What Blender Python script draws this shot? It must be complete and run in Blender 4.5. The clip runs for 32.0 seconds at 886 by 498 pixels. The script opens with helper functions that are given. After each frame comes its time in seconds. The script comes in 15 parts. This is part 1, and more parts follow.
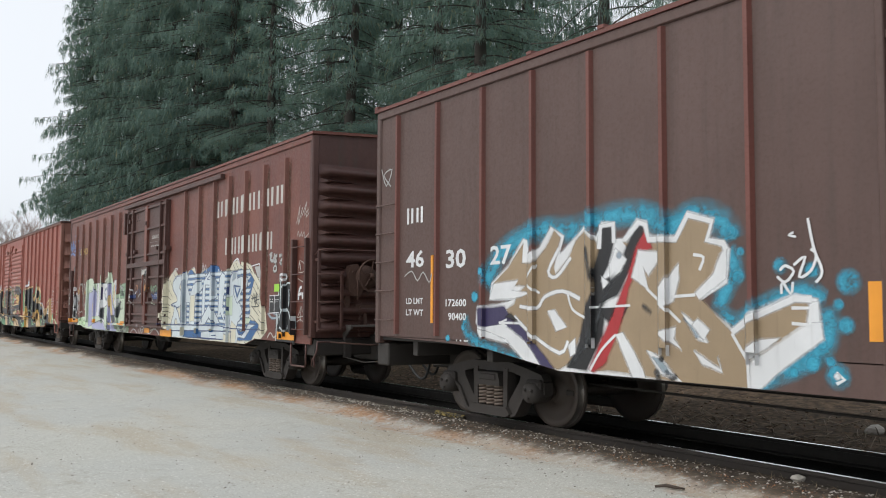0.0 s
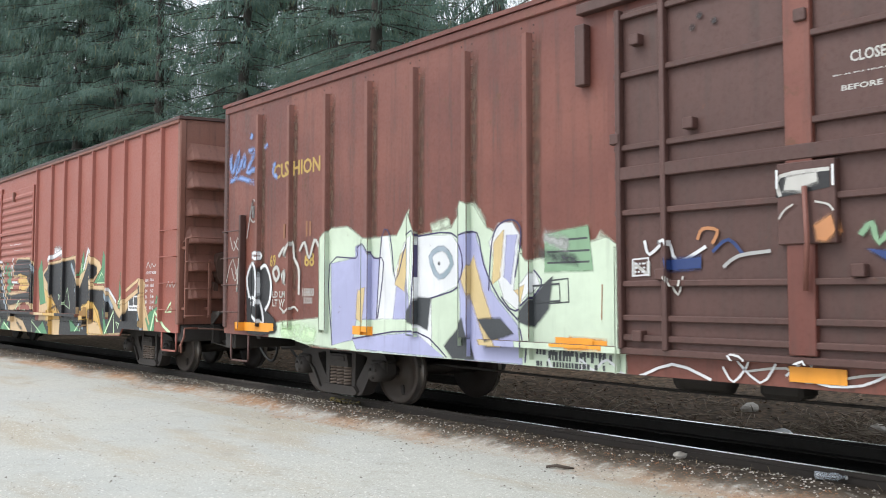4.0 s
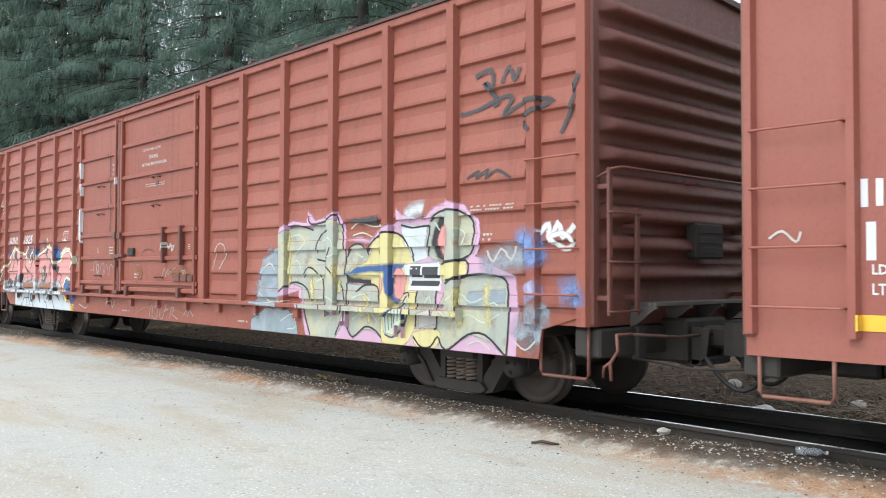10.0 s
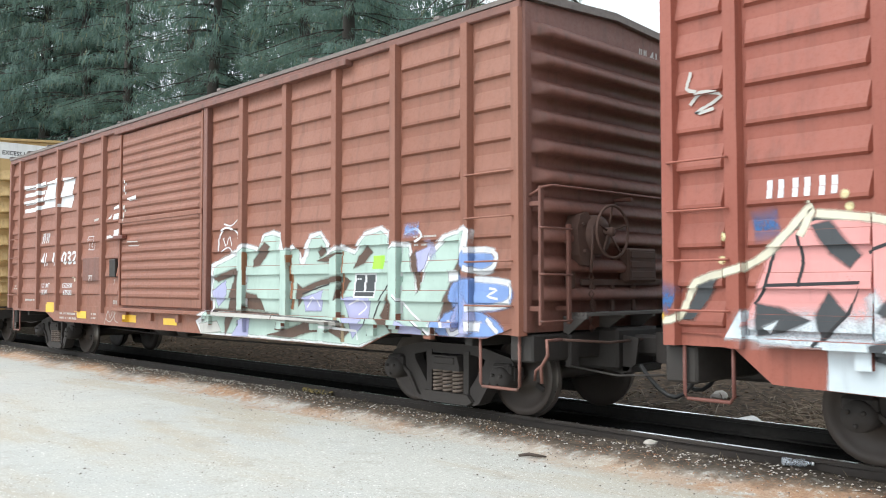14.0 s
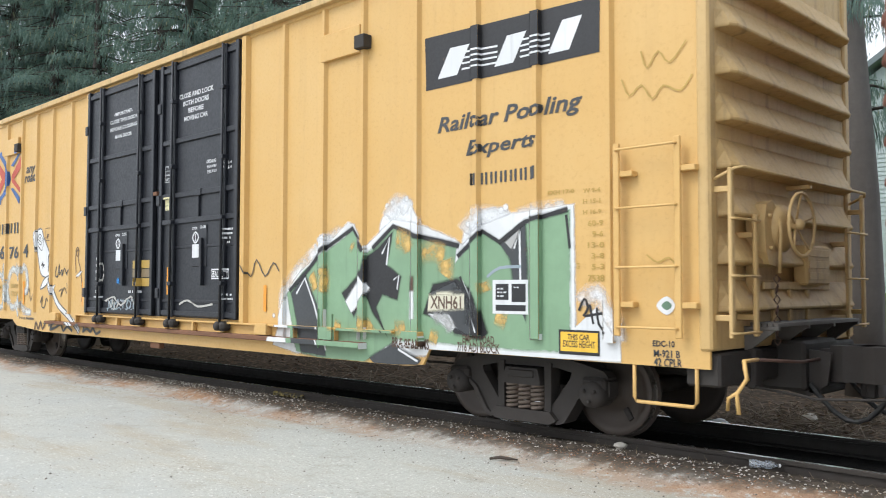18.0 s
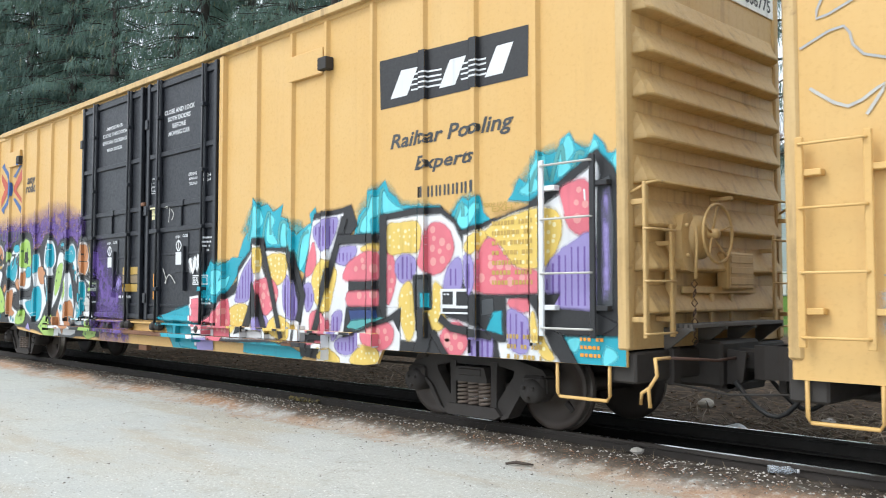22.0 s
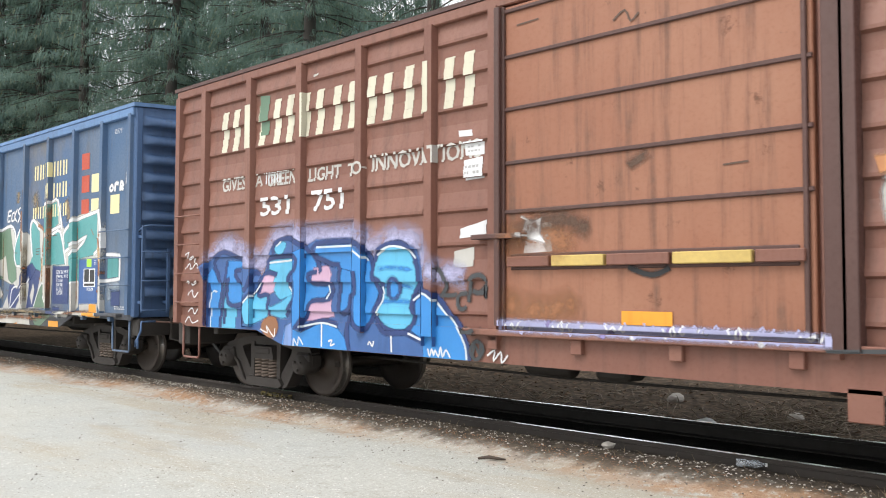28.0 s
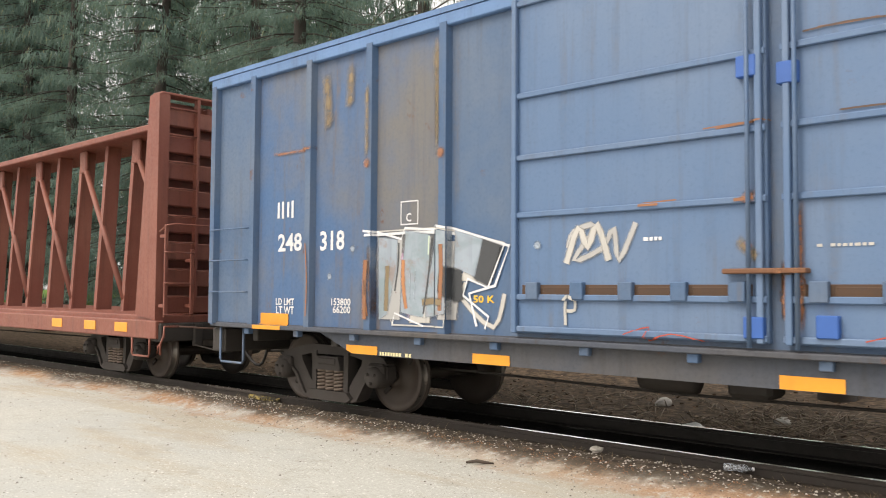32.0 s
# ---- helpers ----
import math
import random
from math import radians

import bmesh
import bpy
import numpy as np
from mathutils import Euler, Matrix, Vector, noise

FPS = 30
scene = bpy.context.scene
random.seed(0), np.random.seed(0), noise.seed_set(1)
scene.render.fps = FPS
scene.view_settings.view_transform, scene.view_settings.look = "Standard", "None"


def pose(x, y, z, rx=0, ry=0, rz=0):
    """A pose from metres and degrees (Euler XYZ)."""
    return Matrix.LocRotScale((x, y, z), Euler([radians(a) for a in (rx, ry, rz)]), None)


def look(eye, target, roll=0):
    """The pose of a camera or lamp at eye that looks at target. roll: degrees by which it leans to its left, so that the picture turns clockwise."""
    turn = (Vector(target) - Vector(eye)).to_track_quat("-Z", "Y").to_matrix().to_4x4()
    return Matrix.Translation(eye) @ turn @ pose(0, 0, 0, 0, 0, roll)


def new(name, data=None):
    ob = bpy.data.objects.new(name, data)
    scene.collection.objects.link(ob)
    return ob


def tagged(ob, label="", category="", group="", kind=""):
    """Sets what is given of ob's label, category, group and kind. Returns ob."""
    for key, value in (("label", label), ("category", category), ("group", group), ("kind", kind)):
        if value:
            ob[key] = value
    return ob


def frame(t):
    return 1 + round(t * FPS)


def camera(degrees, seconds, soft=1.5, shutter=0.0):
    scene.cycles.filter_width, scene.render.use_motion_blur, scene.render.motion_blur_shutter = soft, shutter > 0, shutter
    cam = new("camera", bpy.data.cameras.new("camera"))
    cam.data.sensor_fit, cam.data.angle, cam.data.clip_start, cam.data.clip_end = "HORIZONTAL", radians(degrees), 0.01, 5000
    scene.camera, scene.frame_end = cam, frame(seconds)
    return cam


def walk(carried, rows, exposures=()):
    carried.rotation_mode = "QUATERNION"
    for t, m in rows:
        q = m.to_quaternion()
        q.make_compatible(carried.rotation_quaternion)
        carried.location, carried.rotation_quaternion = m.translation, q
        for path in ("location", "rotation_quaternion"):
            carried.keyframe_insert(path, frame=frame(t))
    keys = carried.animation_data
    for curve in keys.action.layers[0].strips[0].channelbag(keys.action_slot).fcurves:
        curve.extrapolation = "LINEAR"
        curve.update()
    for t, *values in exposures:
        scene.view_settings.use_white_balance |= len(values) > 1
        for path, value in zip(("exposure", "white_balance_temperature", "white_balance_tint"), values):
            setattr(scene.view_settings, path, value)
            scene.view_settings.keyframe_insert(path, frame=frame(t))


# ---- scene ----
# seconds, stops, kelvin, tint: the phone lifts its exposure in the first seconds
EXPOSE = [(0.0, 0.02, 6650, 10), (1.0, 0.20, 6500, 10), (1.6, 0.42, 6500, 10), (2.0, 0.56, 6500, 10), (3.0, 0.46, 6500, 10), (6.0, 0.70, 6300, 9), (12.0, 0.66, 6400, 9), (14.0, 0.78, 6400, 8), (17.0, 0.50, 6500, 10), (19.0, 0.50, 6200, 9), (20.0, 0.56, 6450, 9), (21.0, 0.24, 6500, 10), (22.0, 0.60, 6250, 8), (24.0, 0.52, 6600, 9), (27.0, 0.70, 6600, 9), (28.0, 0.66, 6800, 11), (30.0, 0.64, 7300, 12), (31.0, 0.41, 7500, 13), (32.0, 0.68, 7600, 14)]
EYE = (0.0, -8.165, 1.465)  # a hand-held camera that only turns
# seconds, yaw, pitch, roll
TURNS = [
    (0.0, 55.18, 3.95, -0.37),
    (0.5, 52.47, 3.69, 0.07),
    (1.0, 50.84, 3.87, 0.30),
    (1.5, 49.25, 3.77, 0.24),
    (2.0, 48.70, 3.65, 0.21),
    (2.5, 48.56, 3.72, 0.16),
    (3.0, 48.59, 3.36, 0.09),
    (3.5, 48.40, 3.12, -0.01),
    (4.5, 48.18, 3.06, -0.04),
    (5.5, 47.96, 3.00, -0.07),
    (6.0, 48.09, 2.87, 0.02),
    (6.5, 48.05, 2.74, 0.04),
    (7.0, 48.11, 2.49, 0.08),
    (7.5, 47.86, 2.34, -0.09),
    (8.0, 47.23, 2.35, -0.18),
    (8.5, 47.11, 2.24, -0.14),
    (9.0, 47.15, 2.01, -0.01),
    (9.5, 47.37, 1.73, -0.05),
    (10.0, 47.37, 1.56, -0.13),
    (10.5, 47.43, 1.34, -0.16),
    (11.0, 47.27, 1.24, 0.01),
    (11.5, 47.22, 1.24, 0.18),
    (12.0, 47.03, 1.94, -0.06),
    (12.5, 46.66, 2.61, -0.26),
    (13.0, 46.73, 2.34, -0.09),
    (13.5, 46.56, 2.20, -0.08),
    (14.0, 46.48, 2.39, 0.05),
    (14.5, 46.16, 2.25, -0.13),
    (15.5, 45.73, 2.36, -0.22),
    (16.5, 45.30, 2.47, -0.31),
    (17.0, 45.09, 2.58, -0.29),
    (17.5, 44.84, 2.60, -0.19),
    (18.0, 44.62, 2.60, -0.10),
    (18.5, 44.61, 2.49, -0.15),
    (19.0, 44.57, 2.40, -0.25),
    (19.5, 44.63, 2.38, -0.28),
    (20.0, 44.88, 2.37, -0.26),
    (20.5, 45.04, 2.39, -0.25),
    (21.0, 45.15, 2.48, -0.20),
    (21.5, 45.29, 2.67, -0.17),
    (22.0, 45.63, 2.91, 0.01),
    (22.5, 45.48, 2.98, 0.13),
    (23.0, 45.21, 3.05, 0.23),
    (23.5, 44.96, 3.05, 0.19),
    (24.0, 44.78, 2.79, 0.19),
    (24.5, 44.69, 2.61, 0.07),
    (25.5, 44.59, 2.56, 0.11),
    (26.5, 44.49, 2.52, 0.15),
    (27.0, 44.32, 2.49, 0.04),
    (27.5, 44.13, 2.48, -0.07),
    (28.0, 43.86, 2.59, -0.13),
    (28.5, 43.62, 2.77, -0.11),
    (29.0, 43.51, 2.84, -0.15),
    (29.5, 43.46, 2.93, -0.21),
    (30.0, 43.54, 3.18, -0.23),
    (30.5, 43.45, 3.30, -0.35),
    (31.0, 43.22, 3.31, -0.42),
    (31.5, 43.21, 2.92, -0.35),
    (32.0, 43.13, 2.84, -0.36),
]
cam = camera(54.27, 32.0, soft=1.0, shutter=0.08)
walk(cam, [(t, pose(*EYE, 90 + pitch, roll, yaw)) for t, yaw, pitch, roll in TURNS], exposures=EXPOSE)

# how far the train has rolled, metres, by whole seconds
ROLLED = [
    0.00, 4.97, 9.95, 14.93, 19.91, 24.89, 29.85, 34.81,
    39.75, 44.67, 49.58, 54.47, 59.38, 64.32, 69.30, 74.23,
    79.16, 84.08, 88.88, 93.67, 98.47, 103.28, 108.15, 112.94,
    117.67, 122.48, 127.25, 132.02, 136.82, 141.60, 146.36, 151.08,
    155.85,
]

# ---------------------------------------------------------------- light: an overcast sky
world = bpy.data.worlds.new("overcast")
scene.world = world
world.use_nodes = True
wt = world.node_tree
wt.nodes.clear()
w_out = wt.nodes.new("ShaderNodeOutputWorld")
w_bg = wt.nodes.new("ShaderNodeBackground")
w_sky = wt.nodes.new("ShaderNodeTexSky")
w_sky.sky_type = "NISHITA"
w_sky.sun_disc = False
w_sky.sun_elevation, w_sky.sun_rotation = radians(48), radians(200)
w_sky.air_density, w_sky.dust_density, w_sky.ozone_density = 1.0, 4.0, 1.0
w_hsv = wt.nodes.new("ShaderNodeHueSaturation")
w_hsv.inputs["Saturation"].default_value = 0.12
wt.links.new(w_sky.outputs[0], w_hsv.inputs["Color"])
w_mix = wt.nodes.new("ShaderNodeMix")
w_mix.data_type = "RGBA"
w_mix.inputs["Factor"].default_value = 0.6
w_mix.inputs["B"].default_value = (7.1, 7.7, 8.5, 1)
wt.links.new(w_hsv.outputs[0], w_mix.inputs["A"])
wt.links.new(w_mix.outputs["Result"], w_bg.inputs["Color"])
w_bg.inputs["Strength"].default_value = 0.15
wt.links.new(w_bg.outputs[0], w_out.inputs["Surface"])

sun = new("sun", bpy.data.lights.new("sun", "SUN"))
sun.data.energy, sun.data.angle, sun.data.color = 1.2, radians(25), (1.0, 0.975, 0.94)
sun.matrix_world = look((-12, -30, 42), (0, 0, 0))

# ---------------------------------------------------------------- materials
class Nodes:
    """Short names for building one material's node tree."""

    def __init__(self, name):
        self.mat = bpy.data.materials.new(name)
        self.mat.use_nodes = True
        self.t = self.mat.node_tree
        self.b = self.t.nodes["Principled BSDF"]
        co = self.t.nodes.new("ShaderNodeTexCoord")
        self.co = co.outputs["Object"]

    def link(self, a, b):
        self.t.links.new(a, b)

    def shifted(self, amount=23.0):
        info = self.t.nodes.new("ShaderNodeObjectInfo")
        mul = self.t.nodes.new("ShaderNodeMath")
        mul.operation = "MULTIPLY"
        mul.inputs[1].default_value = amount
        self.link(info.outputs["Random"], mul.inputs[0])
        add = self.t.nodes.new("ShaderNodeVectorMath")
        self.link(self.co, add.inputs[0])
        self.link(mul.outputs[0], add.inputs[1])
        self.co = add.outputs[0]
        return info.outputs["Random"]

    def noise(self, scale, detail=4.0, rough=0.55, stretch=(1, 1, 1), distort=0.0):
        mp = self.t.nodes.new("ShaderNodeMapping")
        mp.inputs["Scale"].default_value = stretch
        self.link(self.co, mp.inputs["Vector"])
        n = self.t.nodes.new("ShaderNodeTexNoise")
        n.inputs["Scale"].default_value, n.inputs["Detail"].default_value = scale, detail
        n.inputs["Roughness"].default_value, n.inputs["Distortion"].default_value = rough, distort
        self.link(mp.outputs[0], n.inputs["Vector"])
        return n.outputs["Fac"]

    def ramp(self, fac, lo, hi, top=1.0, low=0.0):
        r = self.t.nodes.new("ShaderNodeMapRange")
        r.interpolation_type = "SMOOTHSTEP"
        for k, v in (("From Min", lo), ("From Max", hi), ("To Min", low), ("To Max", top)):
            r.inputs[k].default_value = v
        self.link(fac, r.inputs["Value"])
        return r.outputs["Result"]

    def times(self, a, b, op="MULTIPLY"):
        m = self.t.nodes.new("ShaderNodeMath")
        m.operation = op
        for i, v in ((0, a), (1, b)):
            if isinstance(v, (int, float)):
                m.inputs[i].default_value = v
            else:
                self.link(v, m.inputs[i])
        return m.outputs[0]

    def mix(self, a, b, fac, blend="MIX"):
        m = self.t.nodes.new("ShaderNodeMix")
        m.data_type, m.blend_type = "RGBA", blend
        for k, v in (("A", a), ("B", b)):
            if isinstance(v, tuple):
                m.inputs[k].default_value = (*v[:3], 1)
            else:
                self.link(v, m.inputs[k])
        if isinstance(fac, (int, float)):
            m.inputs["Factor"].default_value = fac
        else:
            self.link(fac, m.inputs["Factor"])
        return m.outputs["Result"]

    def done(self, color, rough, bump=None, strength=0.2, dist=0.01, metal=0.0):
        if isinstance(color, tuple):
            self.b.inputs["Base Color"].default_value = (*color[:3], 1)
        else:
            self.link(color, self.b.inputs["Base Color"])
        if isinstance(rough, (int, float)):
            self.b.inputs["Roughness"].default_value = rough
        else:
            self.link(rough, self.b.inputs["Roughness"])
        self.b.inputs["Metallic"].default_value = metal
        if bump is not None:
            bm = self.t.nodes.new("ShaderNodeBump")
            bm.inputs["Strength"].default_value, bm.inputs["Distance"].default_value = strength, dist
            self.link(bump, bm.inputs["Height"])
            self.link(bm.outputs[0], self.b.inputs["Normal"])
        return self.mat


def shade(c, k):
    return tuple(max(0.0, min(1.0, v * k)) for v in c)


def car_paint(name, color, faded=None, dirt=0.35, rust=0.2, rough=0.55, dirt_color=(0.06, 0.045, 0.035), streaky=0.45):
    """Weathered paint on steel: faded patches, rain streaks, rust specks."""
    n = Nodes(name)
    n.shifted()
    big = n.noise(0.55, 5, 0.6)
    streak = n.noise(1.0, 5, 0.65, (7, 7, 0.45))
    grain = n.noise(26, 4, 0.7)
    spots = n.noise(3.2, 7, 0.72)
    c = n.mix(color, faded or shade(color, 1.35), n.ramp(big, 0.35, 0.7, 0.75))
    c = n.mix(c, shade(color, 0.62), n.times(n.ramp(streak, 0.46, 0.72, streaky), n.ramp(big, 0.2, 0.7, 1.0, 0.4)))
    c = n.mix(c, dirt_color, n.times(n.ramp(streak, 0.5, 0.8, dirt), n.ramp(spots, 0.35, 0.65)))
    c = n.mix(c, (0.11, 0.042, 0.02), n.times(n.ramp(spots, 0.66 - 0.1 * rust, 0.74 - 0.06 * rust, 0.9), min(1.0, rust * 2.5)))
    c = n.mix(c, shade(color, 0.5), n.ramp(grain, 0.5, 0.8, 0.22))
    return n.done(c, n.ramp(grain, 0.2, 0.8, rough + 0.15, rough - 0.1), grain, 0.12, 0.004)


def plain(name, color, rough=0.6, var=0.35, scale=8.0, metal=0.0, bump=0.15):
    n = Nodes(name)
    n.shifted()
    a = n.noise(scale, 6, 0.65)
    b = n.noise(scale * 0.15, 3, 0.5)
    c = n.mix(shade(color, 1 - var), shade(color, 1 + var), n.times(n.times(a, 0.6), n.times(b, 0.4), "ADD"))
    return n.done(c, n.ramp(a, 0.2, 0.8, min(1, rough + 0.12), rough - 0.12), a, bump, 0.01, metal)


def spray(name, color, rough=0.5, wear=0.25, wash=None):
    """Aerosol paint: slightly uneven, a little worn."""
    n = Nodes(name)
    a = n.noise(1.6, 5, 0.6)
    b = n.noise(1.0, 4, 0.6, (9, 9, 0.8))
    g = n.noise(40, 3, 0.6)
    c = n.mix(color, shade(color, 1.25), n.ramp(a, 0.4, 0.7, 0.6))
    c = n.mix(c, shade(color, 0.6), n.ramp(b, 0.52, 0.8, wear * 2))
    if wash:
        # thin see-through coats brushed over each other
        c = n.mix(c, wash, n.ramp(n.noise(2.3, 5, 0.6, (1, 1, 1), 1.2), 0.42, 0.62, 0.75))
        c = n.mix(c, (0.24, 0.15, 0.11), n.ramp(n.noise(4.0, 6, 0.7), 0.54, 0.7, 0.6))
    else:
        # chips down to the old paint
        c = n.mix(c, (0.12, 0.065, 0.045), n.ramp(n.noise(5.5, 7, 0.75), 0.66, 0.72, 0.7))
    return n.done(c, n.ramp(g, 0.2, 0.8, rough + 0.1, rough - 0.1), g, 0.06, 0.003)


def mist(name, color):
    """Overspray that thins out towards its edge, by the mesh's own 'cover' values."""
    n = Nodes(name)
    at = n.t.nodes.new("ShaderNodeAttribute")
    at.attribute_name = "cover"
    g = n.noise(55, 3, 0.7)
    a = n.noise(2.5, 4, 0.6)
    cloud = n.noise(5.5, 5, 0.7)
    fac = n.times(at.outputs["Fac"], n.ramp(cloud, 0.3, 0.62, 1.0, 0.35))
    fac = n.times(fac, n.ramp(g, 0.25, 0.65, 1.1, 0.7))
    n.link(n.times(fac, 0.92), n.b.inputs["Alpha"])
    return n.done(n.mix(color, shade(color, 1.3), a), 0.55)


STEEL_BLACK = plain("grimy_black_steel", (0.028, 0.024, 0.021), 0.75, 0.5, 6)
TRUCK = plain("dusty_cast_steel", (0.032, 0.027, 0.024), 0.8, 0.5, 5, 0.0, 0.3)
SPRING = plain("rusty_spring_steel", (0.13, 0.10, 0.08), 0.7, 0.4, 12)
WHEEL = plain("rusty_wheel_steel", (0.055, 0.042, 0.034), 0.6, 0.45, 4)
TREAD = plain("polished_tread", (0.22, 0.2, 0.18), 0.35, 0.3, 10, 0.8)
RAIL_SIDE = plain("rusty_rail", (0.035, 0.028, 0.023), 0.8, 0.45, 7)
# far rail's darker copy: grease plus shade under the cars in one colour
RAIL_DARK = plain("shaded_greasy_rail", (0.014, 0.012, 0.01), 0.8, 0.4, 7)
RAIL_TOP = plain("polished_rail_head", (0.75, 0.74, 0.72), 0.22, 0.12, 14, 1.0, 0.03)
HOSE = plain("air_hose_rubber", (0.02, 0.02, 0.02), 0.6, 0.2)
GALV = plain("dirty_galvanised_step", (0.13, 0.12, 0.11), 0.6, 0.35, 20, 0.3)

# ---------------------------------------------------------------- mesh helpers
class Geo:
    """Gathers faces of one part; put() makes the object."""

    def __init__(self):
        self.v, self.f, self.m, self.smooth = [], [], [], []

    def add(self, vs, fs, m=0, smooth=False):
        o = len(self.v)
        self.v.extend(vs)
        for f in fs:
            self.f.append([o + i for i in f])
            self.m.append(m)
            self.smooth.append(smooth)
        return self

    def box(self, a, b, c=0.0, m=0):
        """A box from corner a to corner b with its edges cut by c."""
        (x0, y0, z0), (x1, y1, z1) = a, b
        x0, x1, y0, y1, z0, z1 = min(x0, x1), max(x0, x1), min(y0, y1), max(y0, y1), min(z0, z1), max(z0, z1)
        if c <= 0:
            vs = [(x, y, z) for x in (x0, x1) for y in (y0, y1) for z in (z0, z1)]
            return self.add(vs, [(0, 1, 3, 2), (4, 6, 7, 5), (0, 4, 5, 1), (2, 3, 7, 6), (0, 2, 6, 4), (1, 5, 7, 3)], m)
        c = min(c, (x1 - x0) / 2.1, (y1 - y0) / 2.1, (z1 - z0) / 2.1)
        vs, key = [], {}
        for i, x in enumerate((x0, x1)):
            for j, y in enumerate((y0, y1)):
                for k, z in enumerate((z0, z1)):
                    sx, sy, sz = c * (1 - 2 * i), c * (1 - 2 * j), c * (1 - 2 * k)
                    for ax, p in enumerate(((x, y + sy, z + sz), (x + sx, y, z + sz), (x + sx, y + sy, z))):
                        key[i, j, k, ax] = len(vs)
                        vs.append(p)
        q = key
        fs = []
        for s in (0, 1):
            ring = [(0, 0), (1, 0), (1, 1), (0, 1)]
            fs.append([q[s, a_, b_, 0] for a_, b_ in ring])
            fs.append([q[a_, s, b_, 1] for a_, b_ in ring])
            fs.append([q[a_, b_, s, 2] for a_, b_ in ring])
        for a_ in (0, 1):
            for b_ in (0, 1):
                fs.append([q[a_, b_, 0, 0], q[a_, b_, 1, 0], q[a_, b_, 1, 1], q[a_, b_, 0, 1]])
                fs.append([q[a_, 0, b_, 0], q[a_, 1, b_, 0], q[a_, 1, b_, 2], q[a_, 0, b_, 2]])
                fs.append([q[0, a_, b_, 1], q[1, a_, b_, 1], q[1, a_, b_, 2], q[0, a_, b_, 2]])
                for k in (0, 1):
                    fs.append([q[a_, b_, k, 0], q[a_, b_, k, 1], q[a_, b_, k, 2]])
        return self.add(vs, fs, m)

    def prism(self, pts, y0, y1, m=0, plane="xz"):
        """A flat outline given a thickness across its plane."""
        n = len(pts)
        if plane == "xz":
            vs = [(x, y0, z) for x, z in pts] + [(x, y1, z) for x, z in pts]
        elif plane == "yz":
            vs = [(y0, x, z) for x, z in pts] + [(y1, x, z) for x, z in pts]
        else:
            vs = [(x, z, y0) for x, z in pts] + [(x, z, y1) for x, z in pts]
        fs = [list(range(n)), list(range(2 * n - 1, n - 1, -1))]
        fs += [[i, (i + 1) % n, n + (i + 1) % n, n + i] for i in range(n)]
        return self.add(vs, fs, m)

    def tube(self, path, r, n=6, m=0, closed=False):
        path = [Vector(p) for p in path]
        vs, fs = [], []
        last = None
        for i, p in enumerate(path):
            a = path[i - 1] if i or closed else p
            b = path[(i + 1) % len(path)] if i + 1 < len(path) or closed else p
            d = (b - a).normalized()
            side = d.cross(Vector((0, 0, 1)) if abs(d.z) < 0.9 else Vector((0, 1, 0))).normalized()
            if last is not None and side.dot(last) < 0:
                side = -side
            last = side
            up = side.cross(d)
            rr = r[i] if isinstance(r, (list, tuple)) else r
            vs += [tuple(p + rr * (math.cos(t) * side + math.sin(t) * up)) for t in (2 * math.pi * k / n for k in range(n))]
        rings = len(path)
        for i in range(rings if closed else rings - 1):
            j = (i + 1) % rings
            fs += [[i * n + k, i * n + (k + 1) % n, j * n + (k + 1) % n, j * n + k] for k in range(n)]
        if not closed:
            fs += [list(range(n - 1, -1, -1)), [(rings - 1) * n + k for k in range(n)]]
        return self.add(vs, fs, m, True)

    def lathe(self, prof, n, at=(0, 0, 0), axis="y", m=0, smooth=True):
        """prof: (radius, height along the axis) from one end to the other."""
        vs, fs = [], []
        for r, h in prof:
            for k in range(n):
                c, s = r * math.cos(2 * math.pi * k / n), r * math.sin(2 * math.pi * k / n)
                p = {"y": (c, h, s), "x": (h, c, s), "z": (c, s, h)}[axis]
                vs.append((p[0] + at[0], p[1] + at[1], p[2] + at[2]))
        for i in range(len(prof) - 1):
            fs += [[i * n + k, i * n + (k + 1) % n, (i + 1) * n + (k + 1) % n, (i + 1) * n + k] for k in range(n)]
        fs += [list(range(n)), [(len(prof) - 1) * n + k for k in range(n)]]
        return self.add(vs, fs, m, smooth)

    def mesh(self, name, mats):
        me = bpy.data.meshes.new(name)
        me.from_pydata([tuple(p) for p in self.v], [], self.f)
        for mt in mats:
            me.materials.append(mt)
        me.polygons.foreach_set("material_index", self.m)
        me.polygons.foreach_set("use_smooth", self.smooth)
        bm = bmesh.new()
        bm.from_mesh(me)
        bmesh.ops.recalc_face_normals(bm, faces=bm.faces)
        bm.to_mesh(me)
        bm.free()
        return me

    def put(self, name, mats, parent=None, label="", at=None):
        ob = new(name, self.mesh(name, mats if isinstance(mats, (list, tuple)) else [mats]))
        ob.parent = parent
        if at is not None:
            ob.matrix_basis = at if isinstance(at, Matrix) else Matrix.Translation(at)
        return tagged(ob, label)


def shared(name, me, parent, at, label=""):
    """One more object on a mesh that is already made."""
    ob = new(name, me)
    ob.parent = parent
    ob.matrix_basis = at if isinstance(at, Matrix) else Matrix.Translation(at)
    return tagged(ob, label)


def empty(name, parent=None, at=(0, 0, 0), label=""):
    ob = new(name)
    ob.parent = parent
    ob.matrix_basis = Matrix.Translation(at)
    return tagged(ob, label)

# ---------------------------------------------------------------- ground and track
LOT = -0.2  # the gravel lot lies a hand below the top of the rails


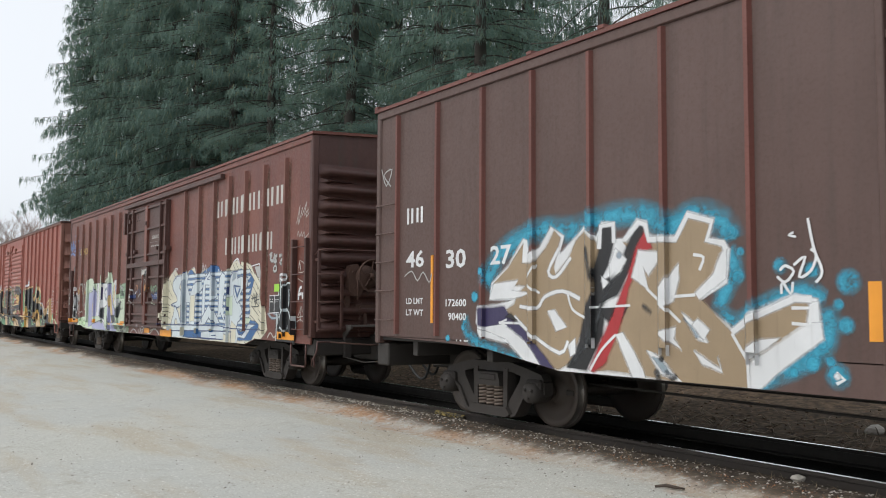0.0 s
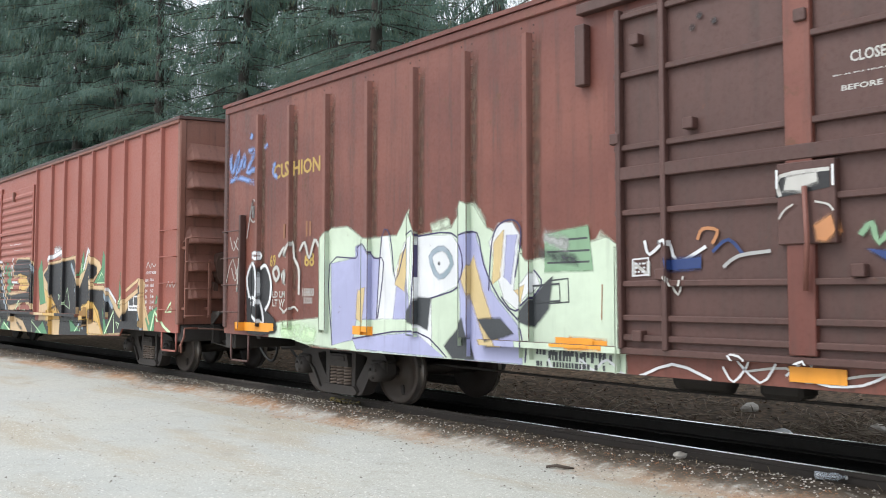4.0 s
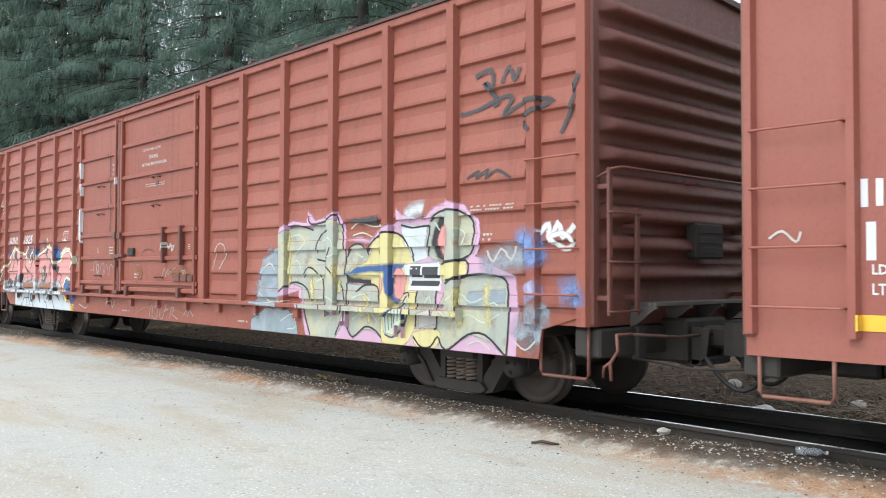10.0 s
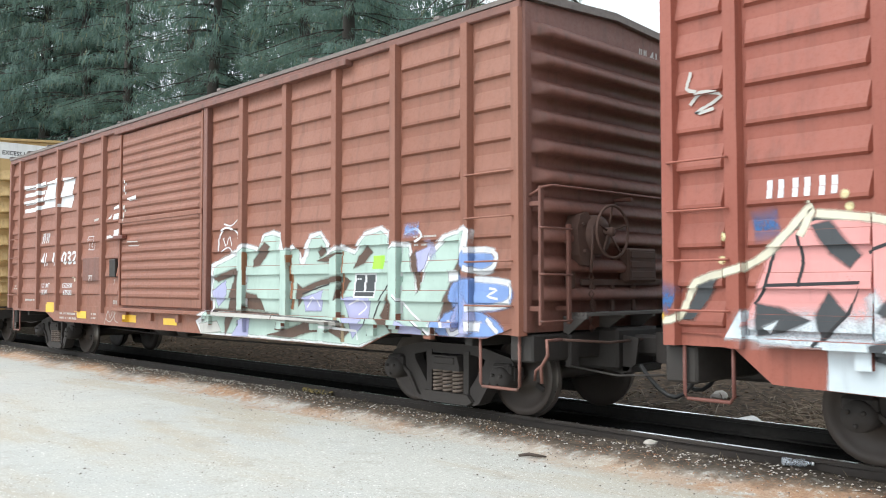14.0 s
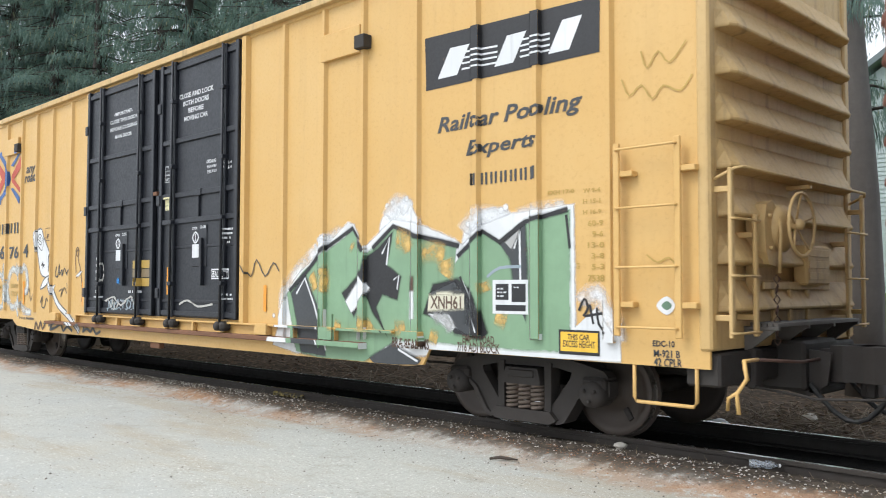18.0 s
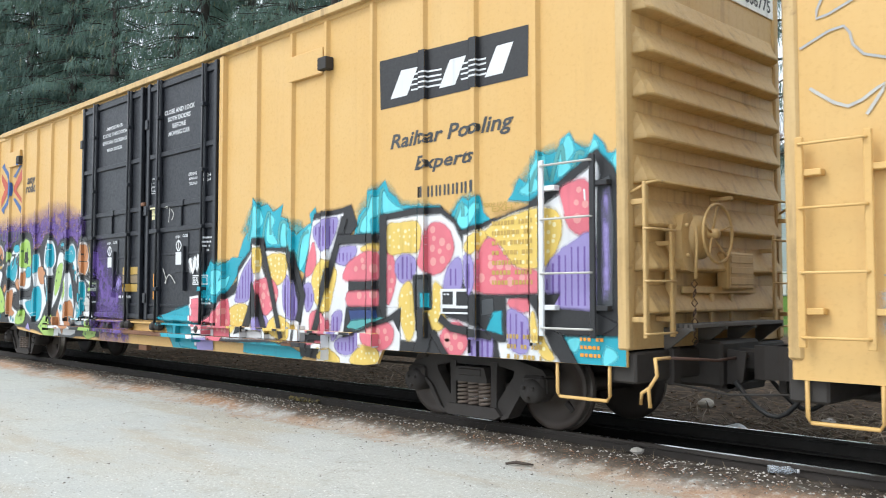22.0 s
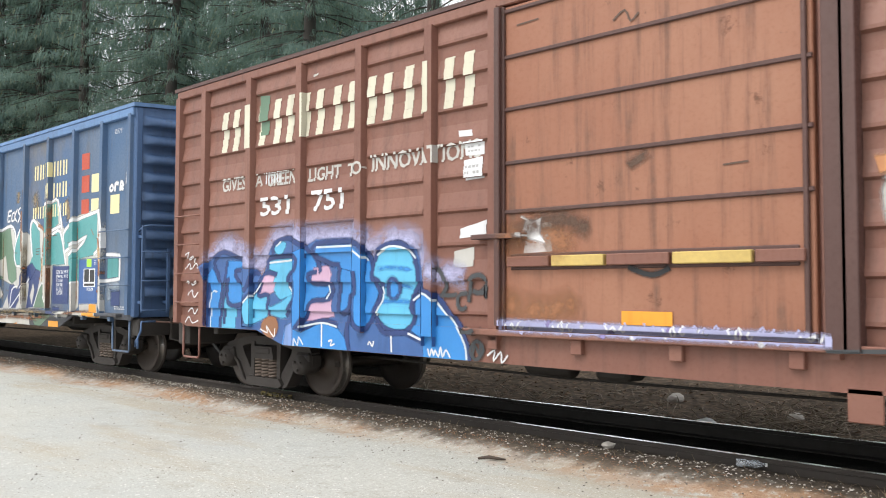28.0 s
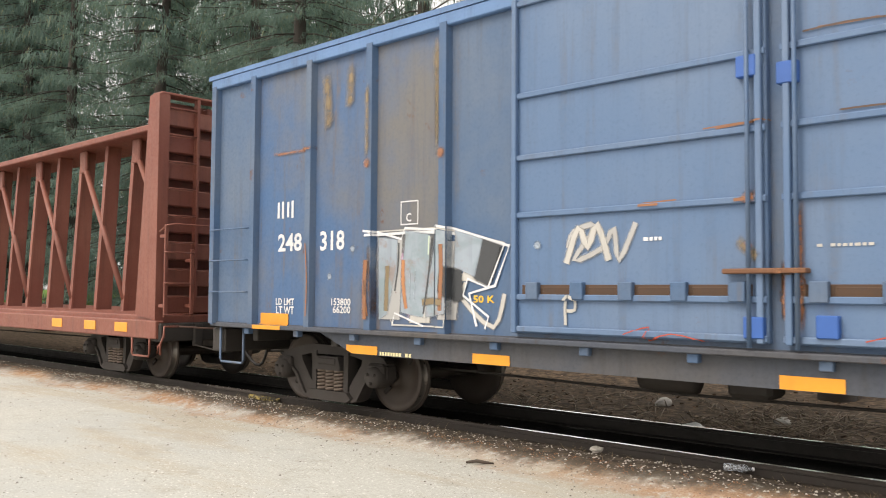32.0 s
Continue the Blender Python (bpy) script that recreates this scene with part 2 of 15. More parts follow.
def ground_height(x, y):
    """Lot, shallow track bed, and the rough verge behind it."""
    h = LOT + 0.035 * noise.noise((x * 0.25, y * 0.25, 0.0)) + 0.012 * noise.noise((x * 1.7, y * 1.7, 3.0))
    if y > -1.6:
        k = min(1.0, (y + 1.6) / 0.5)
        h = h * (1 - k) + (-0.168 - 0.02 * (y > -0.7)) * k + 0.02 * noise.noise((x * 2.2, y * 2.2, 5.0)) * k
    if -1.7 < y < -0.8:
        # litter heaped against the near rail
        k = min(1.0, (y + 1.7) / 0.55)
        h += 0.085 * k * k * (3 - 2 * k)
    if y > 1.5:
        k = min(1.0, (y - 1.5) / 2.0)
        h += k * (0.1 + 0.09 * noise.noise((x * 0.8, y * 0.8, 9.0)))
    if y > 5:
        h += 1.5 * min(1.0, (y - 5) / 19.0)
    return h


def make_ground():
    n = Nodes("lot_gravel_and_verge")
    geo_pos = n.t.nodes.new("ShaderNodeSeparateXYZ")
    n.link(n.co, geo_pos.inputs[0])
    y = geo_pos.outputs["Y"]
    fine, mid, big = n.noise(60, 5, 0.75), n.noise(9, 5, 0.65), n.noise(0.45, 4, 0.6)
    bands = n.noise(0.8, 4, 0.6, (0.35, 1.4, 1))
    grit, coarse = n.noise(170, 3, 0.8), n.noise(34, 4, 0.8)
    wide = n.noise(0.22, 5, 0.65)
    lot = n.mix((0.36, 0.36, 0.325), (0.46, 0.465, 0.43), n.ramp(coarse, 0.3, 0.7))
    lot = n.mix(lot, (0.385, 0.395, 0.375), n.ramp(wide, 0.44, 0.58, 0.8))
    lot = n.mix(lot, (0.36, 0.31, 0.23), n.ramp(bands, 0.48, 0.68, 0.6))
    lot = n.mix(lot, (0.6, 0.6, 0.56), n.ramp(grit, 0.57, 0.7, 0.8))
    lot = n.mix(lot, (0.2, 0.19, 0.165), n.times(n.ramp(fine, 0.56, 0.7, 0.7), n.ramp(mid, 0.4, 0.62, 1.0, 0.35)))
    lot = n.mix(lot, (0.19, 0.18, 0.155), n.times(n.ramp(n.noise(42, 2, 0.5), 0.63, 0.69, 0.8), n.ramp(n.noise(1.1, 4, 0.7), 0.4, 0.6, 1.0, 0.3)))
    lot = n.mix(lot, (0.66, 0.66, 0.62), n.ramp(n.noise(37, 2, 0.5, (1, 1, 1.3)), 0.63, 0.7, 0.8))
    lot = n.mix(lot, (0.3, 0.29, 0.25), n.ramp(n.noise(2.6, 6, 0.75), 0.54, 0.68, 0.45))
    # rusty needles and dead grass that lie along the track
    edge = n.times(y, n.times(big, 0.9), "ADD")
    edge = n.times(edge, n.times(mid, 0.5), "ADD")
    needles = n.mix((0.27, 0.12, 0.05), (0.4, 0.25, 0.14), n.ramp(fine, 0.35, 0.65))
    lie = n.noise(0.33, 4, 0.7, (0.6, 1.0, 1.0))
    c = n.mix(lot, needles, n.times(n.ramp(edge, -1.25, -0.85, 0.85), n.times(n.ramp(mid, 0.3, 0.5), n.ramp(lie, 0.42, 0.55, 1.0, 0.25))))
    dark = n.mix((0.045, 0.037, 0.03), (0.11, 0.09, 0.07), n.ramp(mid, 0.35, 0.7))
    c = n.mix(c, dark, n.ramp(edge, -0.86, -0.55))
    # dark cinders between the rails, with the train's shade added to their colour
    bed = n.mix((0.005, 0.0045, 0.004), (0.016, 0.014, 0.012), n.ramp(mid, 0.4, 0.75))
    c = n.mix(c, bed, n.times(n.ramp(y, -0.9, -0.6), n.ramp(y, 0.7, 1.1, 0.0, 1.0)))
    verge = n.mix((0.035, 0.026, 0.019), (0.135, 0.096, 0.065), n.ramp(mid, 0.35, 0.72))
    verge = n.mix(verge, (0.3, 0.24, 0.17), n.ramp(fine, 0.62, 0.75, 0.6))
    c = n.mix(c, verge, n.ramp(y, 1.0, 1.8))
    grass = n.mix((0.055, 0.12, 0.018), (0.13, 0.22, 0.04), n.ramp(mid, 0.3, 0.7))
    c = n.mix(c, grass, n.times(n.ramp(edge, 12.0, 14.0), n.ramp(big, 0.2, 0.4)))
    n.b.inputs["Specular IOR Level"].default_value = 0.12
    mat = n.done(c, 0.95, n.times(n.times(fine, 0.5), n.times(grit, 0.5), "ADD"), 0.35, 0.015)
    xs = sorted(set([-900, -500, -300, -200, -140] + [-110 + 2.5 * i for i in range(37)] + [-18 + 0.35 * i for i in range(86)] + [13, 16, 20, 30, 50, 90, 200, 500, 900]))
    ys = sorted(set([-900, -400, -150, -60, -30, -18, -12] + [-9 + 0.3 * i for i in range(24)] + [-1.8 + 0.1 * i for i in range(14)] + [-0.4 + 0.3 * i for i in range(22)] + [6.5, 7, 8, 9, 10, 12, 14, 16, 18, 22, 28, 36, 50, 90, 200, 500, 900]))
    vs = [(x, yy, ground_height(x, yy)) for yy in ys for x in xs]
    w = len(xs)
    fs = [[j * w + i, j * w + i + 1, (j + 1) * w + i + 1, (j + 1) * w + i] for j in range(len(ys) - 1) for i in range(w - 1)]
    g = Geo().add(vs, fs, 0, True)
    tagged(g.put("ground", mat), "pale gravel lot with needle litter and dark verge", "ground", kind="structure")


make_ground()


def make_track():
    # rails: head, web and foot, laid along the whole track
    prof = [(-0.07, -0.172), (0.07, -0.172), (0.07, -0.16), (0.012, -0.145), (0.01, -0.045), (0.036, -0.038), (0.036, -0.008), (0.028, 0.0), (-0.028, 0.0), (-0.036, -0.008), (-0.036, -0.038), (-0.01, -0.045), (-0.012, -0.145), (-0.07, -0.16)]
    for y, side_mat in ((-0.7535, RAIL_SIDE), (0.7535, RAIL_DARK)):
        g = Geo()
        g.prism([(y + a, b) for a, b in prof], -420, 260, 0, "yz")
        g.m = [1 if i == 2 + 7 else 0 for i in range(len(g.m))]
        tagged(g.put("rail", [side_mat, RAIL_TOP]), "rusty steel rail with a polished running surface", "rail", "rails of the track", "structure")


make_track()

# ---------------------------------------------------------------- rolling stock: shared parts
HALF = 1.56  # from the track's middle to the side sheets
WHEEL_R = 0.44


def wheelset_mesh():
    g = Geo()
    for s in (-1, 1):
        y = s * 0.7
        o = s
        prof = [(0.0, y - 0.06 * o), (0.11, y - 0.06 * o), (0.13, y - 0.02 * o), (0.33, y - 0.045 * o), (0.37, y - 0.05 * o), (0.468, y - 0.05 * o), (0.47, y - 0.02 * o), (0.445, y - 0.01 * o),
                (0.44, y + 0.075 * o), (0.435, y + 0.085 * o), (0.375, y + 0.085 * o), (0.35, y + 0.06 * o), (0.17, y + 0.02 * o), (0.13, y + 0.09 * o), (0.1, y + 0.1 * o), (0.0, y + 0.1 * o)]
        k = len(g.m)
        g.lathe(prof, 36)
        for i in range(7 * 36, 8 * 36):
            g.m[k + i] = 1
        # chalk-like wear marks so that the turning shows
        g.box((0.2, y + 0.03 * o, -0.03), (0.33, y + 0.07 * o, 0.03), 0.008, 2)
        g.box((-0.34, y + 0.03 * o, -0.02), (-0.24, y + 0.07 * o, 0.05), 0.008, 2)
    g.lathe([(0.085, -0.75), (0.085, 0.75)], 14)
    g.lathe([(0.07, -1.12), (0.07, -0.75)], 10)
    g.lathe([(0.07, 0.75), (0.07, 1.12)], 10)
    return g.mesh("wheelset", [WHEEL, TREAD, TRUCK])


def side_frame_mesh():
    """Cast side frame: arched top, thick sloping arms to the spring seat, bearings under the ends."""
    g = Geo()
    y0, y1 = -0.07, 0.07
    g.prism([(-1.0, 0.5), (-1.03, 0.6), (-0.98, 0.66), (-0.72, 0.72), (-0.4, 0.78), (0.4, 0.78), (0.72, 0.72), (0.98, 0.66), (1.03, 0.6), (1.0, 0.5), (0.8, 0.58), (0.42, 0.66), (-0.42, 0.66), (-0.8, 0.58)], y0, y1)
    for s in (-1, 1):
        # sloping arm with a rounded knee, a lip along its lower edge
        g.prism([(s * 0.78, 0.62), (s * 0.62, 0.7), (s * 0.58, 0.56), (s * 0.36, 0.28), (s * 0.3, 0.13), (s * 0.42, 0.11), (s * 0.5, 0.16), (s * 0.66, 0.4), (s * 0.76, 0.47)], y0, y1)
        g.prism([(s * 0.76, 0.47), (s * 0.66, 0.4), (s * 0.5, 0.16), (s * 0.42, 0.11), (s * 0.43, 0.085), (s * 0.53, 0.12), (s * 0.7, 0.37), (s * 0.79, 0.45)], y0 - 0.035, y1 + 0.02)
        g.prism([(s * 0.27, 0.7), (s * 0.36, 0.7), (s * 0.35, 0.2), (s * 0.27, 0.2)], y0 - 0.02, y1 - 0.01)
        g.prism([(s * 0.98, 0.6), (s * 1.05, 0.56), (s * 1.05, 0.42), (s * 1.0, 0.42), (s * 0.97, 0.52)], y0, y1)
        # bearing adapter, box and end cap
        g.box((s * 0.9 - 0.15, y0 - 0.07, 0.46), (s * 0.9 + 0.13, y1 + 0.02, 0.6), 0.03)
        g.box((s * 0.9 - 0.14, y0 - 0.1, 0.33), (s * 0.9 + 0.12, y1, 0.5), 0.05)
        g.lathe([(0.12, -0.2), (0.135, -0.1), (0.13, 0.05), (0.1, 0.13)], 16, (s * 0.9, 0, 0.44), "y")
        for k in range(3):
            t = 2 * math.pi * k / 3 + 0.5
            g.lathe([(0.02, -0.225), (0.02, -0.19)], 6, (s * 0.9 + 0.07 * math.cos(t), 0, 0.44 + 0.07 * math.sin(t)), "y")
    g.prism([(-0.44, 0.13), (-0.36, 0.21), (0.36, 0.21), (0.44, 0.13), (0.36, 0.085), (-0.36, 0.085)], y0 - 0.06, y1 + 0.05)
    # bolster end standing out over the springs
    g.prism([(-0.25, 0.47), (0.25, 0.47), (0.25, 0.52), (0.21, 0.64), (-0.21, 0.64), (-0.25, 0.52)], y0 - 0.07, y1 + 0.05)
    g.box((-0.17, y0 - 0.085, 0.54), (0.17, y0 - 0.06, 0.62), 0.01)
    return g.mesh("side_frame", [TRUCK])


def spring_mesh():
    g = Geo()
    pts = [(0.07 * math.cos(t), 0.07 * math.sin(t), 0.2 + 0.27 * t / (2 * math.pi * 6)) for t in (2 * math.pi * i / 10 for i in range(61))]
    return g.tube(pts, 0.019, 5).mesh("spring", [SPRING])


def bolster_mesh():
    g = Geo()
    g.prism([(-0.98, 0.5), (-0.98, 0.64), (-0.4, 0.72), (0.4, 0.72), (0.98, 0.64), (0.98, 0.5), (0.4, 0.4), (-0.4, 0.4)], -0.2, 0.2, 0, "yz")
    g.lathe([(0.2, 0.7), (0.2, 0.79)], 14, (0, 0, 0), "z")
    return g.mesh("bolster", [TRUCK])


def brake_beam_mesh():
    g = Geo()
    for s in (-1, 1):
        g.box((s * 0.36 - 0.04, -0.85, 0.36), (s * 0.36 + 0.04, 0.85, 0.44), 0.01)
        for y in (-0.72, 0.72):
            g.prism([(s * 0.38, 0.28), (s * 0.47, 0.3), (s * 0.445, 0.44), (s * 0.47, 0.56), (s * 0.38, 0.56)], y - 0.05, y + 0.05)
    return g.mesh("brake_beam", [TRUCK])


def coupler_mesh():
    g = Geo()
    g.box((0, -0.09, 0.7), (0.42, 0.09, 0.92), 0.03)
    g.box((-0.12, -0.24, 0.66), (0.04, 0.24, 0.98), 0.02)
    g.prism([(0.4, -0.12), (0.62, -0.2), (0.74, -0.17), (0.72, -0.1), (0.6, -0.04), (0.64, 0.06), (0.72, 0.1), (0.78, 0.18), (0.66, 0.22), (0.46, 0.14)], 0.64, 0.96, 0, "xy")
    g.box((0.5, -0.06, 0.5), (0.58, 0.02, 0.64), 0.01)
    return g.mesh("coupler", [TRUCK])


def brake_wheel_mesh():
    g = Geo()
    n = 24
    g.tube([(0.0, 0.28 * math.cos(2 * math.pi * k / n), 0.28 * math.sin(2 * math.pi * k / n)) for k in range(n)], 0.016, 6, 0, True)
    for k in range(5):
        t = 2 * math.pi * k / 5 + 0.3
        g.tube([(-0.05, 0.03 * math.cos(t), 0.03 * math.sin(t)), (-0.03, 0.15 * math.cos(t), 0.15 * math.sin(t)), (0, 0.28 * math.cos(t), 0.28 * math.sin(t))], 0.011, 5)
    g.lathe([(0.05, -0.12), (0.05, 0.0), (0.02, 0.02)], 10, (0, 0, 0), "x")
    return g


MESH = {"wheelset": wheelset_mesh(), "side_frame": side_frame_mesh(), "spring": spring_mesh(), "bolster": bolster_mesh(), "brake_beam": brake_beam_mesh(), "coupler": coupler_mesh()}
TURNING = []  # wheelsets, to be keyed at the end
ROLLING = []  # whole cars and their start


def bogie(car, u):
    b = empty("bogie", car, (u, 0, 0), "dusty dark cast-steel two-axle bogie")
    for s in (-1, 1):
        shared("side_frame", MESH["side_frame"], b, pose(0, s * 1.0, 0, 0, 0, 0 if s < 0 else 180))
        for k in (-1, 0, 1):
            shared("spring", MESH["spring"], b, (k * 0.165, s * 1.0 + s * 0.05, 0), "rusty coil spring")
        w = shared("wheelset", MESH["wheelset"], b, (s * 0.9, 0, WHEEL_R), "rust-brown steel wheels on their axle")
        TURNING.append((w, s * 0.9))
    shared("bolster", MESH["bolster"], b, (0, 0, 0))
    shared("brake_beam", MESH["brake_beam"], b, (0, 0, 0))


def hose(car, u, y, z0, reach, mat):
    g = Geo()
    pts = [(u + reach * t, y + 0.1 * math.sin(3 * t), z0 - 0.42 * math.sin(math.pi * min(1, t * 0.9)) ** 1.0 + 0.05 * t) for t in [i / 8 for i in range(9)]]
    g.tube(pts, 0.024, 6)
    g.put("air_hose", mat, car)


def bent_rod(car, name, pts, r, mat, label=""):
    return Geo().tube(pts, r, 6).put(name, mat, car, label)


def rung(car, u0, u1, z, mat, out=0.07, name="grab_iron", base=0.0, m=None):
    """A side grab iron that stands off the sheet."""
    y = -HALF - base
    return bent_rod(car, name, [(u0, y, z), (u0, y - out, z), (u0 + 0.03, y - out, z), (u1 - 0.03, y - out, z), (u1, y - out, z), (u1, y, z)], 0.011, mat)


def stirrup(car, u0, u1, z0, z1, mat):
    y = -HALF + 0.02
    g = Geo()
    g.tube([(u0, y, z1), (u0, y, z0 + 0.04), (u0 + 0.03, y, z0), (u1 - 0.03, y, z0), (u1, y, z0 + 0.04), (u1, y, z1)], 0.018, 6)
    return g.put("sill_step", mat, car)


END_SHAPES = {
    # depth over height of one corrugation, from its foot up: a flat recess under an overhanging bulge
    "rolled": [(0.0, 0.0), (0.0, 0.4), (0.7, 0.43), (0.95, 0.48), (1.0, 0.56), (0.95, 0.68), (0.7, 0.83), (0.3, 0.94), (0.03, 0.99)],
    "cushion": [(0.0, 0.0), (0.0, 0.3), (0.02, 0.31), (0.9, 0.35), (0.98, 0.37), (1.0, 0.41), (0.94, 0.46), (0.5, 0.72), (0.08, 0.97)],
    "darted": [(0.0, 0.0), (0.0, 0.3), (0.5, 0.34), (0.9, 0.42), (1.0, 0.54), (0.9, 0.66), (0.5, 0.8), (0.12, 0.92), (0.0, 0.99)],
}


def end_wall(car, u, sign, z0, z1, ribs, mat, depth=0.085, flat_top=0.45, shape="rolled", foot=0.0):
    """A pressed-steel end: horizontal corrugations across the car, with short darts between them."""
    prof = [(0.0, z0)] if foot else []
    step = (z1 - flat_top - z0 - foot) / ribs
    for i in range(ribs):
        prof += [(depth * d, z0 + foot + step * (i + h)) for d, h in END_SHAPES[shape]]
    prof += [(0.0, z1 - flat_top), (0.0, z1)]
    yw = HALF - 0.02
    g = Geo()
    k = len(prof)
    ys = [-yw, -yw + 0.1, -yw + 0.17, -yw + 0.26, yw - 0.26, yw - 0.17, yw - 0.1, yw]
    rise = [0.0, 0.12, 0.75, 1.0, 1.0, 0.75, 0.12, 0.0]
    vs = [(u + sign * d * r, y, z) for y, r in zip(ys, rise) for d, z in prof]
    fs = [[j * k + i, j * k + i + 1, (j + 1) * k + i + 1, (j + 1) * k + i] for j in range(len(ys) - 1) for i in range(k - 1)]
    g.add(vs, fs, 0, shape != "cushion")
    g.add([(u - sign * 0.05, y, z) for y in (-yw, yw) for z in (z0, z1)], [(0, 1, 3, 2)])
    # gable under the peaked roof
    g.prism([(-yw, z1), (0, z1 + 0.1), (yw, z1)], u - sign * 0.05, u, 0, "yz")
    ob = g.put("end_wall", mat, car)
    if shape == "darted":
        # short tapering darts pressed between the corrugations
        for s in (-1, 1):
            y = s * (yw - 0.1)
            me = Geo().add([(0, y, -0.16 * step), (0, y, 0.16 * step), (sign * depth * 0.75, y - s * 0.16, -0.02 * step), (0, y - s * 0.8, 0)], [(0, 1, 2), (1, 3, 2), (3, 0, 2), (0, 3, 1)]).mesh("dart", [mat])
            for i in range(1, ribs):
                shared("dart", me, ob, (u, 0, z0 + step * (i + 0.02)))
    c = Geo()
    for s in (-1, 1):
        c.box((u - sign * 0.09, s * (HALF - 0.1), z0), (u + sign * 0.03, s * (HALF + 0.025), z1), 0.02)
        c.put("corner_post", mat, car)
        c = Geo()
    return ob


BRAKE_RUST = plain("rusty_brake_iron", (0.085, 0.045, 0.033), 0.75, 0.5, 7, 0.0, 0.3)


def end_gear(car, u, mat, z0, wheel=True, shelf=True, hose_mat=None):
    """Ladders, handrail, brake wheel and step on the leading end."""
    x = u + 0.15
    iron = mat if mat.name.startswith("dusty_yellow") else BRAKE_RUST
    for s in (-1, 1):
        lad = empty("end_ladder", car)
        for y, top in ((1.5, 2.46), (1.06, 2.1)):
            Geo().box((x, s * y - 0.03, 1.06), (x + 0.035, s * y + 0.03, top), 0.008).put("stile", mat, lad)
            for z in (1.2, top - 0.2):
                Geo().box((u, s * y - 0.02, z), (x + 0.004, s * y + 0.02, z + 0.05), 0.006).put("ladder_bracket", mat, lad)
        for z in (1.1, 1.57, 2.04):
            bent_rod(lad, "rung", [(x + 0.02, s * 1.53, z), (x + 0.06, s * 1.5, z), (x + 0.06, s * 1.06, z), (x + 0.02, s * 1.03, z)], 0.012, mat)
    bent_rod(car, "handrail", [(u, -1.52, 2.36), (x + 0.05, -1.5, 2.45), (x + 0.08, -1.4, 2.47), (x + 0.08, 1.4, 2.47), (x + 0.05, 1.5, 2.45), (u, 1.52, 2.36)], 0.014, mat)
    Geo().box((u, -0.03, 2.4), (x + 0.08, 0.03, 2.44), 0.006).put("handrail_bracket", mat, car)
    if wheel:
        brake_wheel_mesh().put("brake_wheel", iron, car, "round spoked hand-brake wheel", (u + 0.36, -0.55, 2.03))
        g = Geo()
        g.prism([(-0.92, 1.78), (-0.95, 2.05), (-0.9, 2.2), (-0.78, 2.24), (-0.7, 2.16), (-0.6, 2.18), (-0.52, 2.05), (-0.52, 1.9), (-0.64, 1.8), (-0.72, 1.66), (-0.86, 1.68)], u + 0.03, u + 0.2, 0, "yz")
        g.lathe([(0.2, 0.1), (0.22, 0.14), (0.21, 0.22), (0.12, 0.27)], 18, (u, -0.6, 2.0), "x")
        for y, z in ((-0.86, 2.1), (-0.84, 1.82), (-0.66, 2.1)):
            g.lathe([(0.022, 0.2), (0.02, 0.225)], 6, (u, y, z), "x")
        g.put("brake_housing", iron, car)
        bent_rod(car, "release_lever", [(u + 0.22, -0.72, 2.12), (u + 0.28, -0.8, 1.95), (u + 0.26, -0.8, 1.6)], 0.016, iron)
        for k in range(7):
            a = 1.55 - 0.09 * k
            Geo().tube([(u + 0.2, -0.72 + (0.02 if k % 2 else 0), a + 0.04), (u + 0.2 + (0 if k % 2 else 0.02), -0.7, a), (u + 0.2, -0.72 - (0.02 if k % 2 else 0), a - 0.04), (u + 0.2 - (0 if k % 2 else 0.02), -0.74, a)], 0.007, 4, 0, True).put("chain_link", BRAKE_RUST, car)
        Geo().box((u + 0.02, -0.95, 1.42), (u + 0.1, -0.86, 1.7), 0.01).put("brake_bracket", iron, car)
        for y in (-0.55, -0.2, 0.2):
            Geo().box((u + 0.08, y - 0.03, 1.15), (u + 0.11, y + 0.03, 1.46), 0.006).put("stanchion", iron, car)
        Geo().box((u + 0.07, -0.75, 1.46), (u + 0.1, 0.75, 1.53), 0.008).put("stanchion_bar", iron, car)
    lo = 1.5 if wheel else 1.62
    g = Geo().box((u + 0.04, 0.0, lo), (u + 0.18, 0.56, lo + 0.38), 0.02)
    for k in range(3):
        g.box((u + 0.18, 0.04, lo + 0.05 + 0.11 * k), (u + 0.188, 0.52, lo + 0.12 + 0.11 * k), 0.003)
    g.put("retainer_box", iron if wheel else TRUCK, car)
    if shelf:
        g = Geo()
        for k in range(5):
            g.box((u + 0.06 + 0.052 * k, -0.95, 1.14), (u + 0.1 + 0.052 * k, 0.95, 1.175), 0.004)
        for y in (-0.93, -0.3, 0.3, 0.93):
            g.box((u, y - 0.02, 1.11), (u + 0.31, y + 0.02, 1.14), 0.004)
            g.prism([(u, 0.9), (u + 0.28, 1.11), (u, 1.11)], y - 0.012, y + 0.012)
        g.put("crossover_step", GALV, car)
    # underframe end, uncoupling rod, coupler and hoses
    g = Geo()
    g.box((u - 0.25, -HALF + 0.05, z0 - 0.3), (u + 0.06, HALF - 0.05, z0 - 0.02), 0.02)
    g.box((u - 0.6, -0.4, 0.55), (u + 0.3, 0.4, 1.0), 0.03)
    g.put("buffer_beam", STEEL_BLACK, car)
    rod = hose_mat or mat
    bent_rod(car, "uncoupling_rod", [(u + 0.42, 0.0, z0 - 0.1), (u + 0.36, -0.6, z0 - 0.12), (u + 0.3, -HALF + 0.2, z0 - 0.06)], 0.016, BRAKE_RUST, "rusty uncoupling rod")
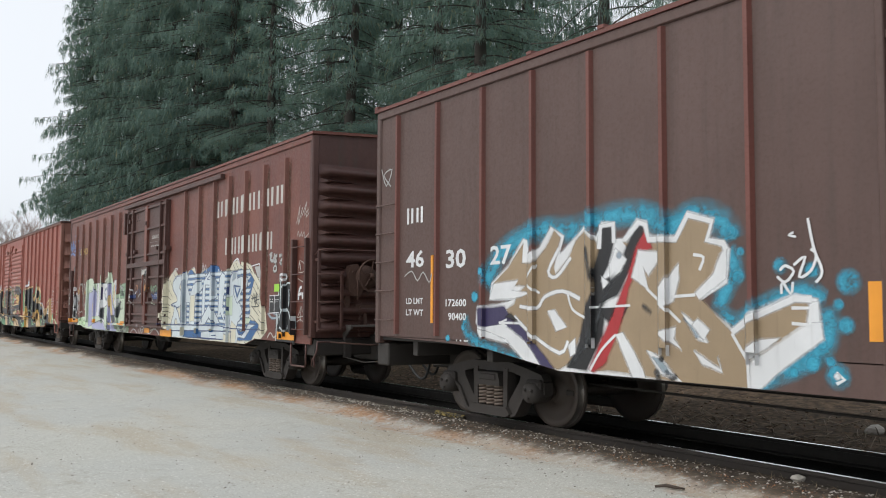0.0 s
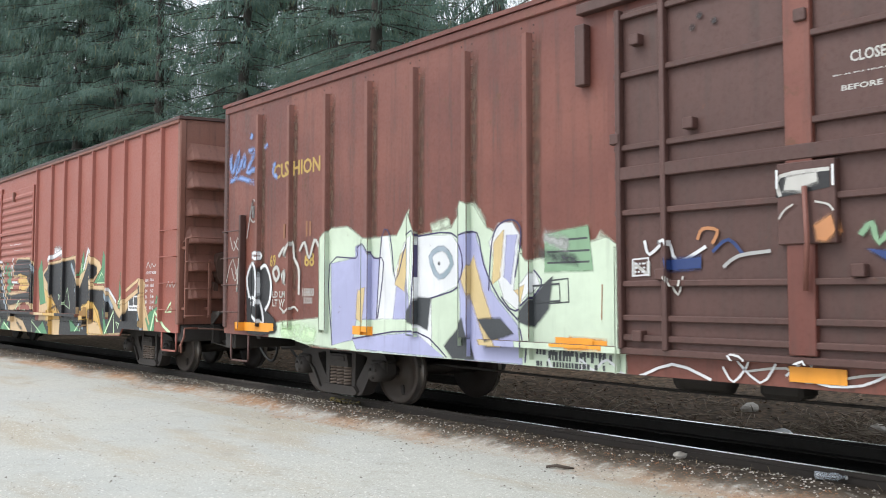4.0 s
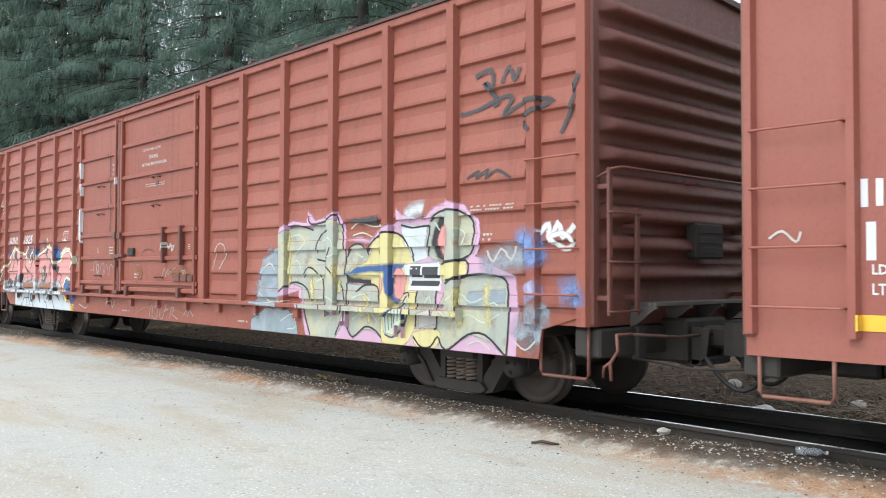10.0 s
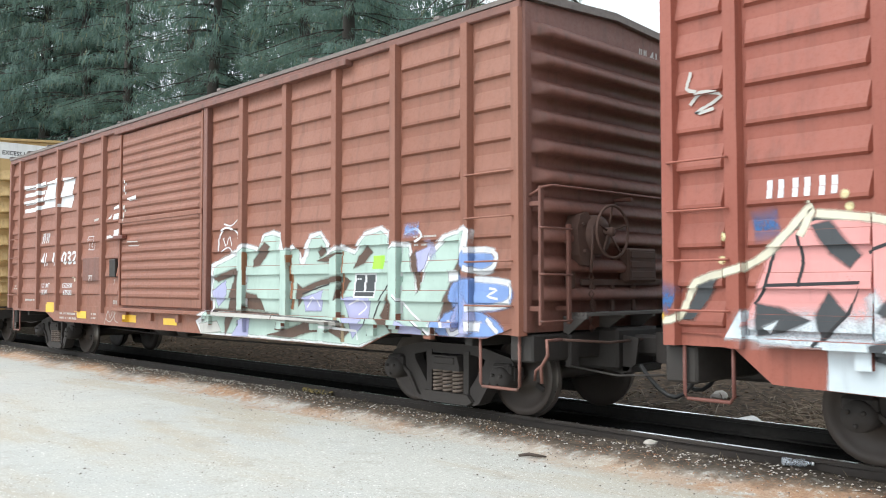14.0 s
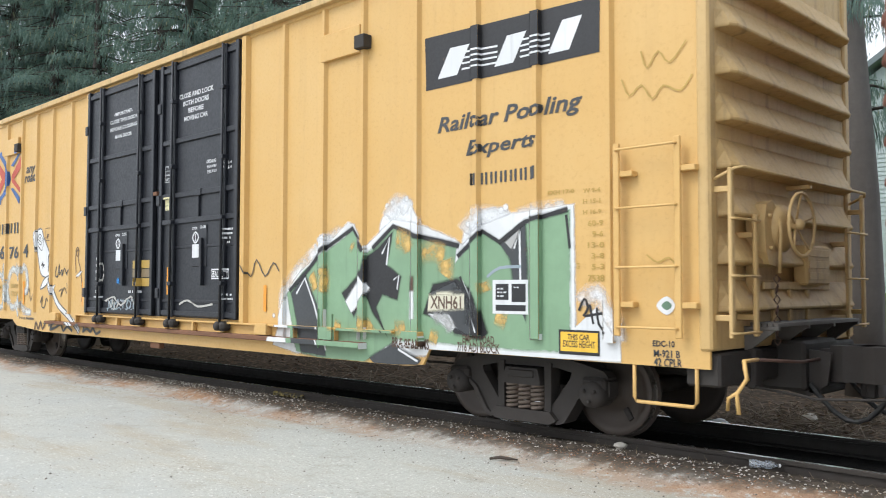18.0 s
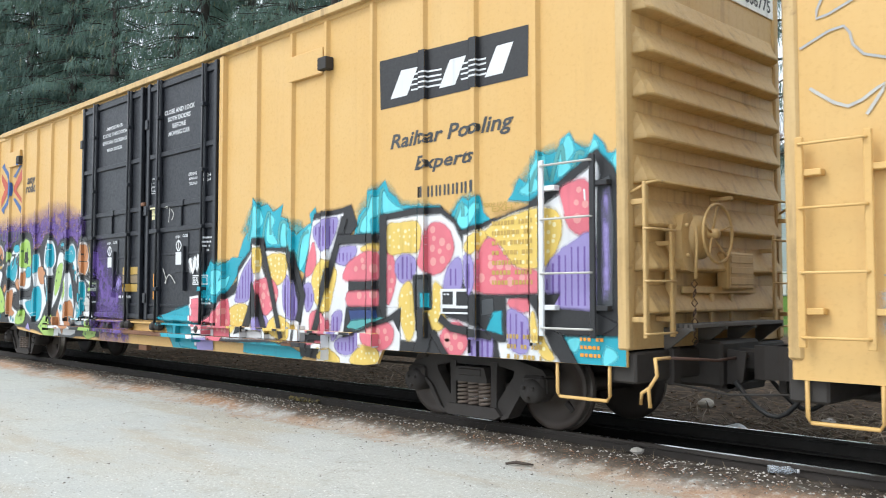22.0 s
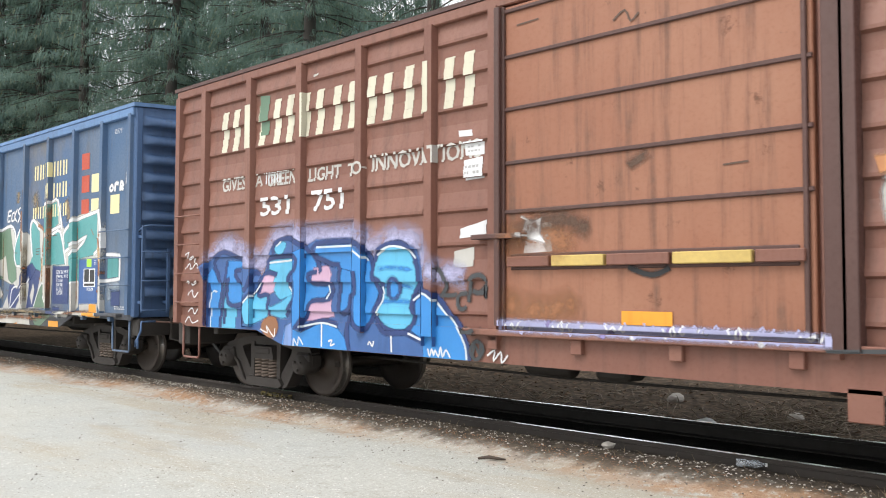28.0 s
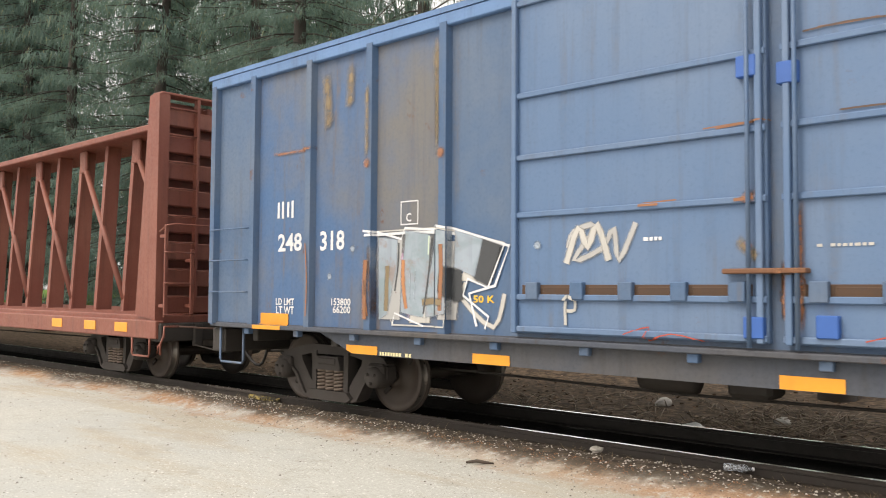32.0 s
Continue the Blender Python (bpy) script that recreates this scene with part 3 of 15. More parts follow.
    bent_rod(car, "rod_handle", [(u + 0.3, -HALF + 0.22, z0 - 0.06), (u + 0.3, -HALF - 0.02, z0 - 0.06), (u + 0.33, -HALF - 0.04, z0 - 0.2), (u + 0.25, -HALF - 0.05, z0 - 0.32), (u + 0.27, -HALF - 0.06, z0 - 0.48)], 0.018, rod, "bent handle of the uncoupling rod")
    bent_rod(car, "rod_handle", [(u + 0.27, -HALF - 0.05, z0 - 0.3), (u + 0.18, -HALF - 0.05, z0 - 0.36), (u + 0.17, -HALF - 0.05, z0 - 0.46)], 0.015, rod)
    shared("coupler", MESH["coupler"], car, (u + 0.2, 0, 0), "rusty knuckle coupler")
    hose(car, u + 0.35, 0.35, 0.7, 0.75, HOSE)
    for y in (-0.3, 0.27):
        Geo().prism([(u + 0.05, 0.95), (u + 0.5, 0.9), (u + 0.46, 0.62), (u + 0.3, 0.5), (u + 0.05, 0.55)], y, y + 0.03).put("draft_gear_plate", TRUCK, car)
    Geo().box((u + 0.28, -0.3, 0.52), (u + 0.4, 0.3, 0.6), 0.015).put("coupler_carrier", TRUCK, car)
    Geo().box((u + 0.02, -0.95, 0.6), (u + 0.1, -0.8, 0.95), 0.015).put("rod_bracket", TRUCK, car)
    g = Geo()
    g.lathe([(0.03, -0.1), (0.045, -0.08), (0.045, 0.06), (0.03, 0.1)], 8, (u + 0.3, 0.34, 0.68), "z")
    g.box((u + 0.1, 0.3, 0.72), (u + 0.36, 0.38, 0.78), 0.01)
    g.put("angle_cock", STEEL_BLACK, car)
    bent_rod(car, "train_line_rod", [(u + 0.1, -0.95, 0.62), (u + 0.6, -0.85, 0.55), (u + 1.2, -0.9, 0.6)], 0.012, STEEL_BLACK)


def rear_gear(car, u):
    g = Geo()
    g.box((u - 0.06, -HALF + 0.05, 0.62), (u + 0.25, HALF - 0.05, 0.95), 0.02)
    g.box((u - 0.25, -0.4, 0.55), (u + 0.6, 0.4, 1.0), 0.03)
    g.put("buffer_beam", STEEL_BLACK, car)
    shared("coupler", MESH["coupler"], car, pose(u - 0.2, 0, 0, 0, 0, 180), "rusty knuckle coupler")
    hose(car, u - 0.35, -0.35, 0.7, -0.75, HOSE)


def underframe(car, length, low):
    g = Geo()
    g.box((0.4, -0.33, low), (length - 0.4, 0.33, 1.02), 0.02)
    g.put("centre_sill", STEEL_BLACK, car)
    for i in range(int(length / 1.6)):
        u = 0.9 + i * (length - 1.8) / (int(length / 1.6) - 1)
        Geo().box((u - 0.06, -HALF + 0.1, 0.8), (u + 0.06, HALF - 0.1, 1.05), 0.01).put("crossbearer", STEEL_BLACK, car)
    mid = length * 0.56
    Geo().lathe([(0.02, -0.5), (0.2, -0.46), (0.22, -0.4), (0.22, 0.4), (0.2, 0.46), (0.02, 0.5)], 14, (mid, 0.75, 0.66), "x").put("air_reservoir", STEEL_BLACK, car)
    g = Geo()
    g.box((mid - 2.0, -0.85, 0.55), (mid - 1.6, -0.5, 0.85), 0.04)
    g.put("brake_valve", STEEL_BLACK, car)
    g = Geo()
    g.lathe([(0.14, -0.3), (0.15, -0.2), (0.15, 0.25), (0.05, 0.3)], 12, (mid - 2.6, -0.7, 0.68), "x")
    g.put("brake_cylinder", STEEL_BLACK, car)
    bent_rod(car, "brake_rod", [(2.6, -0.45, 0.55), (length * 0.4, -0.5, 0.5), (length - 2.6, -0.45, 0.55)], 0.016, STEEL_BLACK)


def roof(car, length, z, mat, over=0.06, caps=0, thick=0.07):
    g = Geo()
    a = HALF + over
    g.prism([(-a, z), (-a, z + thick), (0, z + 0.1 + thick), (a, z + thick), (a, z), (0, z + 0.1)], -0.06, length + 0.06, 0, "yz")
    ob = g.put("roof", mat, car)
    if caps:
        me = Geo().prism([(-a - 0.01, z + thick + 0.002), (-a - 0.01, z + thick + 0.04), (0, z + 0.1 + thick + 0.045), (a + 0.01, z + thick + 0.04), (a + 0.01, z + thick + 0.002), (0, z + 0.1 + thick)], -0.045, 0.045, 0, "yz").mesh("seam_cap", [mat])
        for i in range(caps + 1):
            shared("seam_cap", me, ob, (length * i / caps, 0, 0))
    return ob

# ---------------------------------------------------------------- box cars
def bead(g, u0, u1, z, h, w, y=-HALF, s=-1):
    """A pressed ridge that runs along a side sheet."""
    c = min(0.05, (u1 - u0) / 4)
    vs = [(u0, y, z - h / 2), (u1, y, z - h / 2), (u1, y, z + h / 2), (u0, y, z + h / 2), (u0 + c, y + s * w, z - h * 0.22), (u1 - c, y + s * w, z - h * 0.22), (u1 - c, y + s * w, z + h * 0.12), (u0 + c, y + s * w, z + h * 0.12)]
    g.add(vs, [(4, 5, 6, 7), (0, 1, 5, 4), (1, 2, 6, 5), (2, 3, 7, 6), (3, 0, 4, 7)])


def ribbed_sheet(a, b, z0, z1, ribs, h, w, gap, s):
    """One pressed sheet: its ridges rise from the flat in a single skin."""
    prof = [(0.0, z0)]
    for z in ribs:
        prof += [(0.0, z - 0.022), (w, z), (w, z + 0.03), (0.0, z + h)]
    prof.append((0.0, z1))
    us = [a, a + gap, a + gap + 0.025, b - gap - 0.025, b - gap, b]
    k = len(prof)
    vs = [(u, s * (HALF + (d if j in (2, 3) else 0.0)), z) for j, u in enumerate(us) for d, z in prof]
    fs = [[j * k + i, j * k + i + 1, (j + 1) * k + i + 1, (j + 1) * k + i] for j in range(5) for i in range(k - 1)]
    o = len(vs)
    vs += [(u, s * (HALF - 0.04), z) for u in (a, b) for z in (z0, z1)]
    top = [j * k + k - 1 for j in range(6)]
    low = [j * k for j in range(6)]
    fs += [[o, o + 1, o + 3, o + 2], [*range(k), o + 1, o], [*range(5 * k, 6 * k), o + 3, o + 2], [*top, o + 3, o + 1], [*low, o + 2, o]]
    return Geo().add(vs, fs)


class Car:
    """One car: its root, its outline and the relief of its near side, which paint follows."""

    def __init__(self, name, left, length, label, category="railway wagon"):
        self.root = new(name)
        self.root.matrix_basis = Matrix.Translation((left, 0, 0))
        tagged(self.root, label, category, "cars of the freight train")
        ROLLING.append((self.root, left))
        self.left, self.length, self.bumps = left, length, []
        self.low, self.top = [(0.0, 0.72), (length, 0.72)], 5.2

    def bump(self, u0, u1, z0, z1, w):
        self.bumps.append((u0, u1, z0, z1, w))

    def posts(self, us, z0, z1, mat, width=0.1, depth=0.07, taper=0.02):
        h = width / 2
        g = Geo()
        g.prism([(-h, 0), (-h + taper, -depth), (h - taper, -depth), (h, 0)], z0, z1, 0, "xy")
        me = g.mesh("side_post", [mat])
        for u in us:
            shared("side_post", me, self.root, (u, -HALF, 0))
            shared("side_post", me, self.root, pose(u, HALF, 0, 0, 0, 180))
            self.bump(u - h, u + h, z0, z1, depth)

    def sheets(self, edges, z0, z1, mat, ribs=(), rib_h=0.07, rib_w=0.03, gap=0.06, skip=()):
        """Side sheets between neighbouring posts, with their pressed ridges."""
        for a, b in zip(edges, edges[1:]):
            if (a, b) in skip:
                continue
            for s in (-1, 1):
                if b - a > 0.35 and len(ribs):
                    g = ribbed_sheet(a, b, z0, z1, ribs, rib_h, rib_w, gap, s)
                else:
                    g = Geo().box((a, s * HALF, z0), (b, s * (HALF - 0.04), z1))
                g.put("side_panel", mat, self.root)
            if b - a > 0.35:
                for z in ribs:
                    for lo, hi, k in ((-0.022, 0.06, 1.0), (0.06, 0.1, 0.75), (0.1, rib_h, 0.45)):
                        self.bump(a + gap + 0.02, b - gap - 0.02, z + lo, z + hi, rib_w * k)

    def sill(self, pts, mat, w=0.0, thick=0.03):
        """Side sill: the outline pts hangs below the sheets."""
        for s in (-1, 1):
            Geo().prism(pts, s * (HALF + w), s * (HALF + w - thick)).put("side_sill", mat, self.root)
        # the lower edge of the outline, from end to end
        self.low = [(0.0, pts[0][1]), *[p for p in pts if p[1] < pts[0][1] - 0.01], (self.length, pts[-1][1])]
        self.bump(min(p[0] for p in pts), max(p[0] for p in pts), min(p[1] for p in pts), max(p[1] for p in pts), w)

    def bar(self, name, u0, u1, z0, z1, w, mat, base=0.0, c=0.008, parent=None, label=""):
        """A bar on the near side, w proud of the sheets."""
        ob = Geo().box((u0, -HALF - base, z0), (u1, -HALF - w, z1), c).put(name, mat, parent or self.root, label)
        self.bump(u0, u1, z0, z1, w)
        return ob

    def chord(self, z0, z1, mat, w=0.05):
        self.top = z1
        for s in (-1, 1):
            Geo().box((0, s * (HALF - 0.03), z0), (self.length, s * (HALF + w), z1), 0.012).put("top_chord", mat, self.root)
        self.bump(0, self.length, z0, z1, w)

    def ribbed_door(self, u0, u1, z0, z1, mat, n=16, w=0.05, rib=0.03, frame=0.09, splits=()):
        """A door of close horizontal corrugations in a flat frame."""
        door = Geo().box((u0, -HALF + 0.01, z0), (u1, -HALF - w, z1), 0.01).put("door", mat, self.root)
        self.bump(u0, u1, z0, z1, w)
        g = Geo()
        for i in range(n):
            z = z0 + 0.12 + (z1 - z0 - 0.24) * (i + 0.5) / n
            bead(g, u0 + frame, u1 - frame, z, (z1 - z0) / n * 0.72, rib, -HALF - w)
            self.bump(u0 + frame + 0.05, u1 - frame - 0.05, z - 0.06, z + 0.045, w + rib)
        g.put("corrugation", mat, door)
        for a in (u0, u1 - frame * 0.7):
            self.bar("door_stile", a, a + frame * 0.7, z0, z1, w + 0.035, mat, w, parent=door)
        for z in splits:
            self.bar("door_seam", u0, u1, z - 0.04, z + 0.04, w + 0.045, mat, w, parent=door)
        return door

    def barred_door(self, u0, u1, z0, z1, mat, rails, stiles, w=0.05, bar=0.045, size=0.07, bar_mat=None):
        """A flat door with horizontal rails and vertical bars on it."""
        door = Geo().box((u0, -HALF + 0.01, z0), (u1, -HALF - w, z1), 0.01).put("door", mat, self.root)
        self.bump(u0, u1, z0, z1, w)
        for z in rails:
            self.bar("door_rail", u0, u1, z - size / 2, z + size / 2, w + bar, bar_mat or mat, w, parent=door)
        for u in stiles:
            self.bar("door_bar", u - size / 2, u + size / 2, z0, z1, w + bar * 1.5, bar_mat or mat, w, parent=door)
        return door


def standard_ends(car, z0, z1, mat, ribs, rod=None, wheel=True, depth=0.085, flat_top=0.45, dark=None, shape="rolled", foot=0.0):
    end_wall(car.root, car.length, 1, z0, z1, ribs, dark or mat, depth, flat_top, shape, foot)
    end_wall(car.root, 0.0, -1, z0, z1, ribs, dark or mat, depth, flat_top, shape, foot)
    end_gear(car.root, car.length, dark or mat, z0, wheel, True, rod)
    rear_gear(car.root, 0.0)
    Geo().box((0.05, -HALF + 0.05, 1.0), (car.length - 0.05, HALF - 0.05, 1.08)).put("floor_deck", STEEL_BLACK, car.root)


# --- plain brown car with narrow posts, pale brown graffiti piece
P_BROWN = car_paint("brown_car_paint", (0.082, 0.045, 0.037), (0.105, 0.062, 0.053), 0.25, 0.1)
P_BROWN_RED = car_paint("red_brown_post_paint", (0.125, 0.042, 0.032), None, 0.3, 0.2)
RED_OXIDE_DARK = car_paint("dark_red_oxide_paint", (0.118, 0.034, 0.024), (0.205, 0.07, 0.047), 0.7, 0.6, 0.5)
RED_OXIDE_BAR = car_paint("grimy_red_oxide_paint", (0.07, 0.032, 0.026), None, 0.6, 0.35)
# oxide, red and brown end paints hold soot plus painted-in shade of the gaps
OXIDE_END = car_paint("darkened_sooty_oxide_end_paint", (0.07, 0.03, 0.025), (0.12, 0.055, 0.042), 0.9, 0.35)
OXIDE_POST = car_paint("lighter_oxide_post_paint", (0.16, 0.06, 0.044), None, 0.35, 0.3)
RED_CLEAN = car_paint("faded_red_paint", (0.27, 0.08, 0.057), (0.3, 0.105, 0.078), 0.08, 0.05, 0.55, (0.1, 0.05, 0.035), 0.14)
RED_CLEAN_END = car_paint("darkened_sooty_red_paint", (0.2, 0.08, 0.055), (0.23, 0.105, 0.078), 0.8, 0.25)
RED_RIB = car_paint("red_ribbed_paint", (0.25, 0.068, 0.043), (0.29, 0.09, 0.06), 0.28, 0.12)
RED_RIB_END = car_paint("darkened_dirty_red_end_paint", (0.13, 0.046, 0.034), None, 0.8, 0.3)
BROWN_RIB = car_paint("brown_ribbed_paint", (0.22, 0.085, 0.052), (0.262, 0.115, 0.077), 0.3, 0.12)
BROWN_RIB_END = car_paint("darkened_sooty_brown_end_paint", (0.15, 0.064, 0.047), None, 0.8, 0.3)
YELLOW = car_paint("golden_yellow_paint", (0.57, 0.35, 0.115), (0.6, 0.39, 0.15), 0.1, 0.05, 0.5, (0.3, 0.18, 0.06), 0.1)
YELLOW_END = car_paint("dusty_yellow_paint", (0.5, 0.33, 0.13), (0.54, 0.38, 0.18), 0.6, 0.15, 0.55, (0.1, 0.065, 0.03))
DOOR_BLACK = car_paint("black_door_paint", (0.009, 0.0105, 0.015), (0.016, 0.018, 0.024), 0.25, 0.05, 0.42, (0.035, 0.032, 0.03), 0.6)
OXIDE_OLD = car_paint("weathered_oxide_paint", (0.175, 0.072, 0.05), (0.225, 0.104, 0.074), 0.4, 0.25)
OXIDE_DOOR = car_paint("bleached_oxide_paint", (0.265, 0.108, 0.062), (0.31, 0.145, 0.088), 0.75, 0.45, 0.6, (0.06, 0.045, 0.035), 0.8)
BLUE = car_paint("faded_blue_paint", (0.048, 0.106, 0.205), (0.115, 0.15, 0.2), 0.6, 0.3, 0.55, (0.17, 0.12, 0.06))
BLUE_DOOR = car_paint("pale_blue_door_paint", (0.082, 0.152, 0.27), (0.125, 0.185, 0.28), 0.3, 0.12, 0.5, (0.17, 0.12, 0.06))
BLUE_STAINED = car_paint("rust_washed_blue_paint", (0.046, 0.112, 0.235), (0.165, 0.14, 0.095), 0.8, 0.4, 0.6, (0.17, 0.11, 0.05))
BLUE_SILL = car_paint("grimy_blue_sill_paint", (0.05, 0.062, 0.085), (0.08, 0.07, 0.06), 0.8, 0.5, 0.65, (0.05, 0.035, 0.025))
DARK_RUST = plain("dark_rusted_shelf", (0.07, 0.04, 0.025), 0.85, 0.6, 14, 0.0, 0.4)
BLUE_ROOF = car_paint("blue_roof_paint", (0.085, 0.17, 0.32), None, 0.3, 0.15)
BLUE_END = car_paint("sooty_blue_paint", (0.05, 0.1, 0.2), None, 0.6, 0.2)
BEAM_RED = car_paint("centre_beam_red_paint", (0.185, 0.055, 0.037), (0.25, 0.095, 0.065), 0.4, 0.2)


def car_brown():
    c = Car("box_car", -11.22, 18.9, "brown smooth-sided box car with a tan graffiti piece")
    posts = [0.57, 1.59, 2.6, 3.56, 4.51, 5.52, 6.51, 12.4, 13.4, 14.4, 15.3, 16.3, 17.3, 18.3]
    c.posts(posts, 1.1, 4.28, P_BROWN_RED, 0.085, 0.05)
    c.sheets([0.0, *posts[:7], 7.6], 1.05, 4.4, P_BROWN)
    c.sheets([11.3, *posts[7:], 18.9], 1.05, 4.4, P_BROWN)
    c.sheets([7.6, 11.3], 1.05, 4.4, P_BROWN)
    c.sill([(0, 1.06), (0, 1.05), (0, 1.05), (1.7, 1.02), (2.6, 0.98), (4.0, 0.78), (14.9, 0.78), (16.3, 0.98), (18.9, 1.05), (18.9, 1.06)], P_BROWN)
    c.barred_door(7.72, 11.2, 1.0, 4.2, P_BROWN, (1.1, 1.9, 2.8, 3.6, 4.15), (7.76, 9.4, 11.16))
    c.chord(4.3, 4.42, P_BROWN, 0.03)
    roof(c.root, c.length, 4.42, P_BROWN_RED, 0.05, 16, 0.05)
    standard_ends(c, 0.95, 4.42, P_BROWN, 10)
    for i in range(5):
        rung(c.root, 0.05, 0.52, 1.3 + 0.42 * i, P_BROWN)
    underframe(c.root, c.length, 0.62)
    bogie(c.root, 2.15), bogie(c.root, 16.7)
    return c


def car_oxide():
    c = Car("box_car", -32.56, 19.11, "weathered red-brown box car with riveted posts and a sliding door")
    lp, rp = [1.06, 1.95, 2.87, 3.82, 4.73, 5.64, 6.57], [12.44, 13.42, 14.37, 15.25, 16.14, 17.08, 18.05]
    c.posts(lp + rp, 1.0, 4.2, OXIDE_POST, 0.12, 0.06, 0.03)
    c.sheets([0.0, *lp, 7.6], 1.0, 4.46, RED_OXIDE_DARK)
    c.sheets([7.6, 11.4], 1.0, 4.46, RED_OXIDE_DARK)
    c.sheets([11.4, *rp, 19.11], 1.0, 4.46, RED_OXIDE_DARK)
    c.sill([(0, 1.0), (0, 0.86), (2.0, 0.84), (2.6, 0.74), (16.2, 0.74), (16.7, 0.86), (19.11, 0.84), (19.11, 1.0)], RED_OXIDE_DARK)
    c.barred_door(7.74, 11.24, 0.98, 4.12, RED_OXIDE_BAR, (1.08, 1.26, 1.57, 2.22, 2.82, 3.5, 4.05), (7.8, 8.28, 10.75, 11.2), 0.05, 0.05, 0.055)
    c.bar("door_rail", 7.76, 11.22, 2.52, 2.64, 0.12, RED_OXIDE_BAR)
    c.bar("lock_post", 9.4, 9.62, 1.0, 4.1, 0.11, RED_OXIDE_DARK)
    c.bar("lock_plate", 9.34, 9.8, 1.86, 2.5, 0.13, RED_OXIDE_BAR)
    bent_rod(c.root, "lock_lever", [(9.58, -HALF - 0.17, 2.3), (9.6, -HALF - 0.18, 1.9), (9.57, -HALF - 0.16, 1.5)], 0.022, OXIDE_POST, "rusty door lever")
    for u, z in ((7.95, 3.75), (9.5, 3.6), (8.5, 2.9), (10.5, 2.9), (7.72, 2.86), (11.28, 2.86), (8.2, 1.6), (9.9, 1.6), (10.9, 1.2), (7.95, 1.05)):
        c.bar("door_fitting", u, u + 0.1, z, z + 0.1, 0.14, RED_OXIDE_BAR)
    c.bar("door_track", 5.9, 11.5, 0.93, 0.99, 0.1, RED_OXIDE_BAR)
    c.bar("door_track", 7.3, 14.9, 4.2, 4.3, 0.1, RED_OXIDE_BAR)
    c.bar("door_stop", 7.28, 7.4, 3.5, 4.1, 0.1, RED_OXIDE_BAR)
    c.chord(4.36, 4.47, RED_OXIDE_DARK, 0.03)
    roof(c.root, c.length, 4.47, RED_OXIDE_DARK, 0.05, 0, 0.05)
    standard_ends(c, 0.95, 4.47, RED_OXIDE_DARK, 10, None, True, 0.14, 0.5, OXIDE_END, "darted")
    for i in range(4):
        rung(c.root, 18.48, 19.02, 1.09 + 0.477 * i, RED_OXIDE_BAR, 0.1)
        rung(c.root, 0.08, 0.62, 1.2 + 0.42 * i, RED_OXIDE_BAR, 0.1)
    c.bar("ladder_stile", 18.46, 18.53, 1.0, 2.67, 0.1, RED_OXIDE_BAR)
    c.bar("ladder_stile", 19.0, 19.06, 1.0, 2.67, 0.1, RED_OXIDE_BAR)
    c.bar("ladder_stile", 0.6, 0.66, 0.95, 2.7, 0.1, RED_OXIDE_BAR)
    rivet_rows(c, [18.98, 0.12], 1.05, 4.3, 0.085, RED_OXIDE_DARK)
    rivet_rows(c, [u + d for u in lp + rp for d in (-0.085, 0.085)], 1.05, 4.3, 0.085, RED_OXIDE_BAR, 0.0)
    stirrup(c.root, 18.3, 18.9, 0.45, 0.86, RED_OXIDE_BAR)
    stirrup(c.root, 0.2, 0.75, 0.45, 0.86, RED_OXIDE_BAR)
    underframe(c.root, c.length, 0.6)
    bogie(c.root, 2.55), bogie(c.root, 19.11 - 2.5)
    return c


def rivet_rows(c, us, z0, z1, step, mat, out=0.03):
    g = Geo()
    for u in us:
        z = z0
        while z < z1:
            r = 0.013
            ring = [(u + r * math.cos(t), -HALF - out, z + r * math.sin(t)) for t in (math.pi / 3 * k for k in range(6))]
            g.add(ring + [(u, -HALF - out - 0.012, z)], [(k, (k + 1) % 6, 6) for k in range(6)])
            z += step
    tagged(g.put("rivets", mat, c.root), kind="stuff")


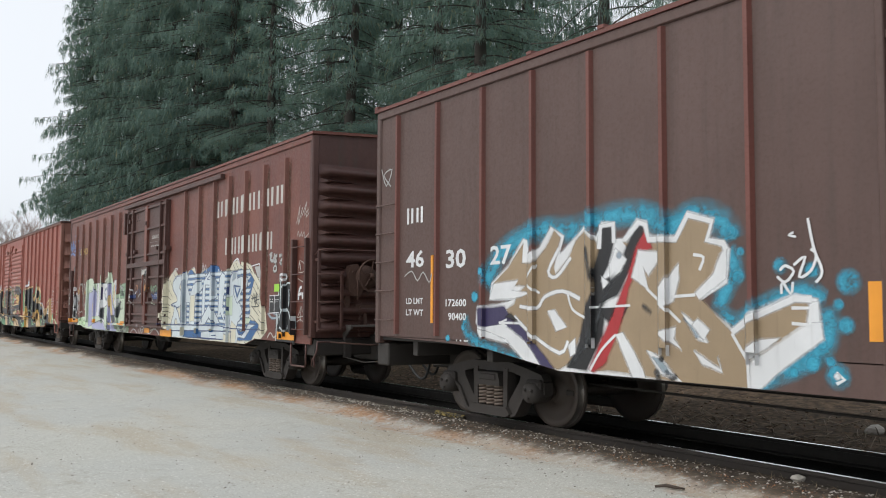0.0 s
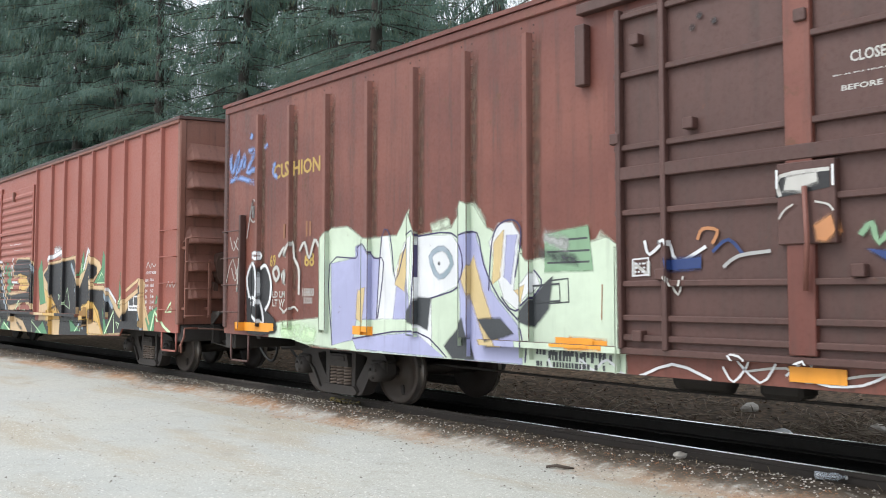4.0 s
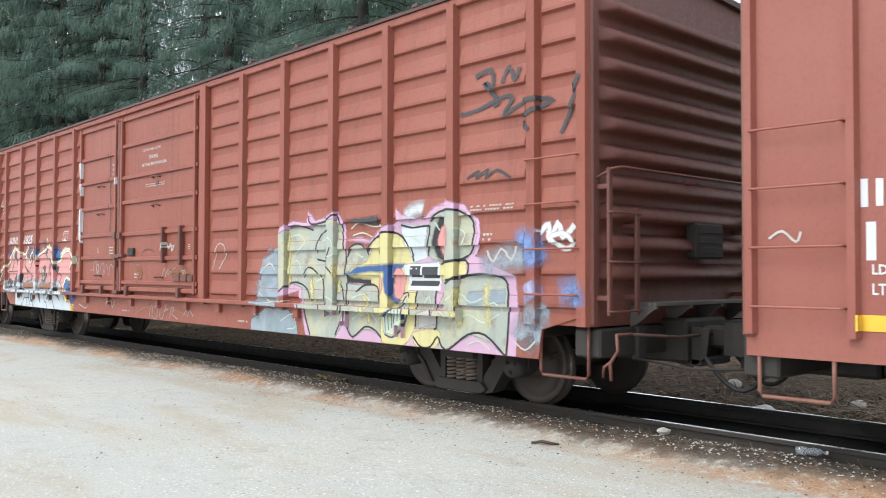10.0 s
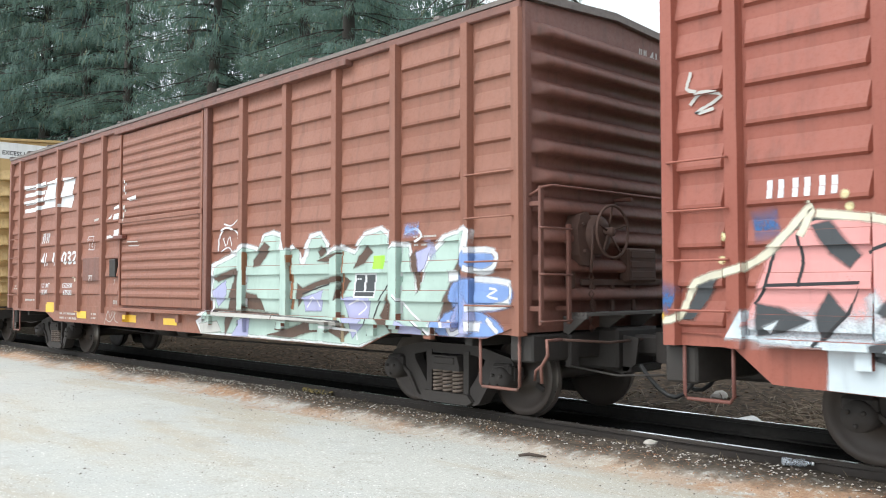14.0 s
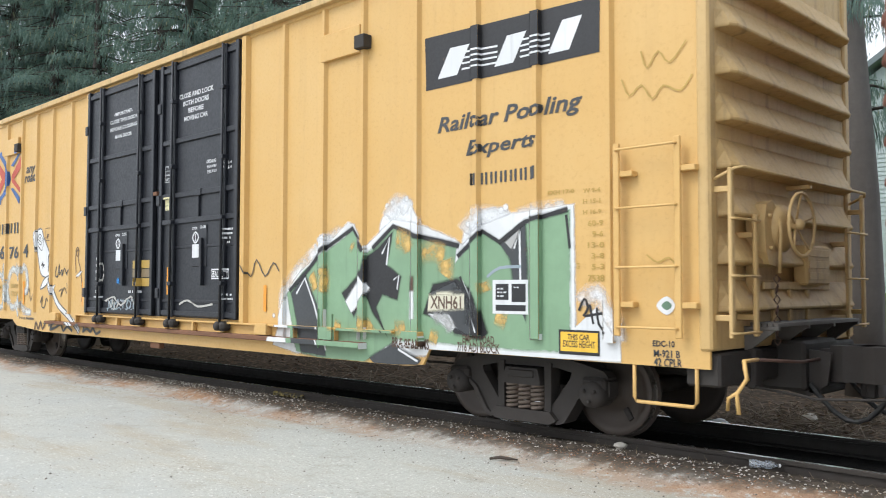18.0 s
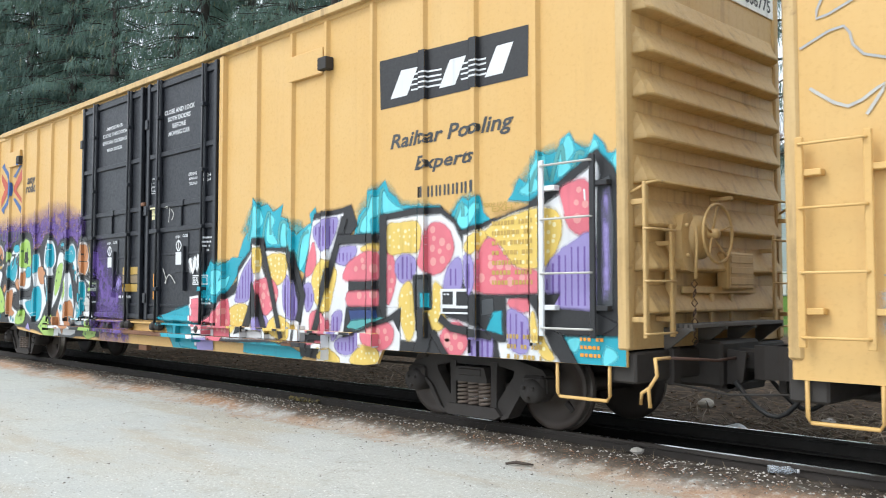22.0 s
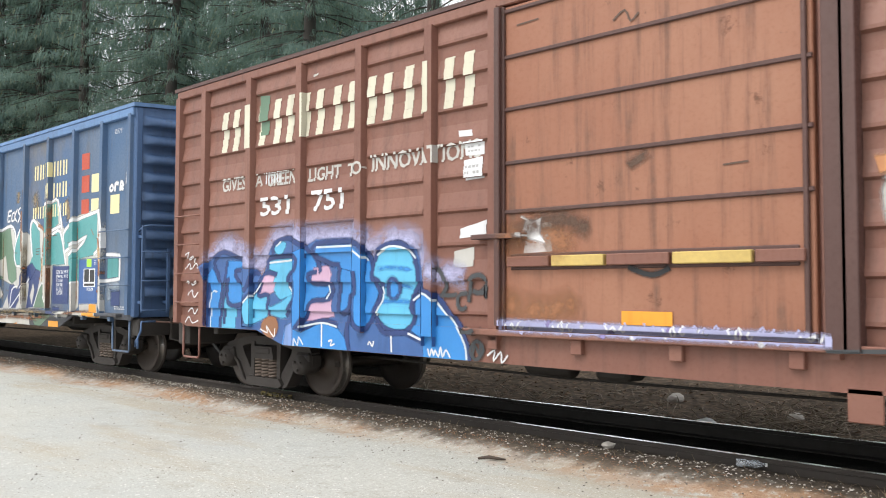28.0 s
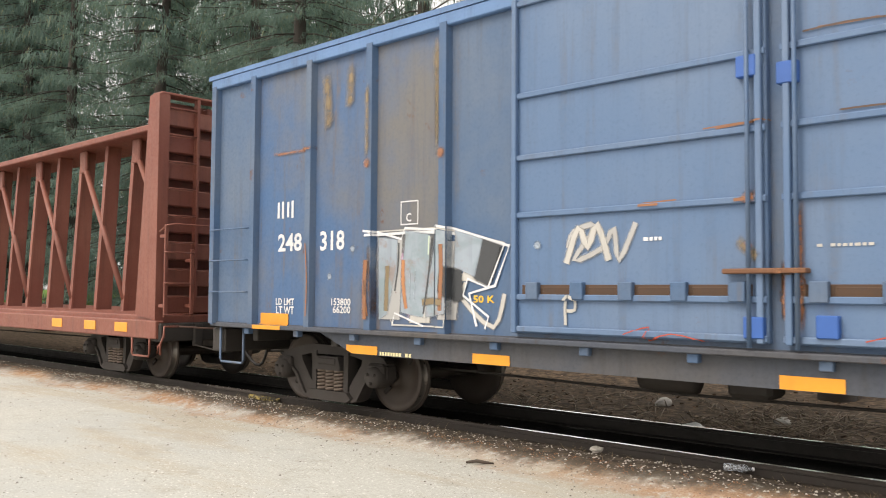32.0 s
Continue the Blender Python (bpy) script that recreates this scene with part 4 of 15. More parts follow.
def car_red():
    c = Car("box_car", -53.1, 18.85, "faded red smooth-sided box car with corrugated double doors")
    lp, rp = [0.86, 1.62, 2.53, 3.42, 4.33, 5.2], [12.06, 12.95, 13.86, 14.7, 15.57, 16.43, 17.28, 18.13]
    c.posts([0.05, *lp, 5.88, 10.95, *rp], 0.98, 4.5, RED_CLEAN, 0.1, 0.06)
    c.sheets([0.0, *lp, 5.9], 0.98, 4.56, RED_CLEAN)
    c.sheets([5.9, 10.9], 4.05, 4.56, RED_CLEAN)
    c.sheets([5.9, 10.9], 0.98, 1.1, RED_CLEAN)
    c.sheets([10.9, *rp, 18.85], 0.98, 4.56, RED_CLEAN)
    c.sill([(0, 0.98), (0, 0.8), (2.85, 0.8), (2.9, 0.7), (4.9, 0.7), (5.9, 0.55), (12.4, 0.55), (16.2, 0.66), (16.35, 0.8), (18.85, 0.8), (18.85, 0.98)], RED_CLEAN)
    d = c.ribbed_door(5.92, 7.68, 1.08, 4.3, RED_CLEAN, 17, 0.05, 0.03, 0.1)
    d2 = c.ribbed_door(8.02, 10.86, 1.08, 4.16, RED_CLEAN, 16, 0.05, 0.03, 0.1, (3.05,))
    c.bar("door_post", 7.7, 8.0, 1.08, 4.3, 0.06, RED_CLEAN)
    for u in (5.84, 10.82):
        c.bar("door_jamb", u, u + 0.15, 0.98, 4.4, -0.015, RED_CLEAN_END, -0.09)
    for z in (1.3, 2.0, 2.6, 3.3, 3.9):
        c.bar("lock_rod_guide", 7.78, 7.86, z, z + 0.12, 0.12, RED_CLEAN_END)
    bent_rod(c.root, "lock_rod", [(7.82, -HALF - 0.13, 1.1), (7.82, -HALF - 0.13, 4.2)], 0.014, RED_CLEAN_END)
    c.bar("door_track", 3.4, 14.0, 0.99, 1.05, 0.12, RED_CLEAN_END)
    c.bar("door_hanger", 9.2, 9.28, 3.86, 4.1, 0.12, RED_CLEAN_END)
    c.bar("door_hanger", 6.9, 6.98, 3.9, 4.1, 0.12, RED_CLEAN_END)
    for u in (9.0, 12.0, 14.2):
        c.bar("track_bracket", u, u + 0.2, 0.8, 1.02, 0.09, RED_CLEAN)
    c.chord(4.5, 4.57, RED_CLEAN_END, 0.05)
    roof(c.root, c.length, 4.56, RED_OXIDE_BAR, 0.06, 0, 0.05)
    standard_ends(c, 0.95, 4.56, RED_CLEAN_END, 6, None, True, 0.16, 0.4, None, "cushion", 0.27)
    for i in range(4):
        rung(c.root, 18.2, 18.8, 1.2 + 0.47 * i, RED_CLEAN, 0.09)
        rung(c.root, 0.08, 0.8, 1.2 + 0.47 * i, RED_CLEAN, 0.09)
    stirrup(c.root, 18.15, 18.75, 0.48, 0.85, RED_CLEAN)
    stirrup(c.root, 0.1, 0.7, 0.48, 0.85, RED_CLEAN_END)
    underframe(c.root, c.length, 0.58)
    bogie(c.root, 2.3), bogie(c.root, 18.85 - 2.3)
    return c


def car_ribbed_red():
    c = Car("box_car", -73.42, 18.75, "red box car with ribbed sheets and a flat plug door")
    lp, rp = [0.65, 1.82, 2.95, 4.12, 5.27], [12.25, 13.4, 14.57, 15.7, 16.85, 18.04]
    ribs = [1.13 + 0.328 * i for i in range(10)]
    c.posts([0.06, *lp, *rp, 18.68], 0.95, 4.45, RED_RIB, 0.15, 0.08)
    c.sheets([0.0, *lp, 5.66], 0.95, 4.52, RED_RIB, ribs, 0.2, 0.035, 0.09)
    c.sheets([11.15, *rp, 18.75], 0.95, 4.52, RED_RIB, ribs, 0.2, 0.035, 0.09)
    c.sheets([5.66, 11.15], 0.95, 4.52, RED_RIB)
    c.sill([(0, 1.06), (0.5, 1.05), (0.95, 0.68), (2.0, 0.65), (17.2, 0.6), (18.1, 0.6), (18.15, 0.9), (18.7, 1.06)], RED_RIB, 0.02)
    c.barred_door(5.76, 7.66, 1.1, 4.35, RED_RIB, (1.15, 1.26, 1.74, 2.18, 2.72, 3.24, 3.72, 4.3), (5.82, 7.6), 0.06, 0.04, 0.07)
    c.barred_door(7.8, 10.9, 1.1, 4.35, RED_RIB, (1.15, 1.27, 1.7, 2.16, 2.75, 3.21, 3.8, 4.3), (7.88, 10.82), 0.06, 0.04, 0.07)
    for u, z0, z1 in ((9.66, 1.62, 2.24), (10.33, 1.58, 2.24)):
        c.bar("lock_bar", u, u + 0.07, z0, z1, 0.15, RED_RIB_END)
    c.bar("latch_post", 7.68, 7.78, 1.05, 4.3, 0.1, RED_RIB_END)
    for u, z, w, h in ((7.55, 2.1, 0.16, 0.12), (7.8, 2.08, 0.14, 0.12), (7.58, 1.72, 0.3, 0.07), (7.64, 1.55, 0.12, 0.12), (7.85, 1.74, 0.2, 0.06), (7.63, 1.06, 0.2, 0.06)):
        c.bar("latch", u, u + w, z, z + h, 0.16, RED_RIB_END)
    c.bar("latch_window", 8.2, 8.44, 1.76, 1.9, 0.11, STEEL_BLACK)
    for u, z in ((9.2, 3.12), (9.2, 2.62), (6.7, 2.58), (6.72, 3.12), (9.35, 1.36), (6.6, 1.38)):
        bent_rod(c.root, "door_handle", [(u, -HALF - 0.06, z), (u + 0.03, -HALF - 0.13, z + 0.02), (u + 0.24, -HALF - 0.13, z + 0.02), (u + 0.27, -HALF - 0.06, z)], 0.013, RED_RIB_END)
    for u in (10.1, 10.36, 10.62):
        c.bar("foot_plate", u, u + 0.22, 1.3, 1.42, 0.12, RED_RIB_END)
    for u in (6.0, 6.95, 8.15, 10.25):
        c.bar("door_roller", u, u + 0.1, 1.03, 1.2, 0.15, RED_RIB_END)
    c.bar("door_post", 10.94, 11.14, 0.95, 4.45, 0.09, RED_RIB)
    c.bar("door_track", 0.9, 17.0, 0.98, 1.04, 0.13, RED_RIB)
    for i in range(14):
        c.bar("track_bracket", 1.6 + 1.1 * i, 1.72 + 1.1 * i, 0.84, 0.98, 0.08, RED_RIB)
    c.chord(4.42, 4.52, RED_RIB, 0.05)
    roof(c.root, c.length, 4.52, RED_OXIDE_BAR, 0.07, 15, 0.04)
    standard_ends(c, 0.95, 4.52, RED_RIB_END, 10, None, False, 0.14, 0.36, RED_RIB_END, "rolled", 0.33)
    for i in range(4):
        rung(c.root, 18.0, 18.65, 1.25 + 0.45 * i, RED_RIB, 0.12)
        rung(c.root, 0.08, 0.62, 1.25 + 0.42 * i, RED_RIB, 0.12)
    stirrup(c.root, 18.1, 18.7, 0.45, 0.95, RED_RIB_END)
    stirrup(c.root, 0.15, 0.6, 0.5, 1.0, RED_RIB_END)
    underframe(c.root, c.length, 0.6)
    bogie(c.root, 2.33), bogie(c.root, 18.75 - 2.28)
    return c


def car_ribbed_brown():
    c = Car("box_car", -90.9, 15.84, "brown box car with ribbed sheets and a corrugated sliding door")
    lp, rp = [0.71, 1.86, 3.03, 4.19, 5.36], [10.42, 11.56, 12.7, 13.86, 15.05]
    ribs = [1.3 + 0.336 * i for i in range(9)]
    c.posts([0.06, *lp, *rp, 15.78], 0.95, 4.3, BROWN_RIB, 0.14, 0.08)
    c.sheets([0.0, *lp, 6.15], 0.95, 4.38, BROWN_RIB, ribs, 0.2, 0.035, 0.09)
    c.sheets([9.4, *rp, 15.84], 0.95, 4.38, BROWN_RIB, ribs, 0.2, 0.035, 0.09)
    c.sheets([6.15, 9.4], 0.95, 4.38, BROWN_RIB)
    c.sill([(0, 1.06), (0, 1.0), (0.3, 0.9), (2.35, 0.9), (2.85, 0.73), (13.2, 0.7), (13.75, 0.9), (15.3, 0.9), (15.8, 1.06)], BROWN_RIB, 0.02)
    c.ribbed_door(6.2, 9.3, 1.1, 4.2, BROWN_RIB, 18, 0.06, 0.03, 0.08, (2.62,))
    c.bar("door_post", 9.32, 9.44, 0.95, 4.3, 0.09, BROWN_RIB_END)
    c.bar("door_track", 6.0, 14.9, 1.0, 1.06, 0.13, BROWN_RIB)
    c.bar("door_track", 6.0, 13.0, 4.22, 4.3, 0.12, BROWN_RIB_END)
    c.bar("door_lock", 5.9, 6.5, 2.3, 2.36, 0.16, RED_OXIDE_DARK, label="rusty door-locking lever")
    c.bar("placard_board", 4.45, 5.25, 1.55, 2.0, 0.06, BROWN_RIB_END)
    c.bar("placard_board", 5.72, 5.98, 1.62, 1.95, 0.06, STEEL_BLACK)
    for i in range(9):
        c.bar("track_bracket", 6.4 + 1.0 * i, 6.52 + 1.0 * i, 0.86, 1.0, 0.08, BROWN_RIB)
    c.chord(4.28, 4.38, BROWN_RIB_END, 0.06)
    roof(c.root, c.length, 4.38, P_ROOF_GREY, 0.07, 13, 0.05)
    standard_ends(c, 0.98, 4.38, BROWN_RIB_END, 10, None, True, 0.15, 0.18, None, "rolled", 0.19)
    for i in range(4):
        rung(c.root, 15.1, 15.75, 1.25 + 0.46 * i, BROWN_RIB, 0.12)
        rung(c.root, 0.08, 0.62, 1.25 + 0.42 * i, BROWN_RIB, 0.12)
    stirrup(c.root, 15.2, 15.75, 0.4, 0.95, BROWN_RIB_END)
    stirrup(c.root, 0.15, 0.6, 0.45, 1.0, BROWN_RIB_END)
    underframe(c.root, c.length, 0.62)
    bogie(c.root, 1.6), bogie(c.root, 15.84 - 1.62)
    return c


P_ROOF_GREY = car_paint("galvanised_roof", (0.14, 0.115, 0.1), None, 0.5, 0.3)
ROOF_WHITE = car_paint("white_end_band", (0.75, 0.75, 0.72), None, 0.3, 0.05)


def car_yellow(left, length, label):
    c = Car("box_car", left, length, label)
    lp, rp = [0.84, 1.72, 2.54, 3.39, 4.19, 5.0, 5.89], [12.73, 13.58, 14.34, 15.26, 16.15, 16.94, 17.78]
    c.posts(lp + rp, 0.98, 4.95, YELLOW, 0.1, 0.05, 0.025)
    c.posts([6.66, 11.81], 0.98, 4.98, YELLOW, 0.14, 0.07, 0.02)
    c.sheets([0.0, *lp, 6.7], 0.98, 5.05, YELLOW)
    c.sheets([6.7, 11.75], 4.97, 5.05, YELLOW)
    c.sheets([6.7, 11.75], 0.98, 1.14, YELLOW)
    c.sheets([11.75, *rp, length], 0.98, 5.05, YELLOW)
    c.sill([(0, 0.98), (0, 0.8), (2.95, 0.8), (3.2, 0.68), (4.6, 0.6), (15.1, 0.6), (15.35, 0.63), (15.45, 0.8), (length, 0.8), (length, 0.98)], YELLOW)
    for u in (6.66, 11.64):
        c.bar("door_jamb", u, u + 0.16, 0.98, 4.97, -0.015, YELLOW, -0.09)
    for a, b, st, box, stay in ((6.74, 9.26, (7.35, 8.79), 7.9, 8.06), (9.46, 11.72, (9.9, 11.36), 10.44, 10.62)):
        c.barred_door(a, b, 1.02, 4.96, DOOR_BLACK, (1.08, 2.48, 2.88, 3.72, 4.86), st, 0.05, 0.035, 0.08)
        c.bar("door_rail", a + 0.3, b, 2.06, 2.1, 0.06, DOOR_BLACK)
        c.bar("door_rail", a, b, 1.24, 1.29, 0.065, DOOR_BLACK)
        for e in (a, b - 0.08):
            c.bar("door_edge", e, e + 0.08, 1.02, 4.96, 0.1, DOOR_BLACK)
        for u in st:
            bent_rod(c.root, "lock_rod", [(u, -HALF - 0.13, 0.98), (u, -HALF - 0.13, 4.96)], 0.02, DOOR_BLACK)
            roller = c.bar("rod_roller", u - 0.16, u + 0.12, 0.86, 0.99, 0.16, STEEL_BLACK, c=0.04)
            Geo().lathe([(0.05, -0.19), (0.06, -0.14)], 12, (u - 0.02, -HALF, 0.92), "y").put("roller_cap", TRUCK, roller)
            for z in (1.5, 2.44, 3.3, 4.3):
                c.bar("rod_guide", u - 0.05, u + 0.05, z, z + 0.06, 0.15, DOOR_BLACK)
        c.bar("gear_plate", box, box + 0.42, 1.78, 2.4, 0.065, DOOR_BLACK)
        c.bar("gear_lever", box + 0.28, box + 0.34, 1.5, 2.2, 0.11, DOOR_BLACK)
        c.bar("door_stay", stay - 0.11, stay + 0.11, 2.83, 2.93, 0.1, DOOR_BLACK)
        c.bar("door_stay", stay - 0.03, stay + 0.03, 2.5, 2.84, 0.085, DOOR_BLACK)
        for z in (1.3, 2.75, 4.2):
            c.bar("hinge", a - 0.05, a + 0.05, z, z + 0.16, 0.12, DOOR_BLACK)
    c.bar("door_post", 9.26, 9.46, 1.02, 4.97, 0.03, DOOR_BLACK, -0.1)
    c.bar("seal_hasp", 9.3, 9.42, 2.92, 2.98, 0.12, RUSTY)
    c.bar("door_ledge", 6.2, 14.9, 0.955, 0.985, 0.07, YELLOW)
    c.bar("door_track", 5.0, 14.4, 0.77, 0.83, 0.13, RUSTY)
    for k in range(11):
        c.bar("track_bracket", 5.42 + 0.84 * k, 5.48 + 0.84 * k, 0.83, 0.955, 0.07, YELLOW)
    for u in (5.2, 12.2, 13.6, 15.1):
        c.bar("track_bracket", u, u + 0.26, 0.84, 0.99, 0.1, YELLOW)
    c.bar("jacking_pad", 9.0, 9.3, 0.5, 0.62, -0.03, RUSTY, -0.12)
    for u in (3.2, 14.3):
        c.bar("door_hood", u - 0.75, u, 4.28, 4.62, 0.06, YELLOW)
        c.bar("hood_lamp_box", u - 0.02, u + 0.16, 4.3, 4.46, 0.13, STEEL_BLACK)
    c.chord(4.95, 5.06, YELLOW, 0.02)
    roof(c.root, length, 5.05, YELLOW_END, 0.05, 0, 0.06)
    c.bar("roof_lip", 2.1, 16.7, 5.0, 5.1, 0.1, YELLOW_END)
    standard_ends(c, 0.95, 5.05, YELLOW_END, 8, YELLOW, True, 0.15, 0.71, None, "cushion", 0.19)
    Geo().box((length + 0.004, -HALF + 0.03, 4.62), (length + 0.02, HALF - 0.03, 5.03), 0.003).put("height_warning_band", ROOF_WHITE, c.root, "white painted band across the end top")
    side_ladder(c, 17.9, 18.5, 1.05, 2.75, YELLOW)
    side_ladder(c, 0.12, 0.62, 1.05, 2.65, YELLOW)
    stirrup(c.root, 18.0, 18.6, 0.48, 0.86, YELLOW)
    stirrup(c.root, 0.1, 0.65, 0.48, 0.86, YELLOW)
    underframe(c.root, length, 0.6)
    bogie(c.root, 2.2), bogie(c.root, length - 2.35)
    return c


def side_ladder(c, u0, u1, z0, z1, mat, rungs=4):
    lad = empty("side_ladder", c.root)
    y = -HALF - 0.09
    for u in (u0, u1):
        Geo().box((u - 0.03, y - 0.015, z0), (u + 0.03, y + 0.015, z1), 0.006).put("stile", mat, lad)
        for z in (z0 + 0.25, z1 - 0.3):
            Geo().box((u - 0.03, -HALF, z), (u + 0.16, y, z + 0.05), 0.006).put("ladder_bracket", mat, lad)
    for i in range(rungs):
        z = z0 + 0.08 + (z1 - z0 - 0.14) * i / (rungs - 1)
        bent_rod(lad, "rung", [(u0, y - 0.01, z), (u0 + 0.02, y - 0.04, z), (u1 - 0.02, y - 0.04, z), (u1, y - 0.01, z)], 0.012, mat)


def car_weathered():
    c = Car("box_car", -148.68, 15.94, "weathered oxide-red ribbed box car with a bleached plug door")
    lp, rp = [0.78, 1.93, 3.05, 4.2, 5.35], [10.5, 11.65, 12.79, 13.92, 15.09]
    ribs = [1.2 + 0.357 * i for i in range(9)]
    c.posts([0.06, *lp, 6.26, 9.52, *rp, 15.88], 0.95, 4.3, OXIDE_OLD, 0.15, 0.08)
    c.sheets([0.0, *lp, 6.3], 0.95, 4.4, OXIDE_OLD, ribs, 0.2, 0.035, 0.09)
    c.sheets([9.5, *rp, 15.94], 0.95, 4.4, OXIDE_OLD, ribs, 0.2, 0.035, 0.09)
    c.sheets([6.3, 9.5], 0.95, 4.4, OXIDE_OLD)
    c.sill([(0, 1.06), (0, 0.98), (0.3, 0.9), (2.1, 0.9), (2.7, 0.73), (13.4, 0.7), (13.9, 0.88), (15.8, 0.88), (15.9, 1.06)], OXIDE_OLD, 0.02)
    c.barred_door(6.36, 9.42, 1.1, 4.25, OXIDE_DOOR, (1.12, 2.21, 2.69, 3.22, 3.74, 4.2), (6.42, 9.36), 0.07, 0.025, 0.04, RED_OXIDE_BAR)
    c.bar("shelf_back", 6.5, 9.3, 1.64, 1.8, 0.08, RED_OXIDE_BAR)
    for a, b, m in ((6.5, 7.0, OXIDE_OLD), (7.03, 7.6, SHELF_WOOD), (7.63, 8.24, OXIDE_OLD), (8.27, 8.95, SHELF_WOOD), (8.98, 9.36, OXIDE_OLD)):
        c.bar("door_shelf", a, b, 1.67, 1.77, 0.14, m)
    for a, z0, z1, w in ((6.34, 1.1, 4.25, 0.07), (9.5, 1.02, 4.2, 0.16), (9.62, 1.02, 4.2, 0.12)):
        c.bar("door_guide", a, a + w, z0, z1, 0.15, RED_OXIDE_BAR)
    c.bar("lock_lever", 6.05, 6.7, 1.95, 2.0, 0.17, RED_OXIDE_BAR)
    c.bar("door_track", 5.9, 14.9, 1.0, 1.06, 0.13, OXIDE_OLD)
    for i in range(9):
        c.bar("track_bracket", 6.2 + 1.0 * i, 6.32 + 1.0 * i, 0.86, 1.0, 0.08, OXIDE_OLD)
    c.bar("jacking_pad", 9.6, 9.85, 0.5, 0.75, 0.02, OXIDE_OLD)
    c.chord(4.28, 4.4, OXIDE_OLD, 0.06)
    roof(c.root, c.length, 4.4, RED_OXIDE_BAR, 0.07, 0, 0.05)
    standard_ends(c, 0.98, 4.4, BROWN_RIB_END, 10, None, True, 0.15, 0.2, None, "rolled", 0.19)
    for i in range(4):
        rung(c.root, 15.1, 15.85, 1.25 + 0.45 * i, OXIDE_OLD, 0.12)
        rung(c.root, 0.1, 0.7, 1.25 + 0.42 * i, OXIDE_OLD, 0.12)
    stirrup(c.root, 15.2, 15.75, 0.4, 0.95, BROWN_RIB_END)
    stirrup(c.root, 0.15, 0.6, 0.45, 1.0, BROWN_RIB_END)
    underframe(c.root, c.length, 0.62)
    bogie(c.root, 1.6), bogie(c.root, 15.94 - 1.66)
    return c


SHELF_WOOD = plain("yellow_worn_board", (0.5, 0.36, 0.12), 0.8, 0.4, 20)


def car_blue():
    c = Car("box_car", -166.44, 16.37, "faded blue box car with wide double plug doors")
    lp, rp = [1.02, 2.2, 3.3, 4.45], [11.81, 12.97, 14.1, 15.24]
    c.posts([0.08, *lp, *rp, 16.25], 1.02, 4.3, BLUE, 0.14, 0.08)
    c.sheets([0.0, lp[0]], 1.02, 4.38, BLUE)
    c.sheets([lp[0], lp[1], lp[2], lp[3]], 1.02, 4.38, BLUE_STAINED)
    c.sheets([lp[3], 5.3], 1.02, 4.38, BLUE)
    c.sheets([10.6, rp[0]], 1.02, 4.38, BLUE)
    c.sheets(rp[:3], 1.02, 4.38, BLUE_STAINED)
    c.sheets([*rp[2:], 16.37], 1.02, 4.38, BLUE)
    c.sheets([5.3, 10.6], 1.02, 4.38, BLUE)
    c.sill([(0, 1.04), (0, 0.98), (0.4, 0.97), (2.4, 0.97), (3.0, 0.75), (13.5, 0.73), (14.1, 0.95), (16.3, 0.93), (16.37, 1.04)], BLUE_SILL, 0.02)
    for a, b in ((5.38, 7.88), (8.0, 10.52)):
        c.barred_door(a, b, 1.08, 4.3, BLUE_DOOR, (1.12, 1.42, 2.2, 2.75, 3.35, 4.25), (a + 0.05, b - 0.05), 0.07, 0.035, 0.055)
        c.bar("shelf_back", a + 0.12, b - 0.12, 1.42, 1.54, 0.075, DARK_RUST)
        for i in range(5):
            u = a + 0.2 + i * (b - a - 0.5) / 4
            c.bar("door_shelf", u, u + 0.14, 1.4, 1.56, 0.13, BLUE)
            if i < 4:
                c.bar("shelf_slot", u + 0.18, u + 0.5, 1.42, 1.52, 0.09, DARK_RUST)
    for a in (7.75, 8.12):
        bent_rod(c.root, "lock_rod", [(a, -HALF - 0.13, 1.05), (a, -HALF - 0.13, 4.25)], 0.02, BLUE)
    for a, z in ((7.66, 3.16), (7.98, 3.06), (7.7, 1.12), (8.25, 1.14), (10.1, 1.0)):
        c.bar("hasp", a, a + 0.16, z, z + 0.17, 0.13, BLUE_BRIGHT, label="bright blue hasp")
    c.bar("door_lock", 7.55, 8.2, 1.62, 1.66, 0.17, RUSTY)
    c.bar("door_track", 0.3, 16.0, 0.98, 1.03, 0.13, BLUE_SILL)
    for i in range(15):
        c.bar("track_bracket", 0.9 + 1.05 * i, 1.0 + 1.05 * i, 0.9, 0.98, 0.08, BLUE)
    c.chord(4.26, 4.4, BLUE_ROOF, 0.07)
    roof(c.root, c.length, 4.4, BLUE_ROOF, 0.08, 0, 0.06)
    standard_ends(c, 0.98, 4.4, BLUE_END, 10, None, False, 0.14, 0.12, None, "rolled", 0.2)
    for i in range(3):
        rung(c.root, 0.1, 0.95, 1.45 + 0.42 * i, BLUE, 0.12)
        rung(c.root, 15.3, 16.3, 1.5 + 0.45 * i, BLUE, 0.12)
    stirrup(c.root, 15.6, 16.2, 0.42, 0.95, BLUE)
    stirrup(c.root, 0.2, 0.75, 0.5, 1.0, BLUE)
    underframe(c.root, c.length, 0.62)
    bogie(c.root, 2.0), bogie(c.root, 16.37 - 1.95)
    return c


RUSTY = plain("flaking_rust", (0.16, 0.075, 0.04), 0.85, 0.5, 14)
BLUE_BRIGHT = plain("bright_blue_touch_up", (0.025, 0.1, 0.34), 0.5, 0.3)


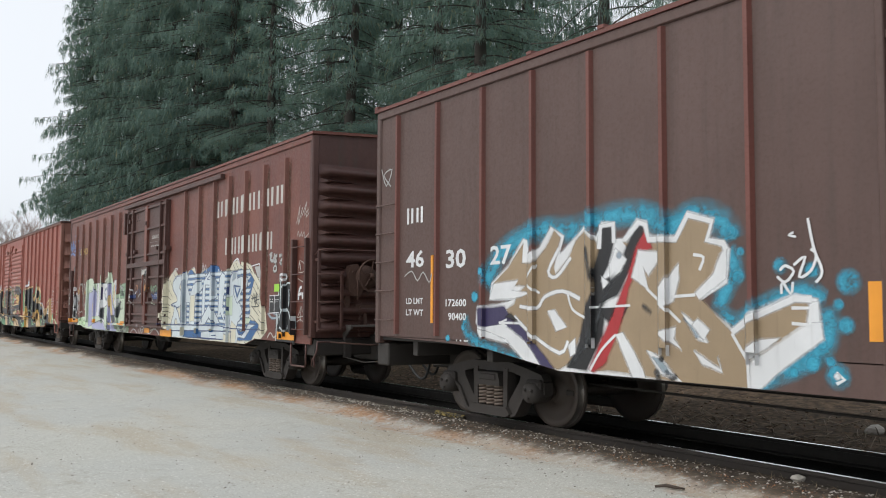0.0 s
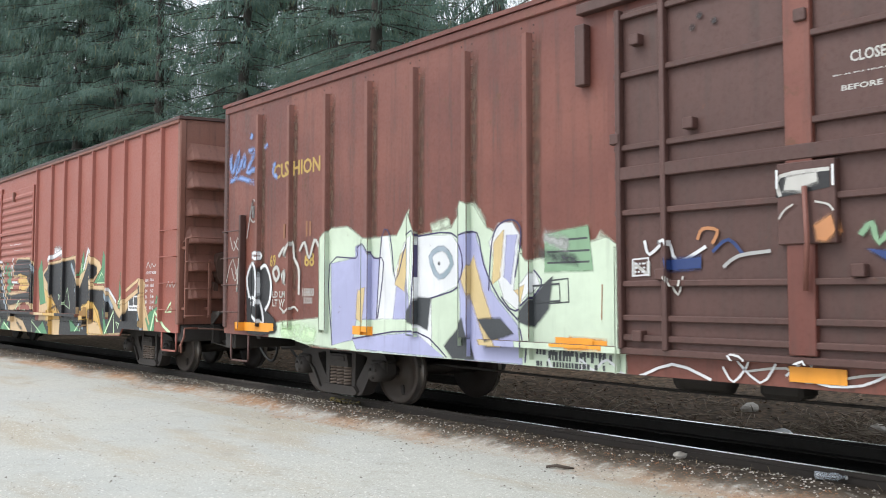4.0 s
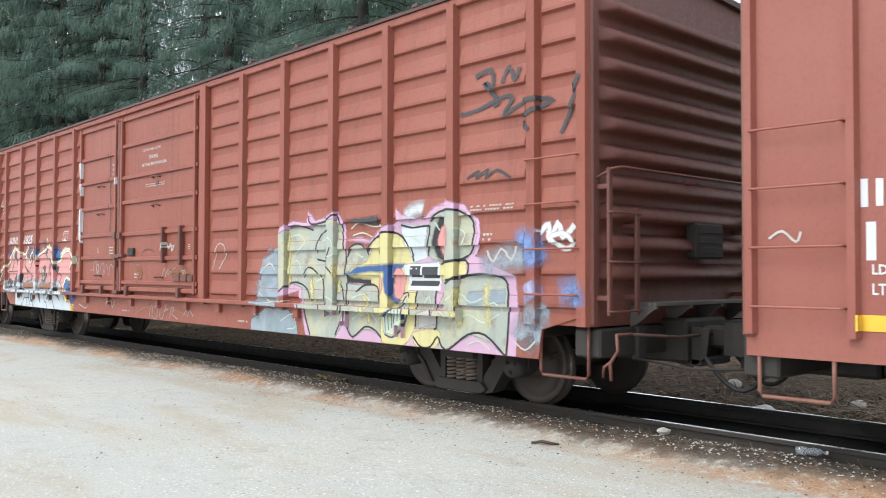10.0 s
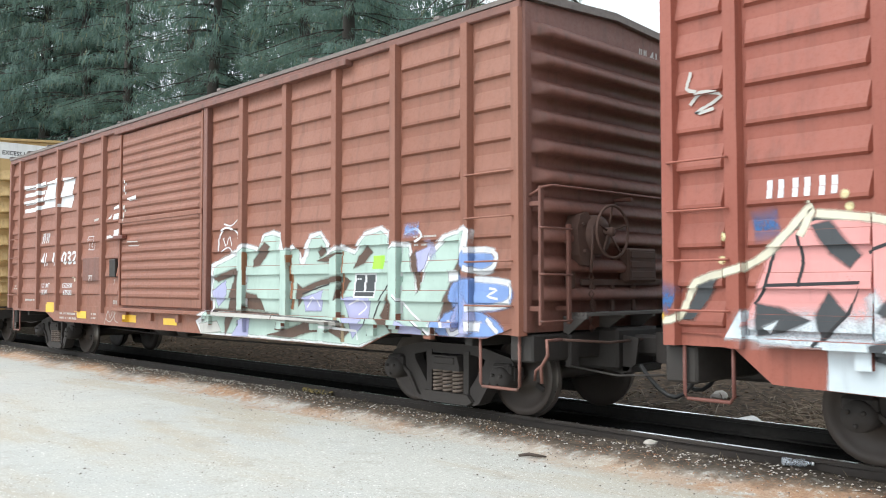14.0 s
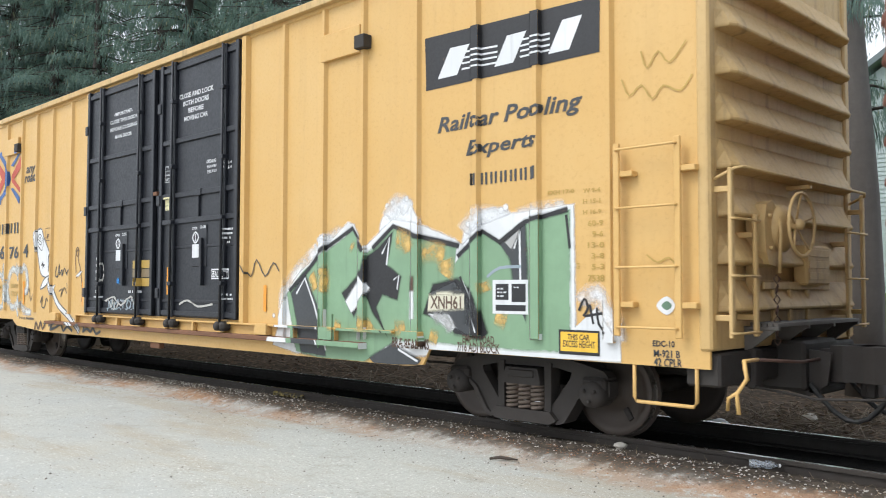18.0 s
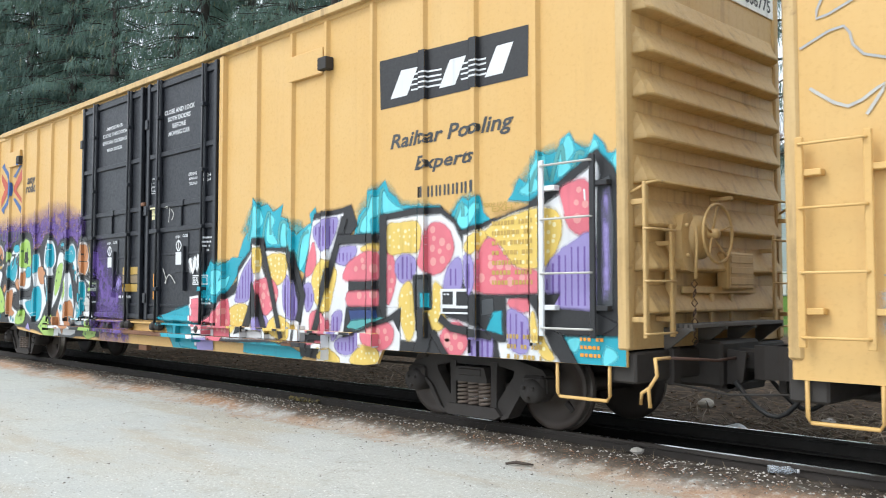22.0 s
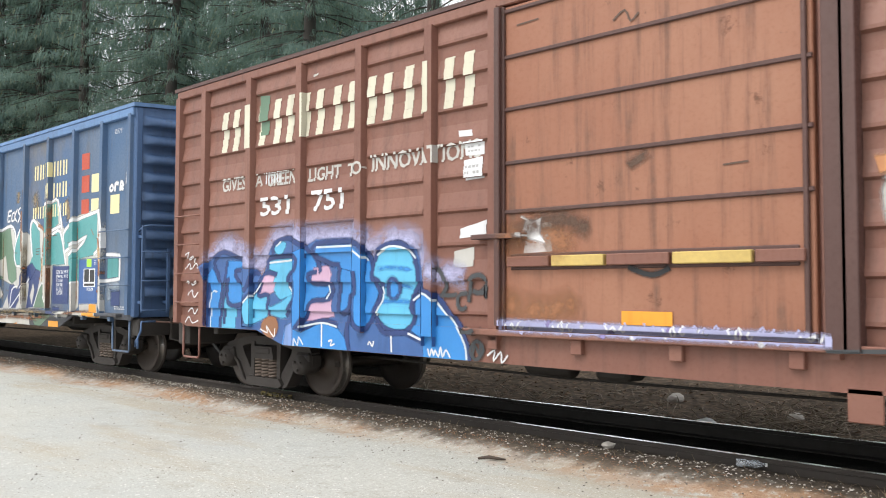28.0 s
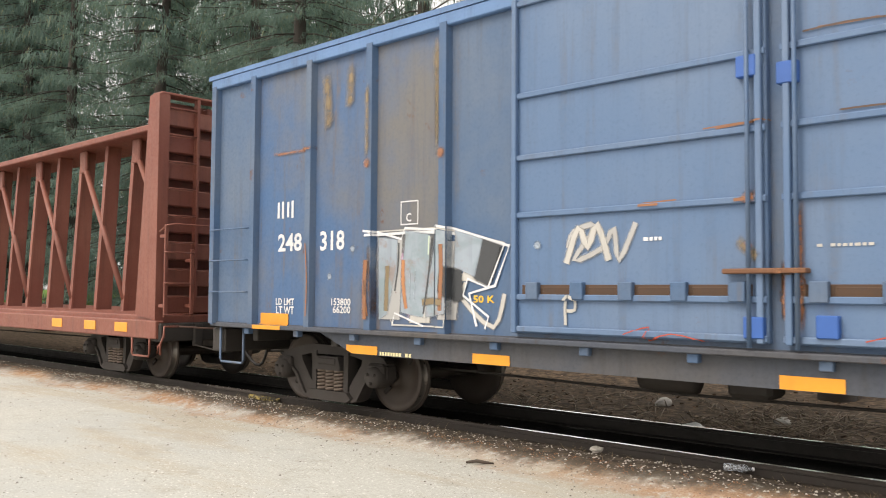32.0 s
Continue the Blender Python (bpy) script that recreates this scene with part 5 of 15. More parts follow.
def car_centre_beam():
    """An empty flat car with a lattice wall along its middle and tall end bulkheads."""
    length = 22.0
    c = Car("centre_beam_flat_car", -168.0 - length, length, "empty red flat car with a lattice centre beam and end bulkheads", "flat wagon")
    r = c.root
    Geo().box((0.1, -1.5, 0.95), (length - 0.1, 1.5, 1.08), 0.015).put("deck", BEAM_RED, r)
    for s in (-1, 1):
        Geo().box((0, s * 1.42, 0.72), (length, s * 1.56, 1.0), 0.015).put("side_sill", BEAM_RED, r)
        c.bump(0, length, 0.72, 1.0, 0.0)
    Geo().box((0.2, -0.62, 4.3), (length - 0.2, 0.62, 4.42), 0.02).put("top_beam", BEAM_RED, r)
    n = 19
    for i in range(n):
        u = 1.0 + i * (length - 2.0) / (n - 1)
        Geo().prism([(-0.45, 1.08), (-0.17, 1.08), (-0.04, 4.3), (-0.28, 4.3)], u - 0.035, u + 0.035, 0, "yz").put("beam_post", BEAM_RED, r)
        Geo().prism([(-0.49, 1.08), (-0.45, 1.08), (-0.28, 4.3), (-0.32, 4.3)], u - 0.06, u + 0.06, 0, "yz").put("post_flange", BEAM_RED, r)
        if i < n - 2 and i % 2 == 0:
            v = u + 2 * (length - 2.0) / (n - 1)
            bent_rod(r, "brace", [(u, -0.3, 4.15), (v, -0.45, 1.3)], 0.06, BEAM_RED)
            Geo().box((u - 0.02, -0.36, 3.85), (u + 0.26, -0.29, 4.3), 0.02).put("gusset", BEAM_RED, r)
    for u, s in ((length - 0.06, 1), (0.06, -1)):
        b = empty("bulkhead", r)
        for y in (-1.45, 1.45):
            Geo().prism([(u - s * 0.0, 1.0), (u - s * 0.62, 1.08), (u - s * 0.3, 4.5), (u, 4.5)], y - 0.09, y + 0.09).put("bulkhead_post", BEAM_RED, b)
        Geo().box((u - 0.34 * s, -1.4, 1.0), (u - 0.3 * s, 1.4, 4.45), 0.0).put("bulkhead_sheet", BEAM_RED, b)
        for k in range(8):
            Geo().box((u - 0.3 * s, -1.4, 1.1 + 0.42 * k), (u - 0.1 * s, 1.4, 1.37 + 0.42 * k), 0.02).put("bulkhead_rib", BEAM_RED, b)
        Geo().box((u - 0.1 * s, -0.88, 1.2), (u, -0.83, 4.5), 0.0).put("bulkhead_stile", BEAM_RED, b)
        for k in range(8):
            bent_rod(b, "rung", [(u - 0.02 * s, -1.4, 1.37 + 0.42 * k), (u - 0.02 * s, -0.84, 1.37 + 0.42 * k)], 0.014, BEAM_RED)
        Geo().box((u - 0.3 * s, -1.5, 4.5), (u, 1.5, 4.54), 0.01).put("bulkhead_cap", BEAM_RED, b)
    end_gear(r, length, BEAM_RED, 0.98, False, False)
    rear_gear(r, 0.0)
    underframe(r, length, 0.58)
    stirrup(r, length - 0.75, length - 0.2, 0.45, 0.8, BEAM_RED)
    for u in (19.6, 20.7, 18.3):
        c.bar("reflector", u, u + 0.42, 0.8, 0.95, 0.01, ORANGE_TAPE)
    bogie(r, 2.2), bogie(r, length - 2.2)
    return c


ORANGE_TAPE = plain("orange_reflective_tape", (0.75, 0.3, 0.03), 0.4, 0.15, 20)

CAR_A = car_brown()
CAR_B = car_oxide()
CAR_D = car_red()
CAR_E = car_ribbed_red()
CAR_F = car_ribbed_brown()
CAR_G = car_yellow(-111.05, 18.73, "golden yellow box car with black double doors and green graffiti")
CAR_H = car_yellow(-131.35, 18.8, "golden yellow box car with black double doors under bright graffiti")
CAR_I = car_weathered()
CAR_J = car_blue()
CAR_K = car_centre_beam()
from mathutils import geometry

# ---------------------------------------------------------------- paint on the cars' sides
HUES = {
    "white": (0.6, 0.61, 0.62), "offwhite": (0.43, 0.42, 0.39), "cream": (0.56, 0.535, 0.42), "black": (0.0148, 0.0148, 0.0164), "tan": (0.279, 0.205, 0.127), "red": (0.328, 0.0246, 0.0287),
    "purple": (0.0369, 0.0287, 0.082), "cyan": (0.0328, 0.295, 0.426), "blue": (0.0246, 0.0984, 0.246), "orange": (0.697, 0.279, 0.0246), "yellow": (0.697, 0.426, 0.041), "peach": (0.53, 0.38, 0.215), "gold": (0.56, 0.36, 0.11),
    "green": (0.0738, 0.221, 0.107), "mint": (0.35, 0.46, 0.405), "lime": (0.28, 0.43, 0.09), "palegreen": (0.492, 0.656, 0.41), "pink": (0.59, 0.262, 0.246), "lavender": (0.328, 0.336, 0.508), "sky": (0.164, 0.262, 0.508),
    "sage": (0.18, 0.295, 0.18), "coral": (0.59, 0.123, 0.139), "violet": (0.246, 0.205, 0.426), "teal": (0.07, 0.27, 0.27), "forest": (0.1, 0.175, 0.115), "navy": (0.0164, 0.0369, 0.131), "grey": (0.344, 0.344, 0.336), "dark": (0.041, 0.0451, 0.0492),
    "azure": (0.0246, 0.197, 0.508), "royal": (0.035, 0.095, 0.26), "aqua": (0.082, 0.377, 0.574), "bluegrey": (0.262, 0.312, 0.361), "brown": (0.082, 0.0451, 0.0287), "rust": (0.246, 0.107, 0.0492), "lemon": (0.56, 0.51, 0.24), "mauve": (0.5, 0.32, 0.44), "signred": (0.41, 0.0574, 0.0246), "butter": (0.656, 0.59, 0.328), "deepviolet": (0.115, 0.0656, 0.246), "dullgold": (0.41, 0.271, 0.0656), "terracotta": (0.41, 0.18, 0.0738), "sagegrey": (0.33, 0.36, 0.32), "oxide": (0.25, 0.07, 0.045), "silver": (0.48, 0.54, 0.57), "stain": (0.2, 0.15, 0.085), "brightlime": (0.3, 0.6, 0.05), "turq": (0.015, 0.28, 0.36), "turqlight": (0.12, 0.52, 0.58), "corn": (0.6, 0.43, 0.1), "rose": (0.55, 0.13, 0.165), "yellowpale": (0.52, 0.4, 0.2), "palesage": (0.47, 0.55, 0.43), "ice": (0.5, 0.555, 0.575),
}
SPRAYS, MISTS = {}, {}
WASHES = {"sagegrey": (0.47, 0.46, 0.3), "bluegrey": (0.2, 0.27, 0.29)}  # second coat of thin washes


def hue(name, soft=False):
    store = MISTS if soft else SPRAYS
    if name not in store:
        store[name] = mist("overspray_" + name, HUES[name]) if soft else spray("paint_" + name, HUES[name], wash=WASHES.get(name))
    return store[name]


def curved(pts, closed=False, n=4):
    """More points on a smooth line through pts."""
    out = []
    m = len(pts)
    for i in range(m if closed else m - 1):
        p = [pts[(i + k) % m] if closed else pts[max(0, min(m - 1, i + k))] for k in (-1, 0, 1, 2)]
        for j in range(n):
            t = j / n
            out.append(tuple(0.5 * (2 * p[1][a] + (p[2][a] - p[0][a]) * t + (2 * p[0][a] - 5 * p[1][a] + 4 * p[2][a] - p[3][a]) * t * t + (3 * p[1][a] - p[0][a] - 3 * p[2][a] + p[3][a]) * t ** 3) for a in (0, 1)))
    if not closed:
        out.append(tuple(pts[-1]))
    return out


def clip(poly, axis, value, keep_low):
    """The part of a convex outline on one side of a line."""
    out = []
    for i, a in enumerate(poly):
        b = poly[(i + 1) % len(poly)]
        ia, ib = (a[axis] <= value) == keep_low, (b[axis] <= value) == keep_low
        if ia:
            out.append(a)
        if ia != ib and abs(b[axis] - a[axis]) > 1e-9:
            t = (value - a[axis]) / (b[axis] - a[axis])
            out.append(tuple(a[k] + (b[k] - a[k]) * t for k in range(3)))
    return out


class Paint:
    """A painted layer that lies on the relief of a car's near side."""

    def __init__(self, car, name, label="", lift=0.003):
        self.car, self.name, self.label, self.lift = car, name, label, lift
        self.v, self.f, self.m, self.c, self.mats, self.count = [], [], [], [], [], 0

    def slot(self, mat):
        if mat not in self.mats:
            self.mats.append(mat)
        return self.mats.index(mat)

    def lay(self, polys, mat):
        """Cut convex outlines (u, z, cover) at every edge of the relief and lay the pieces on it."""
        if self.name in ("lettering", "reflector") and self.v:
            self.put()
            self.v, self.f, self.m, self.c, self.mats = [], [], [], [], []
        slot = self.slot(mat)
        lift = self.lift + 0.00006 * self.count
        self.count += 1
        for poly in self.trim(polys):
            u0, u1 = min(p[0] for p in poly), max(p[0] for p in poly)
            z0, z1 = min(p[1] for p in poly), max(p[1] for p in poly)
            near = [b for b in self.car.bumps if b[0] < u1 and b[1] > u0 and b[2] < z1 and b[3] > z0]
            cuts = sorted({v for b in near for v in b[:2] if u0 < v < u1})
            rest = poly
            for cu in [*cuts, None]:
                strip = rest if cu is None else clip(rest, 0, cu, True)
                if cu is not None:
                    rest = clip(rest, 0, cu, False)
                    on = [p for p in strip if abs(p[0] - cu) < 1e-6]
                    if len(on) > 1:
                        lo, hi = min(on, key=lambda p: p[1]), max(on, key=lambda p: p[1])
                        zm = (lo[1] + hi[1]) / 2
                        wa, wb = (max([b[4] for b in near if b[0] <= cu + e <= b[1] and b[2] <= zm <= b[3]], default=0.0) for e in (-1e-4, 1e-4))
                        if abs(wa - wb) > 1e-4 and hi[1] - lo[1] > 0.004:
                            o = len(self.v)
                            e = lift * (1 if wa > wb else -1)
                            for p, w in ((lo, wa), (hi, wa), (hi, wb), (lo, wb)):
                                self.v.append((cu + e, -HALF - w - lift, p[1]))
                                self.c.append(p[2])
                            self.f.append([o, o + 1, o + 2, o + 3])
                            self.m.append(slot)
                if len(strip) < 3:
                    continue
                um = (min(p[0] for p in strip) + max(p[0] for p in strip)) / 2
                here = [b for b in near if b[0] <= um <= b[1]]
                zs = sorted({v for b in here for v in b[2:4] if z0 < v < z1})
                left = strip
                for cz in [*zs, None]:
                    bit = left if cz is None else clip(left, 1, cz, True)
                    if cz is not None:
                        left = clip(left, 1, cz, False)
                    if len(bit) < 3:
                        continue
                    zm = (min(p[1] for p in bit) + max(p[1] for p in bit)) / 2
                    w = max([b[4] for b in here if b[2] <= zm <= b[3]], default=0.0)
                    o = len(self.v)
                    for p in bit:
                        self.v.append((p[0], -HALF - w - lift, p[1]))
                        self.c.append(p[2])
                    self.f.append(list(range(o, o + len(bit))))
                    self.m.append(slot)

    def trim(self, polys):
        """Cuts away what would hang off the car."""
        out = []
        low, top, end = self.car.low, self.car.top, self.car.length
        for poly in polys:
            poly = clip(clip(clip(poly, 0, 0.005, False), 0, end - 0.005, True), 1, top, True)
            for i, (a, b) in enumerate(zip(low, low[1:])):
                if b[0] - a[0] < 1e-6 or len(poly) < 3:
                    continue
                bit = poly if i == 0 else clip(poly, 0, a[0], False)
                bit = bit if i == len(low) - 2 else clip(bit, 0, b[0], True)
                k = (b[1] - a[1]) / (b[0] - a[0])
                flat = [(p[0], p[1] - a[1] - k * (p[0] - a[0]), p[2]) for p in bit]
                flat = clip(flat, 1, 0.004, False)
                if len(flat) > 2:
                    out.append([(p[0], p[1] + a[1] + k * (p[0] - a[0]), p[2]) for p in flat])
        return out

    def fringe(self, color, pts, width, closed=True):
        """A thin halo of overspray outside an outline."""
        area = sum(a[0] * b[1] - b[0] * a[1] for a, b in zip(pts, [*pts[1:], pts[0]]))
        lo, hi = self.ribbon(pts, 2 * width, closed)
        out = hi if area > 0 else lo
        n = len(pts)
        self.lay([[(*pts[i], 0.9), (*pts[(i + 1) % n], 0.9), (*out[(i + 1) % n], 0), (*out[i], 0)] for i in range(n)], hue(color, True))

    def fill(self, color, *pts, smooth=False, halo=0.035):
        pts = curved(pts, True) if smooth else list(pts)
        tris = tess([[Vector((p[0], p[1], 0)) for p in pts]])
        if self.name == "graffiti":
            self.fringe(color, pts, halo)
        self.lay([[(*pts[i], 1.0) for i in t] for t in tris], hue(color))
        return self

    def blob(self, color, *pts):
        return self.fill(color, *pts, smooth=True)

    def ribbon(self, pts, width, closed=False):
        """Left and right edges of a line of that width."""
        n = len(pts)
        lo, hi = [], []
        for i, p in enumerate(pts):
            a = pts[i - 1] if i or closed else p
            b = pts[(i + 1) % n] if i + 1 < n or closed else p
            dx, dz = b[0] - a[0], b[1] - a[1]
            d = math.hypot(dx, dz) or 1.0
            k = width / 2
            lo.append((p[0] - dz / d * k, p[1] + dx / d * k))
            hi.append((p[0] + dz / d * k, p[1] - dx / d * k))
        return lo, hi

    def line(self, color, width, *pts, smooth=True, closed=False):
        if smooth and len(pts) > 2:
            pts = curved(pts, closed, 3)
        lo, hi = self.ribbon(pts, width, closed)
        n = len(pts)
        m = n if closed else n - 1
        if self.name == "graffiti" and width > 0.03:
            l2, h2 = self.ribbon(pts, width * 1.7 + 0.01, closed)
            self.lay([[(*lo[i], 0.85), (*lo[(i + 1) % n], 0.85), (*l2[(i + 1) % n], 0), (*l2[i], 0)] for i in range(m)] + [[(*hi[i], 0.85), (*hi[(i + 1) % n], 0.85), (*h2[(i + 1) % n], 0), (*h2[i], 0)] for i in range(m)], hue(color, True))
        self.lay([[(*lo[i], 1), (*lo[(i + 1) % n], 1), (*hi[(i + 1) % n], 1), (*hi[i], 1)] for i in range(m)], hue(color))
        return self

    def edge(self, color, width, *pts):
        return self.line(color, width, *pts, smooth=False)

    def haze(self, color, width, *pts):
        """A sprayed band, dense in its middle and fading to both sides."""
        pts = curved(pts if len(pts) > 2 else [pts[0], ((pts[0][0] + pts[1][0]) / 2, (pts[0][1] + pts[1][1]) / 2), pts[1]], False, 3)
        lo, hi = self.ribbon(pts, width)
        l2, h2 = self.ribbon(pts, width * 0.16)
        n = len(pts)
        polys = []
        for i in range(n - 1):
            ca, cb = (0.0 if i == 0 else 1.0), (0.0 if i + 1 == n - 1 else 1.0)
            polys.append([(*lo[i], 0), (*lo[i + 1], 0), (*l2[i + 1], cb), (*l2[i], ca)])
            polys.append([(*l2[i], ca), (*l2[i + 1], cb), (*h2[i + 1], cb), (*h2[i], ca)])
            polys.append([(*h2[i], ca), (*h2[i + 1], cb), (*hi[i + 1], 0), (*hi[i], 0)])
        self.lay(polys, hue(color, True))
        return self

    def dot(self, color, u, z, r, soft=0.5):
        """A round burst of spray."""
        n = 10
        polys = []
        for k in range(n):
            a, b = 2 * math.pi * k / n, 2 * math.pi * (k + 1) / n
            pa, pb = (u + r * math.cos(a), z + r * math.sin(a)), (u + r * math.cos(b), z + r * math.sin(b))
            qa, qb = (u + r * (1 - soft) * math.cos(a), z + r * (1 - soft) * math.sin(a)), (u + r * (1 - soft) * math.cos(b), z + r * (1 - soft) * math.sin(b))
            polys.append([(u, z, 1), (*qa, 1), (*qb, 1)])
            polys.append([(*qa, 1), (*pa, 0), (*pb, 0), (*qb, 1)])
        self.lay(polys, hue(color, True))
        return self

    def rect(self, color, u0, z0, u1, z1):
        self.lay([[(u0, z0, 1), (u1, z0, 1), (u1, z1, 1), (u0, z1, 1)]], hue(color))
        return self

    def letters(self, color, u0, z0, u1, z1, n, seed=1):
        """A word as plain upright bars, two to a letter."""
        rnd = random.Random(seed)
        w = (u1 - u0) / n
        polys = []
        for i in range(n):
            a = u0 + w * i
            for s0, s1 in ((0.1, 0.32), (0.55, 0.77)):
                k = rnd.uniform(0.0, 0.06) * (z1 - z0)
                polys.append([(a + w * s0, z0 + k, 1), (a + w * s1, z0 + k, 1), (a + w * s1, z1 - k, 1), (a + w * s0, z1 - k, 1)])
        self.lay(polys, hue(color))
        return self

    def small_print(self, color, u0, z0, u1, z1, rows, seed=1):
        """Lines too small to read, as plain bars."""
        rnd = random.Random(seed)
        h = (z1 - z0) / rows
        polys = []
        for r in range(rows):
            z = z0 + h * r
            u = u0
            while u < u1 - 0.03:
                w = rnd.uniform(0.02, 0.045)
                b = min(u1, u + w)
                polys.append([(u, z + 0.28 * h, 1), (b, z + 0.28 * h, 1), (b, z + 0.72 * h, 1), (u, z + 0.72 * h, 1)])
                u += w + (0.014 if rnd.random() < 0.8 else 0.06)
        self.lay(polys, hue(color))
        return self

    def text(self, color, u0, z0, u1, z1, words, slant=0.0):
        """Readable words in the built-in font, fitted to a box."""
        tris = glyphs(words, slant)
        us = [p[0] for t in tris for p in t]
        zs = [p[1] for t in tris for p in t]
        a, b, c, d = min(us), max(us), 0.0, CAP
        ku, kz = (u1 - u0) / (b - a), (z1 - z0) / max(1e-6, d - c)
        self.lay([[(u0 + (p[0] - a) * ku, z0 + (p[1] - c) * kz, 1.0) for p in t] for t in tris], hue(color))
        return self

    def put(self):
        me = bpy.data.meshes.new(self.name)
        me.from_pydata(self.v, [], self.f)
        for mt in self.mats:
            me.materials.append(mt)
        me.polygons.foreach_set("material_index", self.m)
        at = me.attributes.new("cover", "FLOAT", "POINT")
        at.data.foreach_set("value", self.c)
        ob = new(self.name, me)
        ob.parent = self.car.root
        return tagged(ob, self.label, kind="stuff" if self.name in ("lettering", "data_panel") else "")


def tess(loops):
    return geometry.tessellate_polygon(loops)


GLYPHS = {}
CAP = 0.69  # height of a capital in the built-in font


def glyphs(words, slant):
    """Triangles of a line of text in the built-in font."""
    key = (words, slant)
    if key not in GLYPHS:
        cu = bpy.data.curves.new("words", "FONT")
        cu.body, cu.shear, cu.resolution_u, cu.offset = words, slant, 2, 0.022
        ob = bpy.data.objects.new("words", cu)
        me = bpy.data.meshes.new_from_object(ob)
        me.calc_loop_triangles()
        GLYPHS[key] = [[(me.vertices[i].co.x, me.vertices[i].co.y) for i in t.vertices] for t in me.loop_triangles]
        bpy.data.objects.remove(ob)
        bpy.data.curves.remove(cu)
        bpy.data.meshes.remove(me)
    return GLYPHS[key]


# ---------------------------------------------------------------- graffiti, lettering and labels
p = Paint(CAR_A, "graffiti", "tan, white and black graffiti with cyan overspray")
p.haze("cyan", 0.36, (2.61,1.73), (2.94,2.14), (3.37,2.32), (3.77,2.39), (4.24,2.35), (4.68,2.44), (5.23,2.44), (5.59,2.28), (5.9,2.38), (6.19,2.28), (6.3,2.08))
p.haze("cyan", 0.24, (6.24,2.03), (6.33,1.82), (6.17,1.52), (6.35,1.36), (6.64,1.52), (7.02,1.63), (7.2,1.52))
p.haze("cyan", 0.26, (7.2,1.52), (7.21,1.24), (7.01,1.05), (6.63,0.88), (6.51,0.78))
p.haze("cyan", 0.24, (2.19,1.37), (2.37,1.09), (2.95,0.93), (3.48,0.8))
p.dot("cyan", 7.4, 1.7, 0.13)
p.dot("cyan", 7.29, 0.94, 0.13)
p.dot("cyan", 7.37, 1.35, 0.09)
p.dot("cyan", 7.07, 1.03, 0.09)
p.dot("cyan", 6.36, 1.77, 0.09)
p.dot("cyan", 6.79, 1.85, 0.09)
p.dot("cyan", 7.08, 1.8, 0.09)
p.dot("cyan", 2.43, 1.62, 0.09)
p.dot("cyan", 6.31, 2.18, 0.09)
p.dot("cyan", 7.31, 1.52, 0.06)
p.dot("cyan", 2.19, 1.23, 0.06)
p.dot("cyan", 1.84, 1.08, 0.06)
p.dot("cyan", 7.16, 1.19, 0.06)
p.dot("cyan", 7.23, 1.06, 0.06)
p.dot("cyan", 6.9, 0.95, 0.06)
p.dot("cyan", 2.6, 1.94, 0.06)
p.dot("cyan", 3.22, 2.12, 0.06)
p.dot("cyan", 6.6, 0.93, 0.06)
p.dot("cyan", 6.39, 1.99, 0.06)
p.fill("white", (2.47,1.48), (2.95,1.52), (3.22,1.58), (2.74,1.59), (2.79,1.78), (3.11,1.99), (3.39,2.29), (3.48,2.26), (3.46,2.08), (3.68,2.17), (3.87,2.4), (4.08,2.28), (4.01,2.07), (4.29,2.26), (4.4,2.36), (4.59,2.24), (4.67,2.39), (4.85,2.37), (4.87,2.2), (5,2.19), (5.17,2.38), (5.29,2.35), (5.33,2.2), (5.67,2.17), (5.81,2.4), (6.11,2.31), (6.06,2.14), (6.21,2.09), (6.27,2.02), (6.24,1.72), (5.93,1.55), (6.3,1.3), (6.53,1.46), (6.92,1.6), (7.12,1.56), (7.17,1.24), (6.8,0.98), (6.52,0.75), (5.36,0.76), (4.01,0.78), (3.53,0.79), (3.11,1.06), (2.61,1.12), (2.47,1.3))
p.fill("tan", (2.81,1.78), (3.11,1.96), (3.39,2.23), (3.35,2), (3.58,1.99), (3.79,2.16), (3.93,2.35), (4.02,2.27), (3.91,1.96), (3.95,1.85), (4.15,2.01), (4.29,2.21), (4.42,2.32), (4.52,2.24), (4.64,2.11), (4.54,1.88), (4.57,1.7), (4.45,1.39), (4.31,1.15), (4.19,0.9), (4.01,0.81), (3.77,0.81), (3.48,1.06), (3.22,1.21), (3.08,1.46), (3.22,1.52), (3.29,1.65), (3.46,1.75))
p.fill("tan", (4.98,2.15), (5.3,2.15), (5.67,2.14), (5.84,2.36), (6.06,2.3), (6.02,2.12), (6.17,2.07), (6.2,1.98), (6.11,1.83), (5.89,1.62), (6.29,1.26), (6.53,1.42), (6.92,1.56), (7.05,1.56), (7.09,1.42), (6.45,1.02), (6.46,0.79), (5.67,0.78), (5.21,0.82), (4.78,0.84), (4.56,0.82), (4.68,1.04), (4.81,1.22), (4.99,1.52), (5.07,1.75), (5.15,2.03))
p.fill("purple", (2.47,1.46), (3.03,1.49), (3.16,1.34), (3.37,1.25), (3.91,0.8), (3.56,0.8), (3.14,1.11), (2.51,1.29))
p.fill("white", (2.55,1.23), (3.06,1.11), (3.42,0.86), (3.72,0.78), (3.42,1.08), (3,1.28))
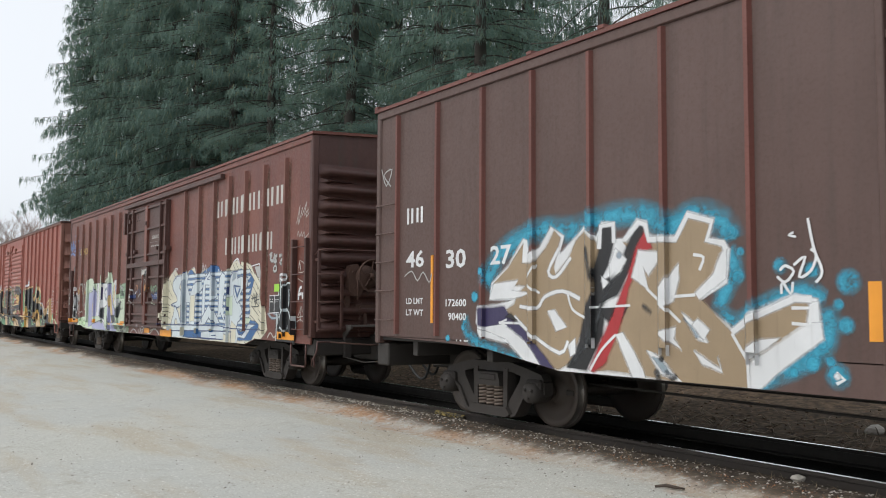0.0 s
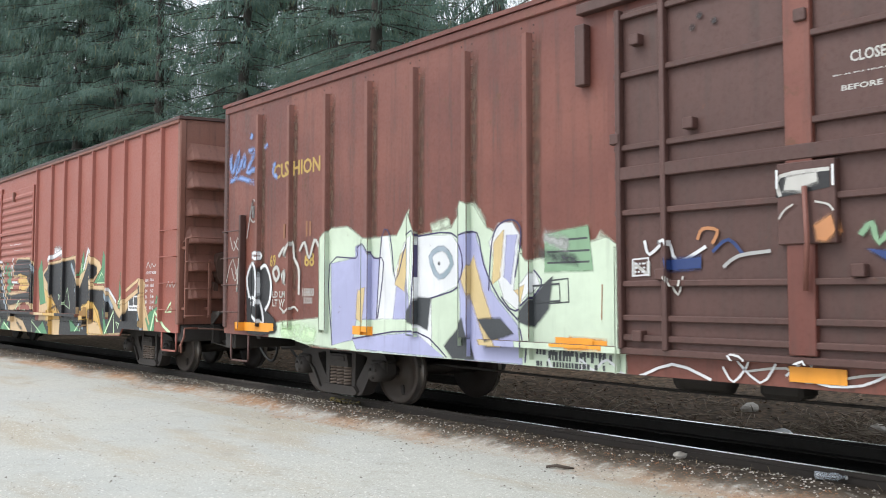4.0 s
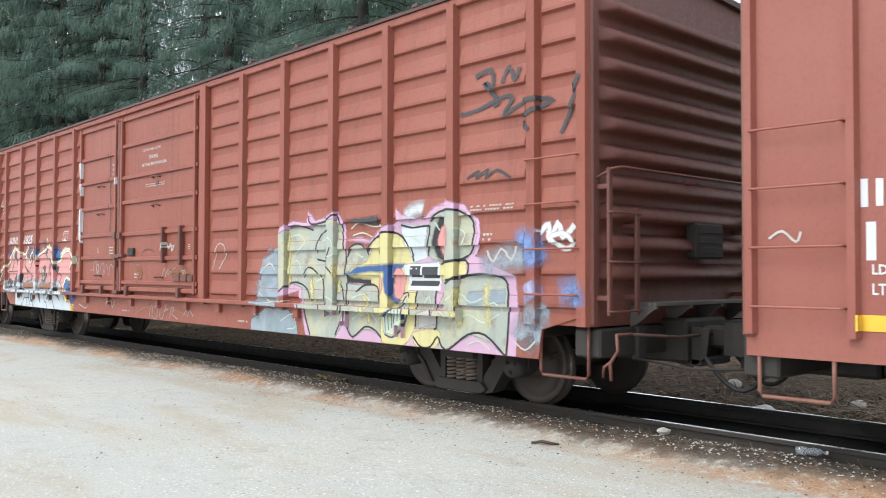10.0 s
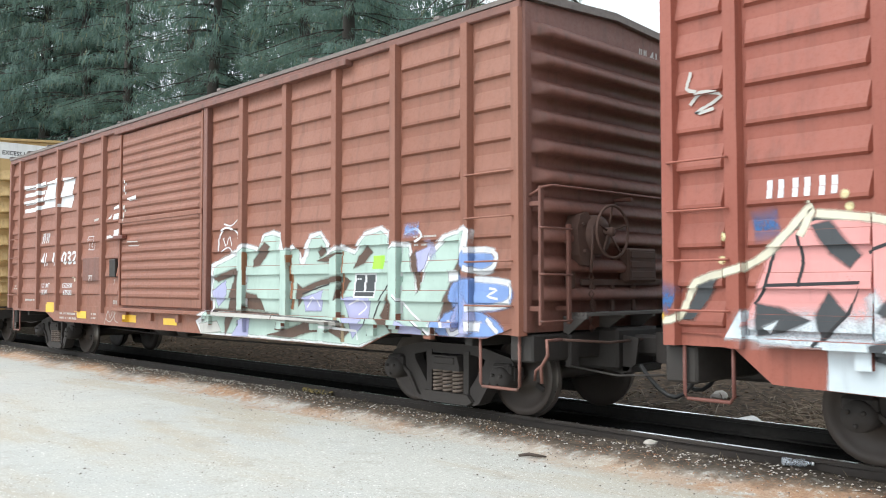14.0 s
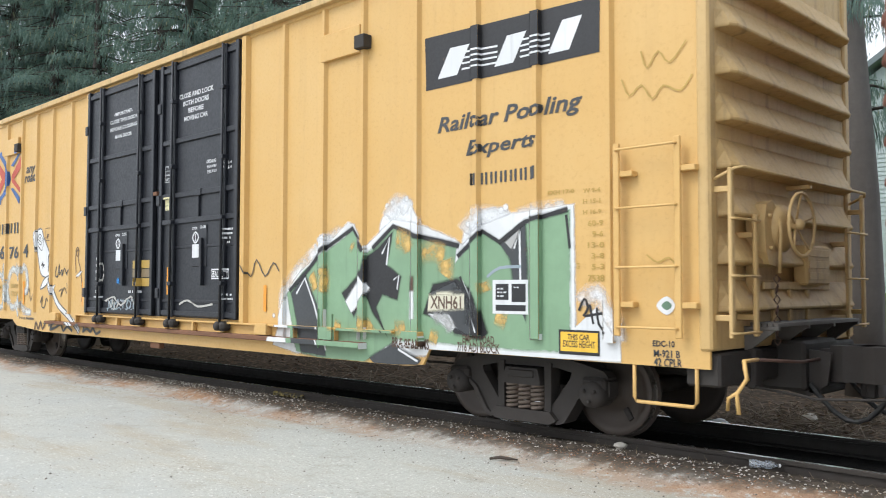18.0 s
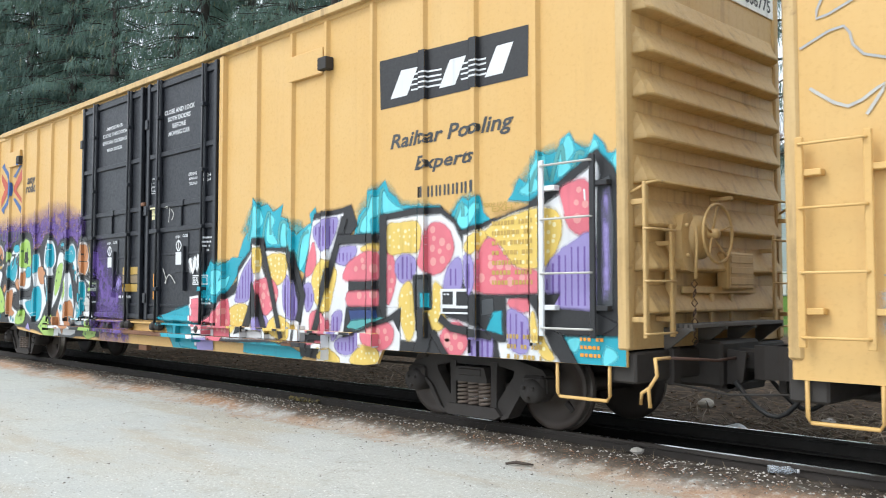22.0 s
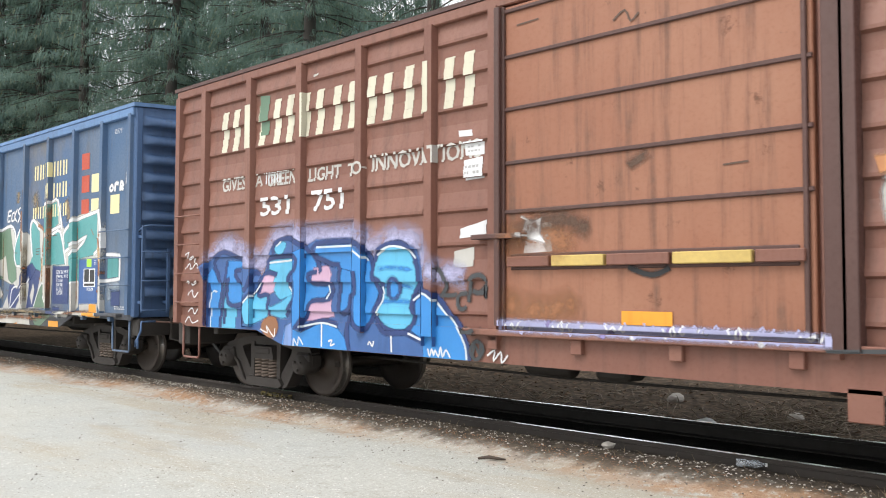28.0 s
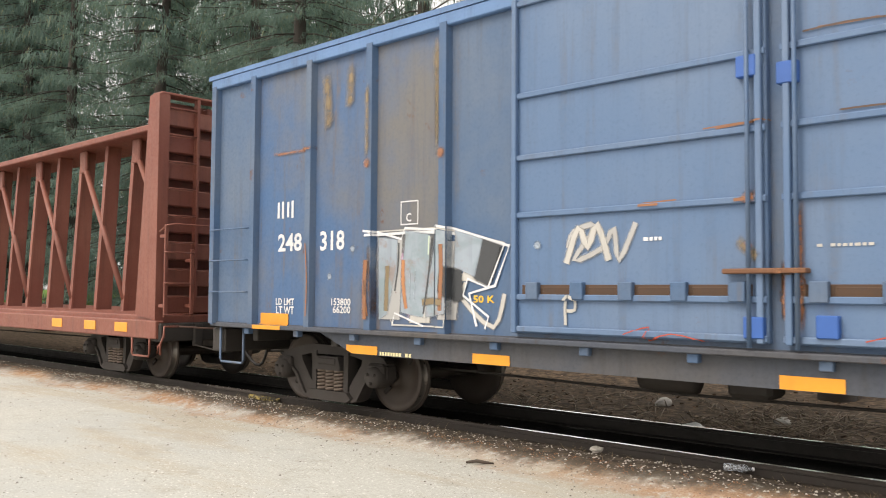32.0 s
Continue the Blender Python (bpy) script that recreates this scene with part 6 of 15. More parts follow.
p.fill("black", (4.66,2.35), (4.82,2.35), (4.84,2.16), (4.75,1.93), (4.64,1.75), (4.83,1.81), (4.98,2.01), (5.09,2.21), (5.17,2.33), (5.24,2.33), (5.27,2.25), (5.09,1.92), (4.9,1.63), (4.62,1.52), (4.7,1.4), (4.66,1.19), (4.43,0.82), (4.14,0.83), (4.34,1.12), (4.41,1.42), (4.57,1.64), (4.55,1.88), (4.64,2.11))
p.fill("black", (4.6,1.48), (5.04,1.5), (4.83,1.21), (4.78,1.33))
p.fill("red", (5.27,2.25), (5.32,2.16), (5.36,2.09), (5.21,2.03), (5.15,1.86), (5.04,1.69), (4.99,1.49), (4.89,1.23), (4.71,0.91), (4.54,0.81), (4.48,0.82), (4.65,1.12), (4.83,1.4), (5.04,1.8), (5.16,2.09))
p.fill("white", (4.87,2.1), (5.01,1.98), (4.93,1.86), (4.8,1.78), (4.79,1.93))
p.fill("white", (4.67,1.81), (4.69,1.69), (4.77,1.75))
p.fill("white", (5.19,2.06), (5.43,2.03), (5.44,1.96), (5.31,1.81), (5.24,1.91), (5.31,1.67), (5.1,1.8))
p.fill("white", (5.44,1.65), (5.7,1.91), (5.69,1.78), (5.62,1.56), (5.51,1.49))
p.fill("white", (6.18,1.97), (6.24,2.03), (6.23,1.76), (5.93,1.57), (5.89,1.62), (6.1,1.8))
p.fill("white", (4.87,1.21), (4.96,1.23), (5.23,0.87), (5.26,0.79), (5.1,0.79))
p.fill("white", (5.29,1.07), (5.46,0.85), (5.73,0.78), (5.6,0.87), (5.43,1.01))
p.fill("white", (3.82,1.45), (3.93,1.45), (4.12,1.27), (3.96,1.23))
p.fill("white", (4.15,1.07), (4.26,1.15), (4.26,0.99), (4.19,0.95))
p.fill("white", (5.45,1.24), (5.65,1.3), (5.62,1.19), (5.72,1.09), (5.57,1.17))
p.fill("white", (5.72,1.44), (5.82,1.33), (5.92,1.2), (6.02,1.16), (5.89,1.33))
p.fill("white", (5.86,1.08), (6.17,0.92), (6.12,1.04), (6.18,0.91), (5.97,0.97))
p.fill("white", (7.06,1.53), (7.13,1.54), (7.14,1.38), (7.04,1.37))
p.fill("white", (2.74,1.59), (2.83,1.77), (3.29,1.8), (3.16,1.68), (3.5,1.65), (3.22,1.6))
p.fill("white", (6.4,1.09), (6.58,1.21), (6.77,1.23), (6.63,1.14), (6.47,1.04))
p.fill("bluegrey", (5.75,1.4), (5.85,1.31), (5.96,1.2), (5.9,1.22))
p.fill("bluegrey", (5.36,1.01), (5.51,0.86), (5.6,0.84), (5.46,0.97))
p.line("white", 0.03, (5.87,1.99), (5.99,1.96), (5.94,1.84))
p.line("white", 0.035, (4.01,2.15), (3.83,1.9), (3.96,1.83), (4.2,2.04))
p.line("white", 0.035, (3.32,1.5), (3.63,1.48), (3.77,1.61), (4.06,1.67), (4.34,1.58))
p.line("white", 0.035, (3.22,1.38), (3.53,1.18), (4.01,0.98), (4.15,1.12))
p.line("white", 0.03, (5.5,1.59), (5.89,1.61))
p.edge("white", 0.03, (2.93,1.3), (3.37,1.3))
p.edge("white", 0.025, (3.08,1.34), (2.93,1.3), (3.08,1.26))
p.edge("white", 0.05, (4.63,2.11), (4.66,2.35), (4.84,2.36), (4.85,2.16))
p.line("white", 0.03, (4.15,1.64), (4.22,1.47), (4.41,1.38))
p.line("white", 0.03, (3.63,1.98), (3.48,1.78), (3.68,1.65))
p.edge("white", 0.05, (5,2.18), (5.19,2.35), (5.28,2.32), (5.32,2.17), (5.66,2.15), (5.81,2.37), (6.09,2.29), (6.03,2.12), (6.21,2.08), (6.24,2.02))
p.edge("white", 0.05, (6.29,1.27), (6.47,1.39), (6.92,1.57), (7.08,1.56))
p.edge("white", 0.03, (6.89,1.49), (7.07,1.49), (7.06,1.35), (6.89,1.36))
p.edge("white", 0.03, (6.29,1.26), (6.45,1.02), (6.46,0.77))
p.line("white", 0.025, (4.54,1.49), (5.07,1.51))
p.line("white", 0.03, (5.29,1.68), (5.47,1.54), (5.71,1.35))
p.line("white", 0.03, (4.87,1.21), (4.66,1.04), (4.49,0.82))
p.dot("dark", 5.41, 0.85, 0.05)
p.dot("dark", 5.43, 0.79, 0.05)
p.dot("dark", 5.6, 0.82, 0.05)
p.dot("bluegrey", 4.92, 2.03, 0.05)
p.haze("dark", 0.08, (4.46,2.18), (4.54,1.76))
p.haze("dark", 0.08, (5.22,1.52), (5.36,1.43))
p.fill("white", (5.85,1.33), (5.98,1.2), (6.04,1.28), (5.91,1.38))
p.fill("black", (3.06,1.38), (3.29,1.33), (3.16,1.41))
p.haze("dark", 0.1, (4.14,0.83), (4.5,1.15), (4.67,1.52), (4.87,1.87))
p.dot("black", 5.54, 0.86, 0.04)
p.dot("black", 5.64, 0.83, 0.04)
p.dot("black", 5.47, 0.99, 0.04)
p.line("white", 0.025, (6.79,1.81), (6.84,1.85), (6.92,1.8), (6.84,1.71), (6.76,1.76))
p.line("white", 0.025, (6.92,1.85), (7.03,1.92), (6.97,1.75), (7.08,1.8), (7.13,1.93), (7.08,1.98))
p.line("white", 0.025, (6.8,1.61), (6.81,1.71), (6.89,1.61), (6.91,1.71))
p.line("white", 0.025, (7.06,2.24), (7.11,1.98), (7.18,1.79), (7.12,1.7))
p.line("white", 0.02, (6.93,2.13), (6.88,2.11), (6.95,2.09))
p.edge("white", 0.03, (7.28,0.97), (7.35,0.92), (7.28,0.88))
p.dot("white", 7.29, 0.94, 0.04)
p.line("grey", 0.02, (0.77,1.92), (0.96,1.99), (1.11,1.85), (1.25,1.97), (1.4,1.82), (1.46,1.94))
p.line("grey", 0.025, (0.1,3.55), (0.24,3.28), (0.4,3.51), (0.17,3.45), (0.37,3.26))
p.put()

p = Paint(CAR_A, "lettering", "white stencilled car number and weights", 0.004)
p.letters("white", 0.79, 2.66, 1.28, 2.89, 2, 89)
p.text("white", 0.8, 2.05, 1.26, 2.27, "46")
p.text("white", 1.79, 2.01, 2.24, 2.24, "30")
p.text("white", 2.75, 2.02, 3.16, 2.24, "27")
p.text("white", 0.81, 1.53, 1.24, 1.61, "LD LMT")
p.text("white", 1.79, 1.5, 2.25, 1.59, "172600")
p.text("white", 0.81, 1.37, 1.25, 1.45, "LT WT")
p.text("white", 1.85, 1.32, 2.25, 1.41, "90400")
p.small_print("white", 2.03, 1.03, 2.3, 1.08, 1, 97)
p.put()

p = Paint(CAR_A, "reflector", "orange reflective strip", 0.005)
p.rect("orange", 1.43, 1.27, 1.56, 2.19)
p.rect("orange", 7.56, 1.23, 7.69, 1.7)
p.put()

p = Paint(CAR_B, "graffiti", "white and blue striped graffiti with a cream hatched shadow, and brown bands beside the posts")
# bands right of the posts: streak dirt and post shade sprayed in one brown
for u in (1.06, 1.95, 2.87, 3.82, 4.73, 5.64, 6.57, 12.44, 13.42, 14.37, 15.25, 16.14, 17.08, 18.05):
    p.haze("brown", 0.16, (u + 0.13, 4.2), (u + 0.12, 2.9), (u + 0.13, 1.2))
p.fill("cream", (11.48,0.72), (10.8,1.32), (11.21,1.54), (10.84,1.64), (11.21,1.9), (11.25,2.16), (11.72,2.37), (11.95,2.23), (12.43,2.22), (12.97,2.34), (13.15,2.33), (13.26,2.17), (13.51,2.15), (13.65,2.28), (14.04,2.32), (14.27,2.37), (14.69,2.3), (14.78,2.2), (15.23,2.18), (15.5,2.39), (15.73,2.42), (15.9,2.31), (16.1,2.37), (16.43,2.29), (16.6,2.13), (16.86,2.02), (16.98,1.92), (17,1.76), (17.09,1.54), (17.19,1.38), (17.23,1.2), (17.28,1.05), (16.91,0.82), (16.4,0.7), (16.17,0.7), (15,0.72), (13.65,0.71), (11.91,0.69))
p.fill("blue", (12.61,2.21), (12.89,2.32), (13.3,2.16), (14.3,2.37), (14.66,2.33), (14.79,2.2), (15.24,2.19), (15.35,2.2), (16.07,2.23), (16.43,2.13), (16.6,2), (16.47,1.77), (16.37,1.58), (16.44,1.38), (16.37,1.22), (16.67,1.19), (16.91,1.13), (16.51,0.83), (15.64,0.8), (15.06,0.92), (13.65,0.79), (12.43,0.78), (12.46,1.15), (12.57,1.71))
p.fill("ice", (12.3,1.020), (16.35,1.020), (16.45,1.075), (12.3,1.070))
p.fill("ice", (12.3,1.145), (16.35,1.145), (16.45,1.200), (12.3,1.195))
p.fill("ice", (12.3,1.270), (16.35,1.270), (16.45,1.325), (12.3,1.320))
p.fill("ice", (12.3,1.395), (16.35,1.395), (16.45,1.450), (12.3,1.445))
p.fill("ice", (12.3,1.520), (16.35,1.520), (16.45,1.575), (12.3,1.570))
p.fill("ice", (12.3,1.645), (16.35,1.645), (16.45,1.700), (12.3,1.695))
p.fill("ice", (12.3,1.770), (16.35,1.770), (16.45,1.825), (12.3,1.820))
p.fill("ice", (12.3,1.895), (16.35,1.895), (16.45,1.950), (12.3,1.945))
p.fill("ice", (12.3,2.020), (16.35,2.020), (16.45,2.075), (12.3,2.070))
p.fill("ice", (12.3,2.145), (16.35,2.145), (16.45,2.200), (12.3,2.195))
p.fill("ice", (11.47,1.01), (15.11,1.08), (15.54,0.96), (15.22,0.91), (14.66,0.95), (12.32,0.93), (11.47,0.9))
p.fill("ice", (11.52,0.88), (12.42,0.89), (12.44,0.78), (11.52,0.75))
p.fill("ice", (13.68,0.9), (14.23,0.95), (15,0.96), (15.03,0.81), (14.3,0.78), (13.65,0.78))
p.blob("ice", (11.51,1.52), (11.94,1.59), (11.9,1.72), (11.62,1.89), (11.6,2.06), (11.89,2.2), (12.43,2.2), (12.42,2.06), (12.16,2.01), (12.08,1.92), (12.28,1.81), (12.36,1.66), (12.27,1.52), (11.99,1.45), (11.62,1.49))
p.fill("ice", (11.5,1.03), (11.69,1.28), (11.77,1.51), (12,1.36), (12.24,1.08), (12.01,1.08), (11.95,1.18), (11.82,1.18), (11.77,1.04))
p.fill("ice", (12.41,1.07), (12.4,2.19), (12.55,2.31), (12.71,2.18), (12.63,1.99), (12.86,1.72), (13.08,1.98), (13.62,2.05), (13.66,1.87), (13.41,1.74), (13.34,1.1), (13.09,1.07), (12.83,1.09), (12.86,1.57), (12.63,1.57), (12.64,1.07))
p.fill("ice", (13.68,1.11), (13.7,1.84), (13.78,2.05), (14.23,2.31), (14.58,2), (14.61,1.68), (14.43,1.63), (14.27,1.6), (14.23,1.94), (13.87,1.96), (13.86,1.33))
p.fill("ice", (13.46,1.08), (14.2,1.57), (14.8,1.13), (14.54,1.12), (14.2,1.29), (13.91,1.1))
p.fill("ice", (14.69,1.29), (14.74,2.09), (14.91,2.2), (15.13,2.12), (15.16,1.92), (14.98,1.67), (14.96,1.45), (15.07,1.38), (15.3,1.14), (15.12,1.14), (14.83,1.35))
p.fill("ice", (15.29,0.68), (15.28,1.56), (15.34,2.06), (15.5,2.19), (15.76,2.2), (15.73,2.05), (16,2.1), (16.31,2.05), (16.29,1.91), (15.97,1.64), (15.76,1.54), (15.88,1.55), (16.14,1.48), (16.19,1.35), (16,1.24), (15.82,1.17), (15.75,1.06), (15.85,0.93), (16.04,0.91), (16.18,0.98), (16.37,1.14), (16.76,1.14), (16.49,1.07), (16.17,0.86), (15.82,0.88), (15.75,0.71), (15.48,0.69))
p.fill("blue", (15.58,1.91), (15.97,1.88), (15.75,1.65))
p.fill("ice", (15.66,1.87), (15.89,1.87), (15.76,1.74))
p.fill("palesage", (15.31,1.66), (15.49,1.7), (15.49,1.31), (15.3,1.31))
p.fill("cream", (12.9,1.71), (13.3,1.74), (13.27,1.16), (12.9,1.15))
p.fill("bluegrey", (14.36,2.18), (14.54,2), (14.54,1.71), (14.42,1.72))
p.fill("cream", (15.33,0.88), (15.49,1.17), (15.72,1.07), (15.71,0.76), (15.33,0.72))
p.fill("bluegrey", (12.43,2.06), (12.56,2.15), (12.57,1.11), (12.44,1.1))
p.fill("palesage", (16.22,1.25), (16.49,1.24), (16.4,1.17), (16.22,1.15))
p.fill("bluegrey", (15.5,2.16), (15.7,2.16), (15.67,2.08), (15.49,2.01))
p.edge("navy", 0.02, (11.51,1.52), (11.94,1.59), (11.9,1.72), (11.62,1.89), (11.6,2.06), (11.89,2.2), (12.43,2.2))
p.edge("navy", 0.02, (12.42,2.06), (12.16,2.01), (12.08,1.92), (12.28,1.81), (12.36,1.66), (12.27,1.52), (11.99,1.45), (11.51,1.51))
p.edge("navy", 0.02, (11.5,1.03), (11.69,1.28), (11.77,1.51), (12,1.36), (12.24,1.08))
p.edge("navy", 0.02, (11.77,1.04), (11.82,1.18), (11.97,1.18))
p.edge("navy", 0.02, (12.41,1.07), (12.4,2.19), (12.55,2.31), (12.71,2.18), (12.63,1.99), (12.86,1.72), (13.08,1.98), (13.62,2.05), (13.66,1.87), (13.41,1.74), (13.34,1.1))
p.edge("navy", 0.02, (12.64,1.07), (12.63,1.57), (12.86,1.57), (12.83,1.09))
p.edge("navy", 0.02, (13.68,1.11), (13.7,1.84), (13.78,2.05), (14.23,2.31), (14.58,2), (14.61,1.68), (14.43,1.63))
p.edge("navy", 0.02, (14.27,1.6), (14.23,1.94), (13.87,1.96), (13.86,1.33))
p.edge("navy", 0.02, (13.46,1.08), (14.2,1.57), (14.8,1.13))
p.edge("navy", 0.02, (13.91,1.1), (14.2,1.29), (14.54,1.12))
p.edge("navy", 0.02, (13.98,2.08), (14.2,2.17), (14.33,2.05), (13.98,2.08))
p.edge("navy", 0.02, (14.69,1.29), (14.74,2.09), (14.91,2.2), (15.13,2.12), (15.16,1.92), (14.98,1.67), (14.96,1.45))
p.edge("navy", 0.02, (14.83,1.35), (15.22,1.02))
p.edge("navy", 0.02, (15.28,1.3), (15.28,1.56), (15.34,2.06), (15.5,2.19), (15.76,2.2), (15.73,2.05), (16,2.1), (16.31,2.05), (16.29,1.91), (15.97,1.64), (15.76,1.54), (15.57,1.73), (15.55,1.92))
p.edge("navy", 0.02, (15.88,1.55), (16.14,1.48), (16.19,1.35), (16,1.24), (15.82,1.17), (15.75,1.06), (15.85,0.93), (16.04,0.91), (16.18,0.98), (16.37,1.14), (16.76,1.14))
p.edge("navy", 0.02, (15.58,1.91), (15.97,1.88), (15.75,1.65), (15.58,1.91))
p.edge("navy", 0.02, (10.73,1.04), (13.44,1.06), (14.77,1.07), (15.54,1.03), (17.08,1.04))
p.edge("navy", 0.02, (11.52,0.89), (13.44,0.94), (14.77,0.96), (15.49,0.96))
p.edge("navy", 0.02, (13.68,0.9), (13.65,0.78), (14.23,0.77), (14.25,0.95))
p.edge("navy", 0.02, (14.3,0.85), (14.6,0.87), (14.6,0.79), (14.3,0.78))
p.edge("navy", 0.02, (12.75,0.77), (13.65,0.79), (15,0.79))
p.edge("navy", 0.02, (15.01,1.71), (15.3,1.14))
p.edge("navy", 0.02, (15.28,1.56), (15.48,0.74))
p.edge("dark", 0.014, (16.68,2.12), (16.94,1.93))
p.edge("dark", 0.014, (16.53,2.07), (16.99,1.73))
p.edge("dark", 0.014, (16.57,1.88), (17.05,1.54))
p.edge("dark", 0.014, (16.5,1.71), (17.12,1.35))
p.edge("dark", 0.014, (16.48,1.51), (17.18,1.16))
p.edge("dark", 0.014, (16.45,1.32), (17.16,1.02))
p.edge("dark", 0.014, (16.75,1.07), (16.95,0.92))
p.edge("dark", 0.014, (15.5,2.35), (15.66,2.21))
p.edge("dark", 0.014, (15.66,2.37), (15.81,2.23))
p.edge("dark", 0.014, (15.9,2.31), (16.05,2.22))
p.edge("dark", 0.014, (15.34,2.24), (15.45,2.16))
p.edge("dark", 0.014, (16.05,2.33), (16.28,2.21))
p.edge("dark", 0.014, (16.28,2.3), (16.53,2.13))
p.edge("dark", 0.014, (10.96,1.6), (11.42,1.49))
p.edge("dark", 0.014, (10.96,1.4), (11.47,1.32))
p.edge("dark", 0.014, (11.1,1.26), (11.47,1.18))
p.edge("dark", 0.014, (11.28,1.88), (11.57,1.72))
p.edge("dark", 0.014, (11.37,2.11), (11.64,1.9))
p.edge("dark", 0.014, (11.63,2.28), (11.89,2.12))
p.edge("dark", 0.014, (10.86,1.5), (11.38,1.43))
p.edge("dark", 0.014, (11.1,1.76), (11.46,1.64))
p.edge("dark", 0.014, (13,2.3), (13.22,2.16))
p.edge("dark", 0.014, (13.68,2.26), (13.91,2.17))
p.edge("dark", 0.014, (13.85,2.29), (14.08,2.22))
p.edge("dark", 0.014, (13.09,0.85), (13.3,0.79))
p.edge("dark", 0.014, (13.37,0.84), (13.58,0.78))
p.edge("dark", 0.014, (16.17,0.78), (16.35,0.73))
p.edge("dark", 0.014, (16.49,0.8), (16.66,0.74))
p.edge("dark", 0.014, (16.7,0.87), (16.85,0.81))
p.line("dark", 0.02, (16.53,1.54), (16.63,1.74), (16.71,1.5), (16.74,1.76), (16.78,1.53))
p.line("dark", 0.02, (16.5,1.64), (16.8,1.67))
p.line("dark", 0.02, (16.56,1.48), (16.86,1.49), (16.88,1.62), (16.65,1.58))
p.line("white", 0.02, (13.65,2.24), (13.69,2.45), (13.78,2.29), (13.86,2.4), (13.95,2.24))
p.line("white", 0.02, (11.59,2.24), (11.76,2.38), (11.93,2.38))
p.line("white", 0.02, (11.63,2.19), (11.8,2.34), (11.96,2.35))
p.line("white", 0.02, (15.55,2.41), (15.76,2.46), (15.86,2.35))
p.line("white", 0.02, (15.52,2.39), (15.73,2.44), (15.83,2.35))
p.line("white", 0.02, (13.05,2.32), (13.11,2.38), (13.21,2.22))
p.line("white", 0.02, (14.66,2.28), (14.71,2.21))
p.line("white", 0.02, (14.81,2.21), (14.87,2.26))
p.line("white", 0.02, (11.28,1.95), (11.27,2.16))
p.line("white", 0.02, (16.87,2.31), (16.93,2.14), (17.05,1.98), (17.05,1.9))
p.line("white", 0.02, (16.46,2.27), (16.87,2.31))
p.line("white", 0.02, (16.98,1.78), (17.04,1.63), (17.01,1.54))
p.fill("grey", (16.65,2.25), (16.9,2.26), (17,1.99), (16.8,2.07))
p.line("offwhite", 0.02, (12.83,0.64), (12.98,0.49), (13.13,0.56), (13.23,0.67), (13.32,0.51), (13.46,0.55))
p.line("offwhite", 0.02, (13.65,0.66), (13.74,0.51), (13.87,0.64), (13.96,0.5), (14.09,0.69), (14.13,0.48))
p.line("grey", 0.05, (17.35,2.44), (17.45,2.48), (17.4,2.37), (17.52,2.33))
p.line("grey", 0.05, (17.58,2.47), (17.55,2.33), (17.67,2.32), (17.58,2.4), (17.7,2.43))
p.line("grey", 0.05, (17.79,2.42), (17.98,2.41), (17.83,2.28), (18.02,2.26))
p.line("grey", 0.04, (17.55,2.21), (17.64,2.24), (17.67,2.16), (17.57,2.14), closed=True)
p.line("bluegrey", 0.04, (17.32,1.36), (17.52,1.27), (17.81,1.3), (17.62,1.36), (17.37,1.41))
p.line("offwhite", 0.03, (17.31,0.9), (17.46,1), (17.61,0.91), (17.75,1.01))
p.line("offwhite", 0.02, (12.9,0.65), (13.22,0.63), (13.11,0.53), (13.42,0.61), (13.72,0.5), (14.09,0.65))
p.line("offwhite", 0.02, (8.98,0.84), (9.33,0.89), (9.5,0.79), (10.15,0.9), (10.61,0.8))
p.haze("palesage", 0.16, (5.47,2.37), (5.75,2.43), (5.96,2.19))
p.haze("palesage", 0.18, (6.16,2.11), (6.48,1.87))
p.haze("palesage", 0.18, (5.03,2.23), (5.4,2.3))
p.haze("palesage", 0.16, (7.47,2.05), (7.63,1.91))
p.haze("palesage", 0.15, (2.91,2.15), (3.55,2.3))
p.fill("palesage", (1.39,1.03), (2.74,1.15), (2.71,2.16), (3,2.35), (3.37,2.35), (3.73,2.17), (4.41,2.18), (4.64,2.5), (4.8,2.16), (5.4,2.22), (5.61,2.5), (5.75,2.45), (5.96,2.19), (6.41,2.02), (6.6,1.8), (7.58,2.01), (7.77,1.9), (7.79,0.71), (6.43,0.66), (4.75,0.7), (1.4,0.84))
p.fill("lavender", (3.04,0.8), (3.01,1.88), (3.56,1.94), (3.56,2.08), (3.73,2.12), (3.91,1.94), (4.12,1.89), (4.06,1.6), (4.01,1.17), (3.58,1.17), (3.5,0.9))
p.fill("white", (4.01,1.17), (4.11,2.19), (4.24,2.19), (4.34,1.68), (4.57,2.09), (4.73,2.17), (4.68,1.19))
p.fill("lavender", (4.35,1.18), (4.42,1.6), (4.61,1.84), (4.74,1.19))
p.fill("white", (4.74,1.35), (4.8,2.16), (5.4,2.14), (5.62,1.9), (5.55,1.59), (5.04,1.43), (5.05,0.87), (4.83,0.86))
p.fill("lavender", (5.56,2.13), (5.78,2.15), (5.89,1.89), (6.03,1.51), (6.42,1.14), (6.49,0.76), (5.63,0.76), (5.62,1.36))
p.fill("white", (6.02,2.04), (6.15,2.22), (6.35,2.23), (6.44,2.1), (6.36,1.51), (6.54,1.58), (6.66,1.72), (6.73,1.58), (6.42,1.32), (6.23,1.43))
p.fill("lavender", (6.28,2.1), (6.41,2.1), (6.32,1.58), (6.24,1.66))
p.fill("lavender", (3.5,0.9), (4.75,1.02), (5.28,0.76), (3.59,0.78))
p.fill("yellowpale", (3.58,1.17), (3.61,1.52), (3.83,1.56), (3.76,1.08))
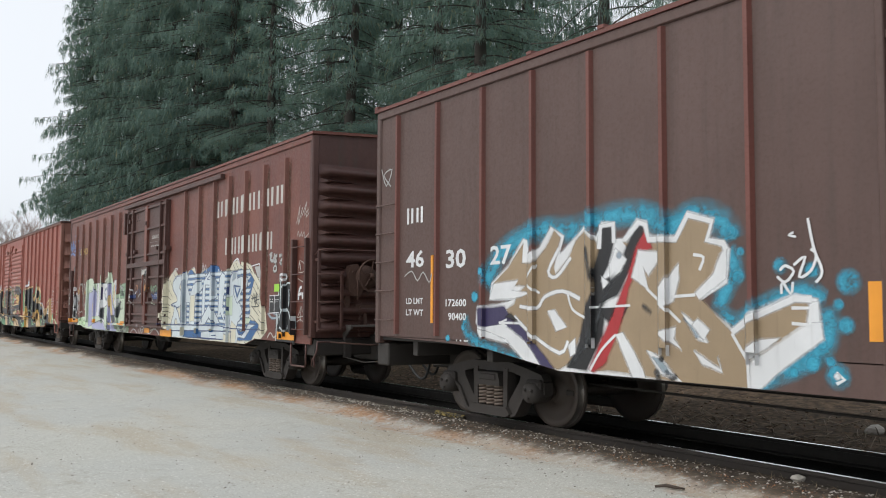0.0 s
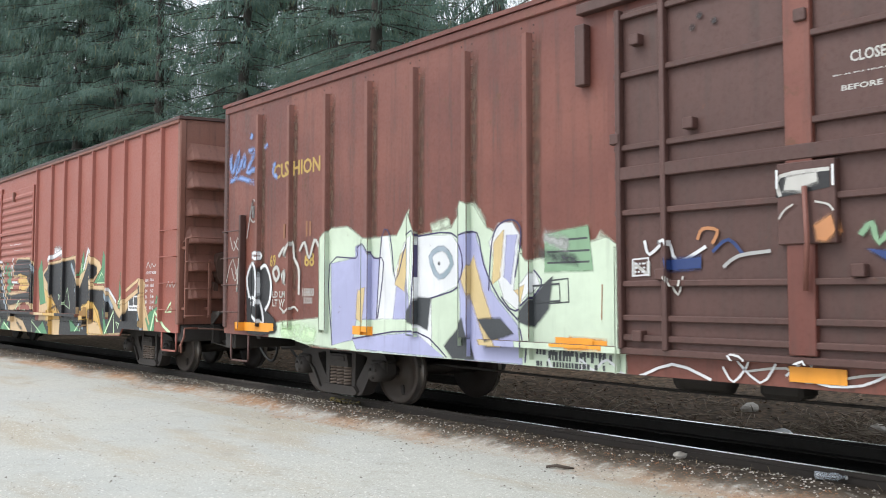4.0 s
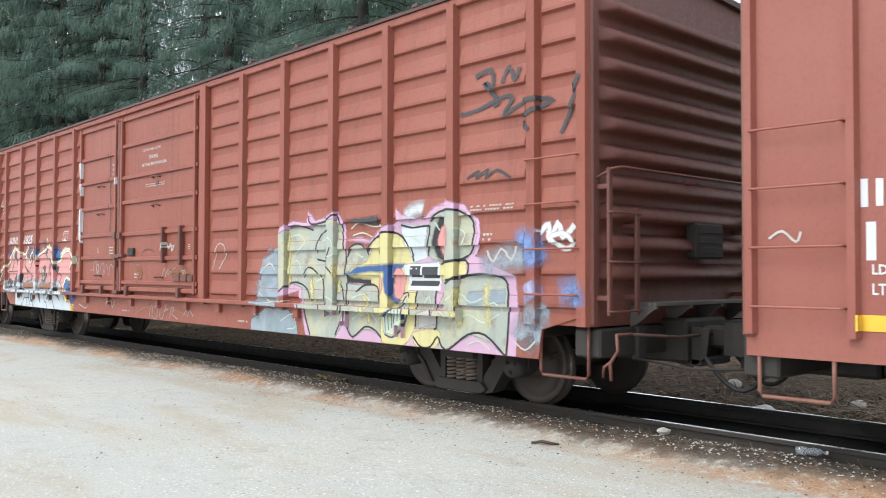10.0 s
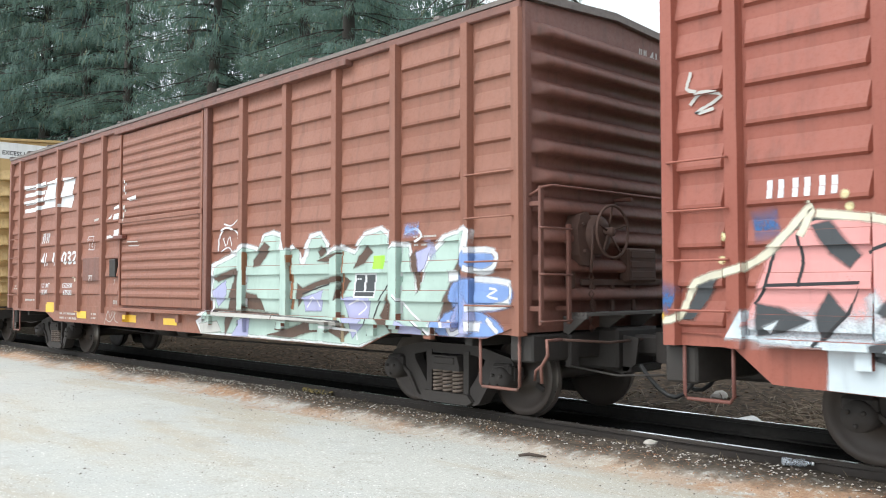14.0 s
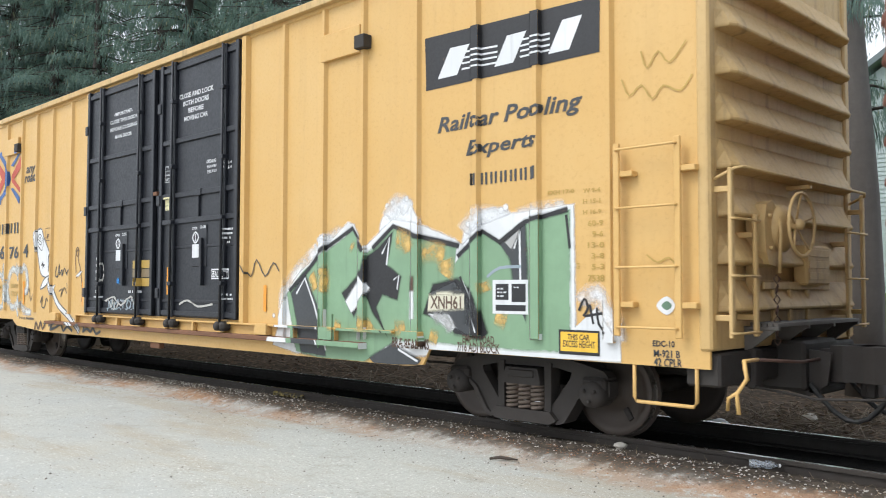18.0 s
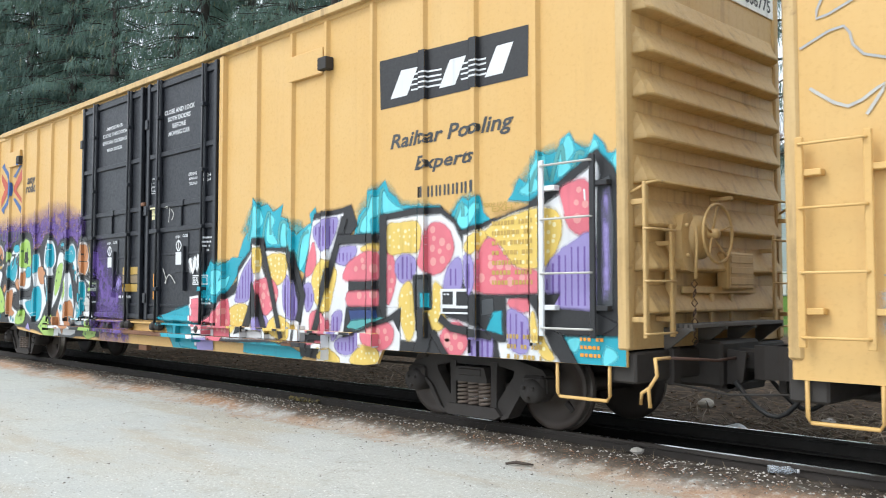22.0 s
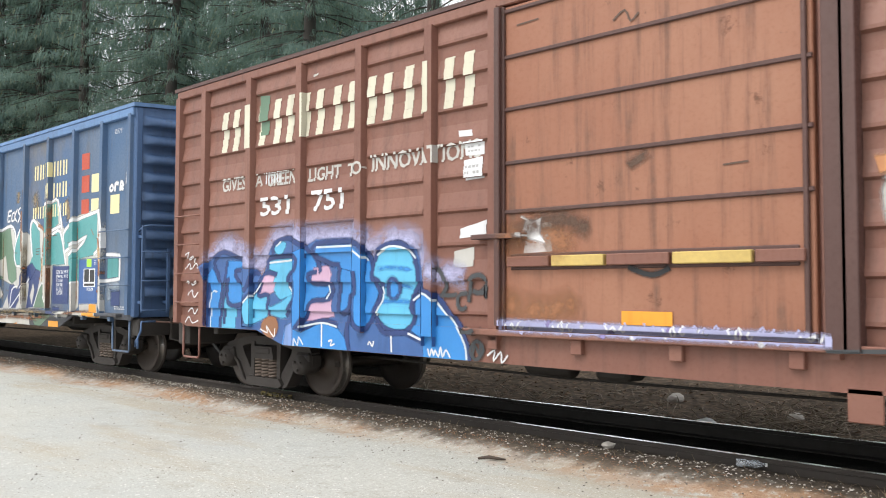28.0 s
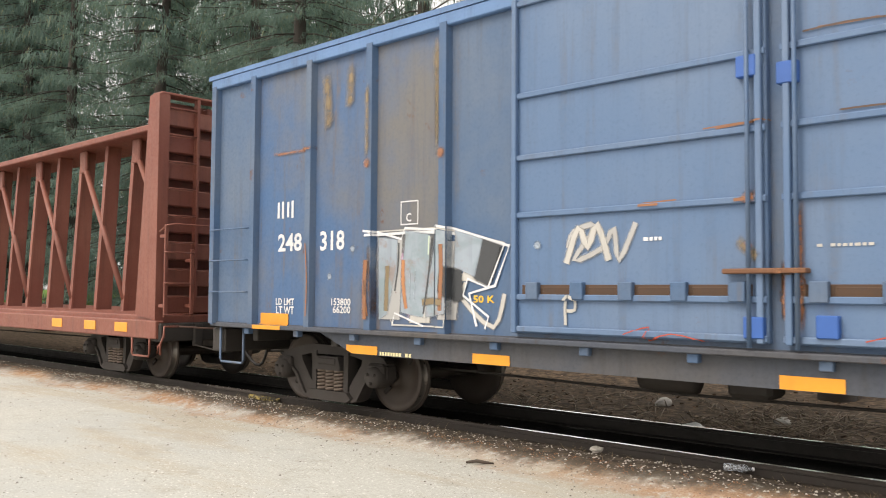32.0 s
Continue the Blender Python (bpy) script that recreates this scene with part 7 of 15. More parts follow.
p.fill("yellowpale", (4.39,1.6), (4.48,1.93), (4.65,2.09), (4.55,1.51))
p.fill("yellowpale", (5.62,1.66), (5.76,1.89), (5.9,1.51), (6.17,0.91), (5.97,0.91))
p.fill("yellowpale", (6.09,2.03), (6.22,2.16), (6.16,1.66), (6.06,1.58))
p.fill("yellowpale", (6.39,1.51), (6.57,1.56), (6.52,1.4))
p.fill("dark", (4.59,1.18), (4.82,1.43), (5.04,1.43), (4.98,1.07))
p.fill("dark", (6.42,1.21), (6.73,1.51), (6.9,1.65), (6.85,1.33), (6.67,1.15))
p.fill("dark", (5.83,1.2), (6.17,1.21), (6.36,1.07), (6.04,0.98))
p.fill("dark", (5.28,0.88), (5.63,1.2), (5.77,0.76), (5.42,0.76))
p.line("bluegrey", 0.05, (5.04,1.91), (5.26,2), (5.41,1.82), (5.19,1.67), closed=True)
p.dot("dark", 5.19, 1.83, 0.03)
p.line("purple", 0.018, (3.04,0.8), (2.97,1.88), (3.56,1.94), (3.59,2.07), (3.77,2.12), (3.95,1.93), (4.15,1.87), (4.03,1.17))
p.line("purple", 0.018, (4.01,1.17), (4.11,2.19), (4.28,2.19), (4.39,1.64), (4.6,2.11), (4.8,2.16), (4.74,1.19))
p.line("purple", 0.018, (4.8,2.16), (5.4,2.17), (5.64,1.9), (5.55,1.57), (5.04,1.43))
p.line("purple", 0.018, (5.56,2.13), (5.82,2.15), (5.92,1.81), (6.16,1.43), (6.52,1.11), (6.53,0.77))
p.line("purple", 0.018, (6,1.51), (6.05,2.04), (6.18,2.23), (6.39,2.25), (6.48,2.09), (6.39,1.65))
p.line("purple", 0.018, (3.5,0.9), (4.75,1.04), (5.32,0.76))
p.line("purple", 0.018, (6.66,1.72), (6.76,1.56), (6.4,1.3), (6.19,1.45))
p.fill("sage", (6.81,2.08), (7.36,2.13), (7.42,1.71), (6.81,1.71))
p.line("dark", 0.02, (6.84,2.01), (7.36,2.02))
p.line("dark", 0.02, (6.84,1.9), (7.38,1.9))
p.line("dark", 0.02, (6.84,1.79), (7.38,1.79))
p.line("dark", 0.018, (6.85,1.61), (7.11,1.63), (7.12,1.4), (6.86,1.38), smooth=False, closed=True)
p.fill("orange", (7.12,1.04), (7.58,1.03), (7.58,0.96), (7.14,0.95))
p.small_print("dark", 6.85, 0.76, 7.74, 0.96, 1, 300)
p.rect("orange", 3.5, 0.96, 3.93, 1.07)
p.line("rust", 0.012, (7.53,1.57), (7.52,1.23))
p.line("white", 0.025, (6.85,0.83), (6.97,0.66), (7.26,0.71), (7.25,0.85), (7.42,0.75), (7.58,0.86), (7.85,0.71), (8.29,0.86), (8.67,0.75))
p.haze("bluegrey", 0.5, (-1.58,3.91), (-1.39,3.21), (-0.69,3.27), (-0.98,3.62))
p.line("offwhite", 0.02, (-1.04,1.97), (-0.88,1.53), (-1.14,1.09), (-0.57,0.94), (-0.35,1.74), (-0.49,1.96))
p.line("offwhite", 0.02, (-0.23,2.11), (-0.02,1.53), (0.28,2.04), (0.56,1.42), (0.65,2.03))
p.line("white", 0.03, (8.05,1.96), (8.1,1.83), (8.29,1.95), (8.39,1.76), (8.67,1.88))
p.fill("navy", (8.29,1.77), (8.62,1.79), (8.62,1.7), (8.31,1.69))
p.line("offwhite", 0.02, (8.29,1.63), (8.39,1.47), (8.44,1.63))
p.blob("black", (0.76,1.07), (0.74,1.72), (0.86,1.92), (1.06,1.91), (1.14,1.86), (1.3,1.9), (1.43,1.71), (1.42,1.38), (1.32,1.24), (1.55,1.1), (1.57,0.92), (0.84,0.88))
p.line("white", 0.04, (0.82,1.42), (0.74,1.72), (0.89,1.94), (1.06,1.89), (1.11,1.57), (1.05,1.3))
p.line("white", 0.04, (1.14,1.86), (1.3,1.9), (1.45,1.66), (1.42,1.38), (1.29,1.24))
p.line("white", 0.04, (0.85,1.42), (1.05,1.42), (1.18,1.28), (1.23,1.04), (0.96,1.18), (0.88,1.37))
p.line("white", 0.04, (0.98,2.06), (1.08,2.1), (1.17,2.05), (1.08,2.01), closed=True)
p.line("offwhite", 0.05, (1.51,1.8), (1.61,1.87), (1.68,1.77), (1.6,1.68), closed=True)
p.line("offwhite", 0.05, (1.76,1.75), (1.84,1.81), (1.92,1.74), (1.85,1.63), closed=True)
p.line("offwhite", 0.04, (1.66,2.02), (1.81,2.15), (1.85,2.01), (2.04,2.22), (2.08,2), (2.21,1.82), (2.21,1.47))
p.line("offwhite", 0.04, (2.22,2.08), (2.35,2.2), (2.47,1.98), (2.6,2.22), (2.71,2.13))
p.line("offwhite", 0.03, (1.7,1.29), (1.88,1.21), (2.07,1.3), (2.2,1.24))
p.haze("sky", 0.16, (0.17,3.73), (0.23,3.39), (0.46,3.72), (0.36,3.37), (0.64,3.63), (0.58,3.38))
p.haze("sky", 0.14, (0.71,3.67), (0.94,3.67), (0.7,3.36), (1,3.41))
p.haze("sky", 0.14, (0.86,3.95), (0.8,3.86))
p.haze("sky", 0.12, (0.13,3.25), (0.45,3.3), (0.99,3.16))
p.haze("sky", 0.12, (1.22,3.66), (1.33,3.73))
p.haze("sky", 0.12, (1.63,3.19), (1.48,3.27), (1.54,3.45))
p.line("grey", 0.025, (0.9,2.92), (0.81,2.68), (0.93,2.57), (1.01,2.71), (0.9,2.92), (0.72,2.33))
p.line("offwhite", 0.02, (0.19,2.38), (0.31,2.16), (0.44,2.36), (0.5,2.14), (0.31,2.31))
p.line("offwhite", 0.02, (0.25,1.89), (0.37,1.68), (0.5,1.94), (0.37,1.79))
p.haze("palegreen", 0.35, (1.69,0.93), (2.06,0.95), (2.41,0.93), (2.68,0.9))
p.fill("offwhite", (9.41,2.29), (9.43,2.38), (9.67,2.4), (9.67,2.33), (9.57,2.31), (9.57,2.27))
p.edge("white", 0.02, (9.35,2.3), (9.35,2.45))
p.edge("white", 0.02, (9.79,2.29), (9.79,2.45))
p.line("offwhite", 0.015, (9.36,2.06), (9.41,2.13), (9.48,2.17))
p.line("offwhite", 0.015, (9.65,2.18), (9.75,2.15), (9.79,2.1))
p.fill("terracotta", (9.65,1.99), (9.77,2.07), (9.8,1.95), (9.73,1.88), (9.67,1.89))
p.line("sage", 0.035, (9.95,1.91), (10.03,2), (10.08,1.85), (10.21,1.99), (10.26,1.82))
p.line("sage", 0.035, (10.29,1.96), (10.44,2), (10.4,1.84), (10.55,1.95), (10.63,1.84))
p.line("palesage", 0.03, (10.17,1.65), (10.28,1.53), (10.39,1.56))
p.fill("navy", (10,1.81), (10.25,1.76), (10.43,1.84), (10.6,1.81), (10.58,1.67), (10.24,1.66))
p.small_print("white", 10.31, 1.72, 10.57, 1.79, 2, 340)
p.line("white", 0.02, (7.92,1.64), (8.09,1.65), (8.09,1.8), (7.92,1.79), smooth=False, closed=True)
p.small_print("white", 7.94, 1.66, 8.07, 1.77, 3, 342)
p.line("terracotta", 0.03, (8.59,1.94), (8.64,2.03), (8.78,2.01), (8.73,1.9))
p.line("navy", 0.03, (8.73,1.83), (8.88,1.93), (9.02,1.79))
p.line("grey", 0.03, (8.83,1.7), (8.97,1.79), (9.25,1.82))
p.dot("black", 8.64, 3.88, 0.04)
p.dot("black", 8.78, 3.8, 0.04)
p.dot("black", 8.57, 3.79, 0.04)
p.haze("grey", 0.2, (6.77,2.07), (7.15,1.95))
p.haze("dark", 0.15, (6.71,1.89), (7.27,1.8))
p.line("dark", 0.02, (6.65,1.56), (7,1.58), (7.01,1.41), (6.67,1.39), smooth=False, closed=True)
p.small_print("dark", 6.69, 0.72, 7.57, 0.95, 2, 352)
p.line("white", 0.02, (8.78,0.87), (8.88,0.75), (9.02,0.94), (8.88,0.97), (9.11,0.76), (9.25,0.92))
p.line("white", 0.02, (9.33,0.83), (9.51,0.96), (9.59,0.79), (9.92,0.8), (10.24,0.93), (10.64,0.76))
p.fill("black", (17.71,0.82), (17.72,1.1), (17.76,1.5), (17.82,1.76), (17.94,1.97), (18.03,1.89), (18.18,1.91), (18.38,1.87), (18.47,1.73), (18.48,1.49), (18.5,1.38), (18.56,1.2), (18.55,1.09), (18.5,0.83))
p.line("ice", 0.03, (17.72,0.86), (17.74,1.18), (17.76,1.5), (17.83,1.78), (17.95,1.98), (18.03,1.85), (18.02,1.46), (18.19,1.41), (18.39,1.44), (18.47,1.53), (18.47,1.72), (18.38,1.87), (18.2,1.91), (18.05,1.83))
p.line("ice", 0.03, (17.95,1.11), (17.99,1.26), (18.05,1.4), (18.18,1.44), (18.29,1.34), (18.36,1.16), (18.4,0.9))
p.line("ice", 0.03, (18.39,1.44), (18.48,1.38), (18.55,1.22), (18.56,1.09))
p.line("ice", 0.03, (17.79,1.16), (17.81,1.37), (17.9,1.43))
p.line("ice", 0.03, (17.83,1.44), (17.86,1.62), (17.95,1.66), (17.92,1.46))
p.line("ice", 0.03, (17.85,1.76), (17.95,1.78))
p.line("ice", 0.03, (17.83,1.7), (17.95,1.72))
p.line("ice", 0.03, (17.79,1.28), (17.86,1.3))
p.line("ice", 0.03, (18.2,1.08), (18.24,1.15), (18.27,1.07))
p.line("ice", 0.03, (17.9,1.02), (18.02,1.11), (18.14,1.02))
p.line("white", 0.035, (17.97,2.02), (18.06,2.07), (18.16,2.02), (18.08,1.96), closed=True)
p.dot("white", 18.25, 1.62, 0.04)
p.line("white", 0.04, (18.65,1.6), (18.69,1.79), (18.78,1.82))
p.line("white", 0.04, (18.63,1.69), (18.78,1.71))
p.line("white", 0.04, (18.81,1.73), (18.82,1.62))
p.line("white", 0.04, (18.89,1.82), (18.89,1.62), (18.97,1.62))
p.line("white", 0.04, (18.84,1.72), (18.95,1.72))
p.line("offwhite", 0.014, (18.77,1.49), (18.68,1.35), (18.6,1.29), (18.75,1.31), (18.93,1.33), (18.83,1.4), (18.77,1.49))
p.line("offwhite", 0.014, (18.61,1.22), (18.74,1.26), (18.85,1.22))
p.line("offwhite", 0.014, (18.76,1.46), (18.76,1.22))
p.line("offwhite", 0.014, (18.62,2.12), (18.68,2.27), (18.73,2.11), (18.67,2.29), (18.87,2.22), (18.84,2.09), (18.64,2.09))
p.line("offwhite", 0.014, (18.53,2.96), (18.66,3.28), (18.59,2.91), (18.76,3.23), (18.7,3.09))
p.line("offwhite", 0.014, (18.72,3.05), (18.93,3.31), (18.83,3.07), (19.01,3.2), (18.9,3.03), (19.02,3.11))
p.line("offwhite", 0.014, (18.56,2.73), (18.61,2.81), (18.66,2.71), (18.74,2.8), (18.76,2.71), (18.84,2.79), (18.86,2.68), (19.02,2.75))
p.line("offwhite", 0.014, (18.61,1.98), (18.83,1.91))
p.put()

p = Paint(CAR_B, "lettering", "worn cream lettering drawn as bars", 0.004)
p.letters("offwhite", 14.47, 3.38, 17.99, 3.74, 8, 357)
p.letters("offwhite", 14.98, 2.55, 17.52, 2.91, 7, 358)
p.text("offwhite", 9.9, 3.22, 10.65, 3.3, "CLOSE AND LOCK")
p.text("offwhite", 9.77, 3.13, 10.8, 3.14, "BULKHEADS AND DOORS")
p.text("offwhite", 9.83, 3.01, 10.71, 3.05, "BEFORE MOVING CAR")
p.fill("black", (9.33,2.39), (9.76,2.41), (9.76,2.28), (9.33,2.23))
p.line("offwhite", 0.03, (9.37,2.24), (9.37,2.4), (9.76,2.42))
p.text("offwhite", 7.9, 1.64, 8.1, 1.77, "N")
p.letters("rust", 1.74, 2.27, 1.96, 2.5, 1, 365)
p.letters("rust", 2.34, 2.28, 2.54, 2.5, 1, 366)
p.text("dullgold", 1.48, 3.18, 2.71, 3.38, "CUSHION")
p.text("dullgold", 1.4, 1.89, 1.56, 2.05, "69")
p.text("dullgold", 2.33, 1.87, 2.58, 2.05, "68")
p.text("offwhite", 1.48, 1.43, 1.91, 1.52, "LD LMT")
p.text("offwhite", 1.48, 1.3, 1.89, 1.4, "LT WT")
p.text("offwhite", 2.28, 1.45, 2.58, 1.56, "169800")
p.text("offwhite", 2.32, 1.35, 2.54, 1.43, "53200")
p.put()

p = Paint(CAR_B, "data_panel", "black and white consolidated data panel", 0.024)
p.rect("black", 17.41, 1.36, 17.87, 1.69)
p.line("white", 0.02, (17.41,1.36), (17.86,1.38), (17.87,1.69), (17.42,1.69), smooth=False, closed=True)
p.edge("white", 0.02, (17.63,1.39), (17.64,1.68))
p.rect("brightlime", 17.62, 1.76, 17.85, 1.9)
p.small_print("white", 17.44, 1.55, 17.61, 1.64, 2, 380)
p.small_print("white", 17.65, 1.55, 17.84, 1.63, 2, 381)
p.put()

p = Paint(CAR_B, "reflector", "orange reflective strip", 0.027)
p.rect("orange", 10.72, 0.74, 11.61, 0.9)
p.rect("orange", 17.78, 0.89, 18.51, 1.03)
p.rect("orange", 0.45, 0.92, 1.43, 1.03)
p.rect("orange", 6.95, 0.96, 7.42, 1.05)
p.rect("orange", 9.36, 0.79, 9.81, 0.91)
p.rect("orange", 11.11, 0.81, 11.58, 0.93)
p.rect("orange", 0.59, 0.94, 1.55, 1.05)
p.put()

p = Paint(CAR_D, "graffiti", "black graffiti letters with peach outline and green shards")
p.haze("white", 0.3, (12.21,2.44), (12.58,2.46), (12.86,2.37))
p.haze("white", 0.3, (14.47,2.41), (14.45,2.27))
p.edge("white", 0.08, (11.76,2.28), (12.29,2.36), (12.79,2.45))
p.fill("peach", (11.15,0.26), (11.28,1.86), (11.52,2.02), (11.99,2.21), (13.71,2.32), (13.89,1.8), (14.47,2.34), (15.1,2.14), (15.21,2.03), (14.63,1.65), (15.5,1.64), (16.26,1.12), (16.47,1.33), (17.13,1.56), (17.31,1.77), (17.41,1.69), (17.37,1.45), (17.44,1.23), (17.64,0.76), (17.23,0.73), (14.58,0.63), (12.67,0.52))
p.fill("black", (11.52,1.94), (11.99,2.15), (13.58,2.24), (13.95,1.59), (14.47,2.17), (14.95,2.04), (14.95,1.91), (14.69,1.78), (14.47,1.58), (15.45,1.54), (16.04,1.08), (16.3,0.94), (16.63,1.21), (17.16,1.56), (17.27,1.64), (17.3,1.45), (16.67,1.3), (17.16,1.25), (17.3,1.01), (17.37,0.79), (16.34,0.73), (15.4,0.68), (14.9,1.18), (14.13,1.27), (14.58,0.83), (13.9,0.87), (12.67,0.82), (12,1.6))
p.fill("gold", (11.61,1.61), (12.16,1.36), (12.67,1.06), (12.74,0.52), (12.17,0.49), (11.86,1.12))
p.fill("gold", (14.07,1.2), (14.69,1.34), (15.06,1.12), (15.32,0.67), (14.58,0.7), (14.47,1.03), (14.08,0.99))
p.fill("green", (11.11,2.04), (11.35,2.32), (11.53,1.61), (11.7,1.28), (11.29,1.23))
p.fill("green", (13.89,1.87), (14.18,2.43), (14.24,2))
p.fill("green", (14.79,1.71), (15.45,2.14), (15.45,1.7))
p.fill("green", (15.21,1.97), (15.3,2.36), (15.48,2.15))
p.fill("green", (16.24,1.9), (16.34,1.93), (16.32,1.69), (16.27,1.69))
p.fill("green", (16.15,1.2), (16.2,1.75), (16.34,1.33), (16.3,1.21))
p.fill("green", (15.3,1.19), (15.59,0.69), (15.4,0.68))
p.fill("green", (17.47,1.02), (17.64,1.13), (18.03,1.27), (17.87,1.08), (17.84,0.82), (17.64,0.76))
p.fill("green", (17.87,1.29), (18,1.5), (18.13,1.42), (17.97,1.32))
p.fill("green", (10.97,0.54), (11.46,0.86), (11.86,0.59))
p.fill("green", (13.41,0.93), (14.02,0.7), (13.72,0.69))
p.line("palegreen", 0.03, (14.98,1.71), (15.23,1.92), (15.48,1.71), smooth=False, closed=True)
p.line("palegreen", 0.03, (12.98,1.25), (13.18,1.63), (13.38,1.15), smooth=False, closed=True)
p.line("palegreen", 0.03, (12.59,1.48), (12.7,1.43), (12.61,1.36), smooth=False, closed=True)
p.line("palegreen", 0.03, (16.09,1.28), (16.29,1.45), (16.26,1.3), smooth=False, closed=True)
p.edge("palegreen", 0.04, (15.45,0.68), (15.91,1.14), (15.94,0.71))
p.line("palegreen", 0.03, (16.03,0.93), (16.2,0.89), (16.15,0.81), smooth=False, closed=True)
p.edge("palegreen", 0.05, (17.71,0.81), (17.87,1.16), (18.27,0.9), (18.55,0.79))
p.line("palegreen", 0.04, (18.33,1.15), (18.56,1.33), (18.57,1.17), smooth=False, closed=True)
p.edge("palegreen", 0.03, (14.01,1.8), (14.07,2.15), (14.13,1.94), (14.27,2.18))
p.edge("palegreen", 0.03, (10.61,0.74), (11.39,0.56))
p.edge("palegreen", 0.03, (13.78,0.69), (14.08,0.95))
p.edge("white", 0.06, (14.19,2.01), (14.44,2.45), (14.6,2.3))
p.edge("white", 0.05, (15.59,1.59), (16.04,1.32))
p.edge("peach", 0.05, (14.47,1.86), (14.8,1.65))
p.edge("peach", 0.07, (17.13,1.56), (16.63,1.39), (16.3,1.27))
p.edge("peach", 0.05, (16.51,1.54), (17.13,1.76))
p.edge("peach", 0.04, (17.13,1.59), (17.18,1.45))
p.edge("peach", 0.05, (17.16,1.39), (17.37,1.48))
p.edge("bluegrey", 0.08, (13.39,2.15), (13.71,1.81), (13.8,1.52))
p.edge("bluegrey", 0.08, (15.45,1.51), (15.87,1.2))
p.edge("bluegrey", 0.1, (17.16,1.17), (17.23,0.95), (17.26,0.79))
p.edge("peach", 0.05, (17.44,1.23), (17.64,0.92))
p.fill("peach", (3.37,1.8), (3.77,2.09), (4.87,2.22), (5.83,2.31), (6.03,1.49), (6.84,1.4), (6.76,1.92), (6.4,2.08), (6.67,2.26), (7.72,2.31), (8.28,2.24), (8.54,1.91), (8.72,1.52), (10.25,1.56), (10.58,1.75), (10.12,1.96), (9.33,1.88), (9.39,2.21), (9.68,2.38), (10.69,2.37), (10.96,2.22), (10.94,1.09), (10.59,1.2), (10.34,1.32), (8.84,0.98), (8.4,1.02), (4.78,0.72), (3.79,0.97), (3.39,1.18), (3.98,1.34), (3.38,1.49))
p.fill("black", (3.49,1.76), (3.78,2.01), (4.87,2.15), (5.78,2.22), (5.98,1.39), (6.93,1.34), (6.8,1.91), (6.54,2.05), (6.71,2.19), (7.71,2.25), (8.21,2.19), (8.44,1.91), (8.6,1.49), (9.25,1.44), (10.34,1.51), (10.68,1.66), (10.6,1.83), (10.02,1.97), (9.39,1.97), (9.42,2.24), (9.73,2.35), (10.69,2.31), (10.96,2.14), (10.95,1.25), (10.64,1.3), (10.25,1.29), (8.96,1.21), (9.02,0.94), (8.4,1.02), (4.77,0.93), (3.92,0.93), (3.59,1.15), (4.29,1.34), (4.17,1.56))
p.fill("gold", (9.78,1.98), (10,1.99), (10.02,1.63), (9.92,1.58), (9.83,1.77))
p.fill("gold", (10.02,1.97), (10.35,1.93), (10.56,1.79), (10.54,1.66), (10.34,1.58), (10.07,1.58))
p.fill("green", (3.77,2.13), (3.93,2.4), (4.22,2.18))
p.fill("green", (3.03,1.47), (3.38,1.49), (3.24,1.33))
p.fill("green", (3.59,1.34), (3.91,1.56), (4.17,1.49), (3.79,1.34))
p.fill("green", (6.22,2), (6.4,2.08), (6.72,1.49), (6.22,1.39))
p.fill("green", (8.57,2.01), (8.67,2.32), (8.82,2.28), (8.76,2))
p.fill("green", (8.84,1.49), (8.91,2.15), (9.03,2.19), (9.22,1.69), (8.96,1.47))
p.line("palegreen", 0.03, (2.68,1.85), (2.94,2.14), (3.1,1.58), smooth=False, closed=True)
p.line("palegreen", 0.03, (3.68,1.38), (3.78,1.53), (3.81,1.38), smooth=False, closed=True)
p.line("palegreen", 0.03, (6.08,1.68), (6.22,1.9), (6.49,1.64), smooth=False, closed=True)
p.line("palegreen", 0.03, (5.45,1.12), (5.53,1.39), (5.53,1.14), smooth=False, closed=True)
p.line("palegreen", 0.04, (9.14,1.64), (9.31,1.73), (9.36,1.64), smooth=False, closed=True)
p.line("palegreen", 0.04, (9.41,1.05), (9.94,1.35), (9.83,0.94), smooth=False, closed=True)
p.line("palegreen", 0.03, (10.08,1.09), (10.29,1.09), (10.28,0.98), smooth=False, closed=True)
p.line("palegreen", 0.03, (7.11,1.05), (7.25,1.17), (7.37,1.06), smooth=False, closed=True)
p.edge("palegreen", 0.03, (7.53,1.21), (7.6,0.98), (7.89,0.69), (8.03,0.76), (7.75,0.99), (7.53,1.18))
p.edge("white", 0.06, (4.03,2.19), (4.52,2.31), (5.15,2.37))
p.haze("white", 0.3, (4.4,2.37), (4.76,2.39))
p.edge("white", 0.05, (6.36,2.12), (6.4,2.27), (6.8,2.41))
p.edge("white", 0.05, (7.75,2.39), (8.34,2.32), (8.54,1.96))
p.edge("white", 0.05, (9.22,1.93), (9.28,2.32), (9.34,2.41))
p.edge("white", 0.05, (9.25,1.78), (9.73,1.77))
p.edge("white", 0.04, (9.14,2.08), (9.17,2.23))
p.line("white", 0.03, (3.24,1.76), (3.45,1.57), (3.65,1.53))
p.edge("peach", 0.05, (4.29,1.85), (4.17,1.64))
p.edge("peach", 0.05, (8.72,1.49), (9.02,0.89))
p.edge("bluegrey", 0.12, (5.63,2.19), (5.88,1.68))
p.edge("bluegrey", 0.1, (8.24,2.03), (8.53,1.49), (8.72,0.98))
p.dot("peach", 4.53, 2.03, 0.05)
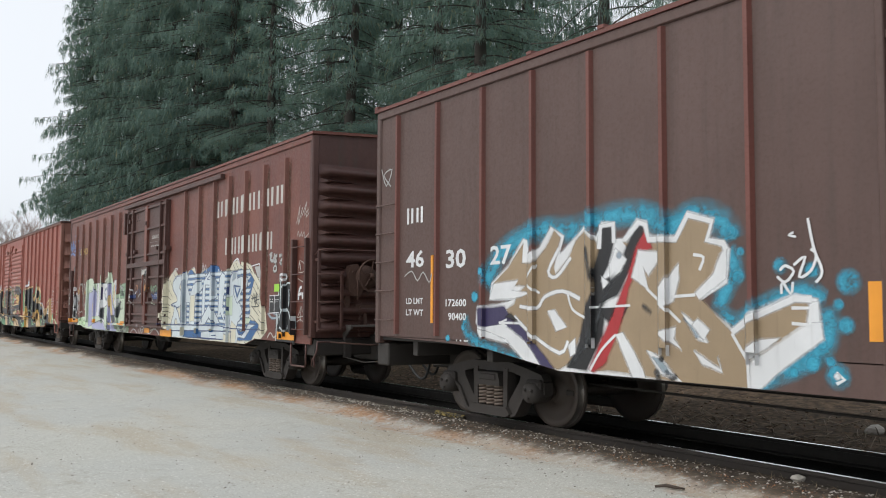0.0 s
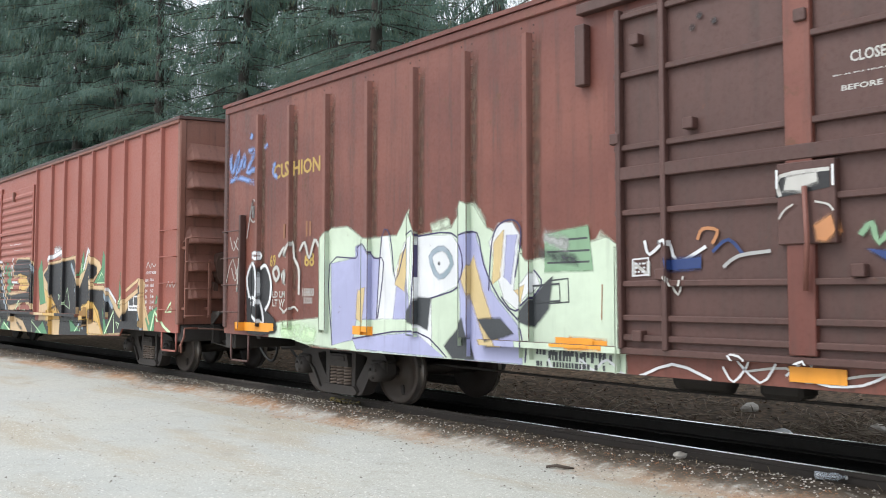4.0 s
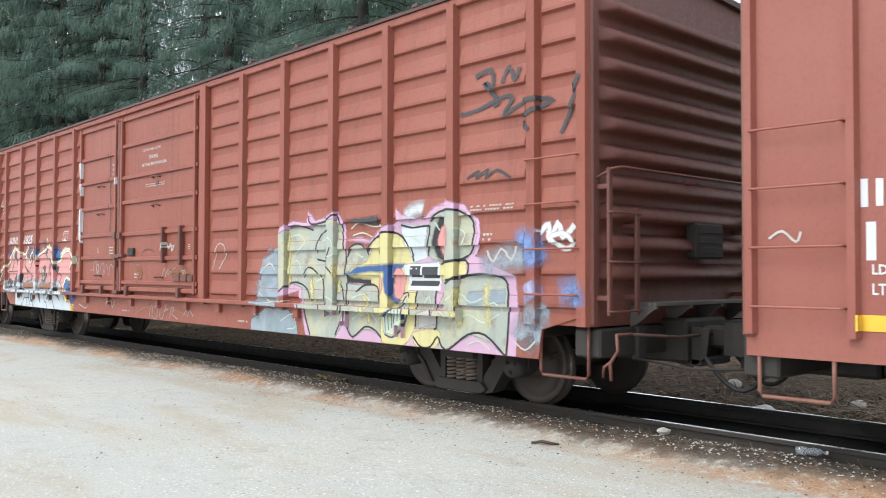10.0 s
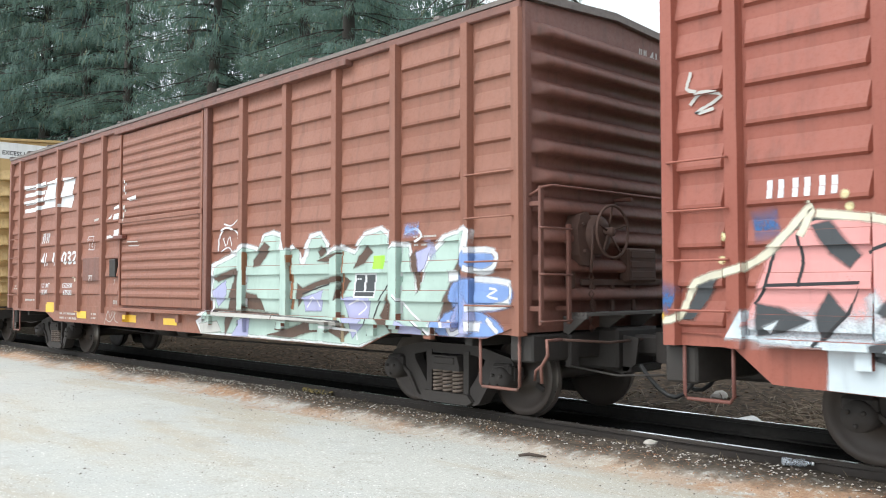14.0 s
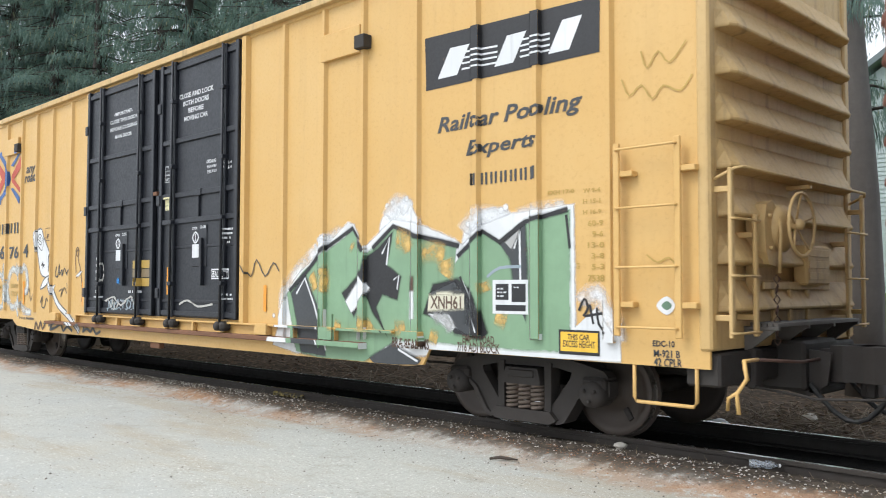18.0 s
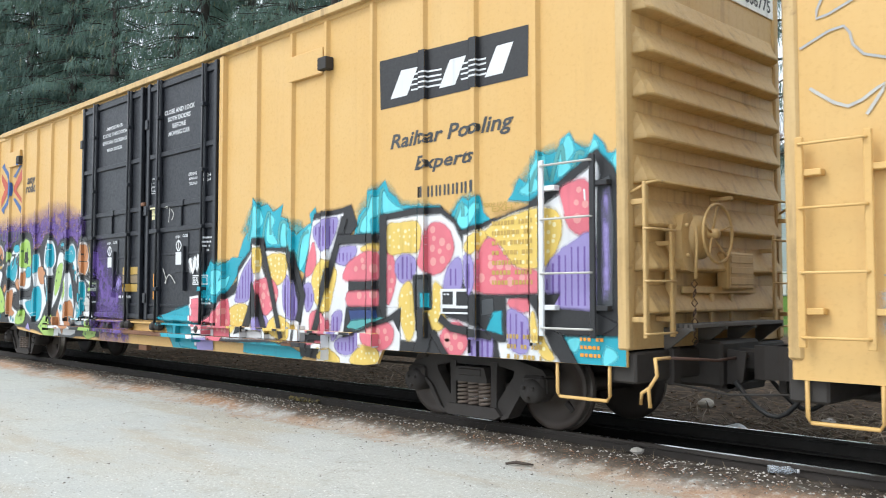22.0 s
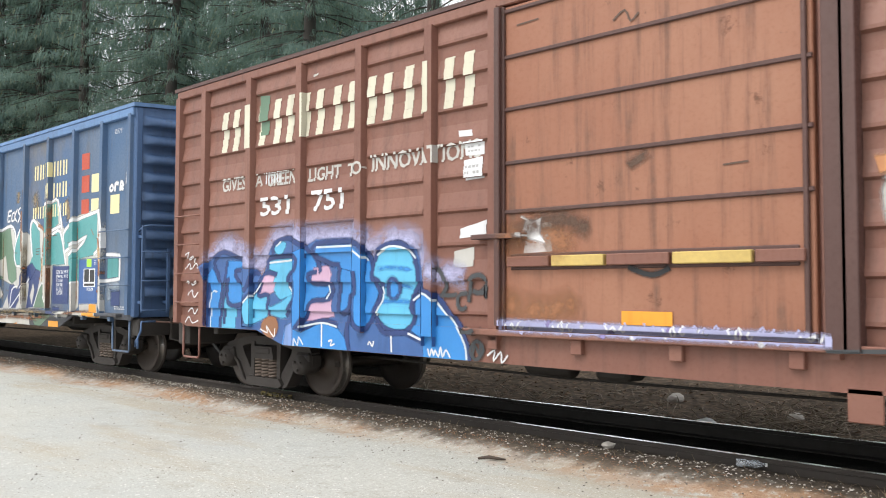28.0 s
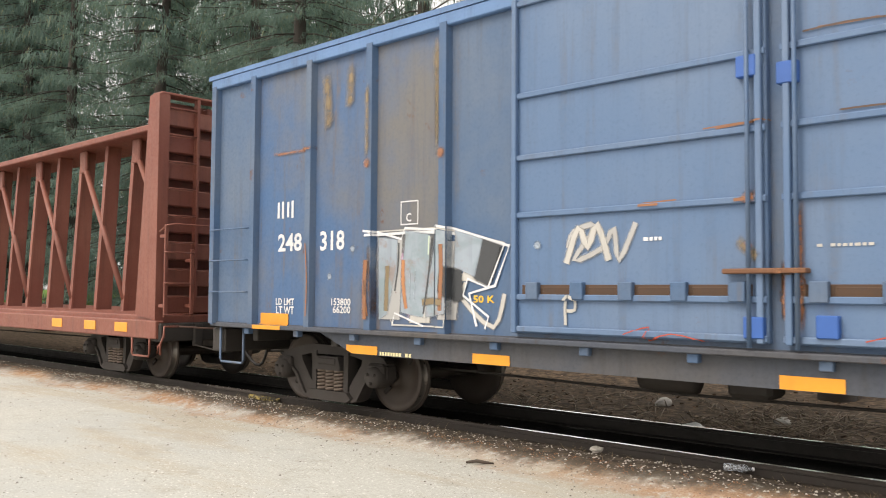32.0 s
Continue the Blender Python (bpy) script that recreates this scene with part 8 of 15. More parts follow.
p.dot("peach", 9.09, 1.38, 0.05)
p.edge("bluegrey", 0.1, (10.69,2.25), (10.96,2.02))
p.fill("green", (5.28,0.54), (5.64,0.83), (6.21,0.56))
p.fill("green", (6.32,0.79), (6.41,0.79), (6.36,0.62))
p.fill("peach", (6.41,0.87), (7.01,0.87), (7.05,0.55), (6.59,0.54))
p.fill("gold", (9.07,0.9), (10.37,0.53), (9.24,0.54), (9.13,0.61))
p.fill("green", (8.03,0.54), (8.4,0.83), (8.47,0.55))
p.fill("green", (8.56,0.69), (8.77,0.78), (8.75,0.67))
p.fill("black", (4.77,0.97), (6.41,0.99), (10.94,1.09), (10.94,0.86), (9.24,0.81), (5.43,0.77))
p.fill("black", (5.43,0.82), (10.94,0.92), (10.94,0.6), (10.37,0.56), (9.07,0.8), (9.01,0.55), (7.09,0.55), (7.01,0.87), (6.41,0.87), (6.23,0.56), (5.44,0.55))
p.line("palegreen", 0.03, (4.87,0.71), (5.43,0.87), (5.33,0.68), smooth=False, closed=True)
p.edge("palegreen", 0.04, (8.3,0.54), (8.37,0.75), (8.95,0.54))
p.edge("palegreen", 0.04, (10.86,0.53), (10.72,0.87), (10.94,0.82))
p.dot("peach", 8.93, 0.71, 0.05)
p.edge("peach", 0.06, (3.59,1.11), (4.3,1.16), (4.77,1.21))
p.line("peach", 0.06, (3.39,1.18), (3.79,0.97), (4.42,0.77))
p.fill("black", (4.18,0.82), (8.29,0.83), (10.34,0.84), (13.9,0.86), (14.58,0.86), (14.5,0.61), (12.68,0.5), (8.3,0.51), (4.99,0.49))
p.fill("green", (5.24,0.53), (5.86,0.9), (6.89,0.57))
p.fill("peach", (6.42,0.9), (7.08,0.93), (7.1,0.54), (6.57,0.52))
p.fill("green", (8.02,0.52), (8.41,0.77), (8.79,0.54))
p.fill("peach", (9.12,0.92), (9.96,0.81), (10.38,0.56), (8.96,0.55), (8.95,0.77))
p.edge("gold", 0.03, (9.06,0.87), (8.96,0.56))
p.fill("green", (10.93,0.55), (11.54,0.83), (11.9,0.55))
p.fill("peach", (12.21,0.88), (12.74,0.9), (12.69,0.54), (11.99,0.54))
p.fill("green", (13.38,0.91), (14.04,0.69), (13.48,0.66))
p.fill("gold", (14.11,1.15), (14.47,1.29), (14.71,1.34), (15.08,0.99), (15.34,0.66), (14.47,0.66), (14.47,0.95), (14.13,0.94))
p.fill("peach", (14.47,0.9), (15.06,0.89), (15.3,0.67), (14.58,0.67))
p.fill("bluegrey", (14.16,0.84), (14.25,0.85), (14.23,0.73), (14.14,0.74))
p.edge("palegreen", 0.03, (10.71,0.56), (10.67,0.83), (11.49,0.53))
p.edge("palegreen", 0.03, (13.72,0.67), (14.07,0.89), (14.04,0.68))
p.edge("palegreen", 0.03, (4.77,0.68), (5.43,0.87), (5.02,0.63))
p.edge("palegreen", 0.03, (8.34,0.75), (8.85,0.54))
p.line("palegreen", 0.025, (7.78,0.73), (7.88,0.63), (7.97,0.79))
p.haze("brown", 0.1, (12.08,1.12), (12.45,1.21), (12.6,1.01))
p.fill("brown", (14.47,1.1), (14.82,1.18), (14.82,0.91), (14.71,0.87), (14.64,1))
p.dot("dark", 12.23, 1.24, 0.03)
p.dot("dark", 12.38, 1.13, 0.03)
p.dot("dark", 15.06, 0.85, 0.03)
p.dot("dark", 14.9, 0.91, 0.03)
p.edge("dark", 0.04, (9.96,0.94), (10.34,0.63))
p.fill("peach", (6.13,1.14), (6.32,1.05), (6.85,1.06), (6.95,0.89), (6.67,0.93), (6.41,0.87), (6.27,0.99))
p.fill("gold", (6.13,1.14), (6.27,1.12), (6.41,0.87), (6.32,0.88))
p.fill("peach", (6.44,0.84), (7,0.86), (7.03,0.54), (6.64,0.54), (6.48,0.62))
p.fill("green", (5.24,0.53), (5.59,0.85), (6.21,0.56))
p.fill("green", (6.32,0.79), (6.43,0.79), (6.36,0.62))
p.fill("green", (8,0.53), (8.42,0.84), (8.39,0.54))
p.fill("green", (8.56,0.69), (8.77,0.78), (8.75,0.66))
p.edge("palegreen", 0.035, (4.78,0.71), (5.41,0.89), (5.22,0.69))
p.edge("palegreen", 0.04, (8.27,0.53), (8.35,0.74), (8.93,0.54))
p.line("palegreen", 0.035, (7.49,1.19), (7.55,1.04), (7.68,0.93), (7.82,0.69), (8.03,0.76), (7.89,0.91), (7.75,0.85))
p.haze("dark", 0.14, (9.41,0.82), (9.76,0.66), (10.01,0.59))
p.put()

p = Paint(CAR_D, "lettering", "white stencilled dimensions and weights", 0.004)
p.text("white", 17.46, 1.85, 17.91, 1.9, "CU FT 6589")
p.text("white", 17.43, 1.71, 17.57, 1.76, "EXH")
p.text("white", 17.65, 1.72, 17.8, 1.77, "15-6")
p.text("white", 17.43, 1.61, 17.58, 1.66, "EXW")
p.text("white", 17.65, 1.61, 17.81, 1.67, "10-8")
p.text("white", 17.43, 1.51, 17.54, 1.56, "EW")
p.text("white", 17.67, 1.51, 17.79, 1.57, "9-7")
p.text("white", 17.44, 1.4, 17.53, 1.46, "IW")
p.text("white", 17.67, 1.41, 17.81, 1.47, "9-6")
p.text("white", 17.44, 1.3, 17.53, 1.36, "IH")
p.text("white", 17.66, 1.3, 17.82, 1.37, "11-4")
p.text("white", 17.47, 1.19, 17.52, 1.25, "IL")
p.text("white", 17.63, 1.2, 17.8, 1.26, "60-10")
p.line("offwhite", 0.02, (17.48,1.96), (17.55,2.07), (17.65,1.96), (17.72,2.04), (17.82,1.98), (17.9,2.03))
p.line("offwhite", 0.02, (18.37,1.6), (18.45,1.7), (18.51,1.6), (18.6,1.7), (18.65,1.6), (18.75,1.69))
p.letters("white", 0.89, 1.95, 1.37, 2.17, 2, 533)
p.letters("white", 1.7, 1.96, 2.01, 2.19, 1, 534)
p.text("white", 0.95, 1.57, 1.35, 1.84, "19")
p.text("white", 1.7, 1.59, 2.17, 1.84, "64")
p.text("white", 0.99, 1.46, 1.31, 1.53, "LD LMT")
p.text("white", 1.81, 1.47, 2.19, 1.55, "186800")
p.text("white", 0.99, 1.31, 1.28, 1.39, "LT WT")
p.text("white", 1.83, 1.31, 2.19, 1.4, "76200")
p.small_print("white", 2.59, 1.26, 2.73, 1.35, 1, 541)
p.small_print("white", 2.59, 1.12, 3.28, 1.21, 1, 542)
p.small_print("white", 2.71, 0.68, 3.44, 0.79, 1, 543)
p.small_print("white", 0.12, 4.18, 0.51, 4.4, 5, 544)
p.rect("yellow", 0.89, 1.04, 1.38, 1.16)
p.rect("yellow", 1.78, 1.03, 2.28, 1.15)
p.line("offwhite", 0.02, (0.2,1.74), (0.31,1.8), (0.42,1.71), (0.46,1.79))
p.small_print("white", 6.67, 3.12, 7.4, 3.15, 1, 548)
p.small_print("white", 9, 2.72, 9.99, 2.76, 1, 549)
p.small_print("white", 9.26, 2.58, 9.98, 2.61, 1, 550)
p.put()

p = Paint(CAR_D, "data_panel", "black and white data panel", 0.006)
p.rect("white", 16.65, 1.16, 17.14, 1.45)
p.rect("dark", 16.69, 1.26, 16.88, 1.42)
p.rect("dark", 16.91, 1.27, 17.1, 1.42)
p.small_print("black", 16.71, 1.18, 17.1, 1.25, 1, 556)
p.put()

p = Paint(CAR_E, "graffiti", "pale grey-green and pink outlined graffiti with a yellow face")
p.haze("bluegrey", 0.5, (12.89,1.69), (13.18,1.55), (12.89,1.32), (12.75,1.08))
p.fill("bluegrey", (12.71,1.13), (12.82,1.64), (13.26,1.82), (13.32,1.14), (13.33,0.98), (12.6,1.02))
p.fill("bluegrey", (12.49,0.55), (12.52,0.76), (12.9,0.94), (13.52,0.93), (13.73,0.72), (13.75,0.59))
p.fill("mauve", (13.31,1.14), (13.26,1.91), (13.38,2.09), (13.65,2.16), (13.98,2.13), (13.97,2.28), (14.18,2.15), (14.51,2.19), (14.65,2.25), (14.8,2.12), (14.86,1.87), (15.16,1.9), (15.37,1.85), (15.51,1.96), (15.74,2.02), (15.89,2.08), (15.85,2.23), (15.97,2.14), (16.36,2.07), (16.56,2.21), (16.8,2.25), (17.03,2.21), (17.2,2.05), (17.28,1.85), (17.18,1.65), (17.45,1.55), (17.76,1.44), (17.83,1.16), (17.79,0.56), (16.39,0.56), (15.79,0.58), (14.56,0.58), (13.94,0.62), (13.88,0.85), (13.78,1.22), (13.33,1.13))
p.fill("oxide", (14.87,1.86), (15.36,1.81), (15.28,1.71), (15.16,1.82), (14.97,1.81), (14.87,1.64))
p.fill("sagegrey", (13.35,1.19), (13.32,1.99), (13.68,2.11), (14.06,2.05), (14.24,2.11), (14.62,2.15), (14.76,2.02), (14.82,1.66), (14.87,1.34), (14.87,0.98), (14.74,0.77), (14.58,0.6), (14.05,0.61), (13.94,0.86), (13.86,1.26), (13.59,1.32))
p.blob("sagegrey", (14.88,1.38), (14.87,1.62), (14.94,1.76), (15.16,1.81), (15.31,1.72), (15.28,1.59), (15,1.49))
p.fill("sagegrey", (14.89,1.31), (15.55,1.29), (15.58,1.09), (15.58,0.67), (15.41,0.77), (15.22,0.76), (15,0.64), (14.89,0.82))
p.blob("lemon", (15.32,1.63), (15.41,1.8), (15.56,1.9), (15.79,1.94), (16.02,1.84), (16.17,1.63), (16.24,1.39), (16.26,1.11), (16.21,0.86), (16.06,0.65), (15.83,0.59), (15.6,0.64), (15.58,1.01), (15.54,1.26), (15.34,1.34), (14.88,1.37), (15,1.51), (15.25,1.58))
p.fill("ice", (15.93,2.02), (16.4,2), (16.42,1.64), (16.19,1.59), (16.02,1.84))
p.haze("ice", 0.25, (16.02,2.13), (16.19,2.2), (16.38,2.2))
p.blob("sagegrey", (16.42,1.81), (16.46,2.05), (16.64,2.14), (16.91,2.15), (17.1,2.08), (17.18,1.92), (17.13,1.72), (17.02,1.61), (16.65,1.6), (16.42,1.68))
p.fill("lemon", (16.54,1.55), (17.05,1.59), (17.09,1.45), (16.79,1.36), (16.58,1.41))
p.fill("ice", (16.02,1.55), (16.62,1.58), (16.6,1.27), (16.12,1.27))
p.fill("sagegrey", (16.64,0.58), (16.58,0.88), (16.67,1.12), (16.79,1.36), (17.02,1.42), (17.33,1.44), (17.6,1.41), (17.68,1.31), (17.69,1.01), (17.66,0.58), (17.46,0.73), (17.16,0.8), (16.9,0.7), (16.73,0.61))
p.fill("bluegrey", (17.09,1.24), (17.65,1.28), (17.66,1.16), (17.09,1.12))
p.fill("sagegrey", (16.25,1.26), (16.58,1.26), (16.58,0.84), (16.22,0.82))
p.fill("offwhite", (16.28,0.96), (16.57,1.05), (16.58,0.89), (16.28,0.83))
p.blob("lemon", (16.21,0.77), (16.62,0.8), (16.58,0.64), (16.39,0.59), (16.22,0.64))
p.fill("royal", (14.88,1.43), (15.1,1.52), (15.7,1.55), (16.02,1.55), (15.97,1.51), (15.73,1.48), (15.36,1.49), (15,1.45))
p.fill("royal", (15.72,1.53), (15.84,1.52), (15.8,1.35), (15.84,1.19), (15.98,1.13), (15.86,1.1), (15.73,1.24), (15.7,1.39))
p.fill("black", (14.85,1.42), (15,1.38), (15.36,1.37), (15.36,1.32), (14.87,1.35))
p.blob("pink", (15.84,1.41), (15.92,1.51), (16.02,1.43), (16,1.21), (15.91,1.16), (15.83,1.27))
p.blob("pink", (15.58,1.3), (15.61,1.42), (15.66,1.31), (15.61,1.19))
p.fill("palesage", (15.61,0.93), (15.79,0.98), (15.97,1.07), (16.07,1.19), (16.08,1.02), (15.98,0.84), (15.8,0.72), (15.64,0.74))
p.blob("black", (16.53,1.84), (16.61,2.07), (16.7,2.05), (16.69,1.87), (16.75,1.68), (16.7,1.61), (16.59,1.66))
p.blob("pink", (16.63,1.85), (16.7,2), (16.78,1.98), (16.79,1.83), (16.76,1.68), (16.68,1.67))
p.line("black", 0.024, (13.35,1.19), (13.59,1.32), (13.85,1.3), (14.03,1.19), (14.07,1.07))
p.line("black", 0.024, (13.88,1.39), (14.01,1.53), (14.21,1.47), (14.36,1.29), (14.4,0.88))
p.line("black", 0.024, (14.05,0.63), (13.94,0.86), (13.88,1.03))
p.line("black", 0.024, (14.45,1.56), (14.65,1.42), (14.82,1.18), (14.82,0.98), (14.62,0.65))
p.line("black", 0.024, (13.52,2.1), (13.78,2.1), (14.1,2.03))
p.line("black", 0.024, (14.19,1.72), (14.23,1.88), (14.36,2), (14.52,2.01))
p.line("black", 0.024, (14,2.23), (14.09,2.11), (14.45,2.14), (14.65,2.21), (14.77,2.02), (14.84,1.66))
p.line("black", 0.024, (14.21,1.64), (14.45,1.62), (14.57,1.79))
p.line("black", 0.024, (14.85,1.42), (14.87,1.66), (15,1.8), (15.21,1.81), (15.31,1.68))
p.line("black", 0.024, (14.87,1.35), (14.89,1.02), (14.88,0.78), (15.01,0.65), (15.26,0.79), (15.46,0.76), (15.58,0.67))
p.line("black", 0.024, (15.08,1.22), (15.26,1.31), (15.5,1.29), (15.56,1.08))
p.line("black", 0.024, (15.28,1.71), (15.46,1.88), (15.65,1.95), (15.88,1.93), (16.07,1.82), (16.19,1.6))
p.line("black", 0.024, (15.93,2.03), (16.15,1.99), (16.42,2), (16.46,1.93), (16.42,1.66))
p.line("black", 0.024, (16.46,2.05), (16.64,2.15), (16.91,2.16), (17.11,2.07), (17.19,1.92), (17.15,1.72), (17.02,1.62), (16.69,1.58))
p.line("black", 0.024, (16.66,1.56), (17.05,1.6), (17.09,1.44), (16.79,1.38))
p.line("black", 0.024, (16.79,1.34), (16.91,1.41), (17.06,1.43))
p.line("black", 0.024, (17.06,1.43), (17.33,1.45), (17.6,1.41), (17.69,1.28), (17.7,1.01), (17.66,0.58))
p.line("black", 0.024, (16.58,1.26), (16.59,0.88), (16.54,0.82))
p.line("black", 0.024, (16.25,1.25), (16.22,0.83))
p.line("black", 0.024, (16.18,0.72), (16.31,0.61), (16.48,0.62), (16.6,0.74), (16.67,0.64), (16.79,0.61), (17.09,0.79), (17.36,0.8), (17.66,0.59))
p.line("black", 0.02, (15.52,1.72), (15.56,1.76), (15.6,1.72), (15.56,1.66), closed=True)
p.line("navy", 0.02, (15.61,0.93), (15.79,0.98), (15.97,1.07), (16.07,1.19))
p.line("navy", 0.02, (16.01,1.21), (16.09,1.23), (16.12,1.17))
p.line("navy", 0.02, (15.65,0.72), (15.8,0.69), (16.01,0.83), (16.1,1.05))
p.edge("navy", 0.012, (15.65,0.95), (15.67,0.74))
p.edge("navy", 0.012, (15.71,0.97), (15.73,0.77))
p.edge("navy", 0.012, (15.78,1), (15.79,0.8))
p.edge("navy", 0.012, (15.84,1.02), (15.85,0.83))
p.edge("navy", 0.012, (15.91,1.05), (15.9,0.86))
p.edge("navy", 0.012, (15.97,1.07), (15.96,0.89))
p.edge("navy", 0.012, (16.03,1.09), (16.02,0.91))
p.line("palesage", 0.016, (13.52,1.94), (13.78,1.98), (13.91,1.85), (13.65,1.72))
p.line("palesage", 0.016, (13.45,1.5), (13.72,1.63), (13.84,1.5))
p.line("palesage", 0.016, (14.33,1.88), (14.56,1.91), (14.65,1.7), (14.39,1.67))
p.line("palesage", 0.016, (14.15,1.33), (14.39,1.42))
p.line("palesage", 0.016, (14.45,1.17), (14.68,1.05), (14.51,0.84))
p.line("palesage", 0.016, (15,1.14), (15.26,1.19), (15.41,1.04), (15.16,0.92))
p.line("palesage", 0.016, (15,0.87), (15.31,1), (15.5,0.86))
p.line("palesage", 0.016, (12.78,1.45), (13,1.59), (13.18,1.5))
p.line("palesage", 0.016, (12.75,1.17), (13.04,1.04), (13.52,1.07))
p.line("palesage", 0.016, (13.32,0.78), (13.62,0.89), (13.69,0.71), (13.49,0.68))
p.line("palesage", 0.016, (16.79,1.16), (16.98,1.23), (17.16,1.14), (17.37,1.21))
p.line("palesage", 0.016, (16.87,0.9), (17.09,1.01), (17.33,0.93), (17.56,1.03))
p.line("palesage", 0.016, (16.71,1.06), (16.87,0.96))
p.line("palesage", 0.016, (17.33,1.08), (17.5,1.15), (17.6,1.06))
p.line("palesage", 0.016, (16.52,2.05), (16.64,1.94))
p.line("palesage", 0.016, (16.91,1.96), (17.05,1.89), (16.98,1.73))
p.line("palesage", 0.016, (16.15,1.89), (16.32,1.81))
p.line("palesage", 0.016, (15.05,1.7), (15.21,1.65))
p.line("palesage", 0.016, (14.95,2.02), (15.11,2.09), (15.41,2.03), (15.65,2.04))
p.line("palesage", 0.016, (15,1.93), (15.21,1.96), (15.41,1.9))
p.line("palesage", 0.016, (17.08,0.68), (17.26,0.73), (17.43,0.65))
p.line("palesage", 0.016, (16.4,1.11), (16.48,1.19), (16.52,1.05))
p.haze("lemon", 0.14, (13.52,2.06), (13.53,1.24))
p.haze("lemon", 0.14, (14.03,1.41), (14.16,1.04))
p.haze("lemon", 0.14, (14.62,1.58), (14.73,1.18))
p.haze("lemon", 0.14, (15.26,1.23), (15.36,0.81))
p.haze("lemon", 0.14, (16.91,1.33), (16.98,0.84))
p.haze("lemon", 0.14, (17.37,1.37), (17.4,0.87))
p.fill("dark", (14.87,2.13), (15.21,2.13), (15.53,2.15), (15.51,2.07), (15.16,2.08))
p.line("mauve", 0.04, (17.18,1.65), (17.27,1.85), (17.21,2.05))
p.haze("bluegrey", 0.4, (17.26,1.5), (17.79,1.64), (17.98,1.55))
p.haze("lavender", 0.3, (17.98,1.37), (18.08,1.19))
p.haze("sky", 0.35, (18.35,1.24), (18.57,1.29), (18.61,1.12))
p.haze("bluegrey", 0.3, (17.93,1), (18.26,1.11))
p.haze("sky", 0.4, (17.84,1.73), (17.99,1.78), (18.13,1.5))
p.haze("bluegrey", 0.5, (17.83,0.72), (18.03,0.92), (18.12,0.7))
p.line("dark", 0.04, (17.21,3.58), (17.43,3.63), (17.49,3.43), (17.35,3.5), (17.54,3.27), (17.48,3.24))
p.line("dark", 0.035, (16.98,3.2), (17.26,3.22), (17.59,3.31), (17.75,3.28), (17.64,3.11), (17.95,3.22), (18.32,3.18), (17.94,3.06), (18.02,2.91))
p.line("dark", 0.035, (17.62,3.45), (17.7,3.62), (17.8,3.46), (17.85,3.59))
p.line("dark", 0.035, (18.41,2.83), (18.58,3.21), (18.67,3.37))
p.line("dark", 0.03, (17.09,2.49), (17.26,2.56), (17.23,2.48), (17.4,2.57), (17.37,2.47), (17.53,2.55), (17.74,2.45))
p.line("white", 0.05, (18.13,1.86), (18.24,1.95), (18.27,1.77), (18.36,1.96), (18.44,1.81), (18.57,1.93))
p.line("white", 0.04, (18.27,1.81), (18.44,1.85), (18.55,1.76), (18.44,1.7), closed=True)
p.line("offwhite", 0.025, (17.37,1.7), (17.48,1.58), (17.58,1.72), (17.74,1.6), (17.79,1.74))
p.line("offwhite", 0.02, (17.78,0.76), (17.93,0.68), (18.07,0.78))
p.line("offwhite", 0.02, (11.34,1.51), (11.48,1.9), (11.75,1.81), (11.55,1.51))
p.line("rust", 0.03, (8.38,0.69), (8.95,0.85), (9.31,0.69), (9.82,0.84), (10.47,0.74))
p.line("grey", 0.011, (6.46,1.42), (6.5,1.63), (6.65,1.66), (6.61,1.48), (6.77,1.42), (6.88,1.61), (7.01,1.61), (6.96,1.39))
p.line("grey", 0.011, (7.01,1.42), (7.14,1.61), (7.25,1.39), (7.32,1.61), (7.46,1.54))
p.line("grey", 0.012, (9.56,1.35), (9.68,1.53), (9.73,1.38))
p.line("grey", 0.012, (9.74,1.43), (9.83,1.52), (9.81,1.41), (9.91,1.48), (9.97,1.39), (10.02,1.55), (10.01,1.41))
p.line("grey", 0.012, (9.97,1.5), (10.1,1.53))
p.line("grey", 0.012, (10.24,1.52), (10.14,1.47), (10.24,1.43))
p.line("offwhite", 0.03, (9.69,1.83), (9.74,1.97), (9.83,1.87), (9.92,1.95), (9.95,1.82), (10.05,1.93))
p.line("offwhite", 0.02, (9.72,1.89), (10,1.91))
p.line("grey", 0.012, (8.99,0.63), (9.05,0.84), (9.14,0.86), (9.12,0.69), (9.28,0.65), (9.36,0.84), (9.44,0.86), (9.43,0.69), (9.53,0.66), (9.68,0.91))
p.line("grey", 0.012, (9.62,0.8), (9.76,0.83))
p.line("grey", 0.012, (9.82,0.67), (9.88,0.85), (9.99,0.84), (9.9,0.75), (10.12,0.67))
p.line("grey", 0.012, (10.33,0.73), (10.43,0.83), (10.48,0.72), (10.54,0.83), (10.68,0.74))
p.line("grey", 0.02, (7.14,0.8), (7.27,0.93), (7.34,0.78), (7.45,0.91))
p.haze("brown", 0.07, (7.27,3.84), (7.27,3.28), (7.3,2.65), (7.25,2.16))
p.haze("rust", 0.2, (8.44,1.59), (8.73,1.43), (8.58,1.32))
p.haze("rust", 0.2, (9.85,1.43), (10.29,1.48), (10.69,1.44))
p.haze("brown", 0.12, (9.3,3), (9.45,3.03))
p.line("dark", 0.015, (8.73,1.75), (8.87,1.86), (9.13,1.86), (9.26,1.79))
p.small_print("offwhite", 7.39, 3.29, 7.51, 3.55, 3, 666)
p.small_print("offwhite", 7.25, 1.79, 7.47, 1.96, 3, 667)
p.small_print("offwhite", 10.55, 1.83, 10.67, 1.93, 3, 668)
